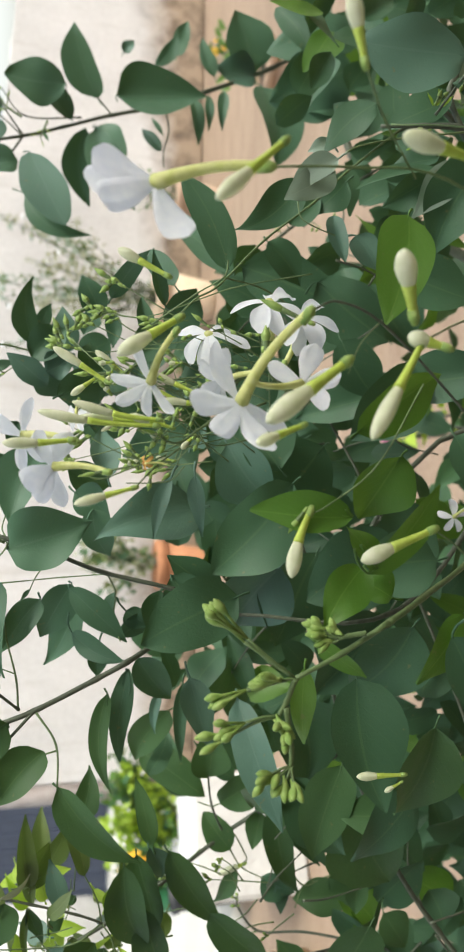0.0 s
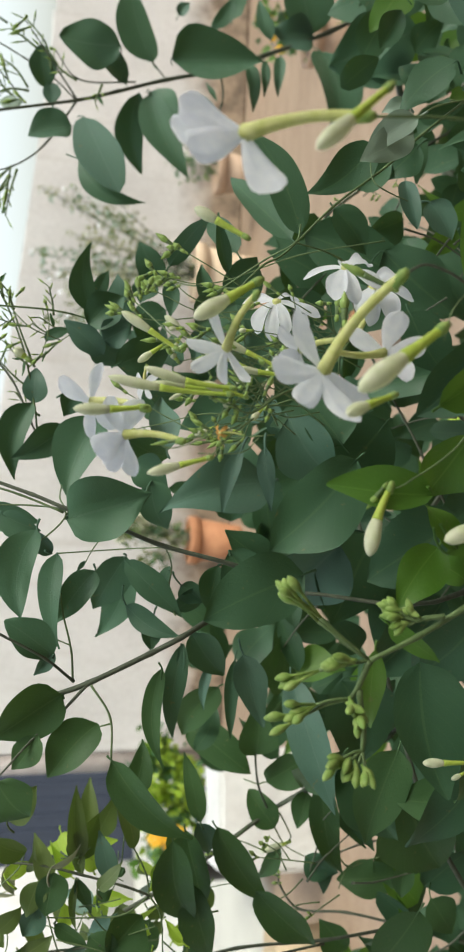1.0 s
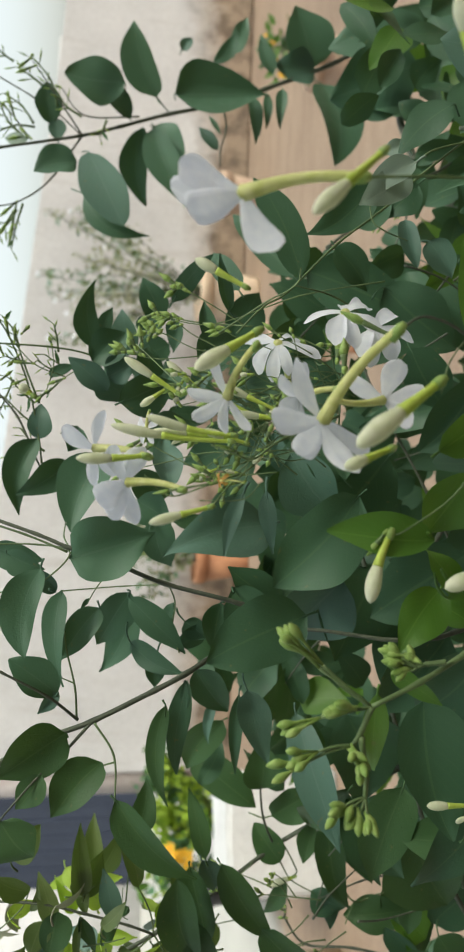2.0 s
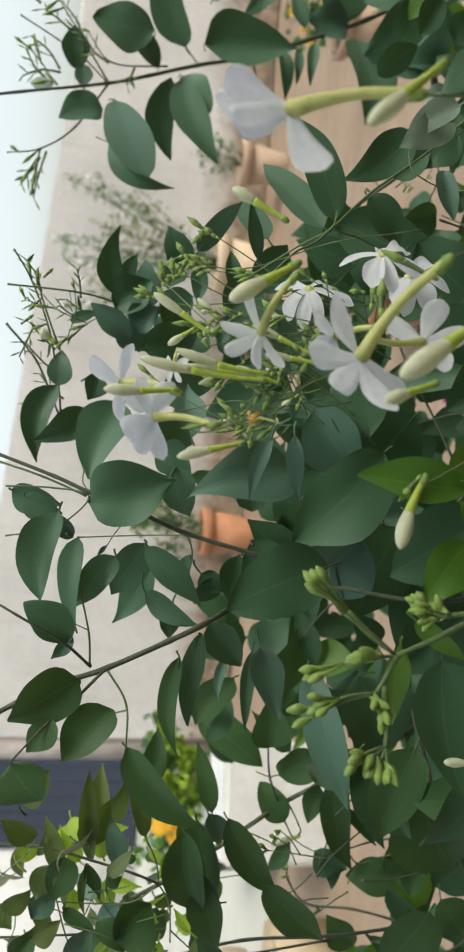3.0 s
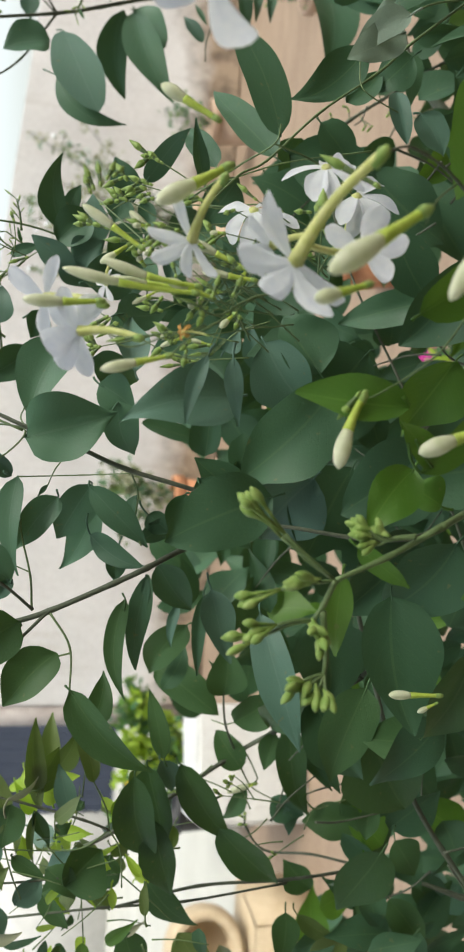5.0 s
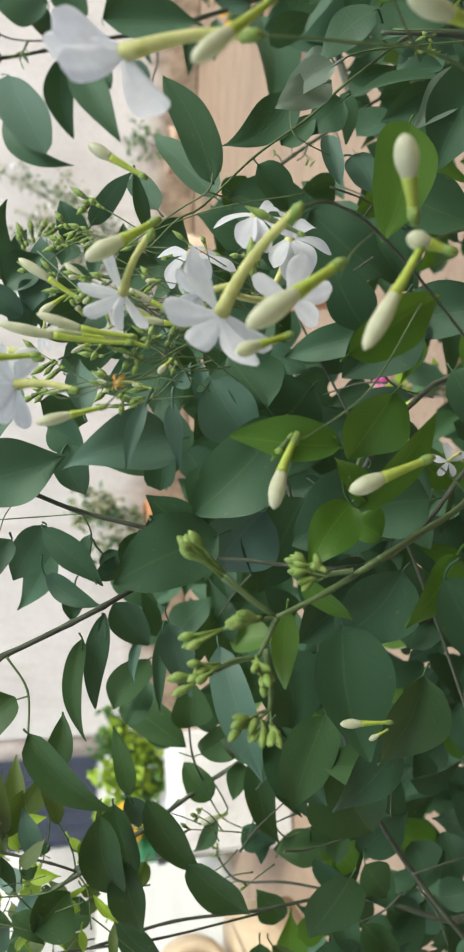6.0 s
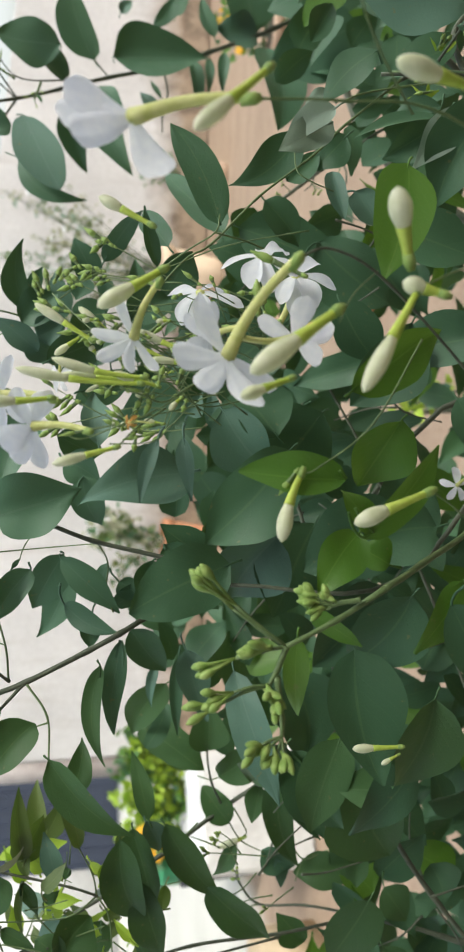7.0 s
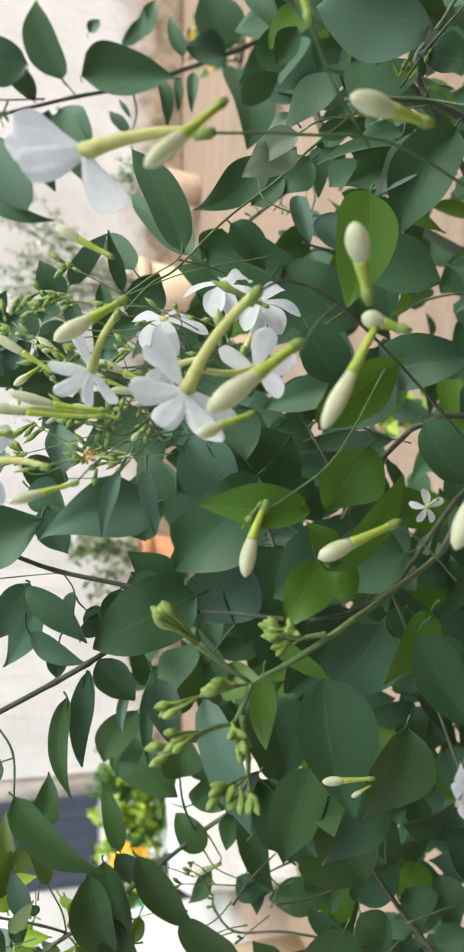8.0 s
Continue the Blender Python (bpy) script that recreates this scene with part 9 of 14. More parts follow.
r1 = branch(shrub, [(-0.2181, 0.4202, 1.1347), (-0.2094, 0.4215, 1.1413), (-0.2050, 0.4229, 1.1473)], 0.00045, 0.00028, TWIG_GREEN)
bud(shrub, (-0.2050, 0.4229, 1.1473), (-0.2083, 0.4234, 1.1492), 0.00272, 0.6, "green")
bud(shrub, (-0.2050, 0.4229, 1.1473), (-0.2056, 0.4237, 1.1507), 0.00229, 0.6, "green")
bud(shrub, (-0.2050, 0.4229, 1.1473), (-0.2065, 0.4236, 1.1500), 0.00226, 0.6, "green")
r2 = branch(shrub, [(-0.2003, 0.4269, 1.1596), (-0.2116, 0.4299, 1.1703), (-0.2175, 0.4321, 1.1789)], 0.00045, 0.00028, TWIG_GREEN)
bud(shrub, (-0.2175, 0.4321, 1.1789), (-0.2126, 0.4331, 1.1834), 0.00276, 0.6, "green")
bud(shrub, (-0.2175, 0.4321, 1.1789), (-0.2181, 0.4332, 1.1831), 0.00236, 0.6, "green")
bud(shrub, (-0.2175, 0.4321, 1.1789), (-0.2166, 0.4326, 1.1810), 0.00270, 0.6, "green")
r3 = branch(shrub, [(-0.2425, 0.4449, 1.1192), (-0.2531, 0.4474, 1.1282), (-0.2616, 0.4512, 1.1425)], 0.00048, 0.00030, TWIG_GREEN)
bud(shrub, (-0.2616, 0.4512, 1.1425), (-0.2620, 0.4518, 1.1450), 0.00332, 0.6, "green")
bud(shrub, (-0.2616, 0.4512, 1.1425), (-0.2608, 0.4517, 1.1446), 0.00324, 0.6, "green")
bud(shrub, (-0.2616, 0.4512, 1.1425), (-0.2639, 0.4521, 1.1461), 0.00301, 0.6, "green")
r4 = branch(shrub, [(-0.2302, 0.4557, 1.1400), (-0.2258, 0.4584, 1.1513), (-0.2204, 0.4624, 1.1684)], 0.00049, 0.00030, TWIG_GREEN)
bud(shrub, (-0.2204, 0.4624, 1.1684), (-0.2196, 0.4630, 1.1713), 0.00325, 0.6, "green")
bud(shrub, (-0.2204, 0.4624, 1.1684), (-0.2177, 0.4634, 1.1728), 0.00228, 0.6, "green")
bud(shrub, (-0.2204, 0.4624, 1.1684), (-0.2180, 0.4634, 1.1729), 0.00295, 0.6, "green")
r5 = branch(shrub, [(-0.2443, 0.4454, 1.1455), (-0.2445, 0.4490, 1.1602), (-0.2491, 0.4535, 1.1780)], 0.00047, 0.00029, TWIG_GREEN)
bud(shrub, (-0.2491, 0.4535, 1.1780), (-0.2510, 0.4545, 1.1819), 0.00270, 0.6, "green")
bud(shrub, (-0.2491, 0.4535, 1.1780), (-0.2451, 0.4544, 1.1822), 0.00254, 0.6, "green")
bud(shrub, (-0.2491, 0.4535, 1.1780), (-0.2465, 0.4548, 1.1836), 0.00324, 0.6, "green")
r6 = branch(shrub, [(-0.2499, 0.4378, 1.0978), (-0.2578, 0.4404, 1.1072), (-0.2636, 0.4421, 1.1132)], 0.00048, 0.00029, TWIG_GREEN)
bud(shrub, (-0.2636, 0.4421, 1.1132), (-0.2671, 0.4434, 1.1181), 0.00238, 0.6, "green")
bud(shrub, (-0.2636, 0.4421, 1.1132), (-0.2617, 0.4428, 1.1165), 0.00233, 0.6, "green")
bud(shrub, (-0.2636, 0.4421, 1.1132), (-0.2639, 0.4425, 1.1149), 0.00244, 0.6, "green")
r7 = branch(shrub, [(-0.2162, 0.4125, 1.1222), (-0.2153, 0.4170, 1.1407), (-0.2150, 0.4204, 1.1546)], 0.00045, 0.00028, TWIG_GREEN)
bud(shrub, (-0.2150, 0.4204, 1.1546), (-0.2187, 0.4218, 1.1598), 0.00275, 0.6, "green")
bud(shrub, (-0.2150, 0.4204, 1.1546), (-0.2124, 0.4213, 1.1587), 0.00240, 0.6, "green")
bud(shrub, (-0.2150, 0.4204, 1.1546), (-0.2113, 0.4215, 1.1595), 0.00302, 0.6, "green")
r8 = branch(shrub, [(-0.2430, 0.4599, 1.1481), (-0.2291, 0.4626, 1.1610), (-0.2204, 0.4649, 1.1715)], 0.00049, 0.00030, TWIG_GREEN)
bud(shrub, (-0.2204, 0.4649, 1.1715), (-0.2225, 0.4661, 1.1758), 0.00289, 0.6, "green")
bud(shrub, (-0.2204, 0.4649, 1.1715), (-0.2225, 0.4660, 1.1756), 0.00252, 0.6, "green")
bud(shrub, (-0.2204, 0.4649, 1.1715), (-0.2157, 0.4661, 1.1770), 0.00328, 0.6, "green")
r9 = branch(shrub, [(-0.2218, 0.4172, 1.1379), (-0.2118, 0.4182, 1.1432), (-0.2079, 0.4196, 1.1493)], 0.00045, 0.00028, TWIG_GREEN)
bud(shrub, (-0.2079, 0.4196, 1.1493), (-0.2061, 0.4207, 1.1541), 0.00273, 0.6, "green")
bud(shrub, (-0.2079, 0.4196, 1.1493), (-0.2109, 0.4204, 1.1522), 0.00284, 0.6, "green")
bud(shrub, (-0.2079, 0.4196, 1.1493), (-0.2070, 0.4207, 1.1541), 0.00270, 0.6, "green")
ha = branch(shrub, [(0.0814, 0.3202, 1.2069), (0.0929, 0.3065, 1.1895), (0.0976, 0.2944, 1.1799), (0.1049, 0.2939, 1.1780)], 0.00040, 0.00030, TWIG_GREEN)
hb = branch(shrub, [(0.0889, 0.3348, 1.1229), (0.0978, 0.3103, 1.1559), (0.0976, 0.2944, 1.1799)], 0.00052, 0.00035, TWIG_GREEN)
leaf(ha, (0.1025, 0.2980, 1.1770), (0.1446, 0.3017, 1.1958), 0.0172, 0, 0.05, "dark", shape=0.48, root=(0.1026, 0.2940, 1.1786))
hd = branch(shrub, [(0.2099, 0.5728, 1.0823), (0.2301, 0.5664, 1.0578), (0.2459, 0.5609, 1.0365), (0.2776, 0.5489, 0.9903), (0.3010, 0.5367, 0.9421)], 0.00145, 0.00107)
hd2 = branch(shrub, [(0.2411, 0.5632, 1.0459), (0.2276, 0.5547, 1.0519), (0.2191, 0.5465, 1.0600)], 0.00063, 0.00047)
hd3 = branch(shrub, [(0.2531, 0.5584, 1.0271), (0.2298, 0.5483, 1.0259), (0.1807, 0.5338, 1.0465), (0.1548, 0.5184, 1.0235)], 0.00078, 0.00054)
leaf(hd, (0.2689, 0.5521, 1.0025), (0.2503, 0.5627, 1.0445), 0.0200, 0, 0.12, "dark", shape=0.46)
leaf(hd3, (0.1899, 0.5336, 1.0465), (0.1992, 0.5367, 1.0599), 0.0117, 0, 0.12, "dark", root=(0.1880, 0.5359, 1.0435))
leaf(main2, (0.1615, 0.4808, 1.0385), (0.1112, 0.4719, 0.9977), 0.0346, 0, 0.12, "dark", shape=0.41, root=(0.1705, 0.4716, 1.0399))
leaf(main2, (0.2185, 0.5024, 1.0055), (0.1741, 0.5044, 1.0099), 0.0200, 0, 0.12, "dark", shape=0.41, root=(0.2285, 0.5049, 1.0013))
hz440350 = branch(shrub, [(0.2243, 0.5682, 1.0648), (0.2261, 0.5638, 1.0681), (0.2278, 0.5599, 1.0732)], 0.00044, 0.00033, TWIG_GREEN)
bud(shrub, (0.2278, 0.5599, 1.0732), (0.2315, 0.5603, 1.0753), 0.00210, 0.6, "green")
bud(shrub, (0.2278, 0.5599, 1.0732), (0.2257, 0.5603, 1.0747), 0.00249, 0.6, "green")
hz455338 = branch(shrub, [(0.2301, 0.5664, 1.0578), (0.2330, 0.5616, 1.0594), (0.2358, 0.5572, 1.0630)], 0.00044, 0.00033, TWIG_GREEN)
bud(shrub, (0.2358, 0.5572, 1.0630), (0.2318, 0.5568, 1.0610), 0.00212, 0.6, "green")
bud(shrub, (0.2358, 0.5572, 1.0630), (0.2365, 0.5582, 1.0671), 0.00216, 0.6, "green")
hz470328 = branch(shrub, [(0.2349, 0.5645, 1.0507), (0.2288, 0.5591, 1.0489), (0.2228, 0.5541, 1.0491)], 0.00044, 0.00033, TWIG_GREEN)
bud(shrub, (0.2228, 0.5541, 1.0491), (0.2192, 0.5546, 1.0509), 0.00270, 0.6, "green")
bud(shrub, (0.2228, 0.5541, 1.0491), (0.2243, 0.5538, 1.0478), 0.00214, 0.6, "green")
hz500305 = branch(shrub, [(0.2459, 0.5609, 1.0365), (0.2487, 0.5563, 1.0391), (0.2514, 0.5521, 1.0435)], 0.00044, 0.00033, TWIG_GREEN)
bud(shrub, (0.2514, 0.5521, 1.0435), (0.2519, 0.5521, 1.0432), 0.00266, 0.6, "green")
bud(shrub, (0.2514, 0.5521, 1.0435), (0.2474, 0.5520, 1.0427), 0.00253, 0.6, "green")
hz520290 = branch(shrub, [(0.2531, 0.5584, 1.0271), (0.2553, 0.5528, 1.0255), (0.2575, 0.5477, 1.0259)], 0.00044, 0.00033, TWIG_GREEN)
bud(shrub, (0.2575, 0.5477, 1.0259), (0.2583, 0.5486, 1.0297), 0.00218, 0.6, "green")
bud(shrub, (0.2575, 0.5477, 1.0259), (0.2563, 0.5470, 1.0226), 0.00250, 0.6, "green")
hz545275 = branch(shrub, [(0.2603, 0.5554, 1.0153), (0.2629, 0.5507, 1.0173), (0.2655, 0.5464, 1.0212)], 0.00044, 0.00033, TWIG_GREEN)
bud(shrub, (0.2655, 0.5464, 1.0212), (0.2669, 0.5469, 1.0232), 0.00247, 0.6, "green")
bud(shrub, (0.2655, 0.5464, 1.0212), (0.2637, 0.5455, 1.0172), 0.00245, 0.6, "green")
hz540278 = branch(shrub, [(0.2589, 0.5560, 1.0176), (0.2533, 0.5503, 1.0148), (0.2478, 0.5450, 1.0138)], 0.00044, 0.00033, TWIG_GREEN)
bud(shrub, (0.2478, 0.5450, 1.0138), (0.2513, 0.5456, 1.0165), 0.00253, 0.6, "green")
bud(shrub, (0.2478, 0.5450, 1.0138), (0.2511, 0.5458, 1.0172), 0.00236, 0.6, "green")
hz520300 = branch(shrub, [(0.2483, 0.5585, 1.0271), (0.2409, 0.5540, 1.0291), (0.2337, 0.5499, 1.0329)], 0.00044, 0.00033, TWIG_GREEN)
bud(shrub, (0.2337, 0.5499, 1.0329), (0.2302, 0.5496, 1.0310), 0.00241, 0.6, "green")
bud(shrub, (0.2337, 0.5499, 1.0329), (0.2295, 0.5505, 1.0348), 0.00240, 0.6, "green")
hz474335 = branch(shrub, [(0.2314, 0.5641, 1.0488), (0.2271, 0.5583, 1.0457), (0.2228, 0.5530, 1.0445)], 0.00044, 0.00033, TWIG_GREEN)
bud(shrub, (0.2228, 0.5530, 1.0445), (0.2188, 0.5539, 1.0478), 0.00254, 0.6, "green")
bud(shrub, (0.2228, 0.5530, 1.0445), (0.2237, 0.5528, 1.0437), 0.00232, 0.6, "green")
hz430360 = branch(shrub, [(0.2195, 0.5694, 1.0696), (0.2196, 0.5651, 1.0728), (0.2197, 0.5612, 1.0779)], 0.00044, 0.00033, TWIG_GREEN)
bud(shrub, (0.2197, 0.5612, 1.0779), (0.2217, 0.5611, 1.0779), 0.00274, 0.6, "green")
bud(shrub, (0.2197, 0.5612, 1.0779), (0.2197, 0.5603, 1.0744), 0.00211, 0.6, "green")
leaf(hb, (0.1564, 0.2989, 1.1274), (0.1412, 0.3045, 1.1481), 0.0117, 0, 0.12, "pale", shape=0.41, root=(0.1659, 0.2993, 1.1149))
hp = branch(shrub, [(0.1564, 0.2989, 1.1274), (0.1667, 0.3058, 1.1148), (0.1756, 0.3096, 1.0900), (0.1783, 0.3027, 1.0634)], 0.00034, 0.00055, TWIG_GREEN)
inner_fresh = bmesh.new()
leaf(inner_fresh, (0.3153, 0.4343, 1.0861), (0.3148, 0.4295, 1.1220), 0.0170, 33, 0.12, shape=0.46)
leaf(inner_fresh, (0.3438, 0.4938, 1.0576), (0.3081, 0.4833, 1.0784), 0.0265, 11, 0.12, shape=0.46)
leaf(inner_fresh, (0.2855, 0.5176, 1.0066), (0.2908, 0.5277, 0.9528), 0.0299, -36, 0.12, shape=0.30)
leaf(inner_fresh, (0.2319, 0.4813, 0.9517), (0.2630, 0.4746, 0.9471), 0.0171, 11, 0.12, shape=0.42)
leaf(inner_fresh, (0.1764, 0.4518, 1.0355), (0.1858, 0.4447, 1.0000), 0.0154, 16, 0.12, shape=0.42)
leaf(inner_fresh, (0.1925, 0.4567, 1.0058), (0.1806, 0.4596, 0.9629), 0.0125, -17, 0.12, shape=0.36)
leaf(inner_fresh, (0.1665, 0.4510, 1.0309), (0.1438, 0.4438, 1.0570), 0.0191, -11, 0.12, shape=0.36)
leaf(inner_fresh, (0.1323, 0.4963, 0.9826), (0.1548, 0.4766, 0.9820), 0.0259, 37, 0.12, shape=0.30)
leaf(inner_fresh, (0.0930, 0.4809, 0.9497), (0.0516, 0.4717, 0.9532), 0.0197, 14, 0.12, shape=0.46)
leaf(inner_fresh, (0.0320, 0.4852, 1.1022), (0.0235, 0.4642, 1.0730), 0.0185, 38, 0.12, shape=0.36)
leaf(inner_fresh, (0.0465, 0.4120, 0.9580), (0.0355, 0.4157, 0.9873), 0.0212, 15, 0.12, shape=0.42)
leaf(inner_fresh, (-0.0004, 0.4966, 1.0830), (-0.0072, 0.4875, 1.1189), 0.0249, -10, 0.12, shape=0.42)
leaf(inner_fresh, (0.0063, 0.4811, 0.9958), (-0.0232, 0.4846, 0.9555), 0.0255, 7, 0.12, shape=0.42)
leaf(inner_fresh, (-0.0825, 0.4421, 1.1019), (-0.0535, 0.4326, 1.1223), 0.0138, 1, 0.12, shape=0.36)
leaf(inner_fresh, (-0.0711, 0.4443, 0.9727), (-0.0588, 0.4399, 1.0081), 0.0140, -13, 0.12, shape=0.42)
leaf(inner_fresh, (-0.0452, 0.4790, 0.9143), (-0.0811, 0.4703, 0.9399), 0.0156, -9, 0.12, shape=0.42)
leaf(inner_fresh, (-0.1238, 0.4796, 1.1187), (-0.1165, 0.4594, 1.0928), 0.0250, -34, 0.12, shape=0.36)
leaf(inner_fresh, (-0.1163, 0.4779, 0.9167), (-0.1212, 0.4883, 0.8780), 0.0154, -9, 0.12, shape=0.42)
leaf(inner_fresh, (-0.1191, 0.4903, 0.8917), (-0.1636, 0.4764, 0.8975), 0.0277, -11, 0.12, shape=0.36)
leaf(inner_fresh, (-0.2019, 0.4545, 0.9636), (-0.1701, 0.4623, 0.9702), 0.0150, -33, 0.12, shape=0.42)
leaf(inner_fresh, (-0.2101, 0.4886, 0.8999), (-0.2206, 0.4822, 0.9345), 0.0224, -16, 0.12, shape=0.46)
leaf(inner_fresh, (-0.2732, 0.4763, 0.9676), (-0.2579, 0.4857, 0.9970), 0.0324, 38, 0.12, shape=0.42)
leaf(inner_fresh, (-0.2732, 0.4622, 1.0347), (-0.2499, 0.4765, 1.0577), 0.0257, 25, 0.12, shape=0.36)
leaf(inner_fresh, (-0.2980, 0.4539, 1.0401), (-0.2622, 0.4522, 1.0536), 0.0125, -8, 0.12, shape=0.36)
leaf(inner_fresh, (-0.3027, 0.4547, 0.9303), (-0.2678, 0.4410, 0.9371), 0.0266, 32, 0.12, shape=0.30)
leaf(inner_fresh, (0.4233, 0.5771, 0.9870), (0.4462, 0.5847, 1.0129), 0.0237, 12, 0.12, shape=0.42)
leaf(inner_fresh, (0.4061, 0.6179, 0.9421), (0.3664, 0.6241, 0.9620), 0.0366, 33, 0.12, shape=0.36)
leaf(inner_fresh, (0.3451, 0.5563, 0.9243), (0.2958, 0.5351, 0.9032), 0.0191, 1, 0.12, shape=0.36)
leaf(inner_fresh, (0.3058, 0.5579, 0.9215), (0.3083, 0.5627, 0.8730), 0.0289, 4, 0.12, shape=0.30)
leaf(inner_fresh, (0.2078, 0.5435, 0.9816), (0.2376, 0.5509, 1.0124), 0.0160, 19, 0.12, shape=0.36)
leaf(inner_fresh, (0.2260, 0.5273, 0.9362), (0.2272, 0.5335, 0.8812), 0.0158, -5, 0.12, shape=0.42)
leaf(inner_fresh, (0.1298, 0.5708, 1.0774), (0.1469, 0.5930, 1.1201), 0.0234, -9, 0.12, shape=0.46)
leaf(inner_fresh, (0.1046, 0.5566, 0.9604), (0.0590, 0.5509, 0.9606), 0.0234, -19, 0.12, shape=0.36)
leaf(inner_fresh, (0.0797, 0.6107, 0.8390), (0.0285, 0.6220, 0.8652), 0.0445, 39, 0.12, shape=0.36)
leaf(inner_fresh, (-0.0037, 0.5676, 0.9386), (-0.0212, 0.5508, 0.8915), 0.0336, -32, 0.12, shape=0.42)
leaf(inner_fresh, (-0.0839, 0.5560, 1.0820), (-0.0905, 0.5524, 1.0514), 0.0274, -32, 0.12, shape=0.30)
leaf(inner_fresh, (-0.1107, 0.6104, 0.9134), (-0.1075, 0.6049, 0.8799), 0.0211, -5, 0.12, shape=0.42)
leaf(inner_fresh, (-0.1528, 0.5557, 1.0706), (-0.1371, 0.5642, 1.0425), 0.0250, -31, 0.12, shape=0.42)
leaf(inner_fresh, (-0.2162, 0.6066, 1.0790), (-0.1709, 0.6212, 1.0702), 0.0267, -1, 0.12, shape=0.36)
leaf(inner_fresh, (-0.2640, 0.6623, 1.0042), (-0.2042, 0.6649, 1.0007), 0.0191, -15, 0.12, shape=0.30)
leaf(inner_fresh, (-0.2192, 0.5789, 0.9195), (-0.1978, 0.6027, 0.9542), 0.0285, 19, 0.12, shape=0.42)
leaf(inner_fresh, (-0.4455, 0.6170, 1.0186), (-0.3932, 0.6170, 1.0270), 0.0311, -10, 0.12, shape=0.30)
leaf(inner_fresh, (-0.3829, 0.5676, 1.0341), (-0.3718, 0.5718, 1.0031), 0.0269, -1, 0.12, shape=0.36)
leaf(inner_fresh, (-0.3935, 0.5548, 0.9781), (-0.3908, 0.5470, 0.9435), 0.0193, 34, 0.12, shape=0.30)
leaf(inner_fresh, (0.6349, 0.8133, 0.8586), (0.5803, 0.8304, 0.8596), 0.0279, 4, 0.12, shape=0.36)
leaf(inner_fresh, (0.6475, 0.7769, 0.7388), (0.5703, 0.7662, 0.7715), 0.0471, 30, 0.12, shape=0.30)
leaf(inner_fresh, (0.5324, 0.8118, 0.9491), (0.5268, 0.8303, 0.9974), 0.0341, 7, 0.12, shape=0.30)
leaf(inner_fresh, (0.5189, 0.7971, 0.9395), (0.4919, 0.8067, 0.8890), 0.0518, 37, 0.12, shape=0.46)
leaf(inner_fresh, (0.4370, 0.7004, 0.7956), (0.4779, 0.6793, 0.7858), 0.0290, -13, 0.12, shape=0.30)
leaf(inner_fresh, (0.4060, 0.7304, 0.8879), (0.3611, 0.7319, 0.8871), 0.0363, -14, 0.12, shape=0.30)
leaf(inner_fresh, (0.3388, 0.7109, 0.7817), (0.3690, 0.7019, 0.7617), 0.0248, 25, 0.12, shape=0.42)
leaf(inner_fresh, (0.2271, 0.7346, 0.9379), (0.2627, 0.7260, 0.9197), 0.0254, 18, 0.12, shape=0.30)
leaf(inner_fresh, (0.2249, 0.7357, 0.8952), (0.1784, 0.7496, 0.9372), 0.0330, -9, 0.12, shape=0.36)
leaf(inner_fresh, (0.1866, 0.8136, 0.9998), (0.1813, 0.8318, 1.0584), 0.0332, 26, 0.12, shape=0.36)
leaf(inner_fresh, (0.1306, 0.8583, 1.0075), (0.1732, 0.8458, 1.0326), 0.0255, 0, 0.12, shape=0.42)
leaf(inner_fresh, (0.1459, 0.8221, 0.8059), (0.1422, 0.8199, 0.8717), 0.0243, 13, 0.12, shape=0.42)
leaf(inner_fresh, (-0.0028, 0.7893, 1.0445), (0.0311, 0.8009, 1.0115), 0.0388, -19, 0.12, shape=0.36)
leaf(inner_fresh, (0.0190, 0.7898, 0.8841), (-0.0008, 0.8000, 0.9359), 0.0369, 16, 0.12, shape=0.42)
leaf(inner_fresh, (-0.0956, 0.7973, 0.8425), (-0.0900, 0.7997, 0.7787), 0.0459, -31, 0.12, shape=0.42)
leaf(inner_fresh, (-0.1746, 0.7001, 0.7628), (-0.1345, 0.6910, 0.7602), 0.0271, -19, 0.12, shape=0.46)
leaf(inner_fresh, (-0.1949, 0.7846, 0.8812), (-0.1921, 0.7541, 0.8207), 0.0240, -13, 0.12, shape=0.42)
leaf(inner_fresh, (-0.2280, 0.8197, 0.6641), (-0.1697, 0.8179, 0.6617), 0.0389, -38, 0.12, shape=0.36)
leaf(inner_fresh, (-0.2517, 0.8352, 0.9857), (-0.3172, 0.8404, 1.0270), 0.0266, 17, 0.12, shape=0.36)
leaf(inner_fresh, (-0.2738, 0.8401, 0.9303), (-0.3353, 0.8455, 0.9043), 0.0411, 9, 0.12, shape=0.46)
leaf(inner_fresh, (-0.3020, 0.7429, 0.9144), (-0.3349, 0.7297, 0.8802), 0.0354, -11, 0.12, shape=0.46)
leaf(inner_fresh, (-0.3608, 0.8178, 0.8883), (-0.4111, 0.8267, 0.8407), 0.0370, 37, 0.12, shape=0.42)
leaf(inner_fresh, (-0.4707, 0.7095, 0.7528), (-0.4461, 0.7020, 0.7143), 0.0296, 36, 0.12, shape=0.42)
leaf(inner_fresh, (-0.3016, 0.4269, 1.2135), (-0.2851, 0.4170, 1.1968), 0.0082, -14, 0.12, shape=0.30)
leaf(inner_fresh, (-0.3541, 0.4731, 1.2401), (-0.3558, 0.4739, 1.2282), 0.0095, 29, 0.12, shape=0.34)
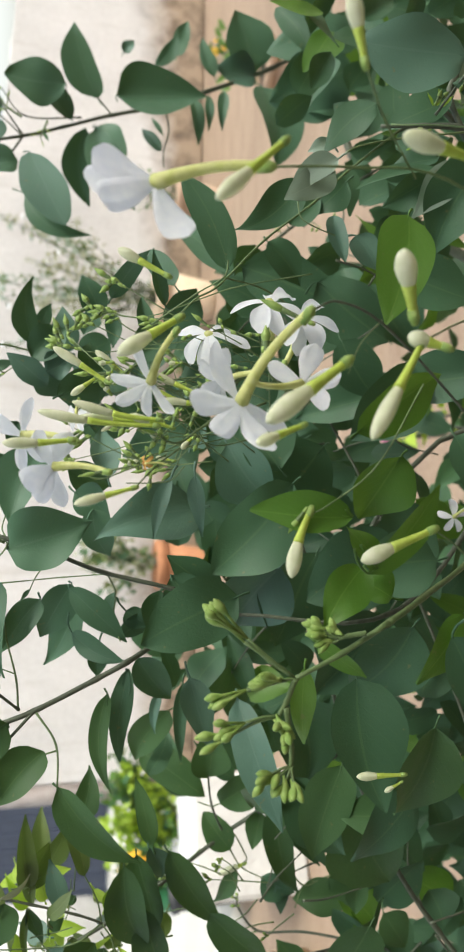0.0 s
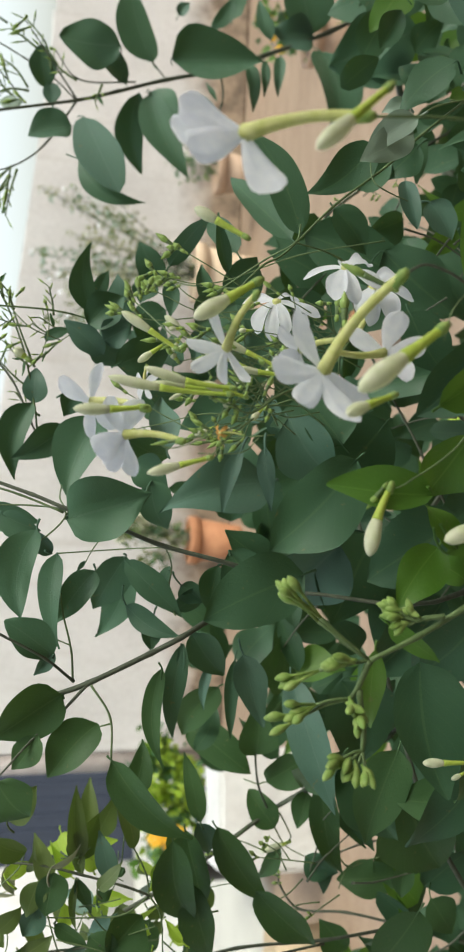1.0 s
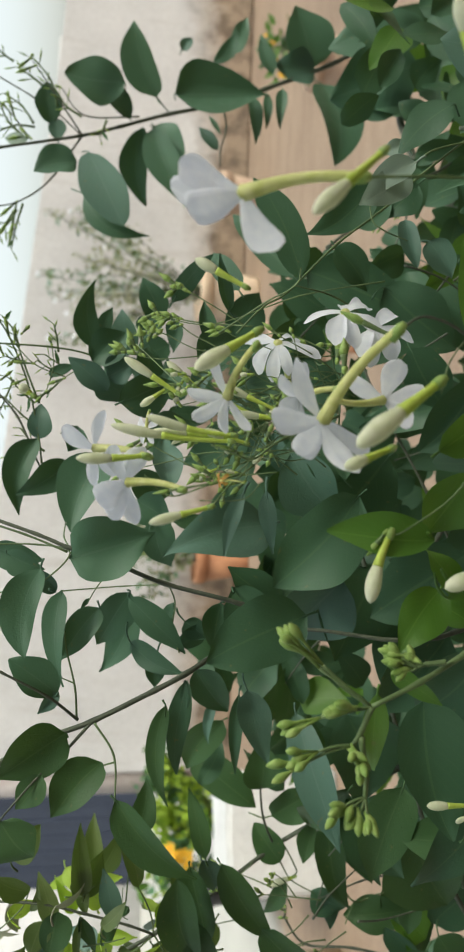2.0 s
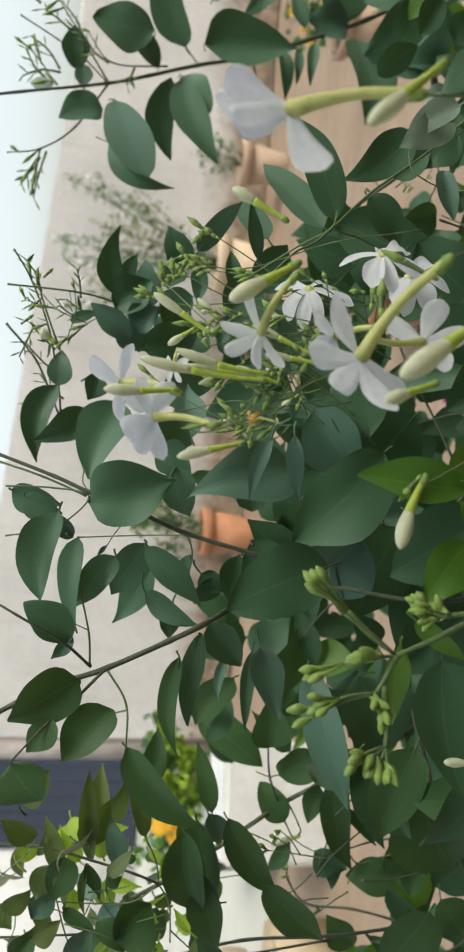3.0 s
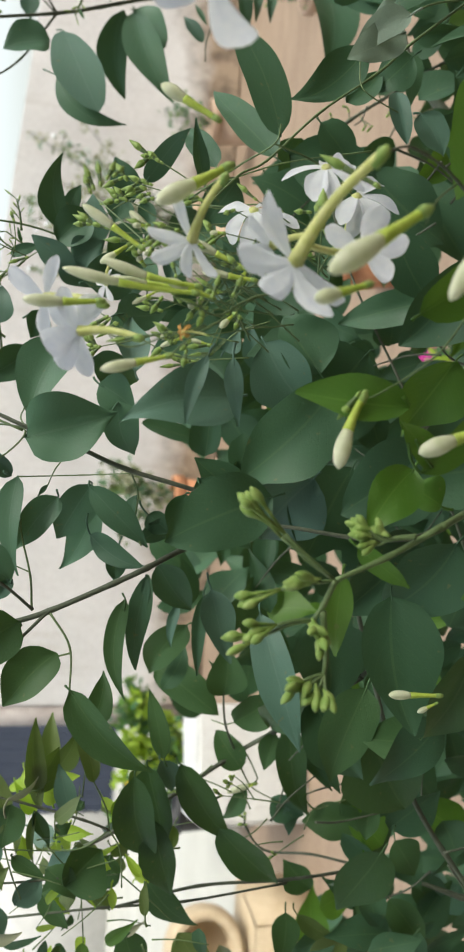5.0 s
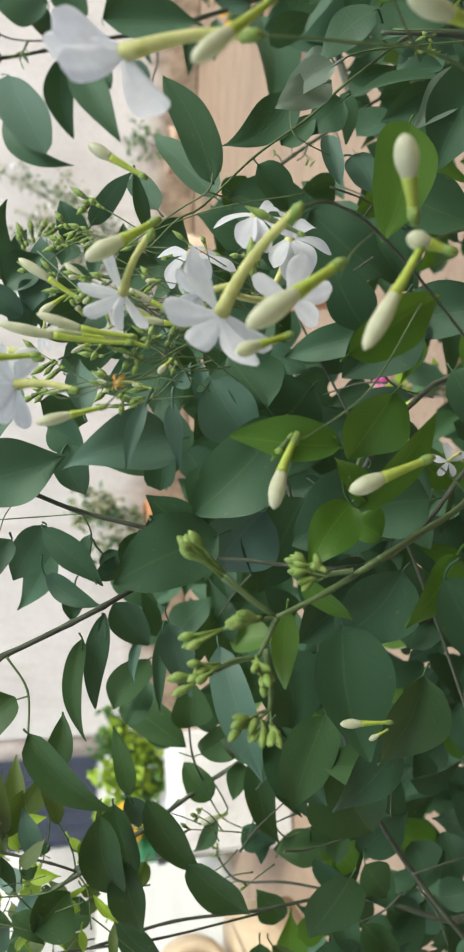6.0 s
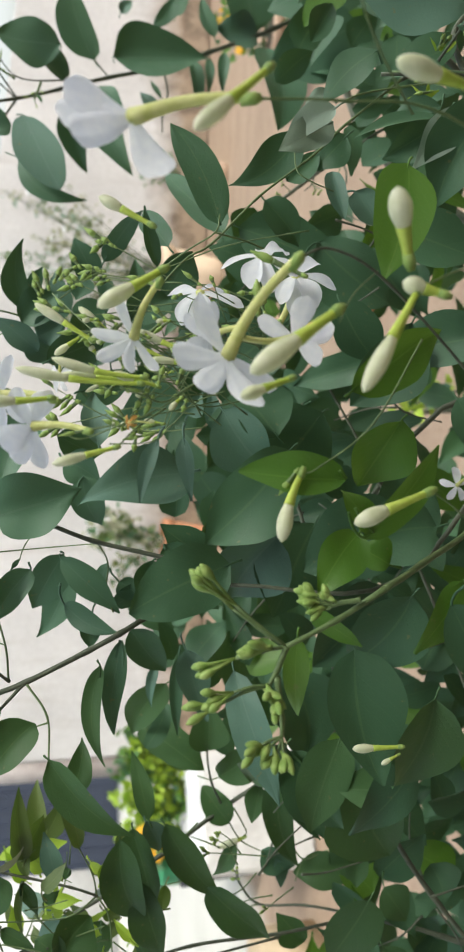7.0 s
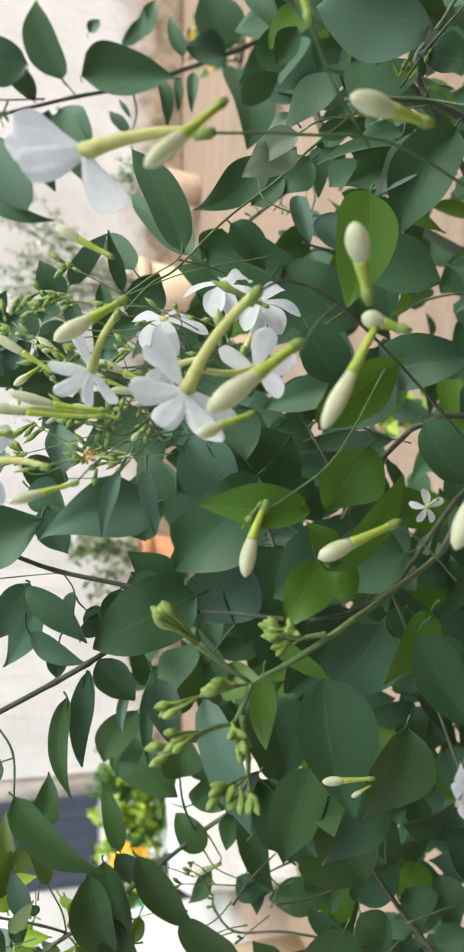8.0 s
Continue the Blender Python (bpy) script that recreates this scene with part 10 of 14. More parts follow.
leaf(inner_fresh, (-0.3165, 0.4164, 1.2523), (-0.3240, 0.4222, 1.2344), 0.0047, 8, 0.12, shape=0.34)
leaf(inner_fresh, (-0.3618, 0.4547, 1.1696), (-0.3848, 0.4606, 1.1512), 0.0092, -6, 0.12, shape=0.38)
leaf(inner_fresh, (-0.3722, 0.4926, 1.2613), (-0.3481, 0.4937, 1.2609), 0.0083, 21, 0.12, shape=0.30)
leaf(inner_fresh, (-0.3727, 0.4704, 1.2523), (-0.3978, 0.4739, 1.2583), 0.0105, 34, 0.12, shape=0.30)
leaf(inner_fresh, (-0.3712, 0.4483, 1.2098), (-0.3551, 0.4507, 1.2043), 0.0049, -13, 0.12, shape=0.38)
leaf(inner_fresh, (-0.3020, 0.4298, 1.2269), (-0.3197, 0.4348, 1.2243), 0.0076, 3, 0.12, shape=0.34)
leaf(inner_fresh, (-0.3586, 0.4681, 1.2556), (-0.3758, 0.4715, 1.2434), 0.0090, 19, 0.12, shape=0.34)
tagged(part("foliage", inner_fresh, LEAF["fresh"], shrub), kind="stuff")
inner_dark = bmesh.new()
leaf(inner_dark, (0.3300, 0.4476, 1.0954), (0.2914, 0.4244, 1.0794), 0.0237, -23, 0.12, shape=0.36)
leaf(inner_dark, (0.3612, 0.4939, 1.0439), (0.3640, 0.4762, 1.0139), 0.0265, 15, 0.12, shape=0.42)
leaf(inner_dark, (0.3507, 0.4386, 1.0167), (0.3142, 0.4397, 1.0280), 0.0145, -20, 0.12, shape=0.42)
leaf(inner_dark, (0.3527, 0.4694, 0.9678), (0.3712, 0.4504, 0.9731), 0.0141, -26, 0.12, shape=0.30)
leaf(inner_dark, (0.3065, 0.4446, 1.0759), (0.3228, 0.4530, 1.0352), 0.0187, -26, 0.12, shape=0.36)
leaf(inner_dark, (0.3347, 0.4536, 0.9925), (0.3300, 0.4758, 1.0045), 0.0256, 10, 0.12, shape=0.42)
leaf(inner_dark, (0.3198, 0.4554, 0.9433), (0.3566, 0.4671, 0.9471), 0.0227, -16, 0.12, shape=0.36)
leaf(inner_dark, (0.3201, 0.5242, 1.0323), (0.3391, 0.5088, 1.0165), 0.0222, 10, 0.12, shape=0.36)
leaf(inner_dark, (0.3184, 0.5132, 0.9827), (0.3582, 0.5030, 1.0014), 0.0307, -31, 0.12, shape=0.46)
leaf(inner_dark, (0.3284, 0.4752, 0.9801), (0.3214, 0.4846, 1.0106), 0.0186, 32, 0.12, shape=0.42)
leaf(inner_dark, (0.3423, 0.4909, 0.9451), (0.3220, 0.4908, 0.9716), 0.0135, 9, 0.12, shape=0.42)
leaf(inner_dark, (0.3224, 0.4831, 0.9102), (0.3415, 0.4881, 0.9545), 0.0251, 11, 0.12, shape=0.46)
leaf(inner_dark, (0.2628, 0.4801, 1.1026), (0.2787, 0.4652, 1.0827), 0.0200, 38, 0.12, shape=0.46)
leaf(inner_dark, (0.2907, 0.5196, 1.0157), (0.3082, 0.5247, 1.0442), 0.0201, -14, 0.12, shape=0.46)
leaf(inner_dark, (0.3190, 0.5200, 1.0294), (0.3092, 0.5028, 0.9926), 0.0156, -29, 0.12, shape=0.30)
leaf(inner_dark, (0.2734, 0.4280, 1.0397), (0.2412, 0.4271, 1.0368), 0.0227, 18, 0.12, shape=0.42)
leaf(inner_dark, (0.2944, 0.4971, 0.9509), (0.3056, 0.5204, 0.9890), 0.0155, -30, 0.12, shape=0.42)
leaf(inner_dark, (0.2453, 0.4701, 1.0526), (0.2542, 0.4651, 1.0172), 0.0133, 19, 0.12, shape=0.30)
leaf(inner_dark, (0.2606, 0.4425, 0.9666), (0.2390, 0.4418, 0.9411), 0.0223, 35, 0.12, shape=0.30)
leaf(inner_dark, (0.2379, 0.4760, 1.0273), (0.2466, 0.4726, 1.0001), 0.0199, 28, 0.12, shape=0.36)
leaf(inner_dark, (0.2262, 0.4414, 1.0158), (0.2496, 0.4436, 0.9842), 0.0185, 27, 0.12, shape=0.42)
leaf(inner_dark, (0.2288, 0.4450, 0.9357), (0.2367, 0.4371, 0.9811), 0.0133, -24, 0.12, shape=0.46)
leaf(inner_dark, (0.2226, 0.4452, 1.0629), (0.1900, 0.4371, 1.0656), 0.0142, -1, 0.12, shape=0.42)
leaf(inner_dark, (0.1879, 0.4427, 1.0279), (0.2063, 0.4259, 1.0418), 0.0170, -34, 0.12, shape=0.42)
leaf(inner_dark, (0.2589, 0.5089, 0.9519), (0.2348, 0.5110, 0.9701), 0.0278, -26, 0.12, shape=0.30)
leaf(inner_dark, (0.2192, 0.4198, 0.9658), (0.1804, 0.4179, 0.9613), 0.0202, 12, 0.12, shape=0.46)
leaf(inner_dark, (0.1770, 0.4733, 1.0581), (0.1582, 0.4682, 1.0895), 0.0221, -26, 0.12, shape=0.36)
leaf(inner_dark, (0.1632, 0.5050, 1.0271), (0.1775, 0.5066, 1.0530), 0.0172, 38, 0.12, shape=0.36)
leaf(inner_dark, (0.1599, 0.5093, 0.9994), (0.1934, 0.4904, 0.9939), 0.0205, -12, 0.12, shape=0.36)
leaf(inner_dark, (0.2038, 0.4871, 0.9846), (0.1848, 0.4989, 0.9608), 0.0172, 24, 0.12, shape=0.46)
leaf(inner_dark, (0.1754, 0.5115, 1.0774), (0.1522, 0.5038, 1.0528), 0.0276, 14, 0.12, shape=0.36)
leaf(inner_dark, (0.1884, 0.5015, 1.0181), (0.1405, 0.4876, 1.0349), 0.0316, -34, 0.12, shape=0.36)
leaf(inner_dark, (0.1234, 0.4308, 0.9493), (0.1579, 0.4430, 0.9719), 0.0226, -2, 0.12, shape=0.30)
leaf(inner_dark, (0.1010, 0.5152, 1.1352), (0.1466, 0.5287, 1.1155), 0.0272, 10, 0.12, shape=0.30)
leaf(inner_dark, (0.1225, 0.4599, 1.1336), (0.0977, 0.4728, 1.1176), 0.0262, 21, 0.12, shape=0.46)
leaf(inner_dark, (0.1356, 0.5328, 1.0946), (0.1331, 0.5097, 1.0512), 0.0133, -10, 0.12, shape=0.30)
leaf(inner_dark, (0.1201, 0.5019, 1.0443), (0.1623, 0.4876, 1.0346), 0.0200, -29, 0.12, shape=0.30)
leaf(inner_dark, (0.0969, 0.5296, 1.1563), (0.1117, 0.5127, 1.1386), 0.0183, -16, 0.12, shape=0.46)
leaf(inner_dark, (0.1346, 0.4664, 0.9545), (0.1032, 0.4521, 0.9273), 0.0204, 8, 0.12, shape=0.46)
leaf(inner_dark, (0.0742, 0.5362, 1.1325), (0.0776, 0.5350, 1.1692), 0.0236, 26, 0.12, shape=0.46)
leaf(inner_dark, (0.0709, 0.4872, 1.1264), (0.0786, 0.4751, 1.1573), 0.0133, -13, 0.12, shape=0.42)
leaf(inner_dark, (0.1091, 0.5105, 1.0953), (0.0645, 0.5023, 1.1027), 0.0248, 10, 0.12, shape=0.36)
leaf(inner_dark, (0.1052, 0.4790, 1.0913), (0.0641, 0.4945, 1.0873), 0.0167, -29, 0.12, shape=0.42)
leaf(inner_dark, (0.0767, 0.4343, 1.0564), (0.0874, 0.4367, 1.0296), 0.0151, -35, 0.12, shape=0.42)
leaf(inner_dark, (0.0649, 0.4809, 0.9910), (0.0942, 0.4948, 0.9906), 0.0153, 20, 0.12, shape=0.46)
leaf(inner_dark, (0.0929, 0.4234, 0.9908), (0.0780, 0.4159, 0.9667), 0.0193, 12, 0.12, shape=0.36)
leaf(inner_dark, (0.0730, 0.4632, 0.9346), (0.1080, 0.4809, 0.9399), 0.0154, -19, 0.12, shape=0.36)
leaf(inner_dark, (0.0433, 0.4536, 1.1373), (0.0740, 0.4583, 1.1339), 0.0222, 7, 0.12, shape=0.46)
leaf(inner_dark, (0.0481, 0.5254, 1.1106), (0.0798, 0.5398, 1.1051), 0.0186, -17, 0.12, shape=0.46)
leaf(inner_dark, (0.0586, 0.4417, 1.1084), (0.0483, 0.4221, 1.0919), 0.0249, 37, 0.12, shape=0.30)
leaf(inner_dark, (0.0794, 0.4817, 1.0499), (0.0565, 0.4947, 1.0859), 0.0225, -14, 0.12, shape=0.30)
leaf(inner_dark, (0.0541, 0.4809, 1.0478), (0.0796, 0.4649, 1.0530), 0.0255, 3, 0.12, shape=0.30)
leaf(inner_dark, (0.0731, 0.4176, 0.9741), (0.0439, 0.4254, 0.9674), 0.0136, 21, 0.12, shape=0.46)
leaf(inner_dark, (0.0260, 0.4781, 1.1541), (0.0288, 0.4837, 1.1074), 0.0208, -6, 0.12, shape=0.46)
leaf(inner_dark, (0.0298, 0.4970, 1.0912), (0.0294, 0.5161, 1.1287), 0.0148, 0, 0.12, shape=0.46)
leaf(inner_dark, (0.0511, 0.5175, 1.0659), (0.0311, 0.5174, 1.0336), 0.0292, -24, 0.12, shape=0.30)
leaf(inner_dark, (0.0466, 0.4952, 1.0165), (0.0314, 0.4959, 1.0479), 0.0227, 21, 0.12, shape=0.30)
leaf(inner_dark, (0.0374, 0.4710, 1.0348), (0.0378, 0.4532, 1.0077), 0.0161, -26, 0.12, shape=0.46)
leaf(inner_dark, (0.0133, 0.5122, 1.1478), (-0.0092, 0.5336, 1.1787), 0.0230, -5, 0.12, shape=0.36)
leaf(inner_dark, (-0.0041, 0.4661, 1.1551), (0.0305, 0.4707, 1.1727), 0.0227, -11, 0.12, shape=0.46)
leaf(inner_dark, (-0.0038, 0.5248, 1.0742), (0.0327, 0.5269, 1.0624), 0.0236, -26, 0.12, shape=0.46)
leaf(inner_dark, (0.0207, 0.5091, 1.0249), (0.0002, 0.5249, 1.0478), 0.0182, 14, 0.12, shape=0.30)
leaf(inner_dark, (-0.0031, 0.4691, 1.0117), (0.0216, 0.4855, 1.0172), 0.0159, -16, 0.12, shape=0.42)
leaf(inner_dark, (0.0251, 0.4813, 0.9617), (0.0177, 0.4881, 0.9048), 0.0250, 31, 0.12, shape=0.42)
leaf(inner_dark, (0.0104, 0.4165, 0.9456), (0.0140, 0.4230, 0.9778), 0.0225, -7, 0.12, shape=0.46)
leaf(inner_dark, (-0.0074, 0.4988, 1.2048), (-0.0155, 0.5086, 1.1618), 0.0175, -39, 0.12, shape=0.42)
leaf(inner_dark, (-0.0040, 0.5269, 1.0432), (-0.0352, 0.5193, 1.0823), 0.0255, 18, 0.12, shape=0.42)
leaf(inner_dark, (0.0084, 0.4701, 1.0611), (-0.0186, 0.4752, 1.0466), 0.0245, 13, 0.12, shape=0.30)
leaf(inner_dark, (0.0142, 0.4383, 1.0241), (-0.0177, 0.4578, 1.0330), 0.0121, 0, 0.12, shape=0.46)
leaf(inner_dark, (0.0285, 0.4957, 0.9906), (-0.0184, 0.4836, 0.9860), 0.0241, -37, 0.12, shape=0.36)
leaf(inner_dark, (0.0150, 0.4210, 0.9846), (-0.0088, 0.4066, 0.9777), 0.0199, -1, 0.12, shape=0.42)
leaf(inner_dark, (0.0108, 0.4828, 0.9394), (-0.0017, 0.4910, 0.8870), 0.0166, 13, 0.12, shape=0.42)
leaf(inner_dark, (-0.0305, 0.5060, 1.1381), (-0.0571, 0.4889, 1.1537), 0.0284, -40, 0.12, shape=0.46)
leaf(inner_dark, (-0.0092, 0.5026, 1.1368), (-0.0510, 0.4986, 1.1258), 0.0220, 7, 0.12, shape=0.36)
leaf(inner_dark, (-0.0259, 0.4782, 1.1161), (-0.0408, 0.4790, 1.0886), 0.0167, 27, 0.12, shape=0.36)
leaf(inner_dark, (-0.0382, 0.5127, 1.0531), (-0.0149, 0.5225, 1.0848), 0.0163, -5, 0.12, shape=0.42)
leaf(inner_dark, (-0.0295, 0.4341, 1.0334), (-0.0217, 0.4549, 1.0516), 0.0116, 0, 0.12, shape=0.30)
leaf(inner_dark, (-0.0100, 0.4475, 1.0138), (-0.0510, 0.4536, 1.0157), 0.0184, -31, 0.12, shape=0.30)
leaf(inner_dark, (-0.0538, 0.4925, 0.9623), (-0.0193, 0.4748, 0.9620), 0.0232, 38, 0.12, shape=0.46)
leaf(inner_dark, (-0.0412, 0.4913, 0.8924), (-0.0153, 0.5050, 0.9204), 0.0248, 16, 0.12, shape=0.30)
leaf(inner_dark, (-0.0673, 0.4952, 1.1211), (-0.0290, 0.5055, 1.1134), 0.0276, -28, 0.12, shape=0.36)
leaf(inner_dark, (-0.0721, 0.4807, 1.1051), (-0.0497, 0.4943, 1.0886), 0.0268, 20, 0.12, shape=0.46)
leaf(inner_dark, (-0.0418, 0.4373, 1.0827), (-0.0702, 0.4278, 1.0988), 0.0235, -18, 0.12, shape=0.36)
leaf(inner_dark, (-0.0665, 0.5100, 1.0072), (-0.0327, 0.5131, 1.0290), 0.0189, -19, 0.12, shape=0.46)
leaf(inner_dark, (-0.0325, 0.5009, 1.0285), (-0.0605, 0.5134, 0.9991), 0.0193, -20, 0.12, shape=0.30)
leaf(inner_dark, (-0.0353, 0.4486, 1.0202), (-0.0555, 0.4306, 1.0015), 0.0254, -32, 0.12, shape=0.42)
leaf(inner_dark, (-0.0660, 0.5055, 0.9564), (-0.0385, 0.4846, 0.9445), 0.0263, -6, 0.12, shape=0.30)
leaf(inner_dark, (-0.0620, 0.4608, 1.1649), (-0.0799, 0.4543, 1.1504), 0.0116, 14, 0.12, shape=0.36)
leaf(inner_dark, (-0.0608, 0.4578, 1.1163), (-0.0720, 0.4498, 1.0856), 0.0269, 32, 0.12, shape=0.36)
leaf(inner_dark, (-0.0567, 0.4757, 1.0564), (-0.0760, 0.4627, 1.0792), 0.0185, 13, 0.12, shape=0.36)
leaf(inner_dark, (-0.0906, 0.4920, 1.0279), (-0.0521, 0.4797, 1.0623), 0.0176, -12, 0.12, shape=0.36)
leaf(inner_dark, (-0.0860, 0.5007, 0.9903), (-0.0640, 0.4958, 1.0248), 0.0161, 17, 0.12, shape=0.42)
leaf(inner_dark, (-0.0460, 0.4910, 0.9839), (-0.0864, 0.4922, 0.9653), 0.0207, 18, 0.12, shape=0.36)
leaf(inner_dark, (-0.0709, 0.4212, 0.9946), (-0.0420, 0.4143, 0.9673), 0.0140, 11, 0.12, shape=0.42)
leaf(inner_dark, (-0.1213, 0.4911, 1.1652), (-0.0909, 0.4791, 1.1758), 0.0125, 15, 0.12, shape=0.42)
leaf(inner_dark, (-0.1223, 0.4723, 1.1185), (-0.0834, 0.4833, 1.1345), 0.0146, -8, 0.12, shape=0.36)
leaf(inner_dark, (-0.0997, 0.4864, 1.1201), (-0.0988, 0.4885, 1.0844), 0.0206, -37, 0.12, shape=0.46)
leaf(inner_dark, (-0.0722, 0.4429, 1.0187), (-0.1008, 0.4439, 0.9876), 0.0217, -18, 0.12, shape=0.30)
leaf(inner_dark, (-0.1034, 0.4347, 0.9678), (-0.0841, 0.4502, 1.0004), 0.0174, 6, 0.12, shape=0.30)
leaf(inner_dark, (-0.1075, 0.4663, 0.9327), (-0.0813, 0.4730, 0.9689), 0.0218, 10, 0.12, shape=0.42)
leaf(inner_dark, (-0.1073, 0.5004, 0.9061), (-0.0704, 0.5038, 0.9053), 0.0203, -2, 0.12, shape=0.36)
leaf(inner_dark, (-0.1335, 0.4662, 1.1539), (-0.1028, 0.4736, 1.1270), 0.0226, 35, 0.12, shape=0.42)
leaf(inner_dark, (-0.1476, 0.5204, 1.0938), (-0.1271, 0.5100, 1.0647), 0.0238, -25, 0.12, shape=0.30)
leaf(inner_dark, (-0.1110, 0.4877, 1.0320), (-0.1298, 0.4673, 1.0215), 0.0124, -10, 0.12, shape=0.46)
leaf(inner_dark, (-0.1197, 0.4322, 1.0163), (-0.0994, 0.4437, 0.9987), 0.0285, -39, 0.12, shape=0.46)
leaf(inner_dark, (-0.1137, 0.4840, 0.9398), (-0.1376, 0.4954, 0.9545), 0.0207, -18, 0.12, shape=0.46)
leaf(inner_dark, (-0.0940, 0.4951, 0.9351), (-0.1343, 0.4780, 0.9254), 0.0218, 10, 0.12, shape=0.42)
leaf(inner_dark, (-0.1691, 0.5350, 1.0994), (-0.1540, 0.5119, 1.0587), 0.0158, 19, 0.12, shape=0.42)
leaf(inner_dark, (-0.1667, 0.5028, 1.0963), (-0.1303, 0.5121, 1.0664), 0.0256, -21, 0.12, shape=0.36)
leaf(inner_dark, (-0.1357, 0.4973, 1.0408), (-0.1701, 0.5000, 1.0701), 0.0138, -19, 0.12, shape=0.36)
leaf(inner_dark, (-0.1324, 0.4936, 0.9549), (-0.1531, 0.5139, 0.9746), 0.0186, -6, 0.12, shape=0.42)
leaf(inner_dark, (-0.1773, 0.5075, 0.9521), (-0.1393, 0.4914, 0.9582), 0.0144, -10, 0.12, shape=0.36)
leaf(inner_dark, (-0.1474, 0.4620, 0.9229), (-0.1329, 0.4786, 0.9405), 0.0250, -31, 0.12, shape=0.46)
leaf(inner_dark, (-0.1991, 0.5271, 1.1148), (-0.1717, 0.5367, 1.1428), 0.0172, 31, 0.12, shape=0.36)
leaf(inner_dark, (-0.1504, 0.4690, 1.0936), (-0.1478, 0.4606, 1.1230), 0.0237, -5, 0.12, shape=0.42)
leaf(inner_dark, (-0.1777, 0.4964, 1.0838), (-0.1487, 0.5106, 1.0755), 0.0172, 31, 0.12, shape=0.36)
leaf(inner_dark, (-0.1584, 0.4513, 1.0826), (-0.1352, 0.4428, 1.0543), 0.0204, 17, 0.12, shape=0.46)
leaf(inner_dark, (-0.1340, 0.4639, 1.0454), (-0.1596, 0.4477, 1.0253), 0.0282, 39, 0.12, shape=0.46)
leaf(inner_dark, (-0.1663, 0.4225, 1.0197), (-0.1447, 0.4330, 1.0462), 0.0159, 27, 0.12, shape=0.46)
leaf(inner_dark, (-0.1445, 0.4850, 0.9358), (-0.1906, 0.4919, 0.9233), 0.0192, -1, 0.12, shape=0.46)
leaf(inner_dark, (-0.2028, 0.4849, 1.0704), (-0.1806, 0.4642, 1.0526), 0.0253, 11, 0.12, shape=0.42)
leaf(inner_dark, (-0.1913, 0.4628, 1.0447), (-0.1661, 0.4818, 1.0424), 0.0218, -25, 0.12, shape=0.46)
leaf(inner_dark, (-0.2115, 0.5035, 0.9808), (-0.1849, 0.4931, 1.0310), 0.0198, -29, 0.12, shape=0.46)
leaf(inner_dark, (-0.1803, 0.4914, 0.9143), (-0.2145, 0.4718, 0.9004), 0.0133, 6, 0.12, shape=0.30)
leaf(inner_dark, (-0.2356, 0.5043, 0.9985), (-0.2182, 0.4877, 0.9797), 0.0196, -30, 0.12, shape=0.36)
leaf(inner_dark, (-0.2041, 0.4342, 1.0108), (-0.1947, 0.4354, 0.9690), 0.0247, 26, 0.12, shape=0.36)
leaf(inner_dark, (-0.1861, 0.4685, 0.9227), (-0.2111, 0.4527, 0.9363), 0.0147, -33, 0.12, shape=0.36)
leaf(inner_dark, (-0.2255, 0.5135, 1.0177), (-0.2675, 0.5140, 1.0135), 0.0275, -3, 0.12, shape=0.46)
leaf(inner_dark, (-0.2278, 0.4902, 1.0084), (-0.2515, 0.4748, 0.9885), 0.0288, -29, 0.12, shape=0.36)
leaf(inner_dark, (-0.2568, 0.4986, 0.9869), (-0.2492, 0.4985, 0.9556), 0.0187, 16, 0.12, shape=0.42)
leaf(inner_dark, (-0.2408, 0.5077, 0.9611), (-0.2599, 0.5086, 0.9095), 0.0187, 18, 0.12, shape=0.36)
leaf(inner_dark, (-0.1992, 0.4166, 0.9563), (-0.2048, 0.4195, 0.9854), 0.0156, -26, 0.12, shape=0.30)
leaf(inner_dark, (-0.2192, 0.4330, 0.9417), (-0.1875, 0.4281, 0.9595), 0.0117, 10, 0.12, shape=0.30)
leaf(inner_dark, (-0.2474, 0.4539, 1.0532), (-0.2190, 0.4483, 1.0338), 0.0198, -7, 0.12, shape=0.42)
leaf(inner_dark, (-0.2721, 0.4943, 0.9258), (-0.2690, 0.5132, 0.9500), 0.0244, 13, 0.12, shape=0.30)
leaf(inner_dark, (-0.2542, 0.4479, 0.9431), (-0.2146, 0.4390, 0.9830), 0.0202, -15, 0.12, shape=0.36)
leaf(inner_dark, (-0.2666, 0.4708, 0.8884), (-0.2425, 0.4741, 0.9129), 0.0190, 15, 0.12, shape=0.30)
leaf(inner_dark, (-0.2446, 0.4373, 1.0072), (-0.2647, 0.4254, 1.0010), 0.0240, 4, 0.12, shape=0.36)
leaf(inner_dark, (-0.2616, 0.4592, 1.0643), (-0.2926, 0.4552, 1.0342), 0.0185, 32, 0.12, shape=0.46)
leaf(inner_dark, (-0.2728, 0.4646, 1.0231), (-0.3033, 0.4565, 1.0044), 0.0232, -16, 0.12, shape=0.30)
leaf(inner_dark, (-0.2741, 0.4238, 0.9945), (-0.2627, 0.4125, 0.9689), 0.0190, -35, 0.12, shape=0.30)
leaf(inner_dark, (-0.3167, 0.5010, 0.9115), (-0.3296, 0.4852, 0.8995), 0.0190, -22, 0.12, shape=0.30)
leaf(inner_dark, (-0.2838, 0.4357, 1.0568), (-0.3048, 0.4260, 1.0487), 0.0191, -22, 0.12, shape=0.46)
leaf(inner_dark, (-0.3164, 0.5006, 0.9845), (-0.3576, 0.5079, 0.9699), 0.0265, 4, 0.12, shape=0.30)
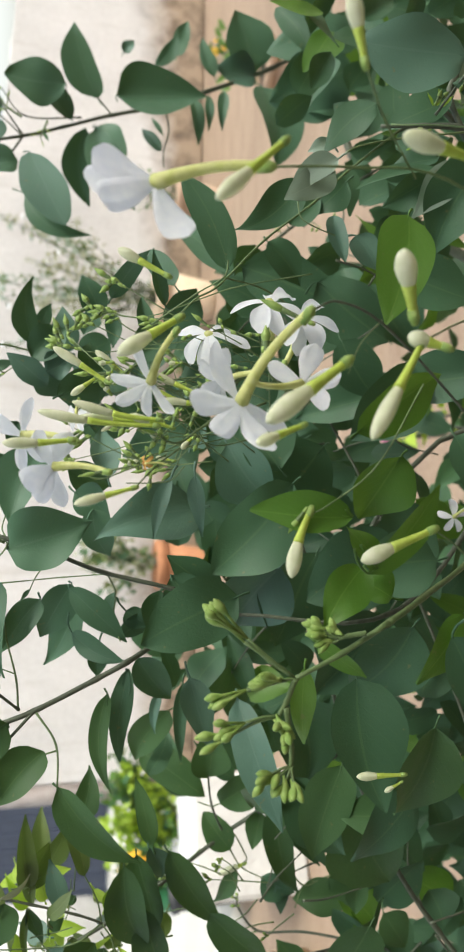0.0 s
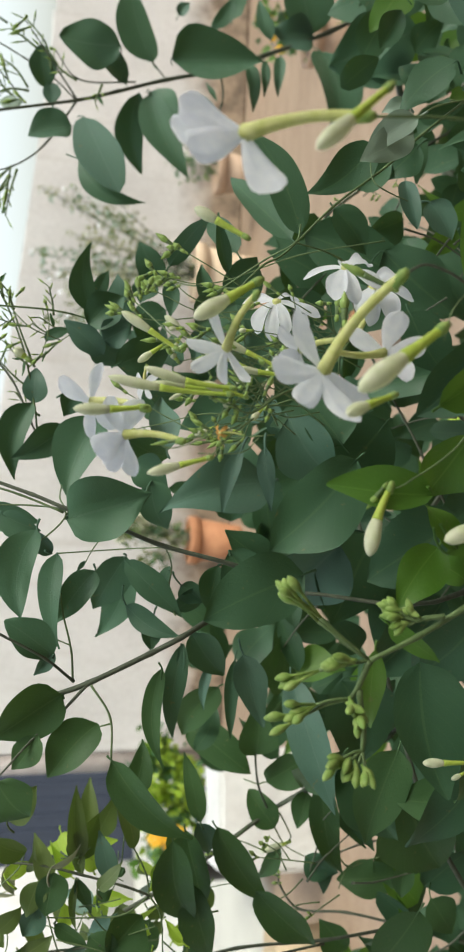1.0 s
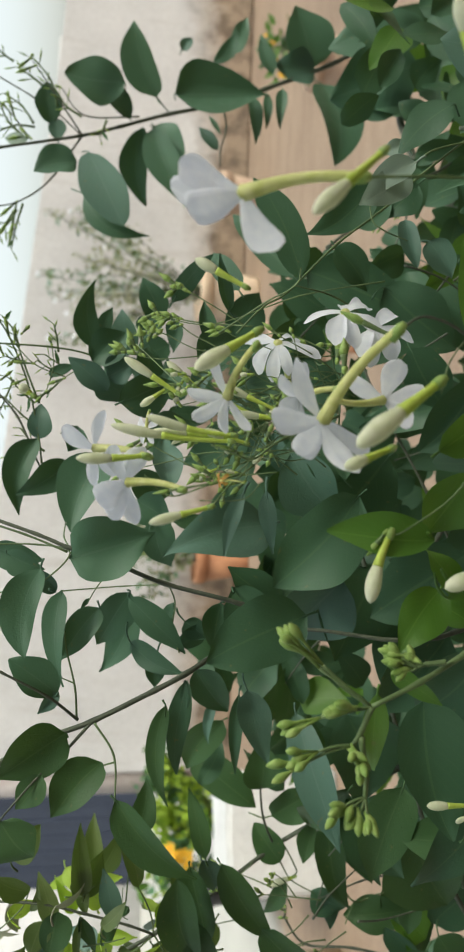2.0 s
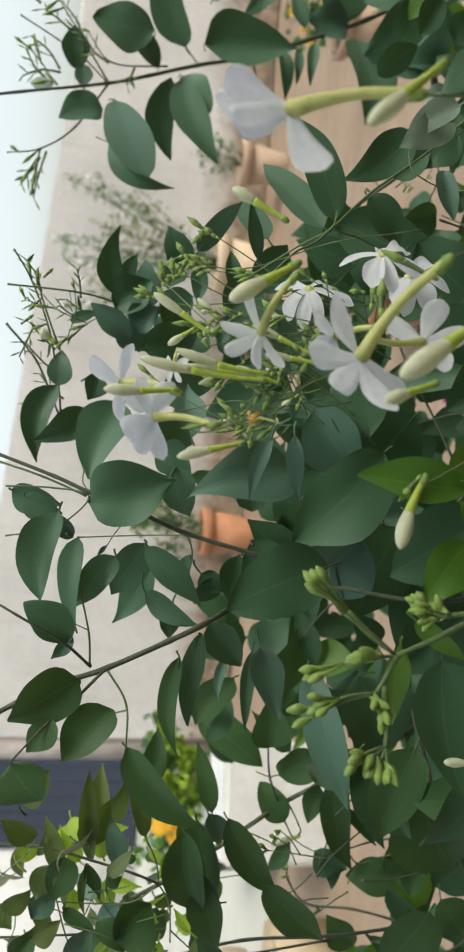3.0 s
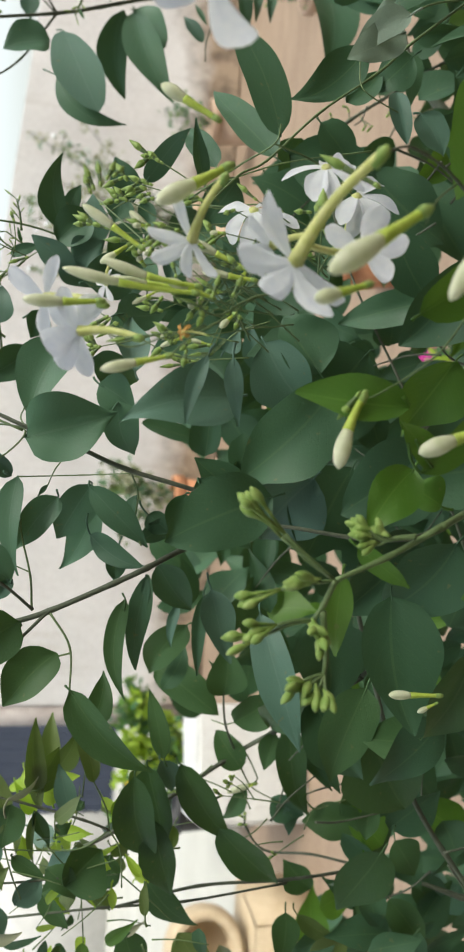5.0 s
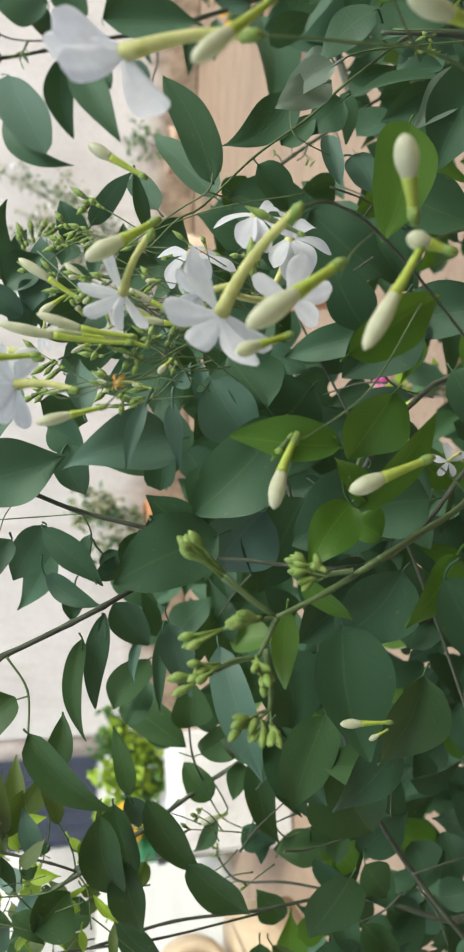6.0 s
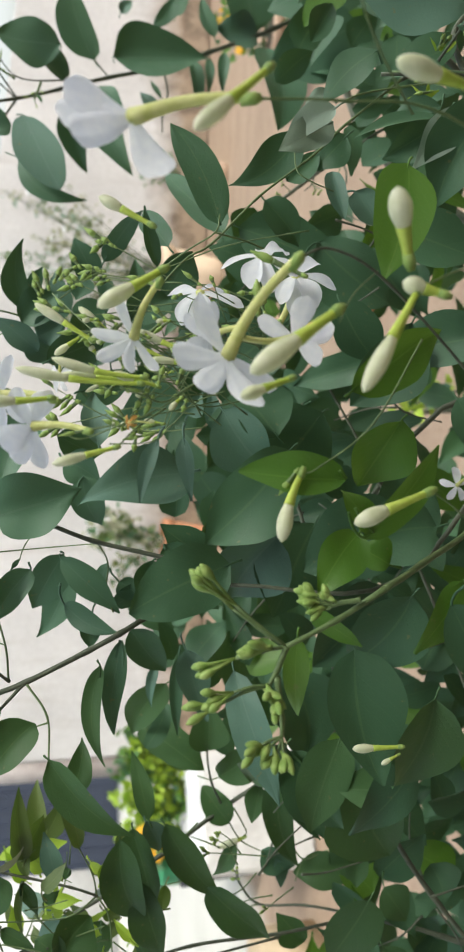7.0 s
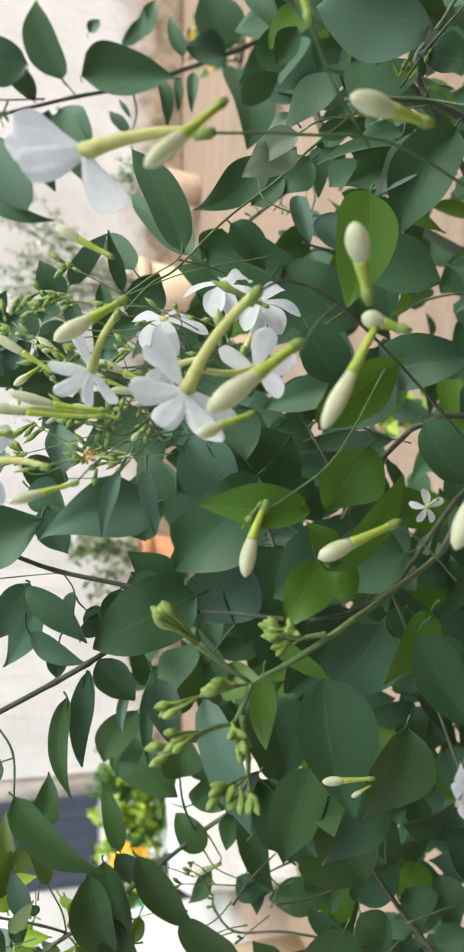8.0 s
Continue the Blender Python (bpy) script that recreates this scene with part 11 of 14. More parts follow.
leaf(inner_dark, (-0.2737, 0.4289, 0.9490), (-0.3137, 0.4369, 0.9480), 0.0194, -24, 0.12, shape=0.36)
leaf(inner_dark, (-0.3150, 0.4714, 0.9116), (-0.3186, 0.4618, 0.8902), 0.0220, -29, 0.12, shape=0.42)
leaf(inner_dark, (-0.3224, 0.4451, 1.0687), (-0.3309, 0.4506, 1.0992), 0.0163, 36, 0.12, shape=0.36)
leaf(inner_dark, (-0.3119, 0.4304, 1.0402), (-0.3095, 0.4226, 1.0838), 0.0218, 13, 0.12, shape=0.36)
leaf(inner_dark, (-0.3274, 0.4833, 1.0426), (-0.3611, 0.4859, 1.0101), 0.0208, -38, 0.12, shape=0.36)
leaf(inner_dark, (-0.3379, 0.4757, 1.0164), (-0.3321, 0.4650, 0.9906), 0.0199, 33, 0.12, shape=0.42)
leaf(inner_dark, (-0.3681, 0.4803, 0.9473), (-0.3278, 0.4786, 0.9510), 0.0192, 18, 0.12, shape=0.42)
leaf(inner_dark, (-0.3557, 0.4511, 0.9242), (-0.3229, 0.4507, 0.8935), 0.0283, -34, 0.12, shape=0.42)
leaf(inner_dark, (0.4176, 0.5680, 0.9420), (0.4306, 0.5740, 0.9786), 0.0323, -24, 0.12, shape=0.42)
leaf(inner_dark, (0.4387, 0.6084, 0.9038), (0.4680, 0.5958, 0.9276), 0.0292, 29, 0.12, shape=0.46)
leaf(inner_dark, (0.4232, 0.6472, 0.9974), (0.4312, 0.6561, 1.0536), 0.0249, 19, 0.12, shape=0.46)
leaf(inner_dark, (0.3980, 0.5468, 0.9987), (0.3638, 0.5675, 1.0023), 0.0297, 11, 0.12, shape=0.30)
leaf(inner_dark, (0.4056, 0.6008, 0.9571), (0.4093, 0.5867, 0.9191), 0.0330, -22, 0.12, shape=0.46)
leaf(inner_dark, (0.4299, 0.6061, 0.9244), (0.4324, 0.6026, 0.8667), 0.0297, -22, 0.12, shape=0.42)
leaf(inner_dark, (0.3738, 0.6389, 0.9627), (0.4403, 0.6484, 0.9486), 0.0444, -38, 0.12, shape=0.36)
leaf(inner_dark, (0.3323, 0.5430, 0.9530), (0.3690, 0.5229, 0.9389), 0.0313, 39, 0.12, shape=0.30)
leaf(inner_dark, (0.3988, 0.5822, 0.9080), (0.3583, 0.5659, 0.8855), 0.0322, 19, 0.12, shape=0.42)
leaf(inner_dark, (0.3739, 0.6281, 0.9531), (0.3430, 0.6478, 0.9858), 0.0208, 9, 0.12, shape=0.30)
leaf(inner_dark, (0.3153, 0.5539, 0.9137), (0.3510, 0.5758, 0.9462), 0.0243, -4, 0.12, shape=0.30)
leaf(inner_dark, (0.3250, 0.6143, 0.9722), (0.3238, 0.6234, 0.9192), 0.0296, 8, 0.12, shape=0.36)
leaf(inner_dark, (0.2752, 0.6198, 0.9510), (0.3102, 0.6243, 0.8942), 0.0224, 9, 0.12, shape=0.46)
leaf(inner_dark, (0.2833, 0.5692, 0.9406), (0.2899, 0.5712, 0.8987), 0.0266, -23, 0.12, shape=0.46)
leaf(inner_dark, (0.2530, 0.5814, 0.9895), (0.2509, 0.5833, 0.9346), 0.0160, 20, 0.12, shape=0.36)
leaf(inner_dark, (0.1846, 0.5847, 1.0746), (0.2222, 0.5904, 1.0754), 0.0299, -20, 0.12, shape=0.30)
leaf(inner_dark, (0.2187, 0.5550, 0.9904), (0.1810, 0.5393, 0.9920), 0.0205, 9, 0.12, shape=0.30)
leaf(inner_dark, (0.2371, 0.5567, 0.9417), (0.1905, 0.5674, 0.9372), 0.0228, -39, 0.12, shape=0.42)
leaf(inner_dark, (0.2061, 0.6393, 1.0657), (0.1770, 0.6174, 1.0428), 0.0279, 17, 0.12, shape=0.36)
leaf(inner_dark, (0.2159, 0.6387, 1.0115), (0.1901, 0.6441, 1.0634), 0.0162, 3, 0.12, shape=0.36)
leaf(inner_dark, (0.2032, 0.5982, 0.9597), (0.1758, 0.6201, 0.9999), 0.0293, -35, 0.12, shape=0.36)
leaf(inner_dark, (0.1650, 0.5543, 0.8951), (0.1997, 0.5415, 0.8975), 0.0192, -31, 0.12, shape=0.36)
leaf(inner_dark, (0.1636, 0.6701, 1.1475), (0.1312, 0.6484, 1.1131), 0.0213, 12, 0.12, shape=0.42)
leaf(inner_dark, (0.1480, 0.6180, 1.0403), (0.1846, 0.6259, 1.0332), 0.0338, -38, 0.12, shape=0.30)
leaf(inner_dark, (0.1367, 0.6620, 1.0875), (0.1274, 0.6869, 1.1217), 0.0242, 2, 0.12, shape=0.46)
leaf(inner_dark, (0.1237, 0.6769, 1.1028), (0.1177, 0.6496, 1.0602), 0.0283, -10, 0.12, shape=0.36)
leaf(inner_dark, (0.1276, 0.6109, 0.9170), (0.1209, 0.6049, 0.9566), 0.0232, -37, 0.12, shape=0.30)
leaf(inner_dark, (0.1566, 0.5827, 0.8750), (0.1145, 0.5908, 0.8735), 0.0241, 14, 0.12, shape=0.46)
leaf(inner_dark, (0.0912, 0.6489, 1.0883), (0.1179, 0.6657, 1.1256), 0.0269, -33, 0.12, shape=0.42)
leaf(inner_dark, (0.1154, 0.6436, 1.0782), (0.0597, 0.6283, 1.0793), 0.0190, 33, 0.12, shape=0.30)
leaf(inner_dark, (0.1042, 0.6564, 1.0704), (0.0906, 0.6549, 1.0360), 0.0232, -25, 0.12, shape=0.30)
leaf(inner_dark, (0.0812, 0.5715, 1.0615), (0.1164, 0.5712, 1.0459), 0.0203, 2, 0.12, shape=0.42)
leaf(inner_dark, (0.1001, 0.6276, 1.0090), (0.0985, 0.6135, 0.9586), 0.0279, 9, 0.12, shape=0.42)
leaf(inner_dark, (0.0985, 0.6217, 0.9883), (0.1037, 0.6107, 0.9586), 0.0260, 18, 0.12, shape=0.30)
leaf(inner_dark, (0.1253, 0.5950, 0.9013), (0.0693, 0.5947, 0.8990), 0.0272, -12, 0.12, shape=0.42)
leaf(inner_dark, (0.1295, 0.5731, 0.8585), (0.0887, 0.5635, 0.8951), 0.0210, 21, 0.12, shape=0.30)
leaf(inner_dark, (0.0631, 0.5943, 1.0102), (0.0553, 0.6080, 1.0496), 0.0280, -14, 0.12, shape=0.36)
leaf(inner_dark, (-0.0019, 0.6059, 1.1298), (0.0337, 0.6147, 1.1379), 0.0256, 7, 0.12, shape=0.42)
leaf(inner_dark, (0.0304, 0.6569, 1.0637), (0.0464, 0.6704, 1.1112), 0.0326, 17, 0.12, shape=0.42)
leaf(inner_dark, (0.0495, 0.6023, 1.0465), (0.0352, 0.6138, 1.0790), 0.0295, 32, 0.12, shape=0.42)
leaf(inner_dark, (0.0345, 0.6661, 1.0402), (0.0588, 0.6586, 0.9909), 0.0337, -10, 0.12, shape=0.30)
leaf(inner_dark, (0.0448, 0.5699, 1.0231), (0.0236, 0.5790, 0.9874), 0.0282, 8, 0.12, shape=0.46)
leaf(inner_dark, (0.0214, 0.6100, 0.9496), (0.0552, 0.5997, 0.9577), 0.0295, -17, 0.12, shape=0.46)
leaf(inner_dark, (-0.0122, 0.6700, 1.1617), (0.0124, 0.6776, 1.1027), 0.0298, 14, 0.12, shape=0.42)
leaf(inner_dark, (-0.0109, 0.6703, 1.1268), (0.0252, 0.6714, 1.0812), 0.0218, 8, 0.12, shape=0.46)
leaf(inner_dark, (-0.0110, 0.5665, 1.1271), (0.0083, 0.5659, 1.0915), 0.0288, -12, 0.12, shape=0.36)
leaf(inner_dark, (-0.0163, 0.6276, 1.0689), (0.0353, 0.6246, 1.0535), 0.0182, 12, 0.12, shape=0.36)
leaf(inner_dark, (-0.0156, 0.6140, 1.0137), (0.0146, 0.5933, 0.9835), 0.0371, 30, 0.12, shape=0.46)
leaf(inner_dark, (0.0314, 0.5724, 0.9725), (-0.0068, 0.5805, 0.9756), 0.0229, -23, 0.12, shape=0.46)
leaf(inner_dark, (-0.0191, 0.6025, 1.0891), (-0.0636, 0.5841, 1.0983), 0.0255, 1, 0.12, shape=0.42)
leaf(inner_dark, (-0.0431, 0.6460, 1.0302), (0.0029, 0.6415, 1.0477), 0.0244, -24, 0.12, shape=0.30)
leaf(inner_dark, (-0.0404, 0.6113, 1.0632), (-0.0337, 0.5904, 1.0167), 0.0324, -25, 0.12, shape=0.46)
leaf(inner_dark, (-0.0183, 0.5794, 0.9837), (-0.0361, 0.5695, 1.0158), 0.0243, -3, 0.12, shape=0.46)
leaf(inner_dark, (-0.0018, 0.6218, 0.9545), (-0.0564, 0.6111, 0.9764), 0.0335, -30, 0.12, shape=0.46)
leaf(inner_dark, (-0.0032, 0.5936, 0.9501), (-0.0424, 0.5936, 0.9385), 0.0215, 8, 0.12, shape=0.30)
leaf(inner_dark, (-0.0252, 0.5649, 0.8519), (-0.0407, 0.5607, 0.9061), 0.0173, -14, 0.12, shape=0.30)
leaf(inner_dark, (-0.0578, 0.6786, 1.0966), (-0.0643, 0.6830, 1.0314), 0.0192, 20, 0.12, shape=0.30)
leaf(inner_dark, (-0.0931, 0.6132, 1.0410), (-0.0542, 0.6063, 1.0017), 0.0279, 11, 0.12, shape=0.46)
leaf(inner_dark, (-0.0734, 0.5597, 0.9031), (-0.0476, 0.5509, 0.9585), 0.0255, -13, 0.12, shape=0.46)
leaf(inner_dark, (-0.0827, 0.6115, 1.1243), (-0.1135, 0.5920, 1.1240), 0.0183, -31, 0.12, shape=0.42)
leaf(inner_dark, (-0.1214, 0.5870, 1.1070), (-0.0727, 0.5906, 1.0833), 0.0311, 20, 0.12, shape=0.36)
leaf(inner_dark, (-0.0870, 0.5702, 1.0233), (-0.0685, 0.5652, 1.0592), 0.0318, -32, 0.12, shape=0.36)
leaf(inner_dark, (-0.0658, 0.5574, 0.9956), (-0.1075, 0.5718, 1.0256), 0.0209, 9, 0.12, shape=0.36)
leaf(inner_dark, (-0.1243, 0.5947, 0.9441), (-0.0677, 0.6022, 0.9364), 0.0377, 33, 0.12, shape=0.42)
leaf(inner_dark, (-0.0854, 0.5708, 0.8902), (-0.0937, 0.5615, 0.9413), 0.0250, -20, 0.12, shape=0.42)
leaf(inner_dark, (-0.0626, 0.5861, 0.8856), (-0.1104, 0.5813, 0.8690), 0.0242, -3, 0.12, shape=0.36)
leaf(inner_dark, (-0.1378, 0.6359, 1.0636), (-0.1201, 0.6613, 1.1135), 0.0227, 30, 0.12, shape=0.46)
leaf(inner_dark, (-0.1658, 0.6722, 1.1660), (-0.1538, 0.6683, 1.1202), 0.0183, -4, 0.12, shape=0.46)
leaf(inner_dark, (-0.1693, 0.5797, 1.1026), (-0.1121, 0.5628, 1.1033), 0.0367, 40, 0.12, shape=0.46)
leaf(inner_dark, (-0.1729, 0.6083, 1.0306), (-0.1226, 0.6133, 1.0343), 0.0271, -19, 0.12, shape=0.42)
leaf(inner_dark, (-0.1625, 0.5659, 1.0317), (-0.1358, 0.5508, 0.9983), 0.0236, -4, 0.12, shape=0.30)
leaf(inner_dark, (-0.1580, 0.5926, 0.8966), (-0.1318, 0.6025, 0.9392), 0.0211, -19, 0.12, shape=0.36)
leaf(inner_dark, (-0.1415, 0.6366, 0.8717), (-0.1747, 0.6292, 0.8633), 0.0391, 32, 0.12, shape=0.36)
leaf(inner_dark, (-0.1862, 0.5711, 1.0428), (-0.1563, 0.5716, 1.0908), 0.0162, 12, 0.12, shape=0.36)
leaf(inner_dark, (-0.1527, 0.5632, 1.0215), (-0.1867, 0.5676, 1.0490), 0.0166, 1, 0.12, shape=0.46)
leaf(inner_dark, (-0.1830, 0.6250, 0.9337), (-0.1957, 0.6507, 0.9864), 0.0287, 27, 0.12, shape=0.46)
leaf(inner_dark, (-0.1728, 0.6238, 0.9626), (-0.1790, 0.6064, 0.9296), 0.0241, 7, 0.12, shape=0.42)
leaf(inner_dark, (-0.1845, 0.6179, 0.8984), (-0.1967, 0.6112, 0.8485), 0.0289, -12, 0.12, shape=0.42)
leaf(inner_dark, (-0.2572, 0.6251, 0.9223), (-0.2196, 0.6397, 0.9265), 0.0319, -26, 0.12, shape=0.30)
leaf(inner_dark, (-0.1877, 0.5883, 0.9018), (-0.2411, 0.5933, 0.8818), 0.0202, -24, 0.12, shape=0.42)
leaf(inner_dark, (-0.2103, 0.5894, 0.8384), (-0.2374, 0.5885, 0.8762), 0.0202, 13, 0.12, shape=0.30)
leaf(inner_dark, (-0.2117, 0.5670, 1.0082), (-0.2466, 0.5557, 1.0061), 0.0228, 39, 0.12, shape=0.36)
leaf(inner_dark, (-0.2339, 0.6076, 0.8977), (-0.2589, 0.6167, 0.9231), 0.0295, 30, 0.12, shape=0.46)
leaf(inner_dark, (-0.2061, 0.5818, 0.8909), (-0.2611, 0.5952, 0.8811), 0.0197, -11, 0.12, shape=0.30)
leaf(inner_dark, (-0.2368, 0.6050, 0.8372), (-0.2693, 0.5937, 0.8678), 0.0275, 0, 0.12, shape=0.46)
leaf(inner_dark, (-0.3081, 0.6367, 0.9666), (-0.2630, 0.6372, 0.9707), 0.0236, 29, 0.12, shape=0.30)
leaf(inner_dark, (-0.2474, 0.5742, 0.9869), (-0.2831, 0.5836, 0.9410), 0.0378, -37, 0.12, shape=0.36)
leaf(inner_dark, (-0.3161, 0.6206, 0.8426), (-0.2847, 0.6130, 0.8990), 0.0221, -35, 0.12, shape=0.42)
leaf(inner_dark, (-0.2940, 0.5769, 0.9654), (-0.3102, 0.5605, 0.9193), 0.0238, -31, 0.12, shape=0.46)
leaf(inner_dark, (-0.2979, 0.6051, 0.8543), (-0.3125, 0.6168, 0.9069), 0.0182, -3, 0.12, shape=0.46)
leaf(inner_dark, (-0.3332, 0.6239, 0.9953), (-0.3456, 0.6102, 0.9640), 0.0354, -27, 0.12, shape=0.36)
leaf(inner_dark, (-0.3870, 0.6540, 0.9728), (-0.4127, 0.6474, 0.9357), 0.0259, 13, 0.12, shape=0.42)
leaf(inner_dark, (-0.3641, 0.6026, 0.9344), (-0.3608, 0.5864, 0.8982), 0.0177, -2, 0.12, shape=0.42)
leaf(inner_dark, (-0.3551, 0.5445, 1.0079), (-0.3912, 0.5485, 0.9926), 0.0260, -30, 0.12, shape=0.30)
leaf(inner_dark, (-0.4384, 0.6250, 0.9502), (-0.4146, 0.6177, 0.9147), 0.0320, -12, 0.12, shape=0.42)
leaf(inner_dark, (-0.4472, 0.6137, 0.8401), (-0.4093, 0.6208, 0.8330), 0.0330, 3, 0.12, shape=0.30)
leaf(inner_dark, (-0.4535, 0.6324, 0.9576), (-0.4558, 0.6296, 1.0108), 0.0235, 27, 0.12, shape=0.36)
leaf(inner_dark, (-0.4363, 0.6101, 0.8498), (-0.4279, 0.6013, 0.8949), 0.0161, -4, 0.12, shape=0.46)
leaf(inner_dark, (-0.4140, 0.5474, 0.8491), (-0.3935, 0.5539, 0.8694), 0.0169, 12, 0.12, shape=0.46)
leaf(inner_dark, (0.6154, 0.8298, 0.9487), (0.5650, 0.8526, 0.9626), 0.0416, 8, 0.12, shape=0.30)
leaf(inner_dark, (0.5933, 0.8386, 0.8693), (0.5938, 0.8371, 0.9216), 0.0225, -13, 0.12, shape=0.36)
leaf(inner_dark, (0.5935, 0.7776, 0.8236), (0.5527, 0.7824, 0.8747), 0.0470, 26, 0.12, shape=0.30)
leaf(inner_dark, (0.5912, 0.7548, 0.8132), (0.5474, 0.7566, 0.8036), 0.0385, 4, 0.12, shape=0.42)
leaf(inner_dark, (0.5875, 0.8482, 0.8680), (0.5501, 0.8630, 0.9329), 0.0428, 31, 0.12, shape=0.42)
leaf(inner_dark, (0.5724, 0.7563, 0.7615), (0.5288, 0.7644, 0.7847), 0.0347, -38, 0.12, shape=0.36)
leaf(inner_dark, (0.4650, 0.8163, 0.8530), (0.5444, 0.8201, 0.8563), 0.0343, 9, 0.12, shape=0.46)
leaf(inner_dark, (0.4669, 0.7428, 0.8706), (0.5067, 0.7466, 0.8380), 0.0250, -25, 0.12, shape=0.42)
leaf(inner_dark, (0.5383, 0.8102, 0.7827), (0.5392, 0.8062, 0.7295), 0.0412, 1, 0.12, shape=0.30)
leaf(inner_dark, (0.4085, 0.7290, 0.9852), (0.4384, 0.7355, 0.9453), 0.0399, -23, 0.12, shape=0.42)
leaf(inner_dark, (0.4810, 0.7856, 0.8734), (0.4243, 0.7821, 0.9025), 0.0371, 14, 0.12, shape=0.42)
leaf(inner_dark, (0.4969, 0.8469, 0.8147), (0.4611, 0.8424, 0.7760), 0.0291, -26, 0.12, shape=0.30)
leaf(inner_dark, (0.4413, 0.7997, 0.7544), (0.4888, 0.7970, 0.7764), 0.0369, -27, 0.12, shape=0.30)
leaf(inner_dark, (0.4318, 0.7012, 0.7660), (0.4237, 0.7186, 0.8154), 0.0285, -4, 0.12, shape=0.30)
leaf(inner_dark, (0.4108, 0.8083, 0.7806), (0.4478, 0.8050, 0.7486), 0.0396, 35, 0.12, shape=0.30)
leaf(inner_dark, (0.3993, 0.7819, 0.8766), (0.3428, 0.7836, 0.9030), 0.0383, -35, 0.12, shape=0.30)
leaf(inner_dark, (0.3120, 0.7680, 0.9095), (0.3145, 0.7714, 0.8357), 0.0382, 29, 0.12, shape=0.42)
leaf(inner_dark, (0.3282, 0.7730, 0.7973), (0.3063, 0.7763, 0.8657), 0.0380, -39, 0.12, shape=0.36)
leaf(inner_dark, (0.3179, 0.7589, 0.7015), (0.3173, 0.7732, 0.7524), 0.0545, -38, 0.12, shape=0.42)
leaf(inner_dark, (0.2885, 0.7995, 0.8408), (0.2466, 0.8085, 0.8483), 0.0393, -15, 0.12, shape=0.42)
leaf(inner_dark, (0.3089, 0.8218, 0.7711), (0.2501, 0.8208, 0.7993), 0.0462, -34, 0.12, shape=0.30)
leaf(inner_dark, (0.2390, 0.7503, 0.7723), (0.2957, 0.7400, 0.7429), 0.0412, 1, 0.12, shape=0.36)
leaf(inner_dark, (0.1874, 0.7973, 1.0697), (0.2280, 0.8095, 1.0415), 0.0341, -10, 0.12, shape=0.46)
leaf(inner_dark, (0.2856, 0.8505, 0.9314), (0.2196, 0.8457, 0.9159), 0.0414, 8, 0.12, shape=0.30)
leaf(inner_dark, (0.2261, 0.8364, 0.7866), (0.2808, 0.8296, 0.7827), 0.0265, -14, 0.12, shape=0.42)
leaf(inner_dark, (0.2751, 0.7417, 0.7729), (0.2031, 0.7225, 0.7676), 0.0349, 10, 0.12, shape=0.46)
leaf(inner_dark, (0.1498, 0.7753, 1.0455), (0.1712, 0.7694, 1.1126), 0.0360, -32, 0.12, shape=0.42)
leaf(inner_dark, (0.2162, 0.8195, 0.9860), (0.1506, 0.8154, 1.0021), 0.0271, 27, 0.12, shape=0.30)
leaf(inner_dark, (0.1517, 0.7282, 0.7454), (0.2071, 0.7455, 0.7430), 0.0215, 1, 0.12, shape=0.36)
leaf(inner_dark, (0.1140, 0.8284, 1.0975), (0.1213, 0.8230, 1.0423), 0.0431, -22, 0.12, shape=0.30)
leaf(inner_dark, (0.1576, 0.7774, 1.0280), (0.1072, 0.7632, 0.9919), 0.0208, -20, 0.12, shape=0.30)
leaf(inner_dark, (0.1229, 0.7879, 0.9232), (0.1564, 0.7810, 0.8717), 0.0389, -23, 0.12, shape=0.36)
leaf(inner_dark, (0.0712, 0.7684, 1.0796), (0.0685, 0.7441, 1.0164), 0.0283, 12, 0.12, shape=0.36)
leaf(inner_dark, (0.0902, 0.8325, 1.0158), (0.1298, 0.8225, 0.9857), 0.0488, -28, 0.12, shape=0.30)
leaf(inner_dark, (0.0958, 0.8325, 0.8741), (0.1429, 0.8281, 0.8238), 0.0284, 39, 0.12, shape=0.30)
leaf(inner_dark, (0.1228, 0.8230, 0.7515), (0.0721, 0.8150, 0.7391), 0.0335, 13, 0.12, shape=0.42)
leaf(inner_dark, (0.0749, 0.8198, 1.0763), (0.0343, 0.8250, 1.0480), 0.0336, -32, 0.12, shape=0.42)
leaf(inner_dark, (0.0297, 0.7809, 1.0708), (0.0356, 0.7587, 1.0187), 0.0243, -38, 0.12, shape=0.36)
leaf(inner_dark, (0.0495, 0.8302, 1.0094), (0.0705, 0.8139, 0.9642), 0.0394, 17, 0.12, shape=0.46)
leaf(inner_dark, (0.0554, 0.7468, 0.8271), (0.0292, 0.7360, 0.7673), 0.0430, 18, 0.12, shape=0.36)
leaf(inner_dark, (0.0056, 0.8002, 1.1238), (-0.0383, 0.7853, 1.1152), 0.0479, 34, 0.12, shape=0.30)
leaf(inner_dark, (-0.0093, 0.7444, 1.1056), (0.0315, 0.7304, 1.0858), 0.0387, -27, 0.12, shape=0.30)
leaf(inner_dark, (0.0325, 0.7381, 1.0082), (-0.0290, 0.7443, 1.0344), 0.0235, 11, 0.12, shape=0.36)
leaf(inner_dark, (0.0008, 0.8538, 0.9056), (0.0338, 0.8668, 0.9431), 0.0315, 2, 0.12, shape=0.36)
leaf(inner_dark, (-0.0075, 0.7172, 0.8812), (0.0359, 0.7035, 0.9103), 0.0247, 39, 0.12, shape=0.42)
leaf(inner_dark, (0.0006, 0.7029, 0.7497), (0.0112, 0.7288, 0.7855), 0.0254, -30, 0.12, shape=0.30)
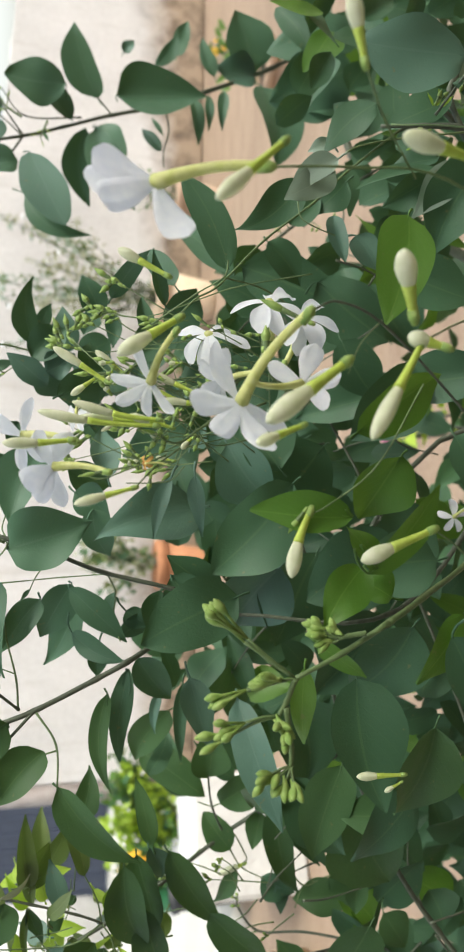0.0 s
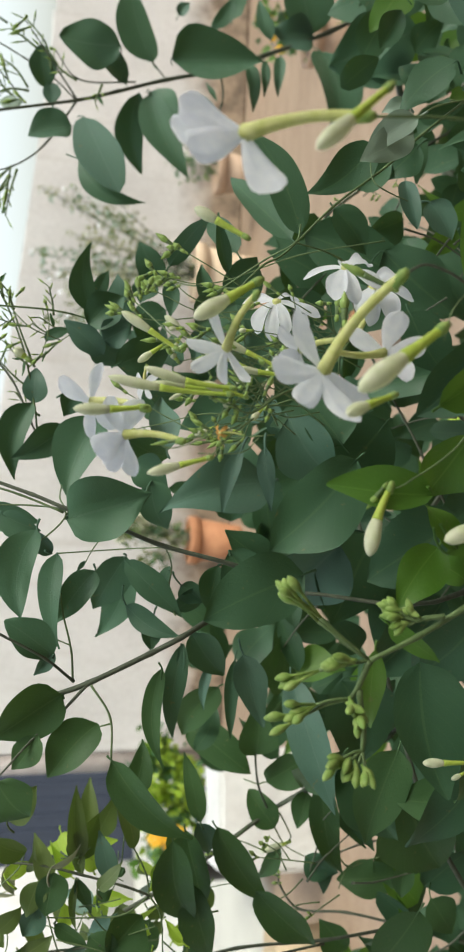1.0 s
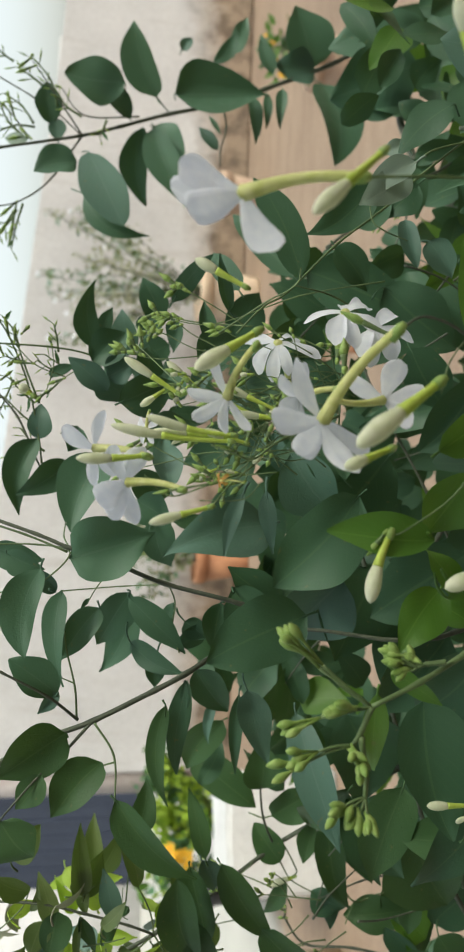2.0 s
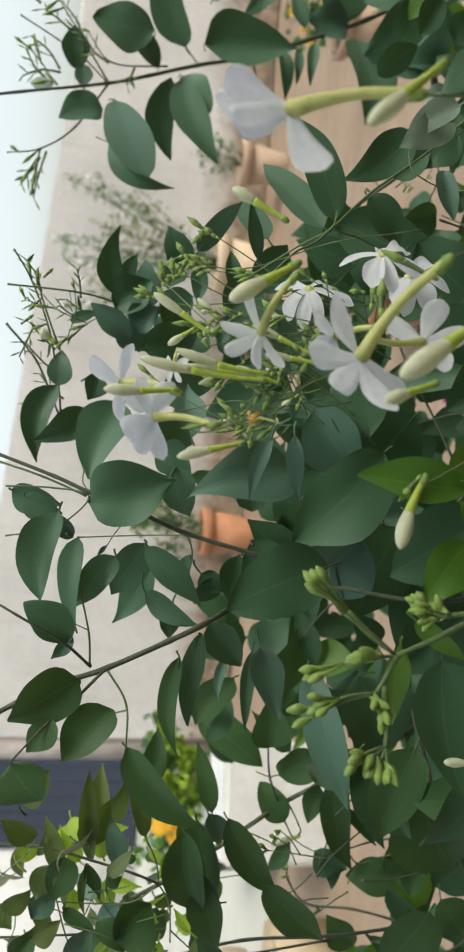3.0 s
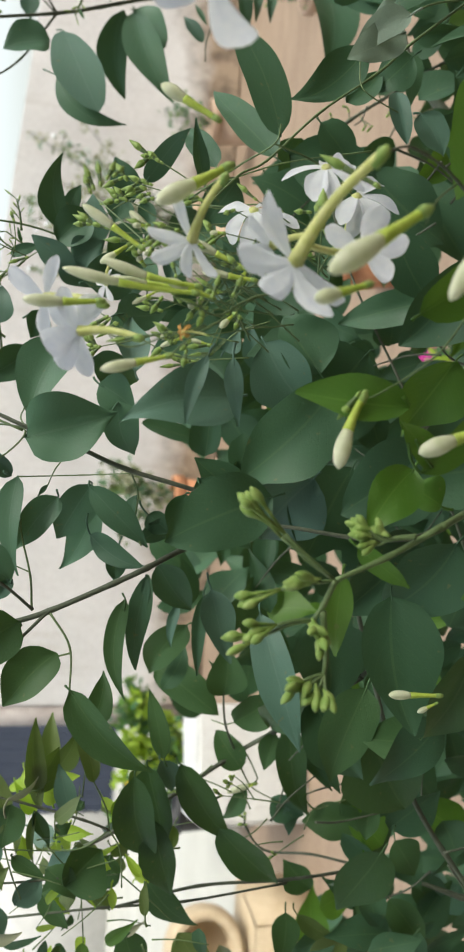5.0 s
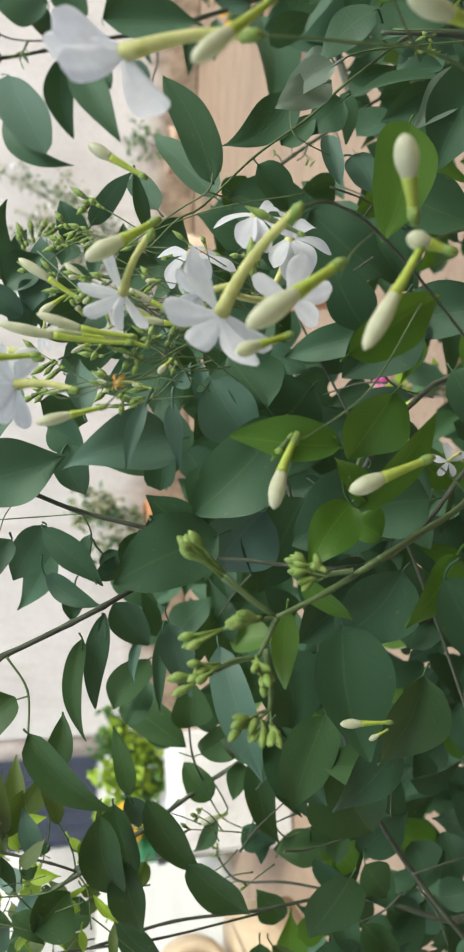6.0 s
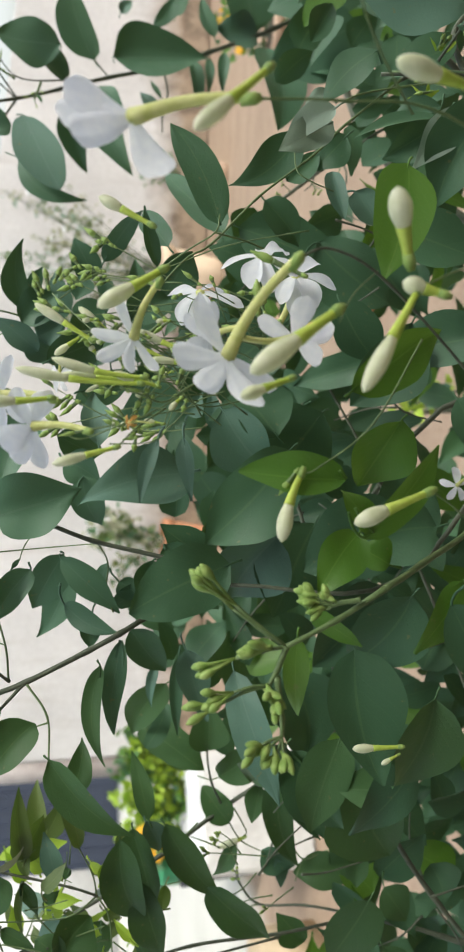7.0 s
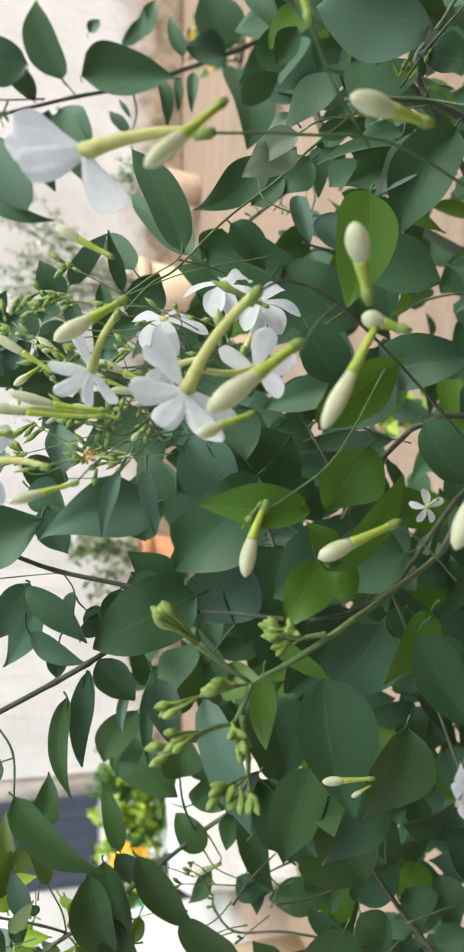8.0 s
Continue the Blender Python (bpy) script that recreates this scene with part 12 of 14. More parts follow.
leaf(inner_dark, (-0.0478, 0.7872, 1.0647), (-0.0247, 0.7901, 1.0991), 0.0286, -21, 0.12, shape=0.42)
leaf(inner_dark, (-0.0364, 0.8086, 1.0324), (-0.0738, 0.7923, 1.0103), 0.0355, 13, 0.12, shape=0.42)
leaf(inner_dark, (-0.0548, 0.7345, 0.9241), (-0.0347, 0.7453, 0.9680), 0.0276, 29, 0.12, shape=0.42)
leaf(inner_dark, (0.0079, 0.7492, 0.8998), (-0.0534, 0.7452, 0.9220), 0.0320, 25, 0.12, shape=0.36)
leaf(inner_dark, (-0.0187, 0.8299, 0.7809), (-0.0359, 0.8568, 0.8527), 0.0359, 38, 0.12, shape=0.30)
leaf(inner_dark, (-0.0451, 0.7221, 0.8568), (-0.0289, 0.7247, 0.8004), 0.0483, 36, 0.12, shape=0.36)
leaf(inner_dark, (0.0236, 0.8151, 0.7057), (-0.0466, 0.8235, 0.7437), 0.0378, 27, 0.12, shape=0.42)
leaf(inner_dark, (-0.0485, 0.7405, 0.7038), (0.0040, 0.7506, 0.7531), 0.0314, 29, 0.12, shape=0.46)
leaf(inner_dark, (-0.0650, 0.8562, 0.9809), (-0.1014, 0.8499, 1.0486), 0.0512, 30, 0.12, shape=0.46)
leaf(inner_dark, (-0.0664, 0.7834, 0.9477), (-0.0813, 0.8085, 1.0105), 0.0408, 17, 0.12, shape=0.30)
leaf(inner_dark, (-0.1006, 0.8432, 0.8370), (-0.1051, 0.8601, 0.8956), 0.0435, -6, 0.12, shape=0.46)
leaf(inner_dark, (-0.0993, 0.8064, 0.7731), (-0.0671, 0.7926, 0.7296), 0.0351, 29, 0.12, shape=0.42)
leaf(inner_dark, (-0.0191, 0.7090, 0.7472), (-0.0839, 0.7183, 0.7719), 0.0409, -20, 0.12, shape=0.46)
leaf(inner_dark, (-0.1550, 0.7922, 1.1263), (-0.1218, 0.7943, 1.0798), 0.0330, -33, 0.12, shape=0.30)
leaf(inner_dark, (-0.1507, 0.7490, 1.0726), (-0.0927, 0.7523, 1.0859), 0.0299, 18, 0.12, shape=0.42)
leaf(inner_dark, (-0.1729, 0.8109, 1.0182), (-0.1077, 0.8128, 1.0145), 0.0416, 34, 0.12, shape=0.46)
leaf(inner_dark, (-0.1085, 0.7825, 0.9941), (-0.1596, 0.7702, 0.9894), 0.0404, -20, 0.12, shape=0.42)
leaf(inner_dark, (-0.1606, 0.8532, 0.8877), (-0.1228, 0.8643, 0.9402), 0.0312, -18, 0.12, shape=0.46)
leaf(inner_dark, (-0.1327, 0.7946, 0.8219), (-0.1246, 0.7939, 0.8898), 0.0395, 37, 0.12, shape=0.42)
leaf(inner_dark, (-0.1159, 0.7650, 0.6900), (-0.1297, 0.7765, 0.7346), 0.0295, -29, 0.12, shape=0.36)
leaf(inner_dark, (-0.1341, 0.7938, 1.1171), (-0.1806, 0.7861, 1.1397), 0.0353, 11, 0.12, shape=0.46)
leaf(inner_dark, (-0.2152, 0.8400, 0.8573), (-0.1691, 0.8443, 0.8367), 0.0410, 13, 0.12, shape=0.46)
leaf(inner_dark, (-0.1658, 0.7186, 0.8934), (-0.1399, 0.6954, 0.8560), 0.0415, -21, 0.12, shape=0.36)
leaf(inner_dark, (-0.1635, 0.7131, 0.8594), (-0.1042, 0.6892, 0.8321), 0.0393, 33, 0.12, shape=0.46)
leaf(inner_dark, (-0.1949, 0.8112, 0.7044), (-0.1740, 0.8235, 0.7549), 0.0374, -25, 0.12, shape=0.36)
leaf(inner_dark, (-0.2223, 0.8655, 0.9915), (-0.2758, 0.8920, 1.0345), 0.0400, -2, 0.12, shape=0.36)
leaf(inner_dark, (-0.1803, 0.8172, 0.9713), (-0.2253, 0.8230, 0.9911), 0.0420, -1, 0.12, shape=0.46)
leaf(inner_dark, (-0.1985, 0.7629, 0.9824), (-0.2039, 0.7542, 0.9382), 0.0478, 32, 0.12, shape=0.36)
leaf(inner_dark, (-0.2036, 0.8536, 0.8829), (-0.2166, 0.8332, 0.8356), 0.0478, 27, 0.12, shape=0.42)
leaf(inner_dark, (-0.2312, 0.7511, 1.1466), (-0.2551, 0.7376, 1.1153), 0.0327, -10, 0.12, shape=0.30)
leaf(inner_dark, (-0.2799, 0.7629, 1.0575), (-0.2234, 0.7786, 1.0474), 0.0379, 14, 0.12, shape=0.46)
leaf(inner_dark, (-0.2383, 0.8249, 0.9604), (-0.2890, 0.8307, 0.9732), 0.0421, -34, 0.12, shape=0.30)
leaf(inner_dark, (-0.3053, 0.8520, 0.8702), (-0.2670, 0.8529, 0.8360), 0.0315, -40, 0.12, shape=0.30)
leaf(inner_dark, (-0.2618, 0.7831, 0.8779), (-0.2712, 0.7738, 0.8141), 0.0349, -19, 0.12, shape=0.30)
leaf(inner_dark, (-0.2648, 0.8265, 0.7531), (-0.2638, 0.8400, 0.7999), 0.0247, -17, 0.12, shape=0.42)
leaf(inner_dark, (-0.2633, 0.7627, 0.7296), (-0.2251, 0.7858, 0.7811), 0.0440, -36, 0.12, shape=0.30)
leaf(inner_dark, (-0.2316, 0.7193, 0.7107), (-0.2399, 0.7451, 0.7554), 0.0370, -9, 0.12, shape=0.46)
leaf(inner_dark, (-0.2629, 0.7379, 0.9414), (-0.2661, 0.7301, 0.8921), 0.0241, 7, 0.12, shape=0.36)
leaf(inner_dark, (-0.3427, 0.8433, 0.8281), (-0.2805, 0.8473, 0.8027), 0.0451, -2, 0.12, shape=0.42)
leaf(inner_dark, (-0.3531, 0.8085, 0.7767), (-0.2951, 0.8222, 0.7863), 0.0254, -29, 0.12, shape=0.46)
leaf(inner_dark, (-0.2838, 0.7467, 0.6697), (-0.2985, 0.7581, 0.7240), 0.0365, -15, 0.12, shape=0.42)
leaf(inner_dark, (-0.2951, 0.7600, 0.9365), (-0.3487, 0.7585, 0.9258), 0.0269, -30, 0.12, shape=0.30)
leaf(inner_dark, (-0.3538, 0.8027, 0.8329), (-0.3436, 0.8014, 0.7807), 0.0226, 19, 0.12, shape=0.42)
leaf(inner_dark, (-0.3569, 0.7623, 0.8030), (-0.3213, 0.7761, 0.7833), 0.0342, -4, 0.12, shape=0.36)
leaf(inner_dark, (-0.2831, 0.7183, 0.8249), (-0.3143, 0.7148, 0.7543), 0.0241, 6, 0.12, shape=0.36)
leaf(inner_dark, (-0.3782, 0.7678, 0.6817), (-0.3196, 0.7706, 0.6761), 0.0316, 28, 0.12, shape=0.36)
leaf(inner_dark, (-0.4101, 0.7834, 0.8046), (-0.3969, 0.8002, 0.8697), 0.0462, 29, 0.12, shape=0.46)
leaf(inner_dark, (-0.3513, 0.7698, 0.7726), (-0.3652, 0.7453, 0.7266), 0.0271, -34, 0.12, shape=0.36)
leaf(inner_dark, (-0.3796, 0.7489, 0.7568), (-0.3826, 0.7456, 0.6989), 0.0272, 21, 0.12, shape=0.30)
leaf(inner_dark, (-0.3944, 0.7710, 0.8377), (-0.4657, 0.7646, 0.8275), 0.0508, 34, 0.12, shape=0.30)
leaf(inner_dark, (-0.4426, 0.7577, 0.7784), (-0.4081, 0.7698, 0.8445), 0.0302, -17, 0.12, shape=0.36)
leaf(inner_dark, (-0.3834, 0.7274, 0.7730), (-0.4176, 0.7121, 0.7666), 0.0384, 24, 0.12, shape=0.42)
leaf(inner_dark, (-0.4277, 0.7688, 0.8147), (-0.4889, 0.7735, 0.8400), 0.0228, 17, 0.12, shape=0.30)
leaf(inner_dark, (-0.4298, 0.7032, 0.8170), (-0.4423, 0.7299, 0.8546), 0.0343, -2, 0.12, shape=0.42)
leaf(inner_dark, (-0.4973, 0.7878, 0.7030), (-0.4864, 0.7946, 0.6351), 0.0335, -37, 0.12, shape=0.42)
leaf(inner_dark, (-0.5617, 0.7736, 0.8193), (-0.4913, 0.7770, 0.8416), 0.0336, 11, 0.12, shape=0.36)
leaf(inner_dark, (-0.4694, 0.7430, 0.8230), (-0.5382, 0.7416, 0.7893), 0.0335, 5, 0.12, shape=0.46)
leaf(inner_dark, (-0.4920, 0.7204, 0.7693), (-0.4450, 0.7090, 0.7593), 0.0319, -11, 0.12, shape=0.36)
leaf(inner_dark, (-0.5435, 0.8321, 0.9065), (-0.6105, 0.8494, 0.9499), 0.0369, 29, 0.12, shape=0.36)
leaf(inner_dark, (-0.6051, 0.8563, 0.8772), (-0.5705, 0.8489, 0.9220), 0.0264, 16, 0.12, shape=0.42)
leaf(inner_dark, (-0.5612, 0.7529, 0.8541), (-0.5188, 0.7715, 0.8946), 0.0354, 30, 0.12, shape=0.46)
leaf(inner_dark, (-0.5583, 0.8308, 0.7602), (-0.6133, 0.8177, 0.7382), 0.0247, -17, 0.12, shape=0.30)
leaf(inner_dark, (-0.5289, 0.7936, 0.7606), (-0.5877, 0.7970, 0.6982), 0.0405, 28, 0.12, shape=0.46)
leaf(inner_dark, (-0.3741, 0.4323, 1.0924), (-0.3409, 0.4374, 1.1063), 0.0164, -32, 0.12, shape=0.42)
leaf(inner_dark, (-0.3554, 0.4371, 0.9918), (-0.3397, 0.4314, 0.9637), 0.0265, -37, 0.12, shape=0.42)
leaf(inner_dark, (-0.3571, 0.4830, 1.1016), (-0.3732, 0.4770, 1.0797), 0.0229, 6, 0.12, shape=0.42)
leaf(inner_dark, (-0.3473, 0.4724, 1.0164), (-0.3688, 0.4743, 1.0294), 0.0216, -8, 0.12, shape=0.34)
leaf(inner_dark, (-0.3772, 0.4621, 1.0652), (-0.3721, 0.4693, 1.0945), 0.0242, -35, 0.12, shape=0.38)
leaf(inner_dark, (-0.3762, 0.4077, 0.9946), (-0.3566, 0.4036, 0.9724), 0.0241, -40, 0.12, shape=0.38)
leaf(inner_dark, (-0.3639, 0.4890, 1.0915), (-0.3904, 0.4856, 1.0834), 0.0226, 5, 0.12, shape=0.34)
leaf(inner_dark, (-0.3553, 0.4503, 0.9631), (-0.3560, 0.4426, 0.9304), 0.0211, -35, 0.12, shape=0.42)
leaf(inner_dark, (-0.3566, 0.4046, 1.1192), (-0.3469, 0.3983, 1.0901), 0.0174, 1, 0.12, shape=0.42)
leaf(inner_dark, (-0.4107, 0.4408, 1.0009), (-0.3865, 0.4427, 1.0031), 0.0186, 28, 0.12, shape=0.42)
leaf(inner_dark, (-0.3894, 0.4703, 1.0515), (-0.4097, 0.4754, 1.0780), 0.0148, 14, 0.12, shape=0.42)
leaf(inner_dark, (-0.3989, 0.4708, 1.0448), (-0.3820, 0.4797, 1.0788), 0.0224, -7, 0.12, shape=0.34)
leaf(inner_dark, (-0.3665, 0.4499, 1.0622), (-0.3992, 0.4450, 1.0494), 0.0225, -22, 0.12, shape=0.42)
leaf(inner_dark, (-0.3377, 0.4133, 1.0756), (-0.3713, 0.4095, 1.0677), 0.0208, 9, 0.12, shape=0.38)
leaf(inner_dark, (-0.3865, 0.4286, 1.0713), (-0.3645, 0.4310, 1.0762), 0.0136, -15, 0.12, shape=0.42)
leaf(inner_dark, (-0.3810, 0.4697, 0.9730), (-0.4100, 0.4681, 0.9732), 0.0244, -39, 0.12, shape=0.38)
leaf(inner_dark, (-0.3882, 0.4478, 1.0980), (-0.3578, 0.4469, 1.0869), 0.0171, 5, 0.12, shape=0.42)
leaf(inner_dark, (-0.3168, 0.3904, 1.0079), (-0.3420, 0.3907, 1.0154), 0.0239, 35, 0.12, shape=0.38)
leaf(inner_dark, (-0.3020, 0.4165, 1.0275), (-0.3366, 0.4152, 1.0302), 0.0164, 17, 0.12, shape=0.38)
leaf(inner_dark, (-0.3896, 0.4847, 1.0936), (-0.3881, 0.4767, 1.0595), 0.0209, -23, 0.12, shape=0.34)
leaf(inner_dark, (-0.3383, 0.4472, 1.0209), (-0.3587, 0.4493, 1.0347), 0.0207, 11, 0.12, shape=0.42)
leaf(inner_dark, (-0.3887, 0.4403, 1.0107), (-0.3850, 0.4470, 1.0379), 0.0237, 21, 0.12, shape=0.38)
leaf(inner_dark, (-0.3192, 0.3862, 1.0299), (-0.3387, 0.3822, 1.0175), 0.0178, -38, 0.12, shape=0.34)
leaf(inner_dark, (-0.4025, 0.4329, 1.0518), (-0.3775, 0.4342, 1.0516), 0.0201, 33, 0.12, shape=0.42)
leaf(inner_dark, (-0.3678, 0.4686, 0.9975), (-0.3828, 0.4616, 0.9715), 0.0183, -35, 0.12, shape=0.38)
leaf(inner_dark, (-0.3002, 0.3790, 1.0030), (-0.3244, 0.3798, 1.0123), 0.0205, 29, 0.12, shape=0.38)
leaf(inner_dark, (-0.3442, 0.4081, 0.9684), (-0.3388, 0.4156, 0.9992), 0.0157, -29, 0.12, shape=0.38)
leaf(inner_dark, (-0.3682, 0.4599, 1.0118), (-0.3662, 0.4537, 0.9851), 0.0184, -4, 0.12, shape=0.34)
leaf(inner_dark, (-0.3889, 0.4120, 1.0500), (-0.3546, 0.4163, 1.0599), 0.0136, -19, 0.12, shape=0.38)
leaf(inner_dark, (-0.3534, 0.4103, 1.0575), (-0.3319, 0.4165, 1.0785), 0.0204, 20, 0.12, shape=0.42)
leaf(inner_dark, (-0.3762, 0.4489, 1.0685), (-0.3857, 0.4544, 1.0941), 0.0214, 30, 0.12, shape=0.34)
leaf(inner_dark, (-0.3510, 0.4552, 0.9936), (-0.3414, 0.4494, 0.9666), 0.0251, -22, 0.12, shape=0.38)
leaf(inner_dark, (-0.3832, 0.4556, 0.9610), (-0.3628, 0.4521, 0.9412), 0.0214, -7, 0.12, shape=0.42)
leaf(inner_dark, (-0.3009, 0.4032, 1.0661), (-0.2948, 0.3964, 1.0360), 0.0179, -28, 0.12, shape=0.38)
leaf(inner_dark, (-0.3622, 0.4711, 1.1047), (-0.3490, 0.4672, 1.0849), 0.0222, 37, 0.12, shape=0.42)
leaf(inner_dark, (-0.3453, 0.4171, 1.0691), (-0.3752, 0.4150, 1.0670), 0.0200, 30, 0.12, shape=0.38)
leaf(inner_dark, (-0.3173, 0.4005, 1.0660), (-0.3463, 0.4004, 1.0723), 0.0154, -1, 0.12, shape=0.42)
leaf(inner_dark, (-0.3575, 0.4458, 1.0905), (-0.3413, 0.4504, 1.1061), 0.0156, 27, 0.12, shape=0.34)
leaf(inner_dark, (-0.3440, 0.4283, 0.9636), (-0.3704, 0.4228, 0.9464), 0.0269, -38, 0.12, shape=0.34)
leaf(inner_dark, (-0.4005, 0.4452, 0.9794), (-0.3968, 0.4527, 1.0105), 0.0220, -28, 0.12, shape=0.42)
tagged(part("foliage", inner_dark, LEAF["dark"], shrub), kind="stuff")
# inner leaves drawn in the dark leaf colour to imitate shade inside the shrub
inner_shaded = bmesh.new()
leaf(inner_shaded, (0.3339, 0.4599, 1.0499), (0.3561, 0.4666, 1.0175), 0.0200, 8, 0.12, shape=0.42)
leaf(inner_shaded, (0.3298, 0.4474, 0.9713), (0.3434, 0.4429, 0.9422), 0.0258, -31, 0.12, shape=0.42)
leaf(inner_shaded, (0.3825, 0.5346, 1.0880), (0.3404, 0.5167, 1.0654), 0.0178, 39, 0.12, shape=0.46)
leaf(inner_shaded, (0.3544, 0.4867, 1.0368), (0.3126, 0.4689, 1.0130), 0.0244, 37, 0.12, shape=0.42)
leaf(inner_shaded, (0.3304, 0.4608, 0.9627), (0.3206, 0.4516, 1.0078), 0.0232, -12, 0.12, shape=0.30)
leaf(inner_shaded, (0.2980, 0.5020, 1.0804), (0.3491, 0.5157, 1.0509), 0.0267, 1, 0.12, shape=0.36)
leaf(inner_shaded, (0.2694, 0.4419, 1.0907), (0.2975, 0.4453, 1.0721), 0.0167, 9, 0.12, shape=0.46)
leaf(inner_shaded, (0.2939, 0.4816, 0.9758), (0.2970, 0.4866, 0.9351), 0.0191, -40, 0.12, shape=0.46)
leaf(inner_shaded, (0.2790, 0.4501, 0.9450), (0.3127, 0.4635, 0.9500), 0.0210, 15, 0.12, shape=0.46)
leaf(inner_shaded, (0.2349, 0.4370, 1.0341), (0.2436, 0.4229, 1.0042), 0.0258, -28, 0.12, shape=0.36)
leaf(inner_shaded, (0.2426, 0.4252, 0.9859), (0.2560, 0.4242, 1.0066), 0.0147, -35, 0.12, shape=0.30)
leaf(inner_shaded, (0.2181, 0.4922, 1.0358), (0.2353, 0.4843, 0.9999), 0.0303, -31, 0.12, shape=0.42)
leaf(inner_shaded, (0.2002, 0.4235, 1.0021), (0.2100, 0.4294, 0.9728), 0.0203, -36, 0.12, shape=0.42)
leaf(inner_shaded, (0.2162, 0.4563, 0.9404), (0.1865, 0.4515, 0.9529), 0.0125, 3, 0.12, shape=0.30)
leaf(inner_shaded, (0.1843, 0.4977, 1.1126), (0.1647, 0.5125, 1.1204), 0.0268, -32, 0.12, shape=0.36)
leaf(inner_shaded, (0.1441, 0.5089, 1.1016), (0.1604, 0.5085, 1.1414), 0.0271, -18, 0.12, shape=0.36)
leaf(inner_shaded, (0.1304, 0.5234, 1.0795), (0.1741, 0.5353, 1.1028), 0.0271, 19, 0.12, shape=0.36)
leaf(inner_shaded, (0.1611, 0.4611, 1.0605), (0.1232, 0.4524, 1.0515), 0.0265, 31, 0.12, shape=0.42)
leaf(inner_shaded, (0.1632, 0.5018, 0.9753), (0.1823, 0.5182, 1.0135), 0.0194, -6, 0.12, shape=0.36)
leaf(inner_shaded, (0.1347, 0.4342, 0.9901), (0.1529, 0.4233, 1.0338), 0.0127, 5, 0.12, shape=0.36)
leaf(inner_shaded, (0.1534, 0.4483, 0.9311), (0.1270, 0.4574, 0.9590), 0.0248, 12, 0.12, shape=0.30)
leaf(inner_shaded, (0.1139, 0.4608, 1.1287), (0.0869, 0.4505, 1.1519), 0.0207, -40, 0.12, shape=0.30)
leaf(inner_shaded, (0.0943, 0.4471, 1.1393), (0.0787, 0.4375, 1.1082), 0.0131, 12, 0.12, shape=0.46)
leaf(inner_shaded, (0.0698, 0.4318, 1.0562), (0.0667, 0.4425, 1.0937), 0.0132, 18, 0.12, shape=0.46)
leaf(inner_shaded, (0.0652, 0.4847, 1.1650), (0.0492, 0.4954, 1.1373), 0.0158, 10, 0.12, shape=0.30)
leaf(inner_shaded, (0.0236, 0.4922, 1.1708), (0.0438, 0.4854, 1.1530), 0.0289, -30, 0.12, shape=0.36)
leaf(inner_shaded, (0.0280, 0.4592, 1.1418), (0.0045, 0.4571, 1.1468), 0.0164, -40, 0.12, shape=0.46)
leaf(inner_shaded, (0.0234, 0.4453, 1.1056), (-0.0134, 0.4350, 1.1262), 0.0135, -35, 0.12, shape=0.42)
leaf(inner_shaded, (0.0269, 0.4778, 1.0436), (0.0224, 0.4934, 1.0665), 0.0227, -33, 0.12, shape=0.42)
leaf(inner_shaded, (-0.0253, 0.4564, 1.1704), (0.0146, 0.4400, 1.1744), 0.0195, -17, 0.12, shape=0.36)
leaf(inner_shaded, (0.0016, 0.5153, 1.1455), (-0.0260, 0.5122, 1.1265), 0.0278, 27, 0.12, shape=0.46)
leaf(inner_shaded, (0.0107, 0.4688, 1.0564), (-0.0141, 0.4662, 1.0950), 0.0201, -5, 0.12, shape=0.46)
leaf(inner_shaded, (-0.0180, 0.4406, 1.0719), (-0.0277, 0.4559, 1.1008), 0.0157, -2, 0.12, shape=0.30)
leaf(inner_shaded, (-0.0404, 0.4565, 1.0391), (-0.0185, 0.4539, 1.0729), 0.0179, 8, 0.12, shape=0.42)
leaf(inner_shaded, (-0.0175, 0.4702, 0.9575), (-0.0128, 0.4532, 0.9317), 0.0242, -19, 0.12, shape=0.36)
leaf(inner_shaded, (-0.0673, 0.4956, 1.1497), (-0.0342, 0.4985, 1.1371), 0.0165, -21, 0.12, shape=0.36)
leaf(inner_shaded, (-0.0763, 0.5017, 1.0615), (-0.0452, 0.5255, 1.0863), 0.0200, -1, 0.12, shape=0.42)
leaf(inner_shaded, (-0.0815, 0.4876, 0.9343), (-0.0383, 0.4717, 0.9570), 0.0170, -3, 0.12, shape=0.36)
leaf(inner_shaded, (-0.0666, 0.4521, 0.9478), (-0.0440, 0.4650, 0.9168), 0.0123, -2, 0.12, shape=0.46)
leaf(inner_shaded, (-0.0829, 0.5190, 1.1923), (-0.1059, 0.5136, 1.1617), 0.0198, -25, 0.12, shape=0.46)
leaf(inner_shaded, (-0.0713, 0.4896, 1.1193), (-0.0995, 0.4801, 1.1220), 0.0158, 9, 0.12, shape=0.42)
leaf(inner_shaded, (-0.1345, 0.5407, 1.1444), (-0.1042, 0.5433, 1.1180), 0.0311, -31, 0.12, shape=0.36)
leaf(inner_shaded, (-0.1027, 0.4421, 1.0893), (-0.0773, 0.4303, 1.1112), 0.0183, 8, 0.12, shape=0.30)
leaf(inner_shaded, (-0.0953, 0.4970, 1.0112), (-0.1040, 0.5061, 1.0433), 0.0180, 36, 0.12, shape=0.36)
leaf(inner_shaded, (-0.0916, 0.4948, 1.0156), (-0.1086, 0.4850, 0.9957), 0.0159, 25, 0.12, shape=0.36)
leaf(inner_shaded, (-0.1470, 0.4983, 1.0340), (-0.1221, 0.5164, 1.0427), 0.0232, -22, 0.12, shape=0.42)
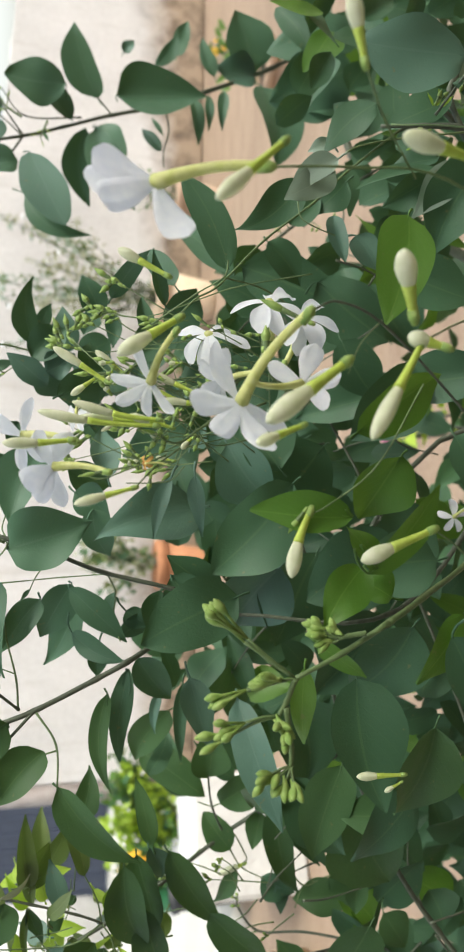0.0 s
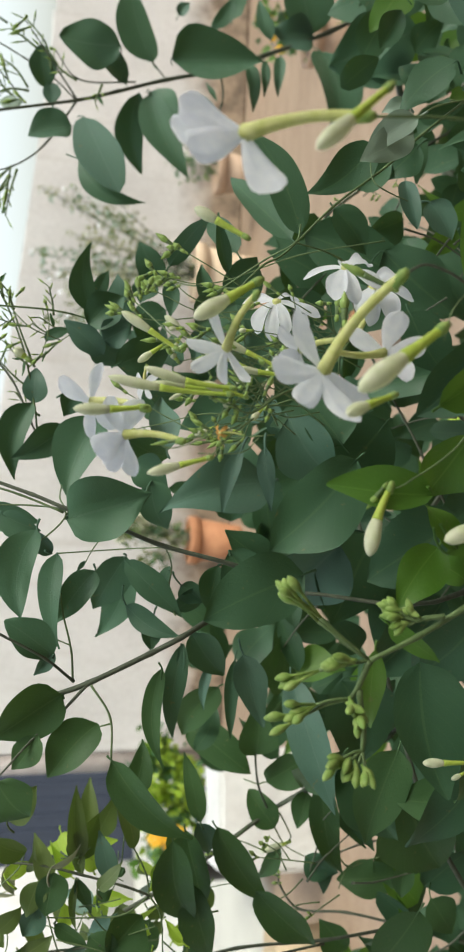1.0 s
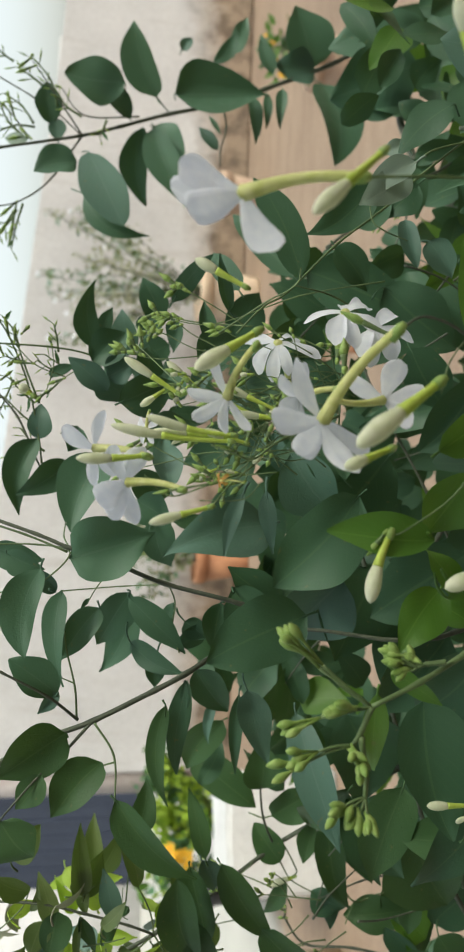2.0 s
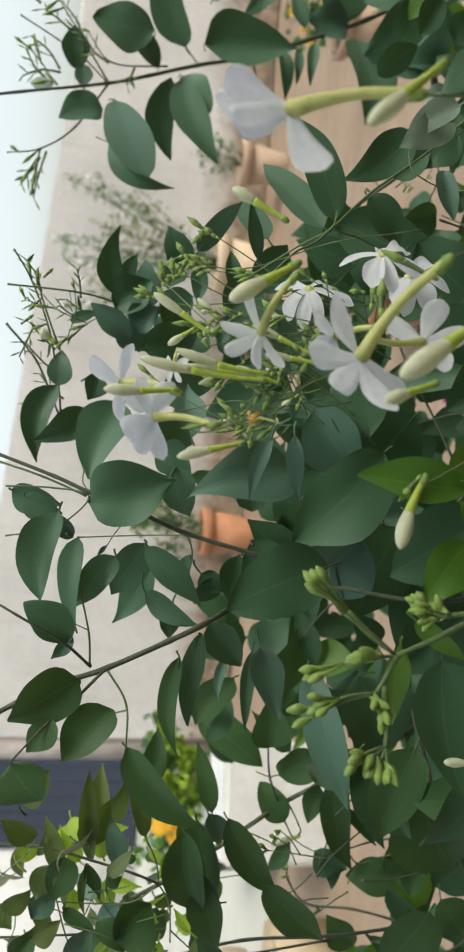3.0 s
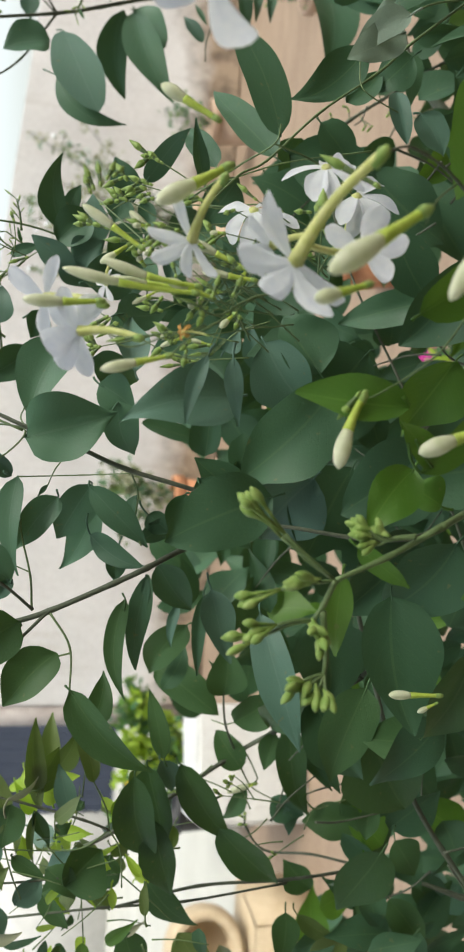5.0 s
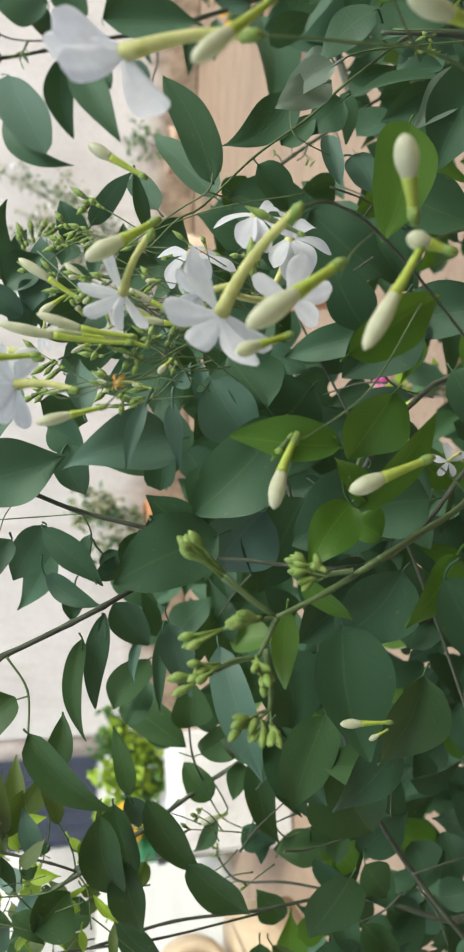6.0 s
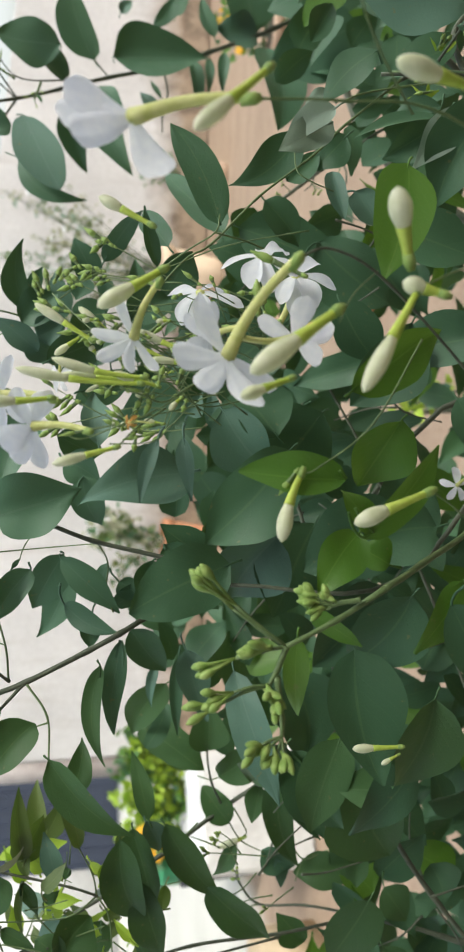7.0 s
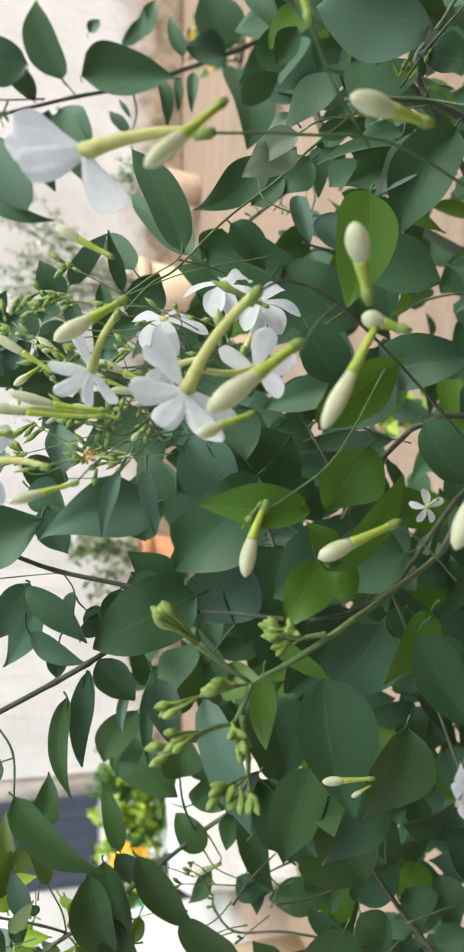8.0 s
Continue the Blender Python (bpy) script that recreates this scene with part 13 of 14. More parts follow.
leaf(inner_shaded, (-0.1103, 0.4512, 1.0074), (-0.0990, 0.4609, 1.0415), 0.0203, 23, 0.12, shape=0.30)
leaf(inner_shaded, (-0.1390, 0.5107, 1.1030), (-0.1715, 0.5156, 1.1308), 0.0299, -36, 0.12, shape=0.42)
leaf(inner_shaded, (-0.1539, 0.5161, 1.0407), (-0.1581, 0.5259, 0.9950), 0.0245, 15, 0.12, shape=0.30)
leaf(inner_shaded, (-0.1515, 0.5064, 0.9641), (-0.1638, 0.5152, 0.9995), 0.0229, -15, 0.12, shape=0.46)
leaf(inner_shaded, (-0.1694, 0.4664, 1.1858), (-0.1435, 0.4716, 1.1717), 0.0127, -13, 0.12, shape=0.46)
leaf(inner_shaded, (-0.1713, 0.5139, 0.9767), (-0.1899, 0.5165, 0.9296), 0.0244, -5, 0.12, shape=0.42)
leaf(inner_shaded, (-0.1388, 0.4848, 0.9735), (-0.1801, 0.4949, 0.9329), 0.0177, -32, 0.12, shape=0.42)
leaf(inner_shaded, (-0.1603, 0.4854, 0.9358), (-0.1544, 0.4596, 0.9009), 0.0259, -18, 0.12, shape=0.30)
leaf(inner_shaded, (-0.1711, 0.4697, 0.9698), (-0.1981, 0.4905, 0.9837), 0.0265, 2, 0.12, shape=0.46)
leaf(inner_shaded, (-0.1503, 0.4171, 0.9882), (-0.1866, 0.4139, 0.9772), 0.0256, 27, 0.12, shape=0.42)
leaf(inner_shaded, (-0.1651, 0.4379, 1.0596), (-0.1936, 0.4270, 1.0535), 0.0221, 21, 0.12, shape=0.42)
leaf(inner_shaded, (-0.2301, 0.4783, 0.9748), (-0.2019, 0.4838, 0.9830), 0.0225, 23, 0.12, shape=0.36)
leaf(inner_shaded, (-0.2581, 0.4806, 1.0484), (-0.2990, 0.4820, 1.0210), 0.0261, -36, 0.12, shape=0.46)
leaf(inner_shaded, (-0.2648, 0.4829, 0.9580), (-0.2999, 0.4649, 0.9556), 0.0226, 15, 0.12, shape=0.30)
leaf(inner_shaded, (-0.2381, 0.4397, 0.9587), (-0.2681, 0.4283, 0.9485), 0.0153, 15, 0.12, shape=0.46)
leaf(inner_shaded, (-0.2521, 0.4638, 0.9234), (-0.2663, 0.4447, 0.9047), 0.0204, 10, 0.12, shape=0.30)
leaf(inner_shaded, (-0.2659, 0.4636, 0.9684), (-0.3013, 0.4645, 0.9926), 0.0145, -17, 0.12, shape=0.36)
leaf(inner_shaded, (-0.3293, 0.4937, 1.0242), (-0.3165, 0.4945, 1.0628), 0.0232, -24, 0.12, shape=0.30)
leaf(inner_shaded, (-0.3617, 0.4998, 0.9858), (-0.3238, 0.5009, 0.9602), 0.0259, -17, 0.12, shape=0.36)
leaf(inner_shaded, (-0.3563, 0.4915, 0.9301), (-0.3217, 0.4858, 0.9483), 0.0273, -3, 0.12, shape=0.42)
leaf(inner_shaded, (-0.3243, 0.4297, 1.0184), (-0.3101, 0.4233, 0.9858), 0.0138, 15, 0.12, shape=0.36)
leaf(inner_shaded, (-0.3192, 0.4146, 0.9748), (-0.2899, 0.4181, 0.9701), 0.0230, -37, 0.12, shape=0.30)
leaf(inner_shaded, (0.4627, 0.6091, 1.0146), (0.4088, 0.6086, 1.0468), 0.0219, -33, 0.12, shape=0.42)
leaf(inner_shaded, (0.4408, 0.5438, 0.9131), (0.4197, 0.5662, 0.9467), 0.0328, -36, 0.12, shape=0.42)
leaf(inner_shaded, (0.3741, 0.5518, 1.0620), (0.3625, 0.5548, 1.0345), 0.0181, 10, 0.12, shape=0.36)
leaf(inner_shaded, (0.3838, 0.5533, 0.9565), (0.3747, 0.5786, 0.9900), 0.0235, 13, 0.12, shape=0.46)
leaf(inner_shaded, (0.3931, 0.6069, 1.0260), (0.3480, 0.6013, 1.0375), 0.0371, 30, 0.12, shape=0.30)
leaf(inner_shaded, (0.4004, 0.6256, 0.9540), (0.3431, 0.6205, 0.9517), 0.0270, -5, 0.12, shape=0.42)
leaf(inner_shaded, (0.2720, 0.5461, 1.0174), (0.3070, 0.5389, 0.9934), 0.0181, -20, 0.12, shape=0.30)
leaf(inner_shaded, (0.3503, 0.6191, 0.9212), (0.2993, 0.6293, 0.8963), 0.0231, 39, 0.12, shape=0.46)
leaf(inner_shaded, (0.2870, 0.5731, 1.0156), (0.2696, 0.5863, 0.9829), 0.0221, 9, 0.12, shape=0.42)
leaf(inner_shaded, (0.2953, 0.5713, 0.8576), (0.2953, 0.5804, 0.9107), 0.0219, 35, 0.12, shape=0.46)
leaf(inner_shaded, (0.2297, 0.5362, 0.9595), (0.1918, 0.5264, 0.9912), 0.0150, -15, 0.12, shape=0.46)
leaf(inner_shaded, (0.1552, 0.5977, 1.0998), (0.1949, 0.5867, 1.1124), 0.0181, 6, 0.12, shape=0.30)
leaf(inner_shaded, (0.2041, 0.6215, 1.0017), (0.1654, 0.6394, 1.0030), 0.0171, 7, 0.12, shape=0.36)
leaf(inner_shaded, (0.1967, 0.6033, 0.9236), (0.2012, 0.6178, 0.9548), 0.0244, 7, 0.12, shape=0.46)
leaf(inner_shaded, (0.1634, 0.5789, 1.0925), (0.1530, 0.5906, 1.0467), 0.0197, 33, 0.12, shape=0.42)
leaf(inner_shaded, (0.1807, 0.5882, 0.9562), (0.1393, 0.5918, 0.9322), 0.0316, 24, 0.12, shape=0.30)
leaf(inner_shaded, (0.1411, 0.6571, 1.0642), (0.0934, 0.6398, 1.0562), 0.0166, 8, 0.12, shape=0.46)
leaf(inner_shaded, (0.1464, 0.6036, 0.9851), (0.0918, 0.6164, 0.9641), 0.0254, 8, 0.12, shape=0.46)
leaf(inner_shaded, (0.0657, 0.6290, 1.1415), (0.0527, 0.6396, 1.1046), 0.0322, -8, 0.12, shape=0.36)
leaf(inner_shaded, (0.0730, 0.5777, 1.1005), (0.0361, 0.5928, 1.1140), 0.0224, -3, 0.12, shape=0.30)
leaf(inner_shaded, (0.0745, 0.6357, 1.0556), (0.0288, 0.6479, 1.0703), 0.0220, 5, 0.12, shape=0.30)
leaf(inner_shaded, (0.0610, 0.6047, 0.8483), (0.0989, 0.6184, 0.8569), 0.0287, 20, 0.12, shape=0.42)
leaf(inner_shaded, (-0.0015, 0.5917, 1.1473), (0.0302, 0.6095, 1.1537), 0.0183, 29, 0.12, shape=0.46)
leaf(inner_shaded, (-0.0240, 0.6437, 1.0374), (0.0036, 0.6240, 1.0005), 0.0304, 16, 0.12, shape=0.46)
leaf(inner_shaded, (-0.0092, 0.6166, 0.8659), (0.0287, 0.6232, 0.8504), 0.0178, -4, 0.12, shape=0.46)
leaf(inner_shaded, (-0.0732, 0.5724, 1.0664), (-0.0341, 0.5565, 1.0838), 0.0149, -6, 0.12, shape=0.30)
leaf(inner_shaded, (-0.0207, 0.5834, 1.0134), (-0.0710, 0.5784, 1.0198), 0.0337, 28, 0.12, shape=0.42)
leaf(inner_shaded, (-0.0817, 0.5855, 0.9638), (-0.0423, 0.5916, 0.9721), 0.0344, -34, 0.12, shape=0.30)
leaf(inner_shaded, (-0.0676, 0.6440, 0.9252), (-0.0800, 0.6264, 0.8828), 0.0206, 35, 0.12, shape=0.36)
leaf(inner_shaded, (-0.0532, 0.5305, 0.8923), (-0.0247, 0.5264, 0.9378), 0.0286, -20, 0.12, shape=0.42)
leaf(inner_shaded, (-0.0868, 0.5886, 0.9748), (-0.0724, 0.5801, 0.9435), 0.0314, -2, 0.12, shape=0.42)
leaf(inner_shaded, (-0.1051, 0.6766, 1.0803), (-0.1642, 0.6878, 1.0960), 0.0204, -17, 0.12, shape=0.36)
leaf(inner_shaded, (-0.1175, 0.6353, 1.0528), (-0.1470, 0.6181, 1.0554), 0.0317, -32, 0.12, shape=0.46)
leaf(inner_shaded, (-0.1332, 0.6202, 0.9378), (-0.1088, 0.6338, 0.9738), 0.0250, 2, 0.12, shape=0.42)
leaf(inner_shaded, (-0.1007, 0.6067, 0.9179), (-0.1487, 0.6217, 0.9123), 0.0343, -39, 0.12, shape=0.42)
leaf(inner_shaded, (-0.0937, 0.5317, 0.8748), (-0.0957, 0.5382, 0.9240), 0.0259, -21, 0.12, shape=0.36)
leaf(inner_shaded, (-0.1481, 0.6477, 0.9335), (-0.1794, 0.6627, 0.9538), 0.0373, -20, 0.12, shape=0.42)
leaf(inner_shaded, (-0.1429, 0.5936, 0.8875), (-0.1432, 0.5937, 0.8445), 0.0187, 2, 0.12, shape=0.36)
leaf(inner_shaded, (-0.1765, 0.5334, 0.9345), (-0.1628, 0.5401, 0.9702), 0.0312, -26, 0.12, shape=0.30)
leaf(inner_shaded, (-0.2071, 0.5775, 0.8697), (-0.1591, 0.5707, 0.8788), 0.0399, -37, 0.12, shape=0.42)
leaf(inner_shaded, (-0.1972, 0.6056, 0.9839), (-0.2332, 0.5969, 0.9798), 0.0292, -20, 0.12, shape=0.36)
leaf(inner_shaded, (-0.2527, 0.5875, 0.9406), (-0.2222, 0.5765, 0.9893), 0.0193, 3, 0.12, shape=0.46)
leaf(inner_shaded, (-0.2601, 0.6306, 0.8756), (-0.3126, 0.6312, 0.9071), 0.0373, 38, 0.12, shape=0.42)
leaf(inner_shaded, (-0.2681, 0.5546, 0.8878), (-0.2395, 0.5679, 0.8609), 0.0228, -21, 0.12, shape=0.42)
leaf(inner_shaded, (-0.3044, 0.5880, 0.9626), (-0.3324, 0.5993, 0.9269), 0.0329, -22, 0.12, shape=0.30)
leaf(inner_shaded, (-0.2877, 0.5730, 0.8716), (-0.3285, 0.5677, 0.8556), 0.0194, 33, 0.12, shape=0.36)
leaf(inner_shaded, (-0.3213, 0.5823, 0.9352), (-0.3186, 0.5684, 0.9068), 0.0375, -32, 0.12, shape=0.42)
leaf(inner_shaded, (-0.3491, 0.5804, 0.9043), (-0.2987, 0.5764, 0.8873), 0.0173, 8, 0.12, shape=0.30)
leaf(inner_shaded, (-0.3854, 0.6190, 0.8214), (-0.3389, 0.6020, 0.8206), 0.0206, 4, 0.12, shape=0.36)
leaf(inner_shaded, (-0.3840, 0.6203, 0.9093), (-0.3846, 0.6388, 0.9513), 0.0294, 39, 0.12, shape=0.46)
leaf(inner_shaded, (-0.3982, 0.6009, 0.8767), (-0.3531, 0.5960, 0.8902), 0.0198, 24, 0.12, shape=0.46)
leaf(inner_shaded, (-0.3434, 0.5939, 0.8599), (-0.3694, 0.5718, 0.8425), 0.0337, 33, 0.12, shape=0.46)
leaf(inner_shaded, (-0.3826, 0.5524, 0.9601), (-0.3851, 0.5529, 0.9172), 0.0261, -22, 0.12, shape=0.42)
leaf(inner_shaded, (-0.3700, 0.5798, 0.8621), (-0.4262, 0.6028, 0.8844), 0.0321, -24, 0.12, shape=0.36)
leaf(inner_shaded, (-0.4046, 0.5496, 1.0236), (-0.3989, 0.5440, 0.9922), 0.0234, 12, 0.12, shape=0.46)
leaf(inner_shaded, (-0.4123, 0.6008, 0.9009), (-0.4501, 0.6029, 0.9323), 0.0268, -25, 0.12, shape=0.30)
leaf(inner_shaded, (0.5399, 0.7657, 0.8795), (0.4835, 0.7571, 0.9003), 0.0364, -35, 0.12, shape=0.46)
leaf(inner_shaded, (0.5685, 0.7914, 0.8282), (0.5356, 0.7929, 0.8709), 0.0434, 26, 0.12, shape=0.42)
leaf(inner_shaded, (0.5314, 0.6977, 0.8368), (0.4730, 0.6926, 0.8224), 0.0196, 11, 0.12, shape=0.46)
leaf(inner_shaded, (0.4678, 0.7696, 0.9715), (0.4303, 0.7655, 1.0086), 0.0242, 14, 0.12, shape=0.36)
leaf(inner_shaded, (0.4189, 0.8207, 0.7969), (0.4612, 0.8402, 0.8277), 0.0450, 0, 0.12, shape=0.36)
leaf(inner_shaded, (0.4340, 0.7588, 0.7405), (0.3990, 0.7754, 0.7499), 0.0492, -39, 0.12, shape=0.36)
leaf(inner_shaded, (0.3705, 0.8357, 0.7667), (0.3836, 0.8418, 0.8445), 0.0354, 20, 0.12, shape=0.46)
leaf(inner_shaded, (0.3241, 0.7308, 0.8336), (0.3714, 0.7435, 0.8076), 0.0462, -37, 0.12, shape=0.30)
leaf(inner_shaded, (0.2803, 0.8085, 1.0181), (0.2675, 0.8388, 1.0706), 0.0356, -26, 0.12, shape=0.36)
leaf(inner_shaded, (0.2290, 0.7956, 1.0278), (0.2608, 0.7748, 0.9922), 0.0421, 16, 0.12, shape=0.36)
leaf(inner_shaded, (0.2140, 0.8185, 1.0378), (0.2062, 0.8173, 0.9737), 0.0259, 34, 0.12, shape=0.30)
leaf(inner_shaded, (0.2057, 0.7052, 0.8902), (0.2304, 0.7223, 0.9427), 0.0229, 2, 0.12, shape=0.42)
leaf(inner_shaded, (0.0970, 0.7296, 0.8807), (0.1531, 0.7186, 0.8432), 0.0347, 17, 0.12, shape=0.42)
leaf(inner_shaded, (0.1744, 0.7944, 0.7895), (0.1234, 0.7964, 0.7247), 0.0418, -32, 0.12, shape=0.42)
leaf(inner_shaded, (0.1312, 0.6844, 0.7710), (0.1578, 0.6876, 0.8071), 0.0207, -3, 0.12, shape=0.30)
leaf(inner_shaded, (0.0536, 0.8691, 1.0893), (0.1255, 0.8639, 1.0774), 0.0309, 29, 0.12, shape=0.36)
leaf(inner_shaded, (0.1121, 0.8522, 0.8991), (0.1205, 0.8566, 0.9675), 0.0357, 33, 0.12, shape=0.36)
leaf(inner_shaded, (0.0739, 0.7117, 0.7242), (0.1177, 0.7333, 0.7576), 0.0287, 33, 0.12, shape=0.30)
leaf(inner_shaded, (0.0539, 0.7277, 0.9539), (0.0126, 0.7493, 0.9713), 0.0387, 26, 0.12, shape=0.42)
leaf(inner_shaded, (0.0358, 0.8196, 0.9027), (0.0750, 0.8033, 0.8743), 0.0392, 10, 0.12, shape=0.46)
leaf(inner_shaded, (0.0678, 0.8177, 0.6527), (0.0738, 0.8103, 0.7104), 0.0231, -20, 0.12, shape=0.46)
leaf(inner_shaded, (0.0334, 0.8154, 0.7723), (0.0088, 0.7907, 0.7134), 0.0380, -16, 0.12, shape=0.46)
leaf(inner_shaded, (-0.0265, 0.7470, 0.9900), (-0.0517, 0.7714, 1.0363), 0.0314, 14, 0.12, shape=0.42)
leaf(inner_shaded, (-0.1092, 0.7766, 0.9209), (-0.0629, 0.7762, 0.9712), 0.0240, 17, 0.12, shape=0.36)
leaf(inner_shaded, (-0.0915, 0.8195, 0.8024), (-0.0897, 0.8246, 0.8737), 0.0445, -6, 0.12, shape=0.30)
leaf(inner_shaded, (-0.1220, 0.7741, 0.9418), (-0.1080, 0.7801, 0.8818), 0.0233, -11, 0.12, shape=0.30)
leaf(inner_shaded, (-0.0868, 0.8334, 0.7980), (-0.1536, 0.8428, 0.7771), 0.0432, -34, 0.12, shape=0.42)
leaf(inner_shaded, (-0.1180, 0.7726, 0.7777), (-0.1274, 0.7667, 0.7271), 0.0505, 34, 0.12, shape=0.36)
leaf(inner_shaded, (-0.2082, 0.7825, 1.0551), (-0.1505, 0.7862, 1.0812), 0.0258, 17, 0.12, shape=0.46)
leaf(inner_shaded, (-0.1643, 0.7665, 0.9988), (-0.1500, 0.7618, 1.0600), 0.0210, -7, 0.12, shape=0.36)
leaf(inner_shaded, (-0.1490, 0.8039, 0.9516), (-0.1721, 0.8300, 0.9859), 0.0305, 5, 0.12, shape=0.42)
leaf(inner_shaded, (-0.2045, 0.7271, 0.8294), (-0.1510, 0.7396, 0.8163), 0.0297, 26, 0.12, shape=0.42)
leaf(inner_shaded, (-0.1791, 0.7053, 0.7741), (-0.1920, 0.6974, 0.8254), 0.0278, -32, 0.12, shape=0.46)
leaf(inner_shaded, (-0.3037, 0.8400, 0.8954), (-0.2616, 0.8607, 0.9232), 0.0421, 9, 0.12, shape=0.46)
leaf(inner_shaded, (-0.3033, 0.7889, 1.0916), (-0.2533, 0.7856, 1.1430), 0.0344, 11, 0.12, shape=0.36)
leaf(inner_shaded, (-0.2884, 0.7083, 0.7581), (-0.2470, 0.7215, 0.7807), 0.0295, 12, 0.12, shape=0.30)
leaf(inner_shaded, (-0.4180, 0.8013, 0.7383), (-0.3947, 0.8078, 0.7967), 0.0319, -12, 0.12, shape=0.30)
leaf(inner_shaded, (-0.4745, 0.8261, 0.8550), (-0.4084, 0.8200, 0.8700), 0.0250, -22, 0.12, shape=0.42)
leaf(inner_shaded, (-0.4228, 0.7546, 0.7034), (-0.3883, 0.7591, 0.6714), 0.0326, -13, 0.12, shape=0.46)
leaf(inner_shaded, (-0.4854, 0.7629, 0.7477), (-0.4379, 0.7467, 0.7395), 0.0374, 21, 0.12, shape=0.36)
leaf(inner_shaded, (-0.4867, 0.7216, 0.9220), (-0.4462, 0.7225, 0.9018), 0.0432, 28, 0.12, shape=0.42)
leaf(inner_shaded, (-0.5522, 0.7249, 0.8282), (-0.5160, 0.7264, 0.8777), 0.0222, -7, 0.12, shape=0.36)
leaf(inner_shaded, (-0.5944, 0.8109, 0.6284), (-0.6123, 0.8253, 0.6791), 0.0285, 35, 0.12, shape=0.36)
leaf(inner_shaded, (-0.2780, 0.4000, 1.1665), (-0.2996, 0.4029, 1.1624), 0.0085, 27, 0.12, shape=0.30)
leaf(inner_shaded, (-0.3497, 0.4258, 1.2678), (-0.3279, 0.4252, 1.2691), 0.0095, -30, 0.12, shape=0.38)
leaf(inner_shaded, (-0.3128, 0.4338, 1.2443), (-0.3121, 0.4439, 1.2363), 0.0089, -19, 0.12, shape=0.30)
leaf(inner_shaded, (-0.3222, 0.4367, 1.1804), (-0.3299, 0.4338, 1.1950), 0.0057, -37, 0.12, shape=0.38)
leaf(inner_shaded, (-0.2982, 0.3930, 1.1830), (-0.2924, 0.3989, 1.2003), 0.0042, -1, 0.12, shape=0.34)
leaf(inner_shaded, (-0.3425, 0.4929, 1.2729), (-0.3370, 0.4996, 1.2870), 0.0096, -14, 0.12, shape=0.38)
leaf(inner_shaded, (-0.3491, 0.4437, 1.2436), (-0.3426, 0.4550, 1.2588), 0.0050, 5, 0.12, shape=0.38)
leaf(inner_shaded, (-0.3123, 0.4199, 1.2710), (-0.3059, 0.4279, 1.2593), 0.0054, 29, 0.12, shape=0.30)
leaf(inner_shaded, (-0.3212, 0.4855, 1.2315), (-0.3309, 0.4847, 1.2379), 0.0061, -24, 0.12, shape=0.38)
leaf(inner_shaded, (-0.3670, 0.4518, 1.1695), (-0.3764, 0.4499, 1.1739), 0.0101, 12, 0.12, shape=0.38)
leaf(inner_shaded, (-0.3126, 0.4460, 1.2697), (-0.3013, 0.4365, 1.2501), 0.0077, 21, 0.12, shape=0.30)
leaf(inner_shaded, (-0.3133, 0.4469, 1.2410), (-0.3229, 0.4451, 1.2320), 0.0053, -29, 0.12, shape=0.30)
leaf(inner_shaded, (-0.3042, 0.4374, 1.2470), (-0.3297, 0.4436, 1.2505), 0.0057, 1, 0.12, shape=0.38)
tagged(part("foliage", inner_shaded, LEAF["dark"], shrub), kind="stuff")
inner_blue = bmesh.new()
leaf(inner_blue, (-0.2737, 0.4252, 1.2761), (-0.2955, 0.4262, 1.2694), 0.0093, -6, 0.12, shape=0.34)
leaf(inner_blue, (-0.3316, 0.3950, 1.1729), (-0.3216, 0.3954, 1.1610), 0.0061, -21, 0.12, shape=0.34)
leaf(inner_blue, (-0.3016, 0.3950, 1.2208), (-0.3052, 0.3934, 1.2102), 0.0070, -28, 0.12, shape=0.38)
leaf(inner_blue, (-0.3452, 0.4678, 1.2566), (-0.3385, 0.4703, 1.2385), 0.0053, 3, 0.12, shape=0.38)
leaf(inner_blue, (-0.3379, 0.4557, 1.1734), (-0.3478, 0.4411, 1.1622), 0.0060, 21, 0.12, shape=0.38)
tagged(part("foliage", inner_blue, LEAF["blue"], shrub), kind="stuff")
inner_lime = bmesh.new()
leaf(inner_lime, (-0.3129, 0.4065, 1.2075), (-0.3053, 0.4081, 1.2024), 0.0057, 4, 0.12, shape=0.38)
leaf(inner_lime, (-0.3102, 0.4469, 1.2242), (-0.3232, 0.4500, 1.2301), 0.0067, 32, 0.12, shape=0.30)
leaf(inner_lime, (-0.3415, 0.4684, 1.2452), (-0.3346, 0.4772, 1.2422), 0.0062, -27, 0.12, shape=0.38)
leaf(inner_lime, (-0.3503, 0.4479, 1.2489), (-0.3242, 0.4378, 1.2413), 0.0062, 11, 0.12, shape=0.30)
leaf(inner_lime, (-0.3062, 0.4506, 1.2525), (-0.3030, 0.4489, 1.2367), 0.0078, 23, 0.12, shape=0.34)
tagged(part("foliage", inner_lime, LEAF["lime"], shrub), kind="stuff")
inner_dry = bmesh.new()
leaf(inner_dry, (-0.2892, 0.4229, 1.2776), (-0.2859, 0.4135, 1.2594), 0.0100, 28, 0.12, shape=0.38)
leaf(inner_dry, (-0.3046, 0.4383, 1.2064), (-0.2951, 0.4326, 1.1926), 0.0054, -7, 0.12, shape=0.34)
leaf(inner_dry, (-0.3378, 0.4556, 1.1797), (-0.3269, 0.4442, 1.1632), 0.0056, 23, 0.12, shape=0.34)
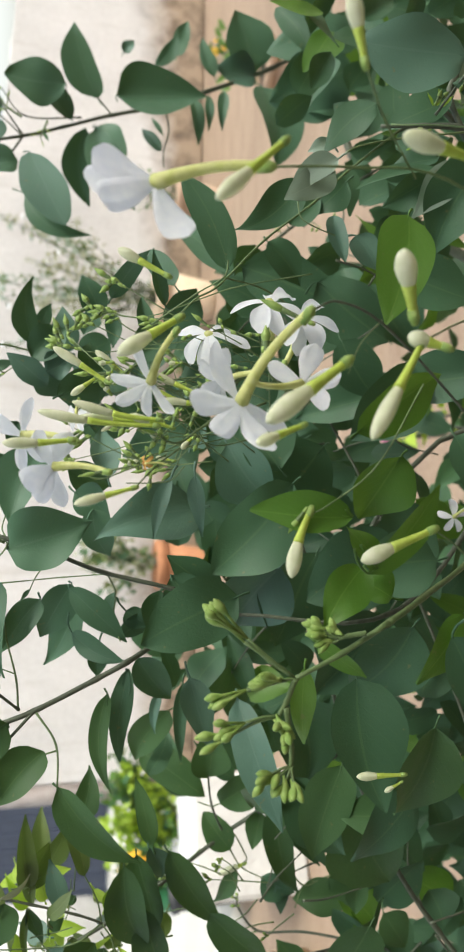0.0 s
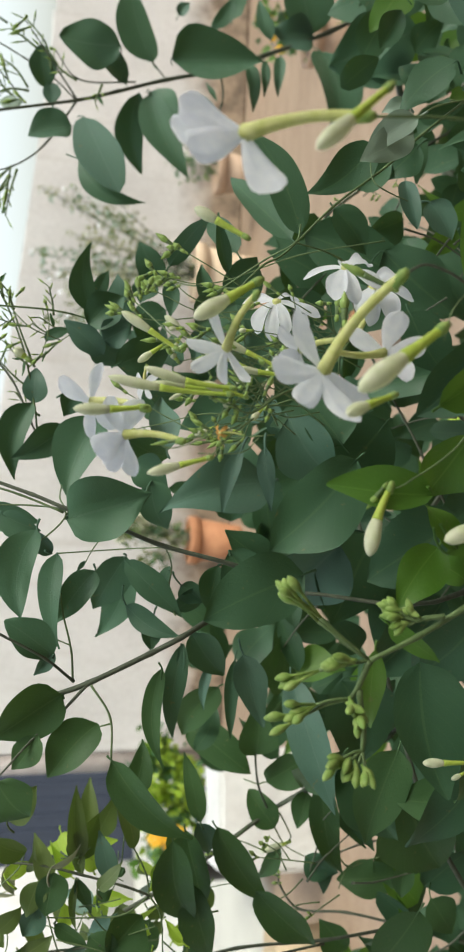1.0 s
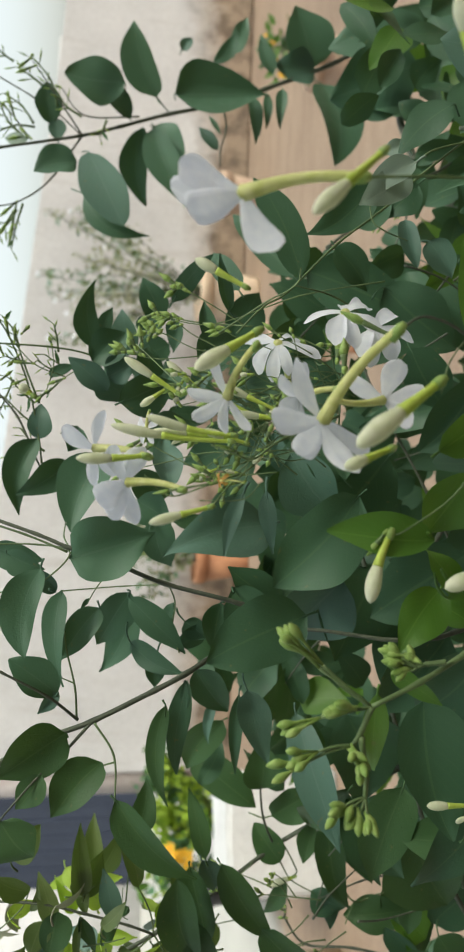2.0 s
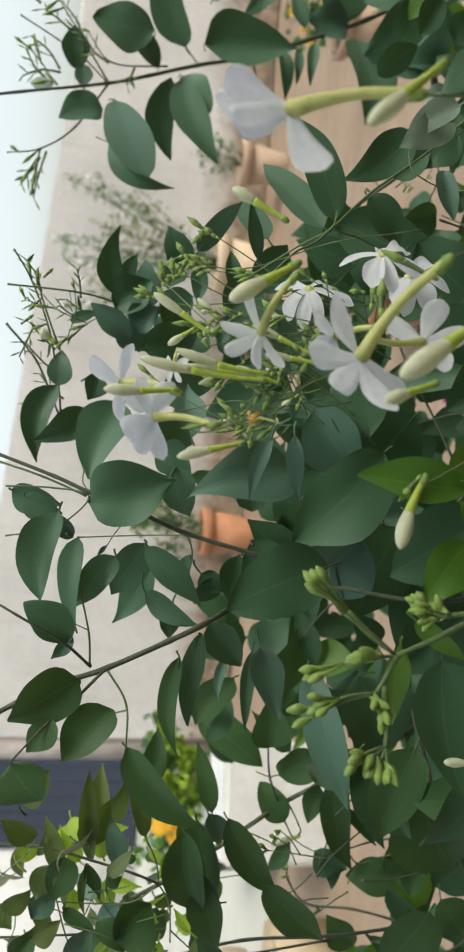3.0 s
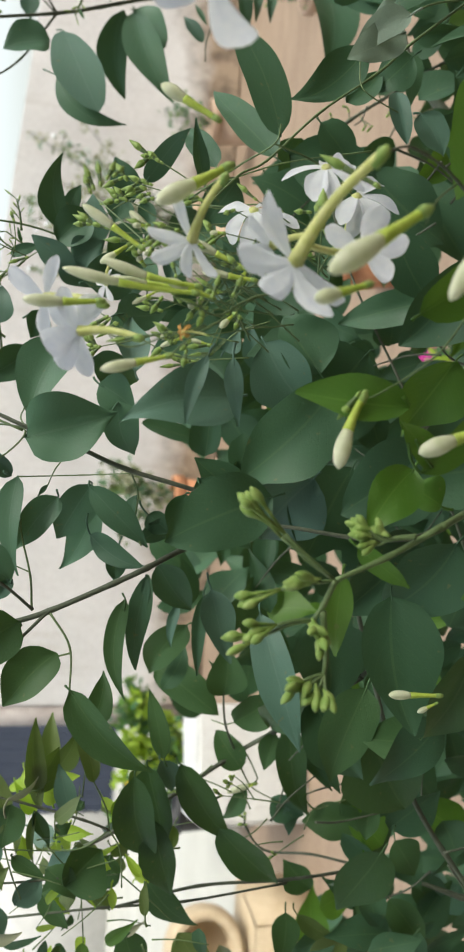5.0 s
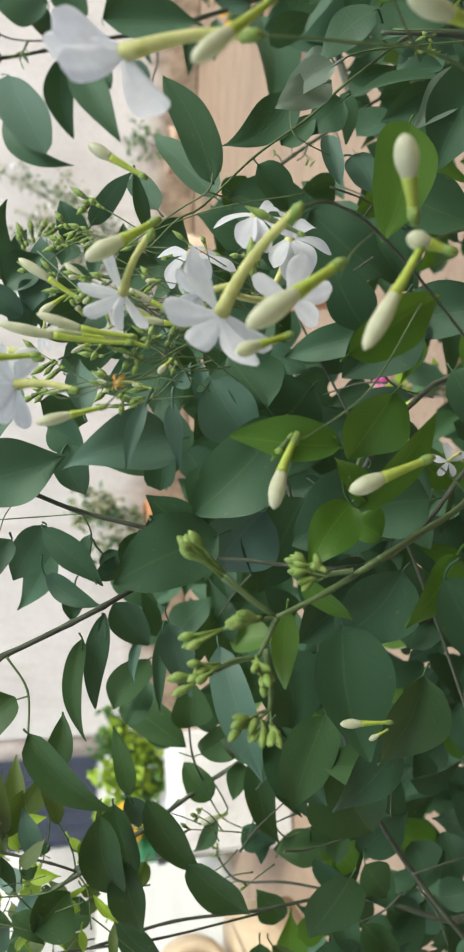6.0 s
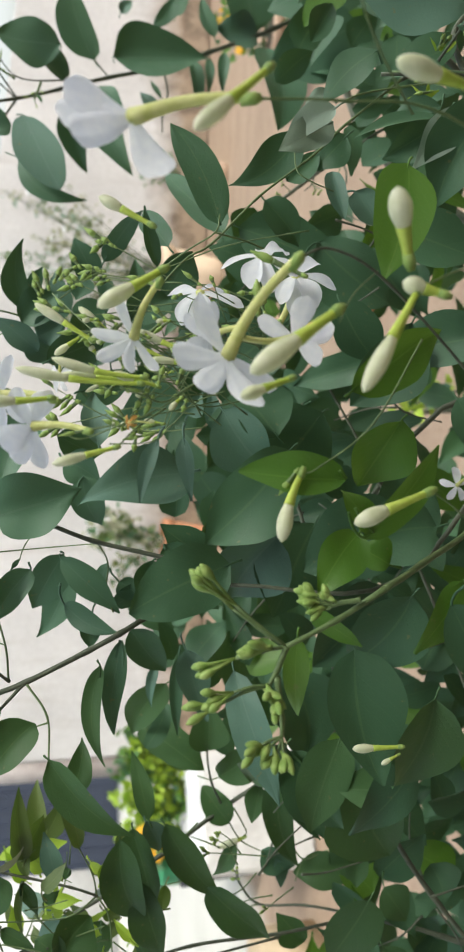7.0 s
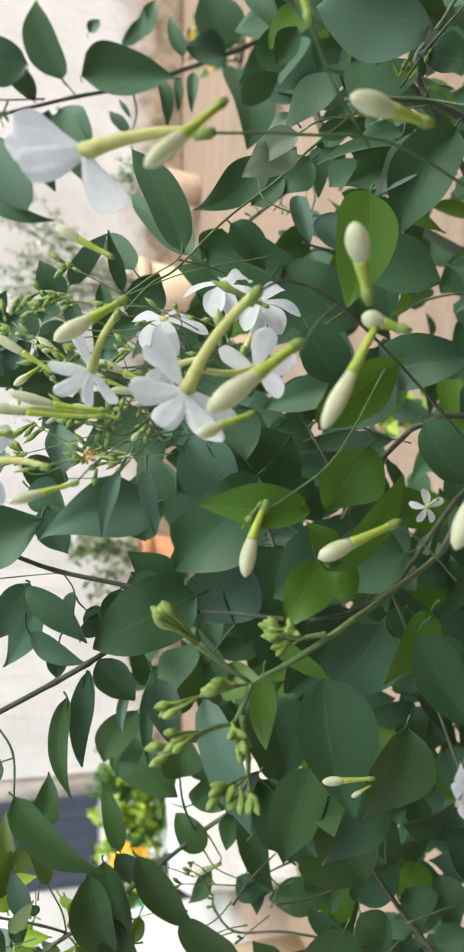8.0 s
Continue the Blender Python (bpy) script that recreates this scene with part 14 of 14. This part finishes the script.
leaf(inner_dry, (-0.3456, 0.4243, 1.2317), (-0.3532, 0.4194, 1.2298), 0.0060, -31, 0.12, shape=0.38)
leaf(inner_dry, (-0.3662, 0.4803, 1.1962), (-0.3402, 0.4716, 1.1874), 0.0073, 17, 0.12, shape=0.34)
leaf(inner_dry, (-0.3987, 0.4847, 1.2165), (-0.3826, 0.4813, 1.2258), 0.0069, 27, 0.12, shape=0.30)
leaf(inner_dry, (-0.3375, 0.4697, 1.1377), (-0.3577, 0.4791, 1.1320), 0.0113, 8, 0.12, shape=0.38)
leaf(inner_dry, (-0.3815, 0.4786, 1.1970), (-0.3880, 0.4720, 1.1859), 0.0110, 13, 0.12, shape=0.30)
leaf(inner_dry, (-0.3871, 0.4619, 1.1878), (-0.3796, 0.4591, 1.2008), 0.0114, -35, 0.12, shape=0.38)
leaf(inner_dry, (-0.3400, 0.4262, 1.1685), (-0.3269, 0.4276, 1.1826), 0.0070, 29, 0.12, shape=0.34)
tagged(part("foliage", inner_dry, LEAF["dry"], shrub), kind="stuff")


# ---- woody fork, lime sprouts and a far blossom among the upper leaves ----
wood = branch(shrub, [(0.1806, 0.3118, 1.1013), (0.1809, 0.3068, 1.0818), (0.1823, 0.3069, 1.0624), (0.1808, 0.3154, 1.0351)], 0.0008, 0.0022)
branch(shrub, [(0.2449, 0.3152, 1.0390), (0.2194, 0.3095, 1.0552), (0.2012, 0.3079, 1.0679), (0.1823, 0.3069, 1.0624)], 0.0009, 0.0015)
leaf(wood, (0.1880, 0.3010, 1.0802), (0.1944, 0.3014, 1.0820), 0.0024, 20, 0.1, "lime")
leaf(wood, (0.1880, 0.3006, 1.0784), (0.1955, 0.3000, 1.0768), 0.0027, 20, 0.1, "lime")
leaf(wood, (0.1874, 0.3002, 1.0768), (0.1923, 0.2986, 1.0711), 0.0024, 20, 0.1, "lime")
leaf(wood, (0.1885, 0.3007, 1.0789), (0.1933, 0.2995, 1.0747), 0.0019, 20, 0.1, "lime")
leaf(wood, (0.1673, 0.3030, 1.0861), (0.1740, 0.3038, 1.0897), 0.0024, 20, 0.1, "lime")
leaf(wood, (0.1676, 0.3026, 1.0845), (0.1751, 0.3019, 1.0825), 0.0027, 20, 0.1, "lime")
leaf(wood, (0.1670, 0.3024, 1.0840), (0.1708, 0.3009, 1.0783), 0.0021, 20, 0.1, "lime")
leaf(wood, (0.1670, 0.3031, 1.0866), (0.1676, 0.3044, 1.0918), 0.0019, 20, 0.1, "lime")
flower(shrub, (0.0009, 0.3539, 1.0311), (-0.0036, 0.3601, 1.0347), 0.0095, 5, 20, 0.6, 0.5, (0.1, -0.8, 0.3))

# ---- fine flowering sprigs at the shrub's edge ----
def sprig(start, end, count, size, seed):
    """A thread-thin side shoot with paired slender buds and bracts, and a tuft of them at its end."""
    rng = random.Random(seed)
    start, end = Vector(start), Vector(end)
    way = end - start
    across, out = side_axes(way)
    middle = start.lerp(end, 0.5) + across * (way.length * rng.uniform(-0.12, 0.12))
    line = [start, middle, end]
    holder = branch(shrub, line, size * 0.10, size * 0.055, TWIG_GREEN)
    for k in range(count):
        s = 0.35 + 0.65 * k / max(count - 1, 1)
        q = start * (1 - s) ** 2 + middle * (2 * s * (1 - s)) + end * s * s
        side = across * (1 if k % 2 else -1) * rng.uniform(0.4, 1.0) + out * rng.uniform(-0.5, 0.5)
        tip = q + (way.normalized() * rng.uniform(0.5, 1.1) + side).normalized() * size * rng.uniform(0.5, 1.4)
        if rng.random() < 0.15:
            leaf(holder, q, tip, size * rng.uniform(0.22, 0.34), rng.uniform(-40, 40), 0.1, "mid")
        else:
            bud(shrub, q, tip, size * rng.uniform(0.13, 0.20), 0.55, "green")


sprig((0.0591, 0.4365, 1.2896), (0.1013, 0.4344, 1.3061), 5, 0.0068, 40)
sprig((0.0825, 0.4381, 1.2982), (0.0843, 0.4349, 1.3085), 5, 0.0068, 41)
sprig((0.0886, 0.4347, 1.2801), (0.1033, 0.4301, 1.2830), 5, 0.0068, 42)
sprig((0.0777, 0.4336, 1.2745), (0.0826, 0.4317, 1.2912), 5, 0.0068, 43)
sprig((0.0590, 0.4369, 1.2920), (0.0723, 0.4346, 1.3065), 5, 0.0068, 44)
sprig((0.0789, 0.4329, 1.2706), (0.0862, 0.4310, 1.2874), 5, 0.0068, 45)
sprig((0.0908, 0.4388, 1.3020), (0.1071, 0.4355, 1.3117), 5, 0.0068, 46)
sprig((0.0455, 0.4365, 1.2896), (0.0614, 0.4349, 1.3083), 5, 0.0068, 47)
sprig((0.0384, 0.4374, 1.2942), (0.0264, 0.4348, 1.3074), 5, 0.0068, 48)
sprig((0.0734, 0.4342, 1.2776), (0.0608, 0.4324, 1.2950), 5, 0.0068, 49)
sprig((0.0719, 0.4392, 1.3044), (0.0532, 0.4354, 1.3108), 5, 0.0068, 50)
sprig((0.0320, 0.4358, 1.2855), (0.0444, 0.4332, 1.2991), 5, 0.0068, 51)
sprig((0.3260, 0.6310, 1.2983), (0.3624, 0.6296, 1.3183), 5, 0.0105, 52)
sprig((0.3431, 0.6333, 1.3108), (0.3549, 0.6320, 1.3314), 5, 0.0105, 53)
sprig((0.3112, 0.6345, 1.3169), (0.3328, 0.6338, 1.3408), 5, 0.0105, 54)
sprig((0.2981, 0.6353, 1.3210), (0.3228, 0.6345, 1.3441), 5, 0.0105, 55)
sprig((0.3083, 0.6343, 1.3158), (0.3012, 0.6347, 1.3449), 5, 0.0105, 56)
sprig((0.3182, 0.6273, 1.2784), (0.3370, 0.6261, 1.2996), 5, 0.0105, 57)
sprig((0.2442, 0.6358, 1.3230), (0.2051, 0.6321, 1.3302), 5, 0.0105, 58)
sprig((0.2390, 0.6366, 1.3276), (0.2182, 0.6342, 1.3415), 5, 0.0105, 59)
sprig((0.3625, 0.6378, 1.3351), (0.3715, 0.6354, 1.3496), 5, 0.0105, 60)
sprig((0.3154, 0.6234, 1.2579), (0.2989, 0.6193, 1.2629), 5, 0.0105, 61)

# ---- the lower body of the shrub, down to its foot ----
def lower_body():
    rng = random.Random(11)
    gathered = {"dark": bmesh.new(), "mid": bmesh.new()}
    for k in range(900):
        a, r = rng.uniform(0, 6.283), math.sqrt(rng.random())
        z = rng.uniform(0.22, 0.94)
        wide = 0.24 + 0.34 * z
        q = Vector((0.03 + wide * r * math.cos(a), 0.62 + 0.55 * wide * r * math.sin(a), z))
        way = Vector((rng.gauss(0, 1), rng.gauss(-0.2, 1), rng.gauss(-0.3, 0.7))).normalized()
        long = rng.uniform(0.03, 0.05)
        leaf(gathered["dark" if k % 3 else "mid"], q, q + way * long, long * rng.uniform(0.5, 0.7), rng.uniform(-50, 50))
    for tone, bm in gathered.items():
        tagged(part("foliage", bm, LEAF[tone], shrub), kind="stuff")
    for k in range(26):
        a, r = rng.uniform(0, 6.283), rng.uniform(0.3, 0.95)
        z = rng.uniform(0.5, 0.95)
        wide = 0.24 + 0.34 * z
        end = Vector((0.03 + wide * r * math.cos(a), 0.62 + 0.55 * wide * r * math.sin(a), z))
        low = Vector((0.02, 0.56, rng.uniform(0.1, 0.4)))
        branch(shrub, [low, low.lerp(end, 0.5) + Vector((0, 0, 0.04)), end], 0.004, 0.0012)


lower_body()
